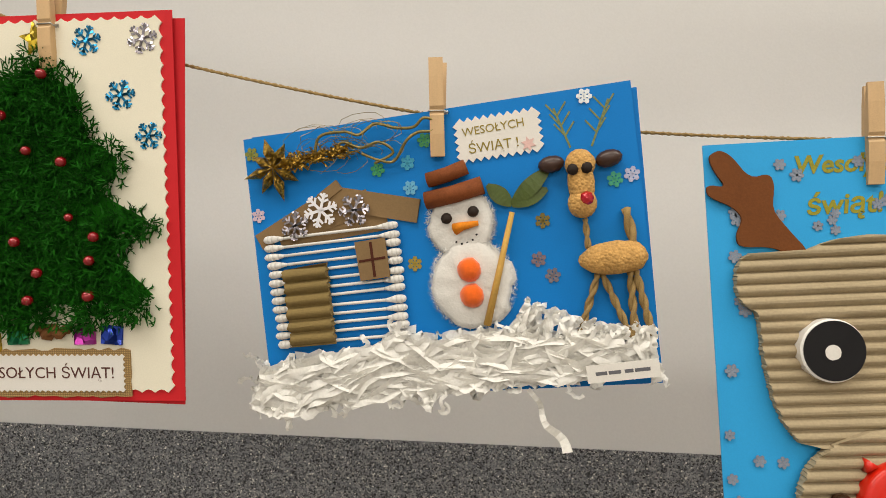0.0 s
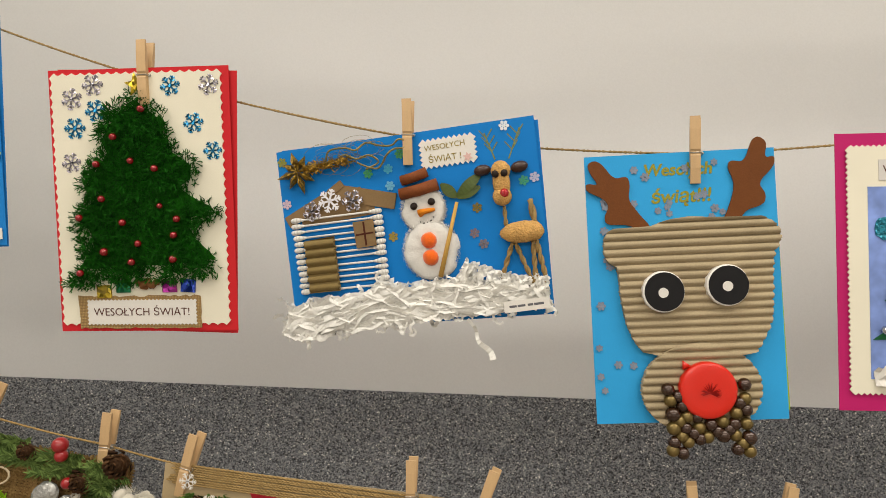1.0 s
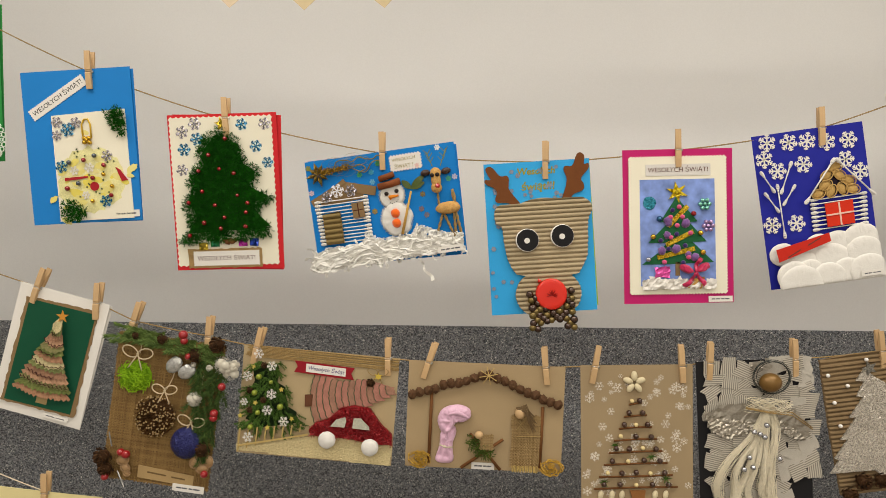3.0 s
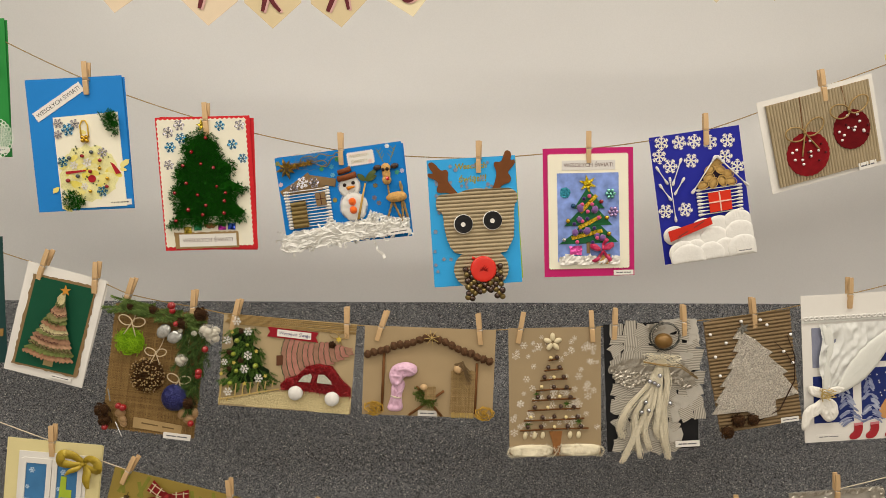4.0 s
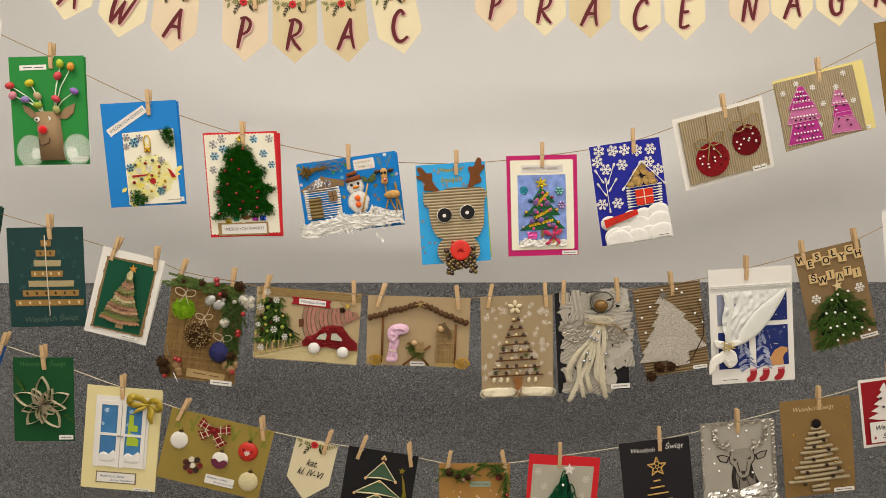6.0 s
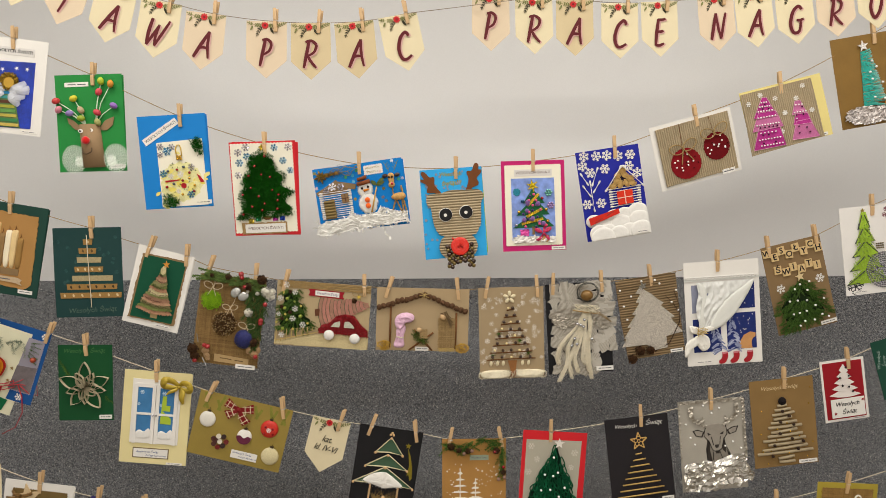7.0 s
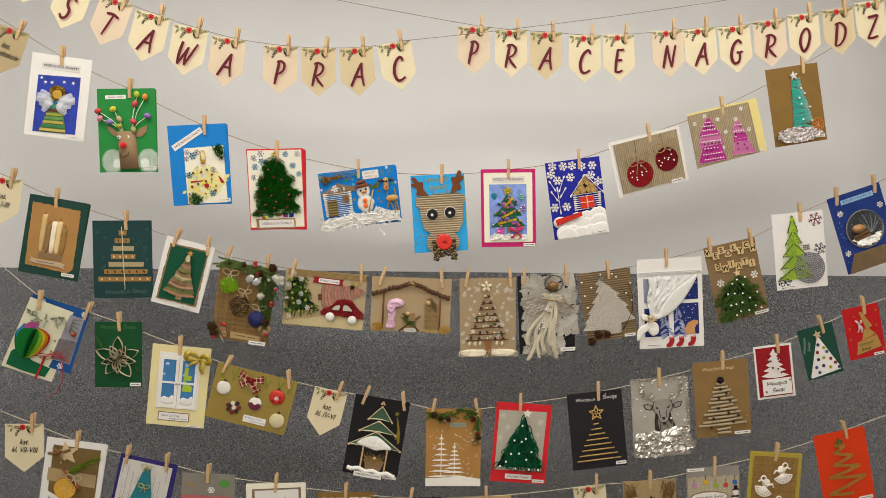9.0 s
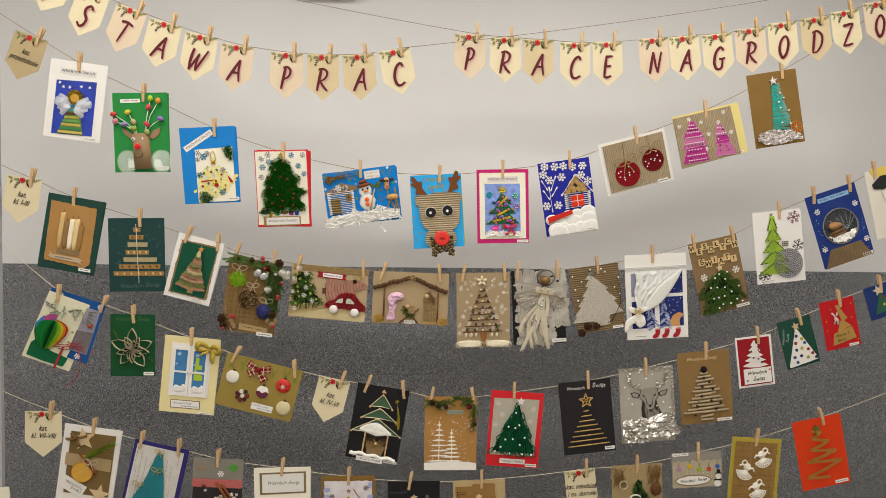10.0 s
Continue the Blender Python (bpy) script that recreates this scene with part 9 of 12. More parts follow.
def petal_flower_card(root, w, h):
    n = grid(w, h)
    base(root, w, h, paper("forest_card", "124826"), "forest green card", bow=0.002)
    roll = mat("card_ring", "beb296", 0.75, 0, 0.15, 40)
    u, v = n(0.50, 0.56)
    for a, d, b in ((90, 0.068, 0.015), (22, 0.066, 0.016), (158, 0.070, 0.016), (305, 0.066, 0.017), (232, 0.058, 0.015), (60, 0.045, 0.010), (120, 0.045, 0.010), (270, 0.044, 0.009), (350, 0.054, 0.010), (195, 0.050, 0.010), (40, 0.030, 0.009), (80, 0.030, 0.009), (135, 0.032, 0.009), (180, 0.030, 0.009), (250, 0.034, 0.010), (320, 0.034, 0.010), (10, 0.032, 0.009)):
        d, b = d * 1.22, b * 1.2
        c, s = math.cos(radians(a)), math.sin(radians(a))

        def petal(bm):
            rows = []
            for i in range(21):
                t = i / 20
                q = t * 2 if t <= 0.5 else 2 - t * 2
                o = b * math.sin(math.pi * q) ** 0.9 * (1 if t <= 0.5 else -1)
                x, y = u + c * d * q - s * o, v + s * d * q + c * o
                rows.append([bm.verts.new((x, y, 0.0005)), bm.verts.new((x, y, 0.011)), bm.verts.new((x * 0.985 + u * 0.015, y * 0.985 + v * 0.015, 0.011)), bm.verts.new((x * 0.985 + u * 0.015, y * 0.985 + v * 0.015, 0.0005))])
            for p, q in zip(rows, rows[1:]):
                for j in range(4):
                    bm.faces.new((p[j], p[(j + 1) % 4], q[(j + 1) % 4], q[j]))

        piece("card_petal", petal, roll, root, "pressed cardboard ring petal")
    for a, b in (((0.20, 0.40), (0.02, 0.16)), ((0.20, 0.40), (0.07, 0.21)), ((0.20, 0.40), (0.12, 0.26)), ((0.86, 0.68), (1.02, 0.76))):
        piece("fir_sprig", lambda bm: sprig(bm, (*n(*a), 0.002), (*n(*b), 0.006), 14, 0.010, 0.0007), FIR, root, "dark fir sprig")
    words(root, "Wesołych Świąt", *n(0.48, 0.08), 0.0002, 0.13, 0.013, paper("moss_ink", "3f6a3c"), 0, 0.3)
    slip(root, *n(0.86, 0.955), 0.04, 0.013)


def shutter_window_card(root, w, h):
    n = grid(w, h)
    base(root, w, h, paper("vanilla_card", "dccf9a"), "vanilla yellow card", folded=-0.5)
    sky = mat("steel_blue_print", "3f76a6", 0.6, 0, 0.2, 30)
    layer("window_sheet", root, outline(n, [(0.14, 0.09), (0.86, 0.09), (0.86, 0.78), (0.14, 0.78)]), WHITE, 0.0006, 0.0006, "white window sheet")
    for x0, x1 in ((0.20, 0.47), (0.53, 0.80)):
        sh = piece("shutter", lambda bm: (bar(bm, *n(x0, 0.14), *n(x0, 0.78), 0.011, 0.002, 0.0042), bar(bm, *n(x1, 0.14), *n(x1, 0.78), 0.011, 0.002, 0.0042), bar(bm, *n(x0, 0.155), *n(x1, 0.155), 0.012, 0.002, 0.0041), bar(bm, *n(x0, 0.46), *n(x1, 0.46), 0.007, 0.002, 0.004), bar(bm, *n(x0, 0.74), *n(x1, 0.74), 0.020, 0.002, 0.0041)), WHITE, root, "white card shutter")
        layer("pane", root, outline(n, [(x0, 0.15), (x1, 0.15), (x1, 0.70), (x0, 0.70)]), sky, 0.0014, 0.0003, "blue printed pane")
        piece("snow_heap", lambda bm: puff(bm, outline(n, [(x0 + 0.02, 0.66), (x0 + 0.08, 0.63), (x0 + 0.16, 0.66), (x1 - 0.06, 0.61), (x1 - 0.02, 0.64), (x1 - 0.02, 0.73), (x0 + 0.02, 0.73)]), 0.0022, 0.004, 0.0004), COTTON, sh, "white snow")
        flakes_on(root, n, [(x0 + 0.09, 0.23, 0.007, 0), (x0 + 0.05, 0.36, 0.005, 0)], paper("pale_flake", "b9cfe0"), 0.0018)
    layer("paper_tree", root, outline(n, [(0.60, 0.26), (0.66, 0.26), (0.66, 0.36), (0.72, 0.36), (0.72, 0.42), (0.60, 0.42), (0.74, 0.50), (0.74, 0.56), (0.58, 0.56)]), paper("yellow_green_card", "a2b83a"), 0.0018, 0.001, "yellow-green paper shape")
    scatter("knob", lambda bm: ball(bm, 0, 0, 0, 0.0034, 8, 6), SILVER, root, [(*n(0.475, 0.47), 0.006), (*n(0.525, 0.47), 0.006)], True)
    gold = thin(mat("gold_organza", "c0a63a", 0.35, 0.2, 0.25, 60), 0.3)
    u, v = n(0.84, 0.14)
    for pts, wd in ((((0, 0), (-0.020, 0.018), (-0.042, 0.022), (-0.044, 0.004), (-0.022, -0.002), (0, 0)), 0.021), (((0, 0), (0.014, 0.014), (0.034, 0.010), (0.038, -0.008), (0.018, -0.008), (0, 0)), 0.020), (((0, 0), (0.012, -0.016), (0.014, -0.034), (0.020, -0.052)), 0.020), (((0, 0), (-0.010, -0.010), (-0.024, -0.016), (-0.034, -0.026)), 0.011)):
        piece("ribbon_loop", lambda bm: ribbon(bm, [(u + a, v + c, 0.006 + 0.014 * math.sin(math.pi * i / 30)) for i, (a, c, _) in enumerate(smooth_line([(a, c, 0) for a, c in pts]))], lambda q: wd * (0.35 + 0.65 * math.sin(math.pi * min(1, q * 1.1)) ** 0.7)), gold, root, "folded gold organza ribbon", True)
    piece("bow_knot", lambda bm: ball(bm, u, v, 0.012, 0.0055, 10, 6, 0.8, 0.8, 0.1), gold, root, "gold ribbon knot", True)
    fr = layer("label_frame", root, outline(n, [(0.20, 0.83), (0.74, 0.83), (0.74, 0.94), (0.20, 0.94)]), paper("brown_frame", "7a6a52"), 0.0006, 0.0004)
    layer("label_sheet", root, outline(n, [(0.215, 0.84), (0.725, 0.84), (0.725, 0.93), (0.215, 0.93)]), WHITE, 0.0012, 0.0003)
    words(root, "Radosnych Świąt", *n(0.42, 0.872), 0.0017, 0.070, 0.010, mat("blue_ink", "4a5a86", 0.6), 0, 0.3)
    words(root, "Bożego Narodzenia", *n(0.55, 0.908), 0.0017, 0.064, 0.009, MATS["blue_ink"], 0, 0.3)
    slip(root, *n(0.83, 0.985), 0.05, 0.007)


def bauble_row_card(root, w, h):
    n = grid(w, h)
    base(root, w, h, mat("olive_gold_card", "8f7a34", 0.5, 0, 0.12, 14, 600, 0.05), "olive gold card")
    tape = mat("printed_branch", "7c7c34", 0.6, 0, 0.2, 60)
    piece("printed_branch", lambda bm: [bar(bm, *n(x, 0.02 + 0.04 * (k % 3)), *n(x + 0.05 * (-1) ** k, 0.26), 0.008, 0.0001, 0.0003 + 0.00004 * k) for k, x in enumerate((0.06, 0.12, 0.2, 0.27, 0.6, 0.68, 0.76, 0.84, 0.90, 0.96))], tape, root, "printed fir branches")["kind"] = "stuff"
    cap = mat("dark_cap", "4a3a24", 0.4, 0.4)

    def bauble(x, y, r, m, label):
        u, v = n(x, y)
        b = piece("bauble", lambda bm: ball(bm, u, v, 0.002, r, 24, 8, 1, 0.28), m, root, label, True)
        piece("cap", lambda bm: (poly(bm, turned(rect(0.011, 0.006), 0, u, v + r + 0.002), 0.001, 0.005), bar(bm, u, v + r + 0.004, u + 0.001, v + r + 0.013, 0.0012, 0.001, 0.002)), cap, b)
        return u, v

    bauble(0.14, 0.42, 0.026, mat("white_felt", "d9d4ca", 0.9, 0, 0.1, sheen=0.3), "white felt bauble")
    u, v = bauble(0.56, 0.56, 0.024, mat("white_foam", "dedad2", 0.8), "white and purple bauble")
    layer("purple_half", root, [(u + 0.024 * math.cos(a), v + 0.024 * math.sin(a)) for a in [math.pi + math.pi * i / 14 for i in range(15)]] + [(u + 0.012, v + 0.004), (u, v - 0.004), (u - 0.012, v + 0.003)], mat("plum_felt", "5a1a34", 0.85, 0, 0.2, sheen=0.3), 0.0075, 0.001, "plum felt")
    u, v = bauble(0.80, 0.36, 0.029, mat("scarlet_glitter", "c02a1c", 0.4, 0.1, 0.25, 200), "scarlet bauble")
    flakes_on(root, n, [(0.80, 0.37, 0.008, 0)], WHITE, 0.0098)
    beads_on(root, n, [(0.76, 0.33), (0.84, 0.34), (0.85, 0.42), (0.76, 0.43)], 0.0036, RED_BEAD, 0.010)
    u, v = bauble(0.87, 0.77, 0.029, mat("linen_bauble", "c9bd96", 0.8, 0, 0.2, 200), "linen-covered bauble")
    u, v = n(0.32, 0.72)
    for k, (dx, dy) in enumerate(((-1.6, 0.4), (-0.5, 1.2), (0.7, 1.3), (1.5, 0.2), (-1.3, -0.8), (0.0, 0.0), (0.9, -0.9), (-0.2, -1.4), (-0.9, 0.1))):
        piece("button", lambda bm: tube(bm, [(u + dx * 0.0135, v + dy * 0.0135, 0.001), (u + dx * 0.0135, v + dy * 0.0135, 0.0045)], 0.0080, 14), mat("button_%d" % (k % 4), ("4a2420", "d9cfc0", "2f1c1c", "6a1c1c")[k % 4], 0.3), root, "round button")
    plaid = mat("red_plaid_base", "7c1f20", 0.8, 0, 0.15)
    u, v = n(0.44, 0.17)
    for dx, dy in ((-0.044, 0.016), (0.046, 0.012), (-0.036, -0.026), (0.034, -0.040)):
        t = piece("plaid_loop", lambda bm: ribbon(bm, [(u, v, 0.004), (u + dx * 0.5, v + dy * 0.5, 0.010), (u + dx, v + dy, 0.005)], lambda s: 0.011 + 0.020 * s), plaid, root, "red tartan ribbon")
        piece("plaid_stripe", lambda bm: [ribbon(bm, [(u + dx * 0.25 * q - dy * o, v + dy * 0.25 * q + dx * o, 0.0066 + 0.0035 * math.sin(q * 0.8)) for q in (1, 2, 3, 4)], 0.0016, 0.0002) for o in (-0.16, 0.16)] + [bar(bm, u + dx * q - dy * 0.26, v + dy * q + dx * 0.26, u + dx * q + dy * 0.26, v + dy * q - dx * 0.26, 0.0020, 0.0090, 0.0112) for q in (0.45, 0.8)], mat("cream_stripe", "cfc0a0", 0.8), t)
    piece("bow_knot", lambda bm: ball(bm, u, v, 0.009, 0.007, 8, 6), plaid, root, "", True)
    lab = layer("greeting_label", root, turned(rect(0.085, 0.026), 0, *n(0.60, 0.86)), WHITE, 0.0006, 0.0004, "white paper label")
    words(lab, "Radosnych Świąt", *n(0.575, 0.835), 0.0012, 0.062, 0.009, MATS["blue_ink"], 0, 0.3)
    words(lab, "Bożego Narodzenia", *n(0.64, 0.885), 0.0012, 0.058, 0.008, MATS["blue_ink"], 0, 0.3)


def stable_card(root, w, h):
    n = grid(w, h)
    base(root, w, h, paper("black_card", "1b1a1c"), "black card")
    felt = mat("sage_felt", "3f5a44", 0.85, 0, 0.12, sheen=0.2)
    cordm = mat("cream_cord", "d8cca8", 0.85, 0, 0.1)
    peg = mat("wood_bead", "c9a578", 0.6)
    for k, (y0, y1, hw) in enumerate(((0.10, 0.28, 0.215), (0.29, 0.44, 0.33), (0.43, 0.63, 0.47))):
        cx = 0.52 - 0.012 * k
        tier = outline(n, [(cx, y0), (cx + hw, y1), (cx, y1 - 0.015), (cx - hw, y1)])
        t = layer("felt_tier", root, tier, felt, 0.0008, 0.001, "sage green felt tier")
        piece("cord_edge", lambda bm: tube(bm, [(*p, 0.0032) for p in (tier[3], tier[0], tier[1], tier[2], tier[3])], 0.0019, 6), cordm, t, "cream cord", True)
        beads_on(root, n, [(cx, y0 + 0.01), (cx + hw, y1 + 0.005), (cx - hw, y1 + 0.005)], 0.0045, peg, 0.005, "wooden_bead")
    beads_on(root, n, [(0.50, 0.07), (0.545, 0.07), (0.52, 0.05)], 0.0042, peg, 0.005, "wooden_bead")
    drift = outline(n, [(0.14, 0.61), (0.30, 0.52), (0.50, 0.48), (0.66, 0.54), (0.84, 0.63), (0.66, 0.64), (0.52, 0.67), (0.36, 0.64)])
    piece("wool_snow", lambda bm: (puff(bm, drift, 0.002, 0.006, 0.0016), needles(bm, drift, 700, 0.008, 0.0004, 0.004, 0.9, 0.004)), mat("bright_wool", "ece9e2", 0.95, 0, 0.06, 60, 500, 0.4, sheen=0.3), root, "white wool drift", True)
    for x in (0.30, 0.74):
        piece("post", lambda bm: bar(bm, *n(x, 0.62), *n(x, 0.93), 0.006, 0.001, 0.006), WOOD, root, "pale wooden stick")
    piece("manger", lambda bm: (poly(bm, outline(n, [(0.36, 0.80), (0.72, 0.80), (0.66, 0.93), (0.40, 0.93)]), 0.001, 0.009)), KRAFT_DARK, root, "brown card manger")
    piece("hay", lambda bm: [blade(bm, (*n(random.uniform(0.34, 0.72), 0.80), 0.006), (*n(random.uniform(0.26, 0.80), random.uniform(0.64, 0.84)), 0.012), 0.0008) for _ in range(120)], mat("dry_hay", "8f7446", 0.8, 0, 0.3, 200), root, "dry hay")
    piece("wooden_bead", lambda bm: ball(bm, *n(0.53, 0.755), 0.012, 0.006, 10, 7), peg, root, "plain wooden bead", True)
    line = [(0.07 + 0.88 * i / 26, 0.915 + 0.012 * math.sin(i * 0.8) + 0.03 * i / 26) for i in range(27)]
    band = outline(n, [(x, y - 0.025) for x, y in line] + [(x, y + 0.025) for x, y in line[::-1]])
    piece("snow_roll", lambda bm: (tube(bm, [(*n(*q), 0.008) for q in line], 0.007, 8), needles(bm, band, 700, 0.007, 0.0004, 0.006, 1.0, 0.008)), MATS["bright_wool"], root, "roll of white wool", True)
    gold = mat("olive_gold_foil", "8a7c20", 0.4, 0.5)
    layer("comet", root, turned(star(5, 0.0105, 0.0045), 0, *n(0.80, 0.17)), gold, 0.0006, 0.0006, "gold comet star")
    layer("comet_tail", root, outline(n, [(0.80, 0.19), (0.86, 0.28), (0.91, 0.40), (0.93, 0.52), (0.90, 0.55), (0.87, 0.48), (0.84, 0.50), (0.86, 0.38)]), gold, 0.0006, 0.0005, "gold comet tail")
    lab = layer("greeting_label", root, turned(rect(0.105, 0.018), -1, *n(0.46, 0.972)), WHITE, 0.018, 0.0004)
    words(lab, "WESOŁYCH ŚWIĄT", *n(0.46, 0.972), 0.0186, 0.092, 0.010, INK, -1)
    slip(root, *n(0.86, 0.985), 0.055, 0.011, 0, 0.002)


def white_tree_card(root, w, h):
    n = grid(w, h)
    base(root, w, h, mat("ochre_kraft", "a57a42", 0.7, 0, 0.1, 14, 600, 0.1), "ochre kraft card")
    paint = mat("white_gouache", "e6e0d6", 0.7, 0, 0.06, 60)
    for cx, y0, y1, hw in ((0.28, 0.33, 0.88, 0.25), (0.52, 0.44, 0.88, 0.22)):
        t = piece("painted_tree", lambda bm: bar(bm, *n(cx, y0), *n(cx, y1), 0.003, 0.0001, 0.0006), paint, root, "white painted tree")
        for k in range(8):
            y = y0 + 0.05 + (y1 - y0 - 0.06) * k / 7
            q = hw * (0.18 + 0.82 * k / 7)
            piece("brush_stroke", lambda bm: poly(bm, outline(n, [(cx - q, y + 0.010), (cx - q * 0.4, y - 0.008), (cx + q * 0.5, y - 0.006), (cx + q, y + 0.008), (cx + q * 0.4, y + 0.014), (cx - q * 0.5, y + 0.014)]), 0.0001, 0.0007 + 0.00002 * k), paint, t)
    layer("painted_snow", root, outline(n, [(0.0, 0.90), (0.3, 0.89), (0.6, 0.88), (0.85, 0.89), (1.0, 0.91), (1.0, 1.0), (0.0, 1.0)]), paint, 0.0007, 0.0003, "white painted snow")
    dots = piece("paint_dot", lambda bm: [poly(bm, turned(disc(random.uniform(0.0011, 0.0024), 8), 0, *n(random.uniform(0.04, 0.97), random.uniform(0.26, 0.88))), 0.0001, 0.0005) for _ in range(75)], paint, root, "white paint dots")
    dots["kind"] = "stuff"
    for k in range(26):
        s = k / 25
        a = (0.02 + 0.90 * s, 0.05 + 0.05 * math.sin(7 * s))
        piece("fir_sprig", lambda bm: sprig(bm, (*n(*a), 0.003), (*n(a[0] + random.choice((-0.14, 0.16)), a[1] + random.uniform(-0.09, 0.10)), 0.014), 16, 0.013, 0.0009), FIR, root, "green fir sprig")
    for k in range(11):
        s = k / 10
        piece("fir_sprig", lambda bm: sprig(bm, (*n(0.95, 0.08 + 0.24 * s), 0.003), (*n(0.95 + random.uniform(-0.12, 0.06), 0.2 + 0.25 * s), 0.012), 16, 0.013, 0.0009), FIR, root, "green fir sprig")
    for x, y, r in ((0.14, 0.07, 0.013), (0.26, 0.11, 0.010), (0.84, 0.12, 0.012), (0.40, 0.12, 0.011), (0.95, 0.36, 0.010)):
        piece("pine_cone", lambda bm: cone_at(bm, *n(x, y), 0.012, r), CONE, root, "small brown cone", True)
    beads_on(root, n, [(0.46, 0.12), (0.34, 0.15), (0.88, 0.44), (0.97, 0.42)], 0.0065, mat("dusty_rose_berry", "8a6a5c", 0.6), 0.012, "nut")
    beads_on(root, n, [(0.82, 0.13), (0.95, 0.30)], 0.0055, RED_BEAD, 0.016, "berry")
    lab = layer("greeting_label", root, turned(rect(0.062, 0.017), 0, *n(0.58, 0.21)), paper("sage_label", "8f9a86"), 0.0006, 0.0005, "sage green label")
    words(lab, "Wesołych Świąt", *n(0.58, 0.21), 0.0014, 0.052, 0.008, GREY_INK, 0, 0.2)


def loop_tree_card(root, w, h):
    n = grid(w, h)
    base(root, w, h, RED_CARD, "red card")
    layer("stone_sheet", root, outline(n, [(0.06, 0.10), (0.92, 0.09), (0.90, 0.84), (0.06, 0.85)]), paper("stone_paper", "aaa495"), 0.0006, 0.0005, "stone grey sheet")
    flakes_on(root, n, [(0.14, 0.17, 0.011, 0), (0.24, 0.31, 0.011, 20), (0.82, 0.22, 0.012, 10), (0.12, 0.45, 0.011, 5), (0.78, 0.38, 0.010, 15)], paper("pale_print", "cdc8bc"), 0.0012, "printed_snowflake", 0.1)
    yarn = leafy("dark_green_yarn", "06301e", "11603c", 0.9)
    layer("tree_core", root, outline(n, [(0.53, 0.14), (0.62, 0.32), (0.70, 0.50), (0.90, 0.80), (0.10, 0.80), (0.30, 0.50), (0.44, 0.32)]), mat("deep_green_felt", "062418", 0.9), 0.001, 0.002)

    def loops(bm):
        for k in range(150):
            f = math.sqrt(k / 149)
            y = 0.80 - 0.60 * (1 - f) if k % 5 else random.uniform(0.2, 0.8)
            y = 0.16 + 0.62 * f
            hw = 0.035 + 0.36 * ((y - 0.16) / 0.62) ** 1.05
            x = 0.52 - 0.02 * f + random.uniform(-1, 1) * hw
            lean = (x - 0.51) / 0.4 * 38 + random.uniform(-14, 14)
            ln, wd = random.uniform(0.022, 0.032), random.uniform(0.0042, 0.0075)
            zz = 0.003 + 0.008 * random.random()
            c, s = math.cos(radians(lean)), math.sin(radians(lean))
            x0, y0 = n(x, y - 0.02)
            pts = []
            for i in range(11):
                t = 6.283 * i / 10
                lx, ly = wd * math.sin(t) * (1 - 0.35 * math.cos(t)), -ln / 2 * (1 - math.cos(t))
                pts.append((x0 + lx * c - ly * s, y0 + lx * s + ly * c, zz + 0.004 * (1 - math.cos(t))))
            tube(bm, pts, 0.0019, 5)

    piece("yarn_tree", loops, yarn, root, "tree of dark green yarn loops", True)
    beads_on(root, n, [(0.48, 0.26), (0.56, 0.42), (0.36, 0.45), (0.49, 0.46), (0.32, 0.62), (0.46, 0.61), (0.68, 0.58), (0.24, 0.72), (0.60, 0.68), (0.42, 0.80), (0.66, 0.80), (0.14, 0.78), (0.83, 0.80)], 0.0040, PEARL, 0.021, "pearl")
    layer("tree_star", root, turned(star(5, 0.0175, 0.0078), 0, *n(0.56, 0.115)), mat("white_star", "dcd6ce", 0.5), 0.012, 0.002, "white star")
    lab = layer("greeting_label", root, turned(rect(0.102, 0.019), 0, *n(0.50, 0.925)), WHITE, 0.0006, 0.0004, "white label with red edge")
    words(lab, "Wesołych Świąt !", *n(0.50, 0.925), 0.0012, 0.088, 0.010, paper("dark_red_ink", "7a2428"))
    slip(root, *n(0.86, 0.965), 0.045, 0.012)


def straw_tree_card(root, w, h):
    n = grid(w, h)
    base(root, w, h, paper("charcoal_card", "242124"), "charcoal black card")
    gold = mat("gilded_straw", "c09c58", 0.45, 0.3, 0.15, 60)
    for k in range(8):
        y = 0.415 + 0.067 * k
        hw = 0.05 + 0.05 * k
        piece("gold_straw", lambda bm: tube(bm, [(*n(0.485 - hw, y + 0.004), 0.003), (*n(0.485 + hw, y - 0.004), 0.003)], 0.0024, 7), gold, root, "gilded straw", True)
    outer, inner = star(5, 0.029, 0.0125), star(5, 0.021, 0.009)
    u, v = n(0.505, 0.275)

    def frame_(bm):
        for i in range(10):
            a, b = outer[i], outer[(i + 1) % 10]
            bar(bm, u + a[0], v + a[1], u + b[0], v + b[1], 0.003, 0.001, 0.0035 + 0.00005 * i)
        for k in range(5):
            a = radians(90 + 72 * k)
            tube(bm, [(u + 0.010 * math.cos(a) + 0.006 * math.cos(t), v + 0.010 * math.sin(a) + 0.006 * math.sin(t), 0.0025) for t in [6.283 * i / 12 for i in range(13)]], 0.0009, 4)
        tube(bm, [(u + 0.005 * math.cos(t), v + 0.005 * math.sin(t), 0.0025) for t in [6.283 * i / 12 for i in range(13)]], 0.0011, 4)

    piece("fretwork_star", frame_, mat("plywood", "c9a05c", 0.5, 0, 0.1), root, "fretwork wooden star")
    words(root, "Wesołych", *n(0.32, 0.095), 0.0003, 0.072, 0.015, paper("chalk_ink", "cfccc6"), -2, 0.25)
    words(root, "Świąt", *n(0.77, 0.085), 0.0003, 0.055, 0.015, MATS["chalk_ink"], -2, 0.25)
    slip(root, *n(0.885, 0.955), 0.04, 0.013)


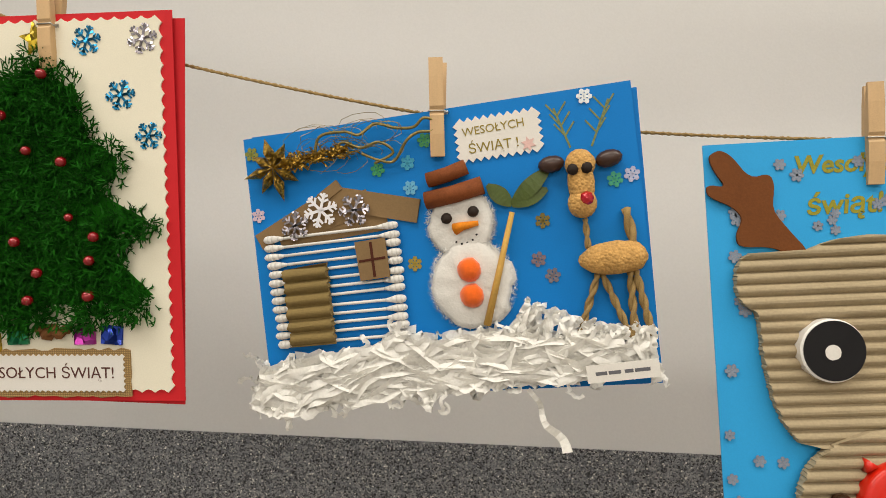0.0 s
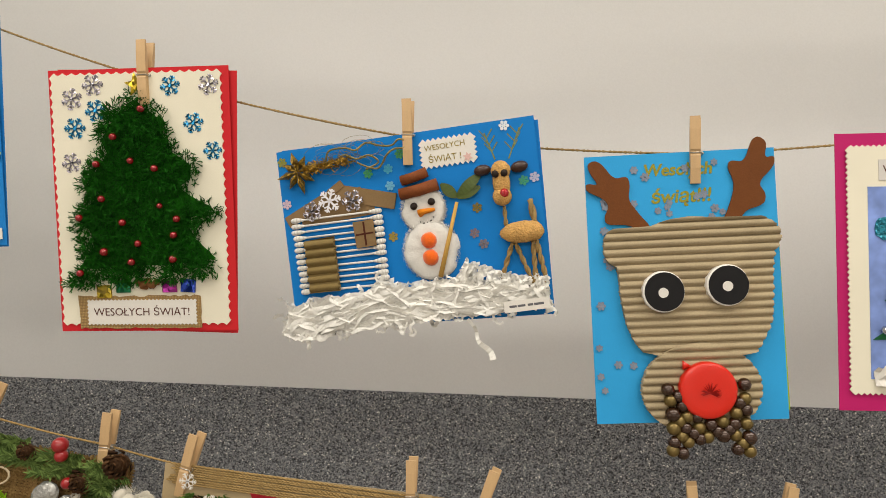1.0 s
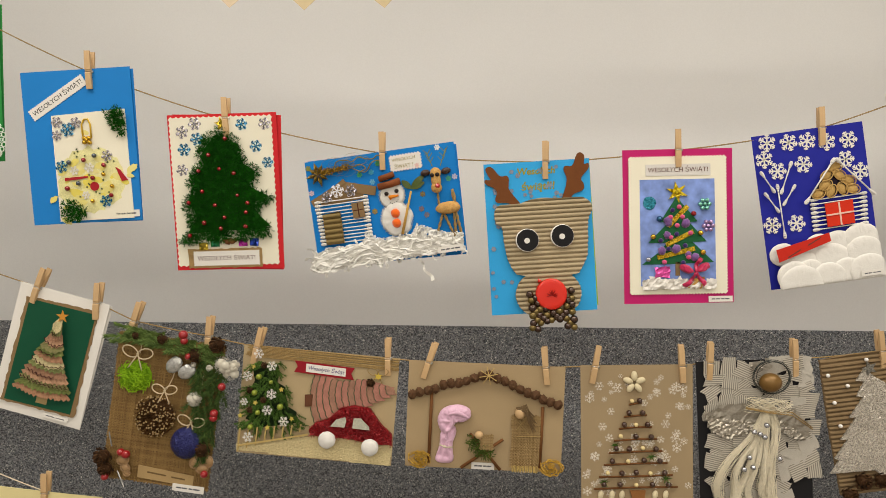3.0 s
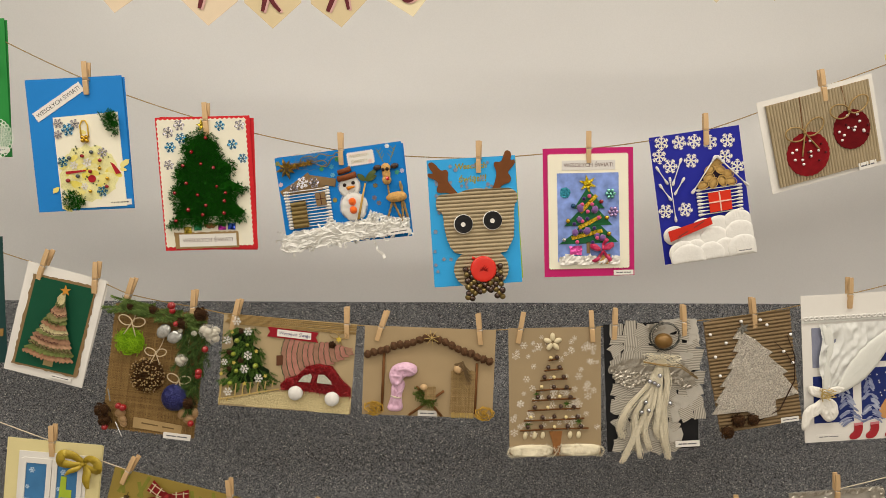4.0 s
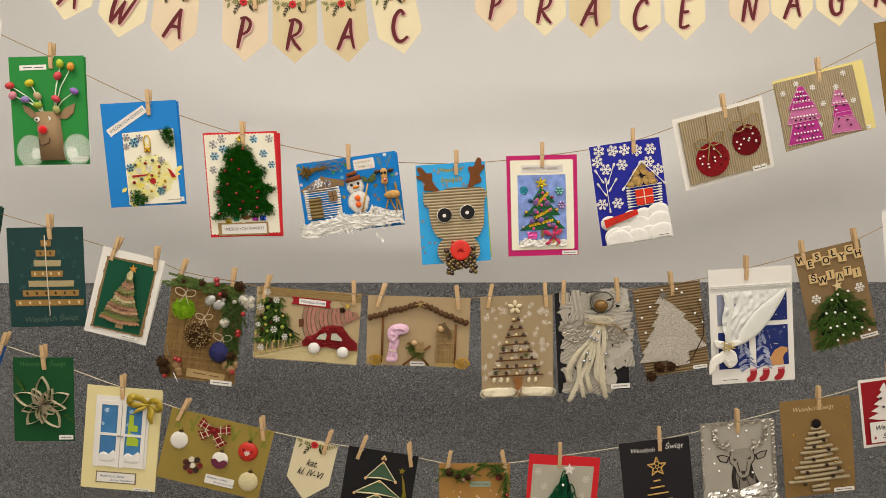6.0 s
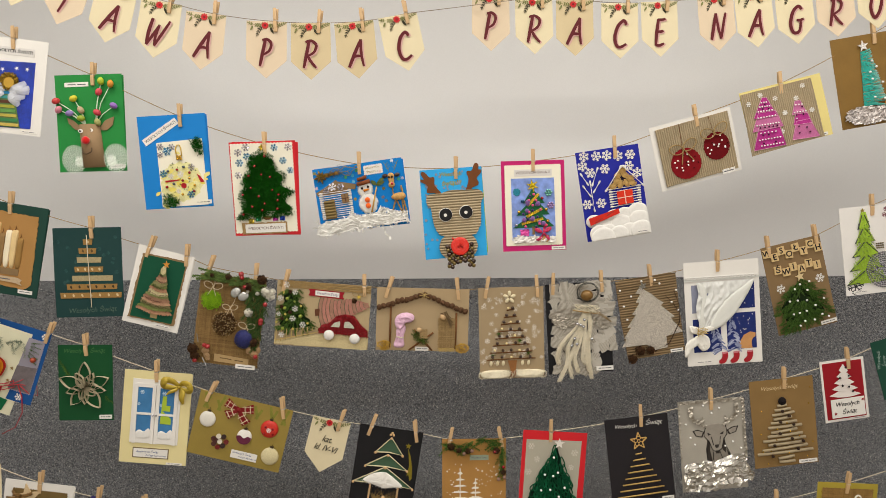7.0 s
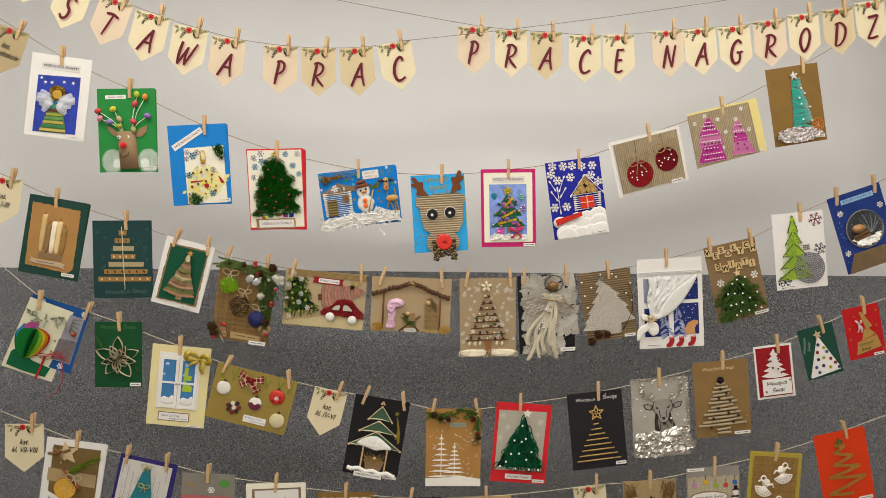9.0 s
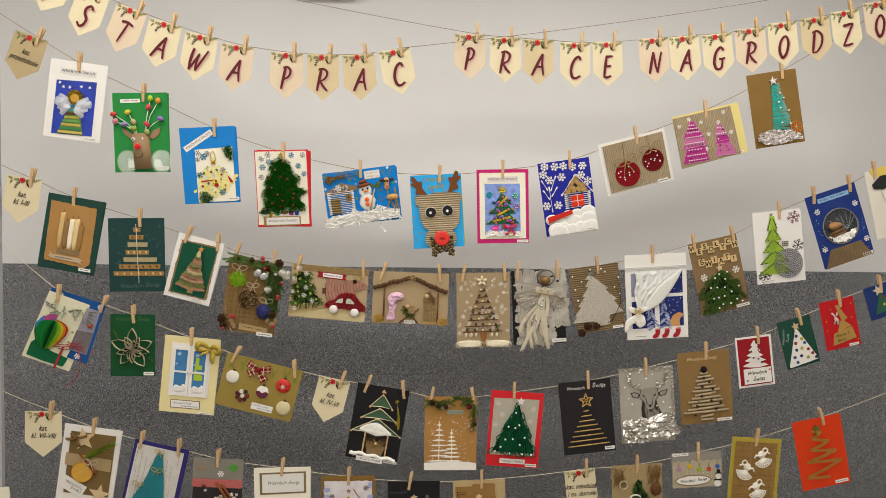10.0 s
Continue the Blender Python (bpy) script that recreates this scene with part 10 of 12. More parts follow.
def stag_card(root, w, h):
    n = grid(w, h)
    base(root, w, h, mat("pearl_grey_card", "a39d92", 0.5, 0, 0.12, 14), "pearl grey card")
    foil = mat("crumpled_foil", "d0ccc4", 0.22, 0.9, 0.1)
    for pts in ([(0.0, 0.0), (1.0, 0.0), (1.0, 0.035), (0.0, 0.03)], [(0.965, 0.0), (1.0, 0.0), (1.0, 0.66), (0.97, 0.66)], [(0.0, 0.0), (0.03, 0.0), (0.03, 0.66), (0.0, 0.66)]):
        piece("foil_trim", lambda bm: crumple(bm, outline(n, pts), 0.0048, 0.001, 0.004), foil, root, "crumpled silver foil")
    for s, cx in ((-1, 0.40), (1, 0.66)):
        pts = [(cx, 0.30), (cx + s * 0.10, 0.27), (cx + s * 0.20, 0.23), (cx + s * 0.25, 0.15), (cx + s * 0.24, 0.06), (cx + s * 0.17, 0.04), (cx + s * 0.19, 0.12), (cx + s * 0.16, 0.19), (cx + s * 0.08, 0.22), (cx + s * 0.05, 0.17), (cx + s * 0.02, 0.20), (cx + s * 0.03, 0.25), (cx - s * 0.02, 0.28)]
        piece("foil_antler", lambda bm: crumple(bm, outline(n, pts), 0.005, 0.003, 0.006), foil, root, "crumpled foil antler")
    grey = mat("drawn_grey", "938c82", 0.6, 0, 0.15, 40)
    dark = mat("drawn_dark", "37322e", 0.6, 0, 0.2, 40)
    layer("printed_shape", root, outline(n, [(0.44, 0.44), (0.66, 0.44), (0.78, 0.66), (0.40, 0.68)]), mat("drawn_mid", "817a70", 0.6, 0, 0.2, 40), 0.0002, 0.0003, "mid-grey printed shape")
    for pts in ([(0.42, 0.44), (0.46, 0.46), (0.45, 0.56), (0.48, 0.68), (0.40, 0.68), (0.39, 0.55)], [(0.62, 0.46), (0.67, 0.42), (0.70, 0.52), (0.69, 0.60), (0.64, 0.56)], [(0.70, 0.56), (0.74, 0.60), (0.79, 0.68), (0.74, 0.67)], [(0.53, 0.56), (0.60, 0.56), (0.59, 0.60), (0.54, 0.60)]):
        layer("printed_shadow", root, outline(n, pts), dark, 0.0006, 0.0003)
    layer("printed_shape", root, outline(n, [(0.38, 0.30), (0.46, 0.275), (0.60, 0.27), (0.71, 0.29), (0.71, 0.38), (0.66, 0.44), (0.625, 0.54), (0.58, 0.565), (0.52, 0.565), (0.48, 0.54), (0.44, 0.45), (0.37, 0.39)]), grey, 0.0010, 0.0006, "grey printed shield shape")
    for pts in ([(0.20, 0.33), (0.28, 0.32), (0.38, 0.35), (0.34, 0.41), (0.24, 0.39)], [(0.72, 0.35), (0.80, 0.32), (0.90, 0.31), (0.86, 0.38), (0.75, 0.40)]):
        t = layer("printed_shape", root, outline(n, pts), dark, 0.0012, 0.0004)
        c = outline(n, pts)
        mx, my = sum(p[0] for p in c) / len(c), sum(p[1] for p in c) / len(c)
        layer("printed_fill", t, turned([(a - mx, b - my) for a, b in c], 0, mx, my, 0.72), grey, 0.0018, 0.0003)
    for pts in ([(0.42, 0.36), (0.48, 0.385), (0.43, 0.395)], [(0.61, 0.385), (0.67, 0.355), (0.66, 0.39)], [(0.52, 0.50), (0.59, 0.50), (0.575, 0.535), (0.535, 0.535)], [(0.47, 0.41), (0.485, 0.41), (0.51, 0.50), (0.50, 0.51)], [(0.61, 0.41), (0.62, 0.41), (0.605, 0.51), (0.595, 0.50)]):
        layer("printed_mark", root, outline(n, pts), dark, 0.0017, 0.0003)
    line = mat("drawn_line", "2b2724", 0.7)
    for pts in (((0.40, 0.30), (0.37, 0.39), (0.44, 0.46), (0.48, 0.54), (0.52, 0.57), (0.58, 0.57), (0.63, 0.54), (0.67, 0.44), (0.72, 0.38), (0.70, 0.29)), ((0.45, 0.46), (0.41, 0.56), (0.40, 0.68)), ((0.66, 0.45), (0.72, 0.56), (0.79, 0.67)), ((0.50, 0.58), (0.49, 0.66), (0.52, 0.70)), ((0.60, 0.58), (0.63, 0.66), (0.62, 0.70))):
        piece("drawn_line", lambda bm: tube(bm, [(*p, 0.0018) for p in smooth_line([n(*q) for q in pts])], 0.0011, 4), line, root, "dark ink line")
    beads_on(root, n, [(0.10, 0.25), (0.38, 0.06), (0.50, 0.15), (0.62, 0.10), (0.22, 0.48), (0.80, 0.48), (0.92, 0.56), (0.68, 0.52), (0.16, 0.40), (0.88, 0.20)], 0.0034, PEARL, 0.003, "pearl")
    silk = mat("silver_satin", "c4c0b8", 0.24, 0.9, 0.12, 30)
    for x, y, dx, dy in ((0.04, 0.74, 0.3, 0.02), (0.10, 0.84, 0.3, -0.05), (0.30, 0.70, 0.2, 0.08), (0.40, 0.82, 0.4, -0.08), (0.50, 0.74, 0.5, -0.08), (0.70, 0.78, 0.4, 0.10), (0.80, 0.72, 0.22, 0.16)):
        p, q = Vector(n(x, y)), Vector(n(x + dx, y + dy))
        lift, f = random.uniform(0.010, 0.020), random.uniform(5, 9)

        def fold(bm):
            side = Vector((-(q - p).y, (q - p).x)).normalized()
            rows = []
            for i in range(11):
                s = i / 10
                c, hw = p.lerp(q, s), 0.009 + 0.014 * math.sin(math.pi * s)
                rows.append([bm.verts.new((*(c + side * hw * (j / 4 - 1)), 0.003 + lift * math.sin(math.pi * s) * math.sin(math.pi * j / 8) + 0.0035 * math.sin(f * s + j * 1.3))) for j in range(9)])
            for a, b in zip(rows, rows[1:]):
                for j in range(8):
                    bm.faces.new((a[j], a[j + 1], b[j + 1], b[j]))

        piece("foil_fold", fold, silk, root, "folded silver foil")
    piece("satin_backing", lambda bm: crumple(bm, outline(n, [(0.02, 0.72), (0.5, 0.68), (0.98, 0.70), (1.04, 0.92), (0.6, 0.97), (0.03, 0.99)]), 0.010, 0.002, 0.016), silk, root, "crumpled silver foil")


def flute_tree_card(root, w, h):
    n = grid(w, h)
    base(root, w, h, mat("caramel_kraft", "84683f", 0.7, 0, 0.1, 14, 600, 0.1), "caramel kraft card")
    for k, hw in enumerate((0.07, 0.12, 0.17, 0.14, 0.20, 0.26, 0.20, 0.27, 0.33, 0.27, 0.35, 0.43, 0.12, 0.12)):
        y = 0.30 + 0.0485 * k + (0.012 if k > 11 else 0)
        e, g = random.uniform(-0.015, 0.015), random.uniform(-0.008, 0.008)
        piece("card_strip", lambda bm: tube(bm, [(*n(0.49 - hw + e, y + 0.005 + g), 0.003), (*n(0.49, y), 0.0042), (*n(0.49 + hw + e, y - 0.006 - g), 0.003)], 0.0049, 7), CORR, root, "rolled strip of fluted cardboard", True)
    piece("paper_rose", lambda bm: [tube(bm, [(*[a + b for a, b in zip(n(0.48, 0.25), (r * math.cos(t + r * 400), r * math.sin(t + r * 400)))], 0.006 + (0.014 - r) * 0.4) for t in [6.283 * i / 14 for i in range(15)]], 0.0022, 5) for r in (0.003, 0.006, 0.009, 0.012)], mat("black_crepe", "1c1718", 0.8), root, "black crepe rose", True)
    beads_on(root, n, [(0.46, 0.36), (0.56, 0.42), (0.42, 0.48), (0.62, 0.52), (0.40, 0.61), (0.58, 0.68), (0.30, 0.74), (0.66, 0.80), (0.26, 0.86), (0.75, 0.72)], 0.0052, mat("dark_star_anise", "33241a", 0.6), 0.011, "clove")
    beads_on(root, n, [(0.52, 0.50), (0.36, 0.56), (0.56, 0.60), (0.34, 0.68), (0.70, 0.66), (0.24, 0.80), (0.52, 0.84), (0.12, 0.80), (0.90, 0.74), (0.14, 0.34), (0.88, 0.30), (0.92, 0.12), (0.80, 0.90), (0.10, 0.60), (0.18, 0.94)], 0.0026, GOLD, 0.0095, "gold_bead")
    words(root, "Wesołych Świąt", *n(0.46, 0.10), 0.0003, 0.125, 0.016, paper("tan_ink", "cbb48a"), 0, 0.3)
    slip(root, *n(0.83, 0.965), 0.062, 0.012)


def layered_tree_card(root, w, h):
    n = grid(w, h)
    base(root, w, h, WHITE, "small white card", folded=-0.6)
    layer("red_panel", root, outline(n, [(0.05, 0.04), (0.94, 0.04), (0.94, 0.96), (0.05, 0.96)]), paper("crimson_card", "8f1620"), 0.0006, 0.0004, "crimson panel")
    for k in range(5):
        y = 0.12 + 0.10 * k
        hw = 0.10 + 0.065 * k
        layer("paper_tier", root, outline(n, [(0.50, y - 0.05), (0.50 + hw, y + 0.07), (0.50 + hw * 0.5, y + 0.095), (0.50, y + 0.10), (0.50 - hw * 0.5, y + 0.085), (0.50 - hw, y + 0.05)]), paper("shell_white", "ded5d0"), 0.0052 - 0.0008 * k, 0.0008, "curved white paper tier")
    layer("label_sheet", root, outline(n, [(0.14, 0.63), (0.90, 0.63), (0.90, 0.93), (0.14, 0.93)]), WHITE, 0.0056, 0.0005)
    words(root, "Wesołych", *n(0.50, 0.72), 0.0064, 0.080, 0.016, INK, 0, 0.3, 0.0002)
    words(root, "Świąt", *n(0.53, 0.85), 0.0064, 0.050, 0.016, INK, 0, 0.3, 0.0002)
    for x, y, c in ((0.55, 0.13, INK), (0.40, 0.29, INK), (0.60, 0.27, INK), (0.44, 0.42, INK), (0.58, 0.45, INK), (0.66, 0.53, INK), (0.22, 0.86, MATS["crimson_card"]), (0.86, 0.68, MATS["crimson_card"])):
        layer("star", root, turned(star(5, 0.0055, 0.0024), random.uniform(0, 40), *n(x, y)), c, 0.0072, 0.0004)
    slip(root, *n(0.78, 0.975), 0.05, 0.006)


def flower_tree_card(root, w, h):
    n = grid(w, h)
    base(root, w, h, paper("pine_card", "1b4436"), "pine green card")
    layer("white_tree", root, outline(n, [(0.50, 0.20), (0.52, 0.20), (0.95, 0.90), (0.93, 0.93), (0.10, 0.97), (0.08, 0.94)]), WHITE, 0.0008, 0.002, "white padded triangle tree")
    layer("tree_star", root, turned(star(5, 0.0175, 0.0078), 10, *n(0.50, 0.16)), mat("pale_wood_star", "c0a888", 0.6), 0.004, 0.002, "pale wooden star")
    for k, (x, y) in enumerate(((0.46, 0.36), (0.60, 0.44), (0.40, 0.50), (0.66, 0.53), (0.38, 0.64), (0.54, 0.63), (0.72, 0.68), (0.28, 0.78), (0.48, 0.78), (0.66, 0.84), (0.82, 0.78), (0.33, 0.89), (0.90, 0.88))):
        u, v = n(x, y)
        c = ("2a2a58", "a89a2a", "8a1822", "3a4a8a")[k % 4]
        piece("sequin_flower", lambda bm: [poly(bm, turned(disc(0.0034, 8), 0, u + 0.0036 * math.cos(a), v + 0.0036 * math.sin(a)), 0.003, 0.0038 + 0.0001 * i) for i, a in enumerate([6.283 * j / 5 for j in range(5)])], mat("sequin_" + c, c, 0.3, 0.3), root, "small sequin flower")
    words(root, "Wesołych", *n(0.10, 0.32), 0.0003, 0.062, 0.012, paper("silver_ink", "8fa39a"), 78, 0.2)
    words(root, "Świąt", *n(0.22, 0.36), 0.0003, 0.036, 0.012, MATS["silver_ink"], 78, 0.2)


def gold_sail_card(root, w, h):
    n = grid(w, h)
    base(root, w, h, paper("scarlet_card", "b3181d"), "scarlet card")
    tan = mat("gold_card", "a9843f", 0.5, 0.1, 0.1)
    for pts in ([(0.44, 0.12), (0.52, 0.12), (0.74, 0.42), (0.56, 0.46)], [(0.50, 0.46), (0.62, 0.44), (0.80, 0.58), (0.40, 0.66)], [(0.28, 0.68), (0.82, 0.60), (0.90, 0.84), (0.20, 0.92)]):
        layer("gold_tier", root, outline(n, pts), tan, 0.0008, 0.0008, "gold card tier")
    u, v = n(0.38, 0.34)
    satin = mat("blush_satin", "c9a8a4", 0.35, 0, 0.1, sheen=0.2)
    piece("satin_bow", lambda bm: [ribbon(bm, [(u, v, 0.003), (u + dx * 0.5, v + dy * 0.5, 0.008), (u + dx, v + dy, 0.003)], 0.007) for dx, dy in ((-0.012, 0.018), (0.012, 0.016), (-0.008, -0.030), (0.008, -0.034), (0.012, -0.024))], satin, root, "blush satin bow")
    words(root, "Wesołych", *n(0.50, 0.73), 0.0020, 0.058, 0.013, paper("dark_green_ink", "33381e"), 5, 0.3)
    words(root, "Świąt", *n(0.46, 0.83), 0.0020, 0.040, 0.013, MATS["dark_green_ink"], 5, 0.3)
    for x, y in ((0.90, 0.14), (0.86, 0.42), (0.12, 0.40), (0.10, 0.60), (0.94, 0.88), (0.30, 0.18)):
        layer("gold_star", root, turned(star(5, 0.0045, 0.002), random.uniform(0, 60), *n(x, y)), GOLD, 0.0004, 0.0004)
    slip(root, *n(0.80, 0.965), 0.04, 0.010)


def star_corner_card(root, w, h):
    n = grid(w, h)
    base(root, w, h, paper("deep_blue_card", "1f3468"), "deep blue card")
    layer("green_shape", root, outline(n, [(0.40, 0.20), (0.72, 0.80), (0.16, 0.86)]), paper("dull_green", "2c5a46"), 0.0006, 0.0008)
    layer("star", root, turned(star(5, 0.0225, 0.010), 10, *n(0.36, 0.16)), mat("ivory_star", "c9b89a", 0.6), 0.003, 0.002, "ivory star")
    for x, y, c in ((0.46, 0.38, "8a1822"), (0.44, 0.62, "b0b02a"), (0.52, 0.84, "9aa6c0"), (0.70, 0.78, "8a1822")):
        flakes_on(root, n, [(x, y, 0.0065, 10)], mat("sequin_" + c, c, 0.3, 0.3), 0.0016, "sequin_flake", 0.3)


# ---- lowest row of cards ----
def orange_slice_on(root, n, x, y, r):
    u, v = n(x, y)
    s = piece("orange_slice", lambda bm: poly(bm, turned(disc(r, 26, 0.96, 0.02), 0, u, v), 0.004, 0.008), mat("dried_orange_bright", "c99a30", 0.5, 0, 0.35, 120), root, "dried orange slice")
    piece("rind", lambda bm: tube(bm, [(u + r * math.cos(a), v + r * 0.96 * math.sin(a), 0.0065) for a in [6.283 * i / 24 for i in range(25)]], 0.0022, 6), mat("dried_rind", "b87a2c", 0.6, 0, 0.2), s, "", True)
    piece("segment_line", lambda bm: [bar(bm, u, v, u + r * 0.9 * math.cos(a), v + r * 0.88 * math.sin(a), 0.0014, 0.008, 0.0086 + 0.00003 * i) for i, a in enumerate([6.283 * j / 9 for j in range(9)])], mat("dried_pith", "d8bc74", 0.7), s)


def orange_star_card(root, w, h):
    n = grid(w, h)
    base(root, w, h, WHITE, "white card", folded=-0.6)
    layer("scalloped_sheet", root, turned(pinked(w * 0.80, h * 0.82, 0.0075, 0.002), 0, 0.005, 0.003), mat("olive_brown_paper", "6f5a34", 0.75, 0, 0.1), 0.0006, 0.0006, "olive-brown scalloped sheet")
    layer("hessian_strip", root, outline(n, [(0.09, 0.37), (0.90, 0.40), (0.90, 0.56), (0.09, 0.53)]), woven("pale_hessian", "a8926a", 0.0014, 0.7), 0.0016, 0.0008, "pale ribbon strip")
    layer("wooden_star", root, turned(star(5, 0.046, 0.020), 14, *n(0.36, 0.17)), mat("birch_ply", "c9b08a", 0.6, 0, 0.08), 0.002, 0.003, "pale wooden star")
    bro = mat("bronze_ribbon", "7d5c30", 0.35, 0.2, 0.15)
    u, v = n(0.27, 0.16)
    piece("ribbon_bow", lambda bm: [ribbon(bm, [(u, v, 0.006), (u + dx * 0.5, v + dy * 0.5, 0.016), (u + dx, v + dy, 0.007)], 0.011) for dx, dy in ((-0.030, 0.016), (0.034, 0.014), (-0.046, -0.010), (0.012, -0.034))], bro, root, "bronze ribbon bow", True)
    piece("fern", lambda bm: (sprig(bm, (*n(0.46, 0.40), 0.004), (*n(0.93, 0.16), 0.014), 26, 0.030, 0.0022, 0.0012, 38), sprig(bm, (*n(0.44, 0.40), 0.004), (*n(0.76, 0.24), 0.010), 18, 0.026, 0.0022, 0.0012, 34)), leafy("fern_green", "3a5212", "7f9428"), root, "green fern frond")
    piece("cinnamon_stick", lambda bm: (tube(bm, [(*n(0.34, 0.36), 0.008), (*n(0.62, 0.56), 0.010)], 0.004, 8), tube(bm, [(*n(0.58, 0.52), 0.008), (*n(0.68, 0.60), 0.010)], 0.005, 8)), mat("cinnamon_bark", "7d4423", 0.7), root, "cinnamon stick", True)
    piece("twine_bow", lambda bm: bow_of(bm, *n(0.56, 0.45), 0.014, 0.026, 0.0010), PALE_TWINE, root, "twine bow", True)
    orange_slice_on(root, n, 0.42, 0.60, 0.040)
    lab = layer("greeting_label", root, turned(rect(0.098, 0.050), -24, *n(0.28, 0.80)), WHITE, 0.0024, 0.0004, "white torn label")
    words(lab, "WESOŁYCH", *n(0.30, 0.785), 0.003, 0.072, 0.013, INK, -24)
    words(lab, "ŚWIĄT!", *n(0.34, 0.845), 0.003, 0.042, 0.013, INK, -24)
    layer("wooden_star", root, turned(star(5, 0.042, 0.018), -6, *n(0.76, 0.87)), MATS["birch_ply"], 0.002, 0.003, "pale wooden star")


def ribbon_tree_card(root, w, h):
    n = grid(w, h)
    base(root, w, h, paper("violet_card", "2f2866"), "violet card")
    layer("plank_sheet", root, outline(n, [(0.06, 0.05), (0.92, 0.06), (0.92, 0.98), (0.05, 0.98)]), mat("white_plank_paper", "c4c0ba", 0.7, 0, 0.12, 30), 0.0006, 0.0004, "white plank-print sheet")
    piece("printed_plank_line", lambda bm: [bar(bm, *n(0.09 + 0.095 * k, 0.06 + 0.07 * ((k * 5) % 4)), *n(0.09 + 0.095 * k, 0.30 + 0.2 * ((k * 3) % 4)), 0.0016, 0.001, 0.0012) for k in range(9)] + [bar(bm, *n(0.13 + 0.095 * k, 0.4 + 0.1 * ((k * 2) % 3)), *n(0.13 + 0.095 * k, 0.95), 0.0012, 0.001, 0.0012) for k in range(8)], mat("plank_grey", "8f8a84", 0.7), root, "grey plank lines")
    teal = mat("teal_ribbon", "0f707c", 0.4, 0, 0.15, 40)
    for k in range(7):
        piece("ribbon_strand", lambda bm: ribbon(bm, [(*n(0.46 + 0.014 * k, 0.12), 0.003), (*n(0.36 + 0.05 * k, 0.55), 0.007), (*n(0.14 + 0.10 * k, 1.0), 0.004)], lambda s: 0.003 + 0.022 * s), teal, root, "teal ribbon strand")
    gold = mat("gold_metal_ribbon", "b5a24a", 0.3, 0.6)
    for x, y, s in ((0.50, 0.10, 0.018), (0.52, 0.36, 0.020), (0.24, 0.60, 0.020), (0.52, 0.84, 0.020)):
        piece("gold_bow", lambda bm: bow_of(bm, *n(x, y), 0.010, s, 0.0013), gold, root, "thin gold bow", True)


def lace_card(root, w, h):
    n = grid(w, h)
    base(root, w, h, mat("mole_card", "7f7a70", 0.7, 0, 0.1), "grey-brown card")
    layer("patterned_panel", root, outline(n, [(0.02, 0.42), (1.0, 0.42), (1.0, 1.0), (0.02, 1.0)]), mat("black_print_paper", "2c2a2a", 0.7), 0.0006, 0.0004, "dark patterned panel")
    flakes_on(root, n, [(random.uniform(0.06, 0.95), random.uniform(0.46, 0.95), random.uniform(0.006, 0.011), random.uniform(0, 60)) for _ in range(22)], WHITE, 0.0012, "printed_snowflake", 0.2)
    layer("lace_band", root, turned(pinked(w, 0.036, 0.006, 0.003), 0, *n(0.50, 0.36)), mat("coral_lace", "b0605c", 0.85, 0, 0.3, 250), 0.0014, 0.0008, "coral lace band")
    layer("green_patch", root, turned(disc(0.02, 16, 0.7, 0.1), 0, *n(0.80, 0.13)), paper("grass_green", "4f8a3c"), 0.0004, 0.0002)
    layer("tan_star", root, turned(star(5, 0.013, 0.006), 5, *n(0.17, 0.15)), mat("tan_print", "9a7a4c", 0.7), 0.0004, 0.0002)
    flakes_on(root, n, [(0.56, 0.22, 0.013, 0)], WHITE, 0.001)
    piece("cinnamon_stick", lambda bm: (tube(bm, [(*n(0.48, 0.34), 0.007), (*n(0.82, 0.66), 0.010)], 0.0055, 8), tube(bm, [(*n(0.60, 0.36), 0.006), (*n(0.90, 0.66), 0.009)], 0.004, 8)), mat("cinnamon_bark", "7d4423", 0.7), root, "cinnamon stick", True)
    piece("anise_star", lambda bm: [blade(bm, (*n(0.24, 0.42), 0.006), (n(0.24, 0.42)[0] + 0.016 * math.cos(a), n(0.24, 0.42)[1] + 0.016 * math.sin(a), 0.005), 0.004) for a in [0.785 * k for k in range(8)]], mat("dark_anise", "3a241a", 0.7), root, "star anise")
    piece("twine_bow", lambda bm: bow_of(bm, *n(0.62, 0.56), 0.014, 0.018, 0.0010), JUTE, root, "twine bow", True)
    orange_slice_on(root, n, 0.40, 0.70, 0.024)


def framed_note_card(root, w, h):
    n = grid(w, h)
    base(root, w, h, CREAM, "cream card", folded=-0.6)
    layer("label_frame", root, outline(n, [(0.10, 0.07), (0.93, 0.06), (0.93, 0.345), (0.10, 0.36)]), mat("brown_frame", "6f6048", 0.7), 0.0006, 0.0005, "brown paper frame")
    layer("label_sheet", root, outline(n, [(0.145, 0.09), (0.89, 0.08), (0.89, 0.325), (0.145, 0.335)]), paper("label_white", "d9d6d0"), 0.0012, 0.0003)
    words(root, "Wesołych Świąt", *n(0.52, 0.205), 0.0017, 0.125, 0.016, GREY_INK, 0, 0.4)
    piece("dark_tree", lambda bm: (poly(bm, outline(n, [(0.12, 0.42), (0.24, 0.72), (0.08, 0.72)]), 0.0006, 0.0012), poly(bm, outline(n, [(0.36, 0.46), (0.56, 0.90), (0.26, 0.90)]), 0.0006, 0.0012)), mat("dark_pine_paper", "26302a", 0.8), root, "dark paper trees")


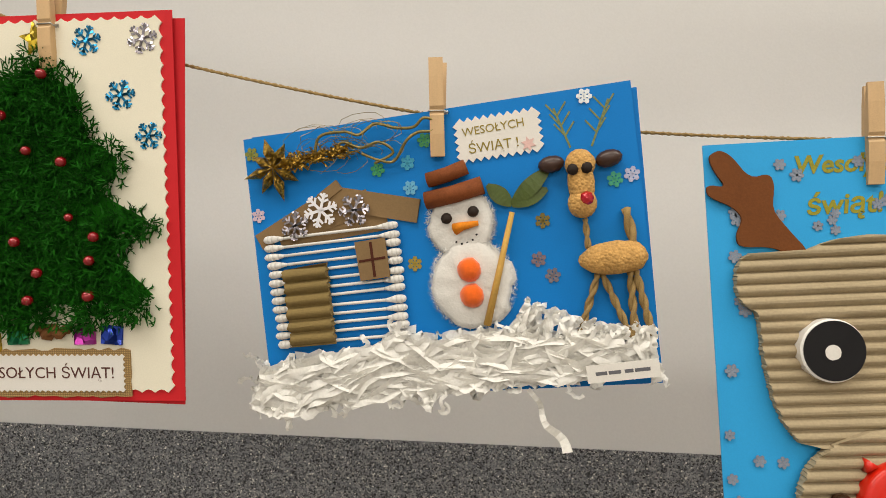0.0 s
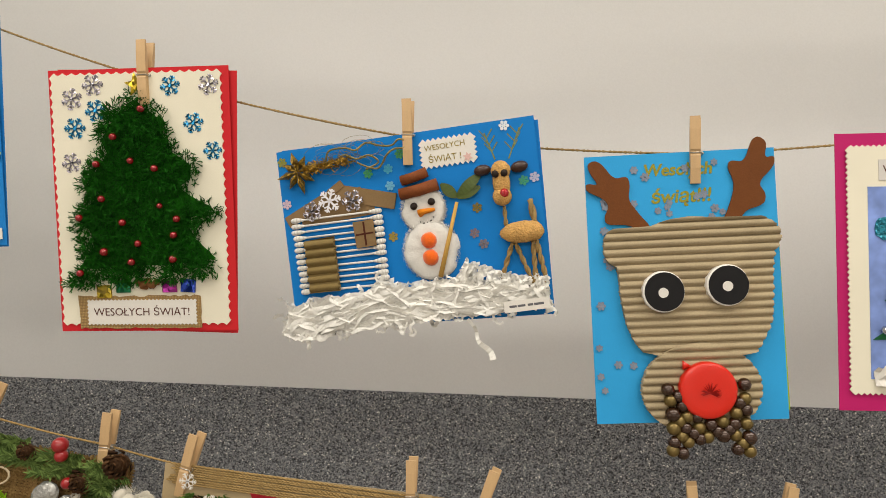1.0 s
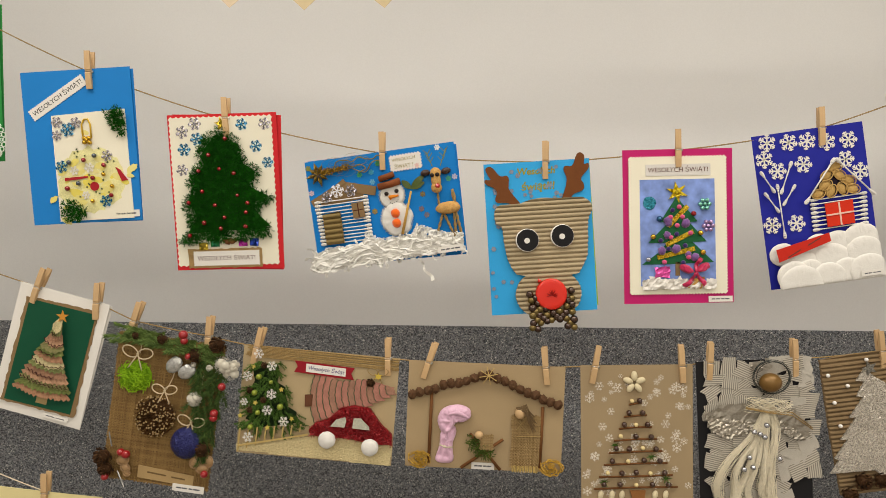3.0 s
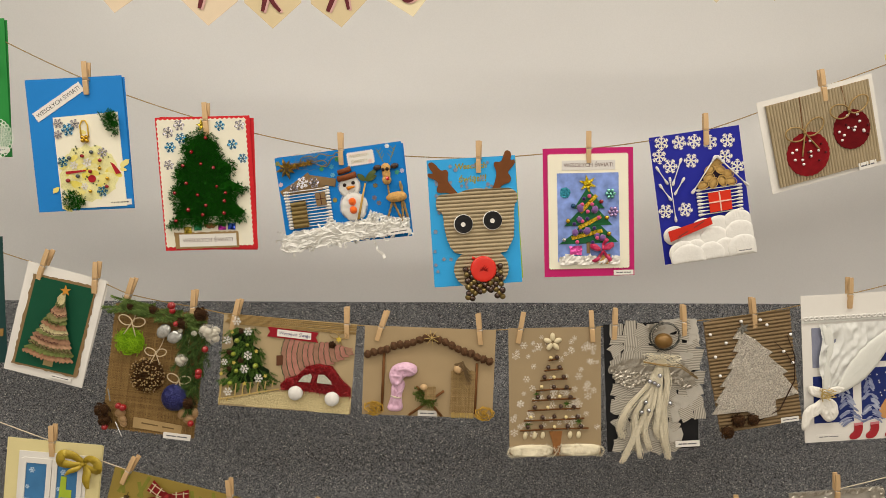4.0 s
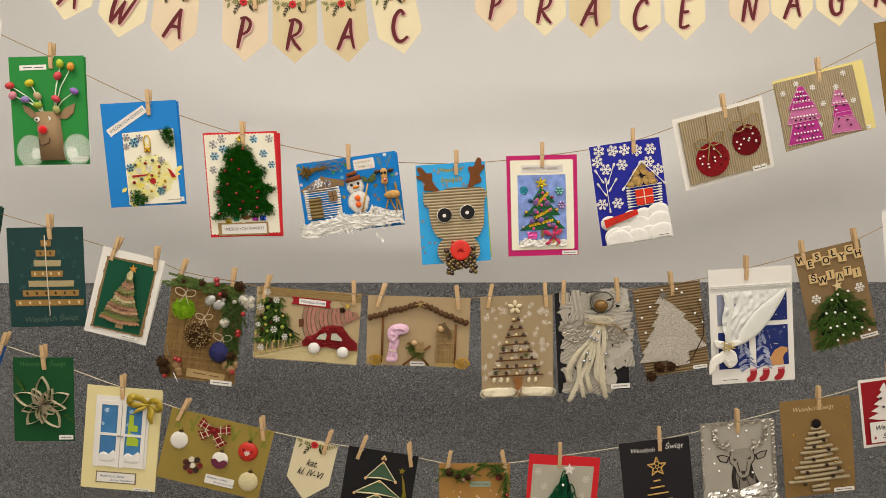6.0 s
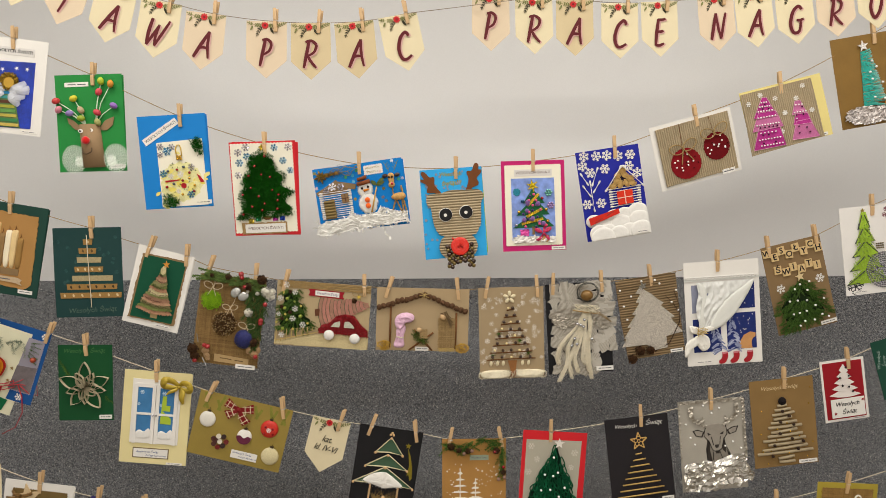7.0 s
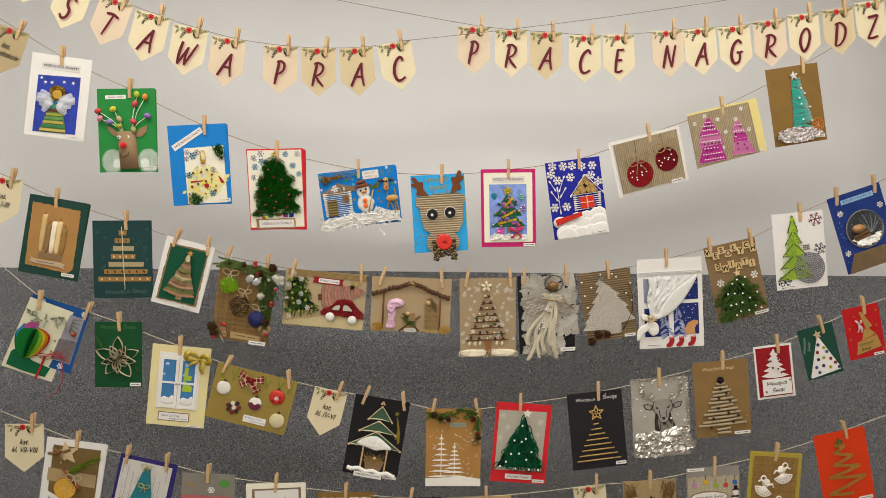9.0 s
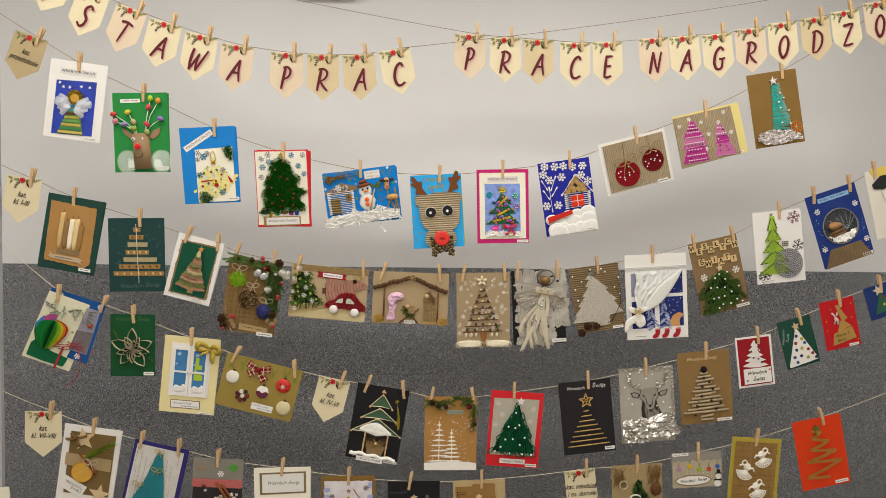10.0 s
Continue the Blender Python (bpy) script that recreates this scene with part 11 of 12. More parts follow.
def gingerbread_card(root, w, h):
    n = grid(w, h)
    base(root, w, h, mat("bronze_kraft", "7d5f2e", 0.6), "bronze brown card")
    torn(root, "watercolour_sheet", outline(n, [(0.06, 0.07), (0.94, 0.07), (0.95, 0.96), (0.06, 0.96)]), mat("pale_watercolour", "cfc9cc", 0.8, 0, 0.25, 25), 0.0006, 0.0006, "pale watercolour sheet")
    piece("painted_edge", lambda bm: [poly(bm, turned(disc(0.014, 12, 0.7, 0.2), random.uniform(0, 90), *n(random.choice((0.1, 0.9)), random.uniform(0.1, 0.6))), 0.0011, 0.0013 + 0.00003 * k) for k in range(12)], mat("lilac_wash", "9aa0c8", 0.8), root, "lilac wash")
    flakes_on(root, n, [(0.20, 0.28, 0.011, 0), (0.83, 0.17, 0.011, 20)], mat("umber_flake", "5a4630", 0.7), 0.0014)
    layer("gable", root, outline(n, [(0.50, 0.27), (0.86, 0.60), (0.86, 0.95), (0.16, 0.95), (0.16, 0.60)]), mat("gingerbread_card", "9c7440", 0.75), 0.0016, 0.001, "gingerbread coloured gable")
    piece("roof_edge", lambda bm: (bar(bm, *n(0.51, 0.24), *n(0.12, 0.62), 0.009, 0.0026, 0.0048), bar(bm, *n(0.50, 0.24), *n(0.90, 0.62), 0.009, 0.0026, 0.005)), mat("icing_white", "d9cdbc", 0.7), root, "white paper roof edge")
    layer("roof_star", root, turned(star(5, 0.0095, 0.004), 0, *n(0.51, 0.20)), KRAFT_DARK, 0.005, 0.001)
    piece("painted_branch", lambda bm: [bar(bm, *n(0.60, 0.18), *n(0.60 + 0.18 * k / 7, 0.20 + 0.18 * k / 7), 0.002, 0.0012, 0.0015 + 0.00003 * k) for k in range(1, 8)], mat("rust_paint", "8a4a1e", 0.7), root, "rust paint strokes")


def sack_card(root, w, h):
    n = grid(w, h)
    base(root, w, h, paper("black_card", "1b1a1c"), "black card")
    words(root, "Wesołych", *n(0.20, 0.16), 0.0003, 0.07, 0.014, paper("dim_ink", "4a4a4e"), 4, 0.2)
    layer("sack", root, outline(n, [(0.46, 0.30), (0.56, 0.30), (0.66, 0.60), (0.62, 0.95), (0.40, 0.95), (0.36, 0.60)]), mat("gold_fabric", "a8904e", 0.6, 0, 0.2), 0.001, 0.008, "small gold fabric sack")
    layer("wooden_star", root, turned(star(5, 0.0155, 0.007), 6, *n(0.51, 0.22)), mat("birch_ply", "c9b08a", 0.6), 0.010, 0.002, "pale wooden star")
    piece("ribbon", lambda bm: bar(bm, *n(0.44, 0.33), *n(0.58, 0.33), 0.004, 0.009, 0.0105), mat("dark_ribbon", "3a2a20", 0.6), root)
    flakes_on(root, n, [(0.76, 0.22, 0.007, 0), (0.12, 0.55, 0.007, 0)], mat("grey_flake", "77767a", 0.5), 0.0004)


def kraft_house_card(root, w, h):
    n = grid(w, h)
    base(root, w, h, mat("parchment", "b09a70", 0.75, 0, 0.15, 20), "parchment card")
    torn(root, "kraft_sheet", outline(n, [(0.04, 0.06), (0.80, 0.05), (0.82, 0.96), (0.05, 0.96)]), mat("russet_kraft", "8d6a3c", 0.75, 0, 0.1), 0.0006, 0.0006, "russet kraft sheet")
    piece("parchment_edge", lambda bm: (bar(bm, *n(0.0, 0.05), *n(0.36, 0.05), 0.020, 0.0012, 0.0022), bar(bm, *n(0.90, 0.02), *n(0.91, 0.95), 0.030, 0.0012, 0.0023)), MATS["parchment"], root, "folded parchment edge")
    piece("corner_line", lambda bm: [(bar(bm, *n(0.08 + 0.03 * k, 0.16 + 0.03 * k), *n(0.26, 0.16 + 0.03 * k), 0.002, 0.0012, 0.0014), bar(bm, *n(0.08 + 0.03 * k, 0.16 + 0.03 * k), *n(0.08 + 0.03 * k, 0.34), 0.002, 0.0012, 0.00145)) for k in range(2)], INK, root, "black corner lines")
    layer("gable", root, outline(n, [(0.50, 0.36), (0.80, 0.66), (0.80, 0.96), (0.20, 0.96), (0.20, 0.66)]), paper("black_paper", "1a191b"), 0.0016, 0.001, "black gable shape")
    layer("wooden_star", root, turned(star(6, 0.0155, 0.009), 0, *n(0.49, 0.24)), mat("birch_ply", "c9b08a", 0.6), 0.002, 0.002, "pale wooden snowflake")


def wreath_card(root, w, h):
    n = grid(w, h)
    base(root, w, h, woven("pale_hessian", "a8926a", 0.0014, 0.7), "hessian-covered card")
    piece("straw_edge", lambda bm: [tube(bm, [(*n(random.uniform(0, 0.25) + 0.72 * (k % 2), random.uniform(0.0, 0.3)), 0.004), (*n(random.uniform(0, 0.3) + 0.7 * (k % 2), random.uniform(0.0, 0.3)), 0.010), (*n(random.uniform(0, 0.3) + 0.68 * (k % 2), random.uniform(0.05, 0.32)), 0.004)], 0.0009, 4) for k in range(60)], mat("brown_straw", "7a5c34", 0.8, 0, 0.3, 200), root, "tangled brown straw")["kind"] = "stuff"
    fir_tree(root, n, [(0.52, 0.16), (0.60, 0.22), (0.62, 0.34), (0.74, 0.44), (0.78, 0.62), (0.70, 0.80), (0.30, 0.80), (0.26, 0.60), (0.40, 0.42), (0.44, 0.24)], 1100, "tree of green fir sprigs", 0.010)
    piece("ribbon_ring", lambda bm: tube(bm, [(*n(0.22 + 0.075 * math.cos(a), 0.27 + 0.06 * math.sin(a)), 0.008) for a in [6.283 * i / 16 for i in range(17)]], 0.003, 6), mat("cream_ring", "b8a88a", 0.6), root, "pale ring", True)
    piece("walnut", lambda bm: ball(bm, *n(0.85, 0.35), 0.010, 0.024, 14, 9, 1.05, 0.5, 0.1), mat("walnut_brown", "5e3c22", 0.6, 0, 0.35, 100), root, "brown walnut half", True)
    piece("felt_crescent", lambda bm: tube(bm, [(*n(0.44 + 0.11 * math.sin(a), 0.47 - 0.06 * math.cos(a)), 0.012) for a in [-1.2 + 0.24 * i for i in range(11)]], 0.003, 6), COTTON, root, "white crescent", True)
    beads_on(root, n, [(0.30, 0.46), (0.28, 0.62), (0.66, 0.58), (0.50, 0.66)], 0.005, mat("cream_bead", "d9c48f", 0.4), 0.011)


def bulb_string_card(root, w, h):
    n = grid(w, h)
    base(root, w, h, mat("grey_film", "8a857c", 0.4, 0, 0.1), "grey translucent card")
    layer("dotted_panel", root, [n(0.02, 1.0), n(1.0, 1.0), n(1.0, 0.22)] + [n(1.0 - 0.98 * k / 24, 0.22 + 0.06 * abs(math.sin(k * 0.9))) for k in range(1, 25)], mat("beige_panel", "a89c84", 0.7, 0, 0.06), 0.0006, 0.0005, "scalloped beige panel")
    piece("printed_dot", lambda bm: [poly(bm, turned(disc(0.0015, 8), 0, *n(0.06 + 0.90 * (i % 12) / 11, 0.42 + 0.09 * (i // 12))), 0.0011, 0.0012) for i in range(48)], WHITE, root, "white printed dots")
    for x, c, y in ((0.14, "a87aa0", 0.46), (0.36, "c8a01e", 0.40), (0.55, "8aa82a", 0.50), (0.74, "b8401e", 0.50), (0.91, "2a5ea0", 0.44)):
        u, v = n(x, y)
        b = piece("button_bulb", lambda bm: tube(bm, [(u, v, 0.001), (u, v, 0.004)], 0.0092, 16), mat("button_" + c, c, 0.35), root, "coloured button bulb")
        piece("bulb_wire", lambda bm: bar(bm, u, v + 0.009, u, v + 0.026, 0.0012, 0.001, 0.002), INK, b)
    layer("cloud_frame", root, turned(disc(0.075, 40, 0.30, 0.03, 10), 0, *n(0.42, 0.80)), KRAFT_DARK, 0.0012, 0.0008, "brown cloud frame")
    layer("cloud_label", root, turned(disc(0.070, 40, 0.26, 0.03, 10), 0, *n(0.42, 0.80)), WHITE, 0.0022, 0.0005, "white cloud label")
    words(root, "Wesołych Świąt", *n(0.42, 0.80), 0.003, 0.112, 0.016, INK, 3, 0.25)
    piece("snow_figure", lambda bm: (tube(bm, [(*n(0.92, 0.72), 0.001), (*n(0.92, 0.72), 0.004)], 0.011, 16), tube(bm, [(*n(0.90, 0.92), 0.001), (*n(0.90, 0.92), 0.005)], 0.013, 16)), WHITE, root, "white button snowman")
    piece("top_hat", lambda bm: (bar(bm, *n(0.86, 0.63), *n(0.99, 0.63), 0.003, 0.002, 0.005), bar(bm, *n(0.925, 0.63), *n(0.925, 0.53), 0.012, 0.002, 0.0052), bar(bm, *n(0.83, 0.81), *n(0.98, 0.81), 0.005, 0.004, 0.006)), INK, root, "black paper hat and scarf")
    slip(root, *n(0.18, 0.06), 0.066, 0.011)


def lace_bird_card(root, w, h):
    n = grid(w, h)
    base(root, w, h, paper("mustard_card", "a8963a"), "mustard yellow card")
    layer("kraft_backing", root, rect(w * 0.82, h * 0.86), mat("dark_kraft_backing", "6a5230", 0.85), 0.0004, 0.0004)
    piece("hessian_sheet", lambda bm: hessian_cloth(bm, -w * 0.42, -h * 0.45, w * 0.42, h * 0.43, 0.0030, 0.0016), leafy("tan_sacking", "75582f", "a8854f", 0.9), root, "frayed brown hessian")["kind"] = "stuff"
    piece("gold_fleck", lambda bm: [ball(bm, *n(random.choice((random.uniform(0.04, 0.16), random.uniform(0.84, 0.96), random.uniform(0.1, 0.9))), random.uniform(0.08, 0.96)), 0.002, 0.0015, 5, 4) for _ in range(70)], GOLD, root, "gold flecks")
    lace = mat("white_crochet", "ebe4d8", 0.9, 0, 0.1, 200, 700, 0.5)
    for x, y, k in ((0.64, 0.30, 1), (0.32, 0.50, -1), (0.58, 0.78, 1)):
        u, v = n(x, y)

        def motif(bm):
            poly(bm, turned(disc(0.012, 18, 1.1), 0, u, v + 0.012), 0.0014, 0.003)
            for i in range(9):
                a = radians(200 + 17 * i)
                tube(bm, [(u, v, 0.002), (u + 0.030 * math.cos(a), v + 0.030 * math.sin(a), 0.003)], 0.0022, 5)
            for r in (0.022, 0.029):
                tube(bm, [(u + r * math.cos(radians(195 + 7.6 * i)), v + r * math.sin(radians(195 + 7.6 * i)), 0.003) for i in range(20)], 0.002, 5)
            tube(bm, [(u + k * 0.014 + 0.008 * math.cos(t), v + 0.022 + 0.008 * math.sin(t), 0.003) for t in [6.283 * i / 12 for i in range(13)]], 0.0022, 5)
            for s in (-1, 1):
                tube(bm, [(u, v + 0.006, 0.003), (u + s * 0.018, v + 0.016, 0.004), (u + s * 0.026, v + 0.008, 0.003)], 0.0032, 5)

        o = piece("crochet_motif", motif, lace, root, "white crochet lace motif", True)
        o.matrix_basis = Matrix.Translation((u, v, 0.001)) @ Matrix.Rotation(radians(20 * k), 4, "Z") @ Matrix.Diagonal((1.28, 1.28, 1, 1)) @ Matrix.Translation((-u, -v, 0))


def zigzag_card(root, w, h):
    n = grid(w, h)
    base(root, w, h, paper("orange_red_card", "d03a12"), "orange-red card")
    rib = mat("copper_ribbon", "b07c34", 0.3, 0.5, 0.25, 60)
    pts = [(0.36, 0.18), (0.56, 0.20), (0.34, 0.28), (0.68, 0.35), (0.28, 0.44), (0.80, 0.50), (0.18, 0.60), (0.88, 0.65), (0.13, 0.82), (0.60, 0.86)]
    for k, (a, b) in enumerate(zip(pts, pts[1:])):
        piece("ribbon_fold", lambda bm: ribbon(bm, [(*n(*a), 0.002), (*n((a[0] + b[0]) / 2, (a[1] + b[1]) / 2), 0.007), (*n(*b), 0.002)], 0.012), rib, root, "copper ribbon fold")
    layer("glitter_star", root, turned(star(5, 0.018, 0.008), 8, *n(0.46, 0.14)), glitter("moss_glitter", "5a6a1e", 0.0016, 0.35, 0.4), 0.004, 0.002, "green glitter star")
    slip(root, *n(0.82, 0.955), 0.055, 0.013)


def corner_card(root, w, h):
    n = grid(w, h)
    base(root, w, h, CREAM, "cream card")
    layer("yellow_sheet", root, outline(n, [(0.0, 0.0), (0.55, 0.0), (0.55, 0.5), (0.0, 0.5)]), paper("butter_card", "d8c060"), 0.0006, 0.0005)
    orange_slice_on(root, n, 0.72, 0.24, 0.03)


# ---- paper pennants ----
MAROON = mat("maroon_ink", "5a1a20", 0.6, 0, 0.25, 160)
ROSE = mat("rose_shadow_ink", "c49a94", 0.7)
LEAF_INK = mat("olive_leaf_ink", "767848", 0.7, 0, 0.3, 120)
DARK_LEAF = mat("dark_leaf_ink", "34301f", 0.7)
FLOWER_INK = mat("red_flower_ink", "b4262a", 0.7)
FLOWER_HEART = mat("flower_heart_ink", "6e1216", 0.7)
PENNANT = (paper("pale_pennant", "d4c7a6"), paper("tan_pennant", "c6b490"), paper("blush_pennant", "cfbca2"), paper("kraft_pennant", "ac9974"))
# brush strokes of each capital, in a box one wide and one high
STROKES = {
    "P": (((0.30, 1), (0.20, 0.5), (0.10, 0)), ((0.06, 0.96), (0.45, 1.0), (0.78, 0.84), (0.68, 0.58), (0.26, 0.43))),
    "A": (((0, 0), (0.36, 0.5), (0.74, 1)), ((0.74, 1), (0.78, 0.5), (0.96, 0)), ((0.20, 0.36), (0.5, 0.40), (0.8, 0.38))),
    "C": (((0.86, 0.84), (0.66, 1), (0.30, 0.8), (0.14, 0.4), (0.30, 0.06), (0.6, 0), (0.96, 0.12)),),
    "W": (((0.12, 1), (0.07, 0.5), (0.10, 0)), ((0.10, 0), (0.35, 0.45), (0.52, 0.8)), ((0.52, 0.8), (0.46, 0.4), (0.50, 0)), ((0.50, 0), (0.75, 0.5), (1, 1))),
    "T": (((0, 0.95), (0.5, 0.98), (1, 0.90)), ((0.56, 0.95), (0.46, 0.5), (0.34, 0))),
    "S": (((0.85, 0.85), (0.6, 1), (0.3, 0.85), (0.36, 0.6), (0.64, 0.38), (0.58, 0.1), (0.3, 0), (0.04, 0.16)),),
    "Y": (((0.05, 1), (0.2, 0.7), (0.46, 0.5)), ((0.9, 1), (0.5, 0.5), (0.25, 0))),
    "E": (((0.27, 1), (0.2, 0.5), (0.18, 0)), ((0.2, 0.98), (0.5, 0.97), (0.86, 1)), ((0.2, 0.52), (0.5, 0.52), (0.76, 0.55)), ((0.16, 0.02), (0.5, 0), (0.86, 0.08))),
    "N": (((0.08, 0), (0.2, 0.5), (0.32, 1)), ((0.32, 1), (0.5, 0.5), (0.74, 0.02)), ((0.74, 0.02), (0.86, 0.5), (1, 1))),
    "G": (((0.86, 0.86), (0.62, 1), (0.26, 0.8), (0.1, 0.36), (0.3, 0.02), (0.7, 0.06), (0.8, 0.45)), ((0.5, 0.48), (0.76, 0.46), (1, 0.5))),
    "O": (((0.5, 1), (0.2, 0.76), (0.1, 0.36), (0.36, 0), (0.7, 0.2), (0.86, 0.66), (0.66, 0.97), (0.46, 0.98)),),
    "D": (((0.26, 0.97), (0.2, 0.5), (0.12, 0)), ((0.04, 0.95), (0.5, 1), (0.9, 0.76), (0.86, 0.36), (0.5, 0.05), (0.12, 0))),
    "Z": (((0.1, 0.95), (0.5, 0.97), (0.95, 1)), ((0.95, 1), (0.5, 0.5), (0.05, 0)), ((0.05, 0.02), (0.5, 0.02), (0.9, 0.07))),
}
STROKES["R"] = STROKES["P"] + (((0.28, 0.45), (0.55, 0.22), (0.92, 0)),)


def smooth_line(pts, k=6):
    """A soft curve through the points."""
    out = []
    q = [pts[0]] + list(pts) + [pts[-1]]
    for a, b, c, d in zip(q, q[1:], q[2:], q[3:]):
        for i in range(k):
            t = i / k
            out.append(tuple(0.5 * (2 * b[j] + (c[j] - a[j]) * t + (2 * a[j] - 5 * b[j] + 4 * c[j] - d[j]) * t * t + (3 * b[j] - a[j] - 3 * c[j] + d[j]) * t ** 3) for j in range(len(b))))
    return out + [tuple(pts[-1])]


def brush_letter(bm, ch, cx, cy, height, width, z, thick):
    """A capital painted with a flat brush: each stroke swells and thins."""
    for k, line in enumerate(STROKES[ch]):
        pts = [(cx + (x - 0.48) * width + (y - 0.5) * height * 0.10, cy + (y - 0.5) * height, z + 0.00003 * k) for x, y in smooth_line(line)]
        w = thick * (1.0 if k == 0 else 0.82)
        ribbon(bm, pts, lambda s: w * (0.62 + 0.5 * math.sin(0.5 + 2.4 * s)), 0.0001)



def pennant(x, z, deg, shade, letter=None, lines=(), peg=0.22, row="L", y=-0.03, w=0.124, h=0.177):
    root = new("pennant")
    lab = ("paper pennant with the letter %s and a red flower" % letter) if letter else "paper pennant with handwritten category and a red flower"
    tagged(root, ("cream ", "tan ", "blush ", "dark tan ")[shade] + lab, "pennant", "pennants on the strings")
    tw = random.uniform(-4, 4)
    curl = random.uniform(0.001, 0.004)

    def flag(bm):
        rows = []
        for i in range(9):
            u = i / 8
            px, low = (u - 0.5) * w, -h * (0.68 + 0.32 * (1 - abs(2 * u - 1)))
            rows.append([bm.verts.new((px * (1 + 0.016 * q), low * q, -0.0006 - curl * 2.2 * (q * (1 - q)) - (0.0004 if back else 0))) for back in (0, 1) for q in (0, 0.25, 0.5, 0.75, 1)])
        for a, b in zip(rows, rows[1:]):
            for j in range(4):
                bm.faces.new((a[j], a[j + 1], b[j + 1], b[j]))
                bm.faces.new((a[5 + j], b[5 + j], b[6 + j], a[6 + j]))
            bm.faces.new((a[0], b[0], b[5], a[5]))
            bm.faces.new((a[4], a[9], b[9], b[4]))

    piece("paper_flag", flag, PENNANT[shade], root)

    def leaf(bm, a, px, py, s, k):
        poly(bm, turned([(0, 0), (0.3 * s, 0.17 * s), (0.65 * s, 0.14 * s), (s, 0), (0.65 * s, -0.14 * s), (0.3 * s, -0.17 * s)], a, px, py), -0.0004, 0.00012 + 0.00001 * k)

    def spray(bm, pts, n, size, k0):
        pts = smooth_line(pts, 4)
        ribbon(bm, [(*p, 0.0001) for p in pts], 0.0007, 0.0005)
        for i in range(n):
            s = (i + 0.5) / n * (len(pts) - 1)
            (x0, y0), (x1, y1) = pts[int(s)], pts[min(int(s) + 1, len(pts) - 1)]
            a = math.degrees(math.atan2(y1 - y0, x1 - x0))
            for t in (42, -42):
                leaf(bm, a + t, x0, y0, size * (1.05 - 0.35 * i / n), k0 + 2 * i + (t > 0))
        leaf(bm, a, *pts[-1], size * 0.8, k0)

    piece("printed_leaf", lambda bm: (spray(bm, ((-0.008, -0.012), (-0.030, -0.013), (-0.054, -0.007)), 6, 0.0105, 0), spray(bm, ((0.006, -0.013), (0.030, -0.013), (0.055, -0.004)), 7, 0.0105, 14), leaf(bm, 242, -0.042, -0.015, 0.018, 40)), LEAF_INK, root, "printed olive sprigs")
    piece("printed_dark_leaf", lambda bm: (spray(bm, ((-0.012, -0.017), (-0.022, -0.026), (-0.028, -0.040)), 4, 0.010, 0), leaf(bm, -58, 0.010, -0.018, 0.023, 20), leaf(bm, -46, 0.018, -0.016, 0.021, 21), leaf(bm, -72, 0.026, -0.020, 0.014, 22)), DARK_LEAF, root, "printed dark leaves")["kind"] = "stuff"
    piece("printed_flower", lambda bm: poly(bm, turned(star(9, 0.0125, 0.0085), 0, -0.005, -0.013), -0.0004, 0.0005), FLOWER_INK, root, "printed red flower")
    piece("flower_heart", lambda bm: poly(bm, turned(star(7, 0.0042, 0.0028), 0, -0.005, -0.013), 0.0004, 0.0006), FLOWER_HEART, root)
    if letter:
        lw = 0.060 if letter == "W" else 0.040 if letter in "PE" else 0.048
        piece("letter_shadow", lambda bm: brush_letter(bm, letter, 0.0042, -0.1005, 0.084, lw, 0.0003, 0.0105), ROSE, root)
        piece("letter", lambda bm: brush_letter(bm, letter, 0.0, -0.098, 0.084, lw, 0.0006, 0.0100), MAROON, root)
    for i, t in enumerate(lines):
        words(root, t, 0.0, -0.068 - 0.030 * i, 0.0002, None, 0.029, INK, -2, 0.36, 0.0002, narrow=0.8)
    root.matrix_basis = card_pose(x, z, deg, y) @ Matrix.Rotation(radians(tw), 4, "Y")
    p = root.matrix_basis @ Vector((w * peg, -0.004, 0))
    peg_at(row, p.x, p.z, deg + random.uniform(-6, 4), y)
    return root


# ---- cards on their strings ----
hang("A", robed_figure_card, -1.303, 2.063, 0.214, 0.297, -6.7, ((-0.000, 0),), "white greeting card with a blue painting of a robed figure")
hang("A", egg_antler_card, -1.056, 1.947, 0.208, 0.304, 2.0, ((0.015, 0),), "green card with a cardboard tube reindeer and egg antlers")
hang("A", yellow_bauble_card, -0.795, 1.826, 0.213, 0.293, 3.7, ((0.028, 3, -0.004),), "blue greeting card with a yellow painted bauble", pitch=2.5)
hang("A", moss_tree_card, -0.513, 1.740, 0.209, 0.298, 2.1, ((0.008, 3, -0.007),), "red and cream card with a green moss tree", pitch=5.0)
hang("A", snow_hut_card, -0.207, 1.715, 0.293, 0.209, 7.4, ((0.008, 2),), "blue card with a cotton snowman, hut and nut reindeer", yaw=-7.0, pitch=3.0)
hang("A", reindeer_face_card, 0.091, 1.660, 0.201, 0.289, 4.0, ((0.017, 2),), "sky blue card with a corrugated cardboard reindeer face")
hang("A", pink_frame_card, 0.352, 1.683, 0.207, 0.293, 1.7, ((0.001, 3),), "magenta and cream card with a decorated green tree")
hang("A", bud_house_card, 0.612, 1.724, 0.209, 0.293, 8.6, ((0.025, 4),), "navy blue card with a cotton bud house and snow")
hang("A", felt_bauble_card, 0.885, 1.866, 0.286, 0.211, 15.2, ((0.020, 10),), "white card with two red felt baubles on corrugated cardboard", yaw=4.0, pitch=5.0)
hang("A", pink_trees_card, 1.185, 1.982, 0.277, 0.205, 14.2, ((-0.000, 8),), "yellow card with two pink felt trees on corrugated cardboard")
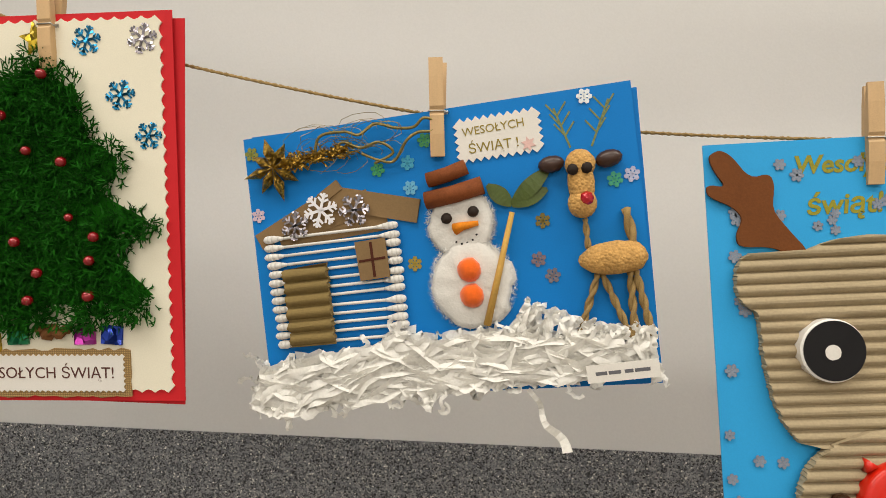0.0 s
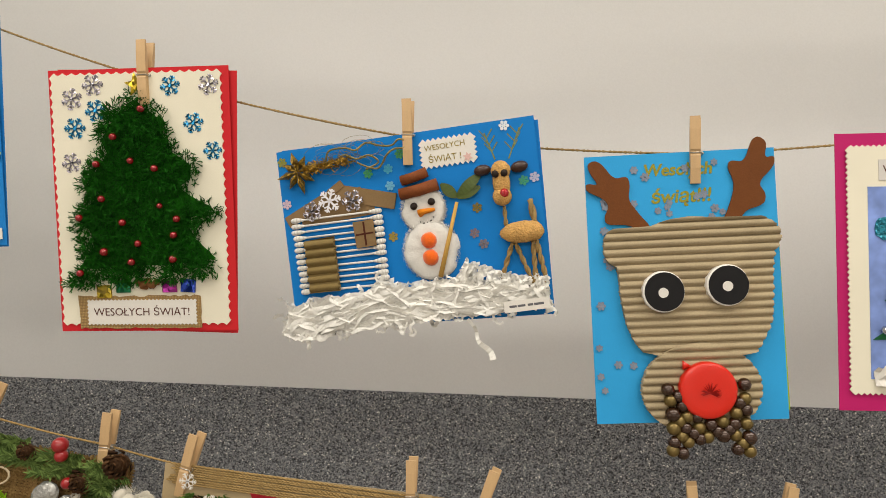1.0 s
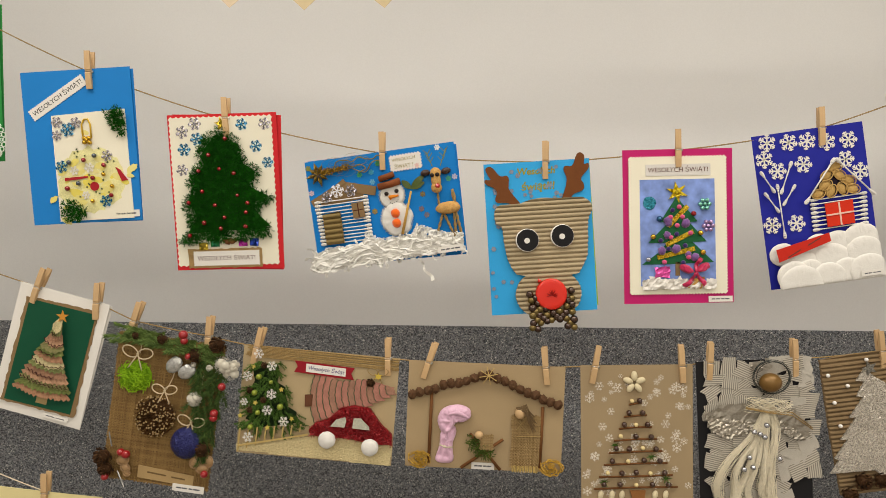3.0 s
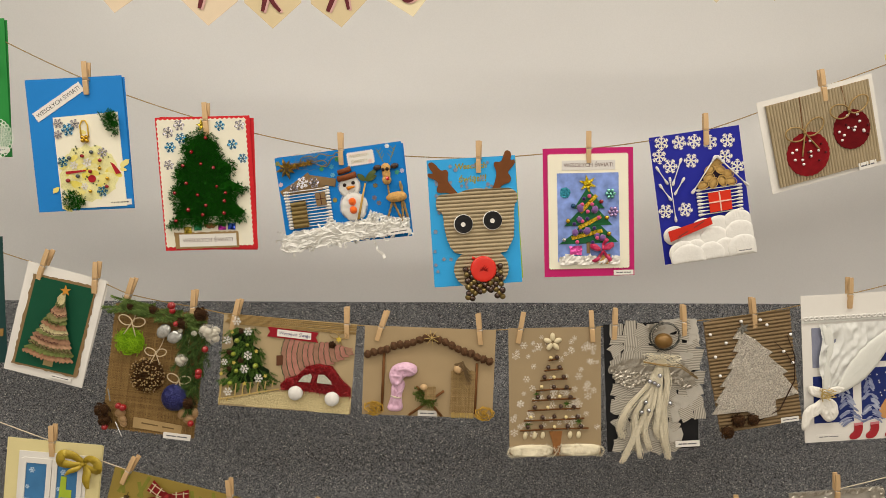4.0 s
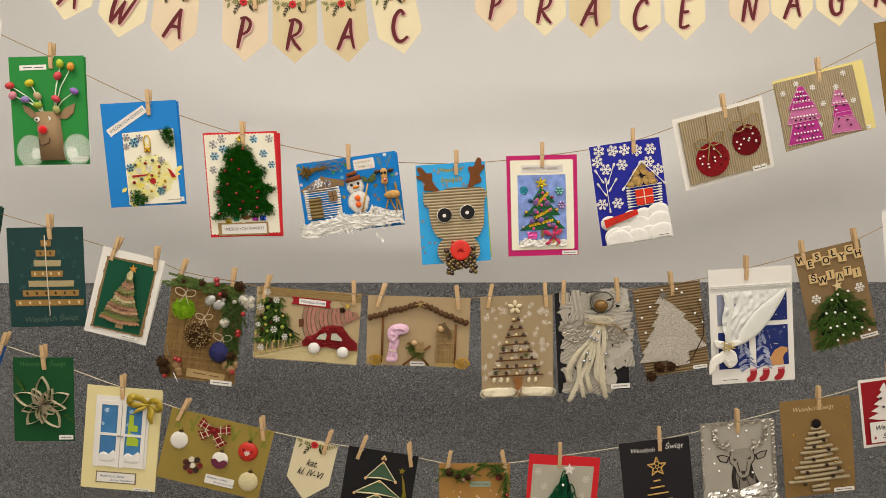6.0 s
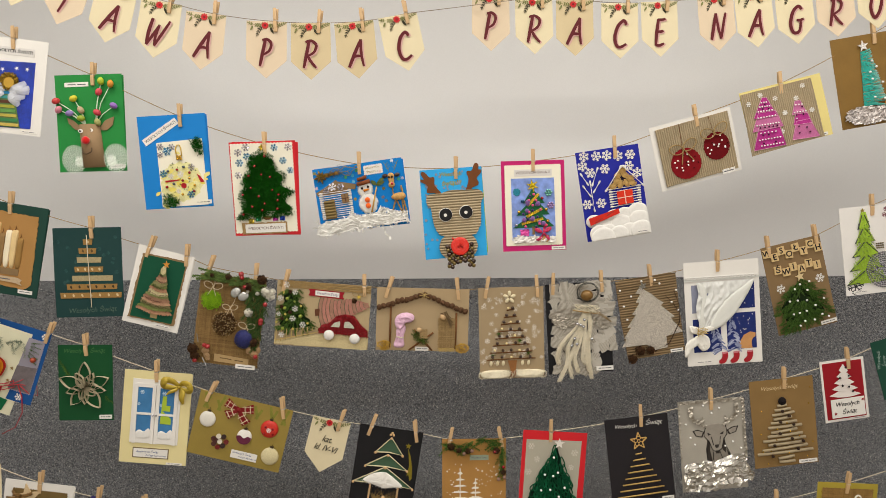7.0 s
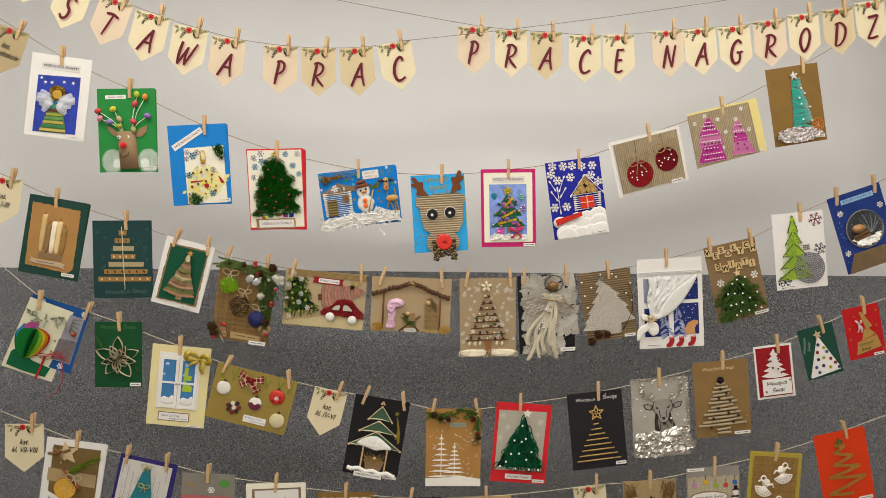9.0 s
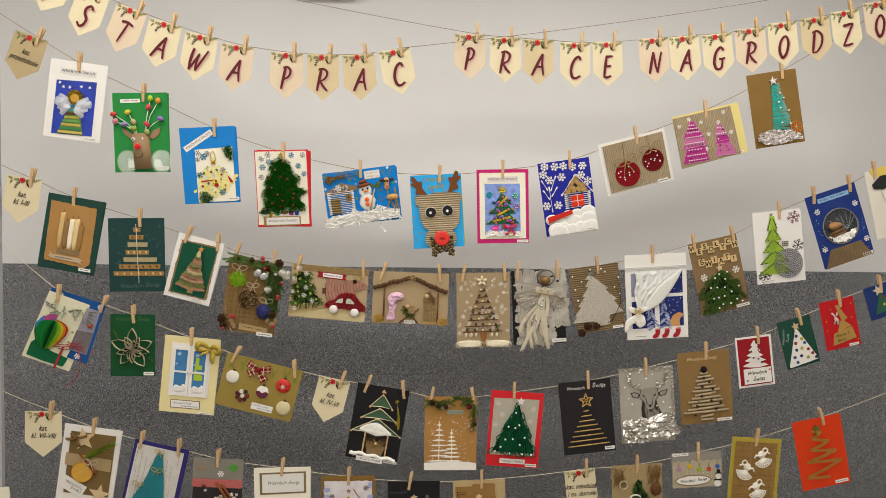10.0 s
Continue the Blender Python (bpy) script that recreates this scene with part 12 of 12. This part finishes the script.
hang("A", teal_tree_card, 1.452, 2.092, 0.205, 0.296, 9.8, ((0.043, 8),), "bronze brown card with a teal yarn tree")
hang("B", candle_card, -1.323, 1.551, 0.215, 0.289, -9.5, ((-0.011, -3),), "dark green card with rolled paper candles on kraft")
hang("B", tape_tree_card, -1.075, 1.474, 0.214, 0.286, 1.0, ((0.015, 3),), "dark teal card with a tree of tape strips")
hang("B", scalloped_tree_card, -0.857, 1.420, 0.180, 0.252, -14.2, ((-0.055, -22), (0.065, -3),), "white card with a scalloped paper tree on green")
hang("B", garland_card, -0.633, 1.315, 0.208, 0.285, -7.1, ((-0.081, -18, 0.026), (0.068, -6, 0.016),), "brown hessian card with fir garland and hanging baubles")
hang("B", car_card, -0.334, 1.331, 0.302, 0.209, -4.2, ((-0.126, -14), (0.128, 0),), "kraft card with a red tinsel car carrying a tree")
hang("B", crib_card, -0.011, 1.314, 0.300, 0.205, -1.9, ((-0.114, -18), (0.112, 6),), "brown card with a husk roof shelter and hessian shapes")
hang("B", twig_tree_card, 0.280, 1.268, 0.213, 0.300, 1.2, ((-0.080, -8), (0.086, 5),), "taupe kraft card with a beaded twig tree")
hang("B", newsprint_figure_card, 0.503, 1.282, 0.213, 0.297, 3.0, ((-0.081, -2), (0.079, 3),), "black card covered in torn newsprint with a yarn tassel")
hang("B", glitter_tree_card, 0.738, 1.319, 0.201, 0.265, 7.9, ((0.016, 6),), "brown corrugated card with a silver glitter tree")
hang("B", curtain_card, 0.982, 1.329, 0.251, 0.344, 3.6, ((-0.012, 2),), "white window card with a gauze curtain and night panes")
hang("B", tile_letter_card, 1.237, 1.417, 0.203, 0.299, 13.2, ((-0.077, 10), (0.086, 10),), "umber card with wooden letter tiles and a fir tree")
hang("B", bead_bauble_card, 1.483, 1.536, 0.202, 0.293, 6.4, ((0.010, 3),), "white card with a lime tree and steel bead bauble")
hang("B", snow_globe_card, 1.734, 1.623, 0.217, 0.306, 18.9, ((-0.071, 6), (0.085, 8),), "royal blue card with a clear domed snow globe")
hang("C", paper_ball_card, -1.365, 1.175, 0.177, 0.274, -23.3, ((-0.054, -5),), "cream card with a rainbow paper ball and red ribbon", yaw=10.0, y=-0.014)
hang("C", blue_back_card, -1.333, 1.196, 0.215, 0.243, -18.0, ((0.097, -22),), "blue card hung behind a cream card")
hang("C", petal_flower_card, -1.092, 1.120, 0.171, 0.244, -0.2, ((0.003, 2),), "forest green card with a flower of cardboard rings")
hang("C", shutter_window_card, -0.875, 1.003, 0.213, 0.302, -5.2, ((-0.005, 1),), "vanilla card with a white shuttered window and gold bow")
hang("C", bauble_row_card, -0.605, 0.955, 0.304, 0.211, -14.2, ((-0.121, -28), (0.119, 4),), "olive gold card with hanging baubles and tartan bow")
hang("C", stable_card, -0.137, 0.810, 0.208, 0.301, -9.4, ((-0.068, -22), (0.080, 7),), "black card with a corded felt tree over a manger")
hang("C", white_tree_card, 0.156, 0.770, 0.210, 0.298, -0.1, ((-0.081, -12), (0.089, 12),), "ochre card with white painted trees and fir garland")
hang("C", loop_tree_card, 0.415, 0.786, 0.213, 0.307, -4.0, ((-0.016, -2),), "red card with a dark green yarn loop tree")
hang("C", straw_tree_card, 0.709, 0.837, 0.212, 0.297, 6.3, ((0.016, 3),), "charcoal card with a gilded straw tree and star")
hang("C", stag_card, 0.954, 0.887, 0.222, 0.306, 4.3, ((0.001, 3),), "grey card with a printed stag shape and silver satin")
hang("C", flute_tree_card, 1.194, 0.959, 0.217, 0.296, 5.6, ((0.010, 3),), "caramel card with a corrugated cardboard tree")
hang("C", layered_tree_card, 1.398, 1.066, 0.150, 0.208, 7.5, ((0.021, 6),), "small crimson card with a layered white paper tree")
hang("C", flower_tree_card, 1.578, 1.145, 0.142, 0.201, 16.0, ((0.027, 20),), "small pine green card with a white triangle tree")
hang("C", gold_sail_card, 1.750, 1.223, 0.146, 0.203, 12.5, ((0.013, 12),), "small scarlet card with gold tiers and satin bow")
hang("C", star_corner_card, 1.938, 1.324, 0.159, 0.138, 18.4, ((-0.006, 12),), "small deep blue card with an ivory star")
hang("D", orange_star_card, -1.265, 0.648, 0.218, 0.302, -7.9, ((0.002, -5),), "white card with dried orange slice and wooden stars")
hang("D", ribbon_tree_card, -1.010, 0.590, 0.214, 0.281, -12.4, ((-0.082, -8), (0.066, -2),), "violet card with a teal ribbon tree on planks")
hang("D", lace_card, -0.769, 0.533, 0.197, 0.277, -3.0, ((-0.002, -2),), "grey-brown card with coral lace and dried orange")
hang("D", framed_note_card, -0.511, 0.483, 0.220, 0.303, 1.3, ((0.001, -3),), "cream card with a framed handwritten greeting")
hang("D", gingerbread_card, -0.250, 0.451, 0.215, 0.295, 0.7, ((0.002, -1),), "bronze card with a gingerbread house on watercolour")
hang("D", sack_card, 0.011, 0.433, 0.209, 0.286, 0.3, ((-0.016, -7),), "black card with a small gold fabric sack")
hang("D", kraft_house_card, 0.279, 0.432, 0.211, 0.297, 2.0, ((0.009, 0),), "parchment and kraft card with a black gable")
hang("D", wreath_card, 0.925, 0.494, 0.209, 0.293, 3.2, ((0.001, 0),), "hessian card with fir tree, straw and walnut")
hang("D", bulb_string_card, 1.168, 0.619, 0.208, 0.146, 3.2, ((0.007, 0),), "grey and beige card with coloured button bulbs")
hang("D", lace_bird_card, 1.409, 0.612, 0.208, 0.275, -3.4, ((-0.002, -6),), "mustard card with white crochet motifs on hessian")
hang("D", zigzag_card, 1.691, 0.688, 0.207, 0.293, 11.4, ((0.024, 18),), "orange-red card with a zigzag copper ribbon tree")
hang("E", corner_card, -1.655, 0.412, 0.210, 0.297, 4.0, ((0.0, 2),), "cream and yellow card with a dried orange slice", y=-0.016)
hang("B", boot_card, 1.960, 1.730, 0.200, 0.280, 14.0, ((-0.060, 8), (0.010, 16)), "ivory card with a red felt boot")

# ---- pennants ----
for k, (ch, x, z, deg) in enumerate((("Y", -1.335, 2.550, -26), ("S", -1.215, 2.468, -20), ("T", -1.075, 2.411, -21), ("A", -0.950, 2.363, -14), ("W", -0.816, 2.319, -10), ("A", -0.680, 2.284, -7),
                                    ("P", -0.494, 2.260, -1.5), ("R", -0.358, 2.256, 0), ("A", -0.223, 2.260, 5), ("C", -0.086, 2.282, 11.6))):
    pennant(x, z, deg, (0, 0, 2, 0, 0, 2, 2, 1, 1, 0)[k], ch, row="L")
for k, (ch, x, z, deg) in enumerate((("P", 0.211, 2.354, 0.5), ("R", 0.349, 2.345, 1.5), ("A", 0.481, 2.340, 1), ("C", 0.627, 2.332, 1), ("E", 0.755, 2.338, 2.5), ("N", 0.938, 2.358, 5.5), ("A", 1.060, 2.369, 7.5),
                                    ("G", 1.193, 2.381, 7.5), ("R", 1.329, 2.406, 6), ("O", 1.459, 2.433, 7), ("D", 1.593, 2.457, 8), ("Z", 1.715, 2.487, 10.5), ("O", 1.846, 2.526, 11.5))):
    pennant(x, z, deg, (2, 0, 1, 0, 0, 2, 0, 0, 2, 0, 1, 0, 2)[k], ch, row="R", y=-0.012, w=0.120)
pennant(-1.463, 2.307, -18.5, 3, None, ("kat.", "przedszkole"), row="A", y=-0.004, w=0.132)
pennant(-1.496, 1.768, -8.4, 0, None, ("kat.", "kl. I-III"), row="B", y=-0.004, w=0.132, h=0.178)
pennant(-0.307, 0.990, -14, 0, None, ("kat.", "kl. IV-VI"), row="C", y=-0.004, w=0.125, h=0.179)
pennant(-1.435, 0.861, -0.5, 0, None, ("kat.", "kl. VII-VIII"), row="D", y=-0.004, w=0.137, h=0.181)
pennant(0.682, 0.619, 7, 0, None, ("kat. młodzież", "i os. dorosłe"), row="D", y=-0.004, w=0.124, h=0.173)

# ---- the strings that carry them ----
for row, a, b in (("A", (-1.581, 2.388), (2.16, 2.69)), ("B", (-1.584, 1.814), (2.16, 2.06)), ("C", (-1.59, 1.519), (2.16, 1.54)), ("D", (-1.595, 0.941), (2.16, 1.02)), ("E", (-1.78, 0.57), (-1.58, 0.562)), ("L", (-1.581, 2.70), (2.16, 2.67)), ("R", (-1.581, 2.70), (2.16, 2.62))):
    ROWS[row] += [a, b]
for row, m, t, r in (("A", JUTE, "rough brown jute twine", 0.0013), ("B", JUTE, "rough brown jute twine", 0.0012), ("C", PALE_TWINE, "pale cotton twine", 0.0012), ("D", PALE_TWINE, "pale cotton twine", 0.0012)):
    string_along(sorted(ROWS[row]), m, t + " stretched between two posts", r)
string_along(sorted(ROWS["E"]), PALE_TWINE, "short pale cotton twine beside the post", 0.0012, -0.013)
for row, y in (("L", -0.027), ("R", -0.009)):
    string_along(sorted(ROWS[row]), GREY_TWINE, "thin grey twine stretched between two posts", 0.0011, y)


# ---- grey box high on the wall ----
wall_box = tagged(new("wall_box"), "grey box fixed high on the off-white wall", "wall box")
wall_box.location = (-0.445, WALL_Y, 2.83)
bm = bmesh.new()
poly(bm, [(-0.145, -0.10), (-0.135, -0.11), (0.135, -0.11), (0.145, -0.10), (0.145, 0.10), (0.135, 0.11), (-0.135, 0.11), (-0.145, 0.10)], 0.0, 0.06)
bm.transform(Matrix.Rotation(radians(90), 4, "X"))
part("casing", bm, mat("grey_casing", "8a8886", 0.5, 0, 0.05), wall_box)
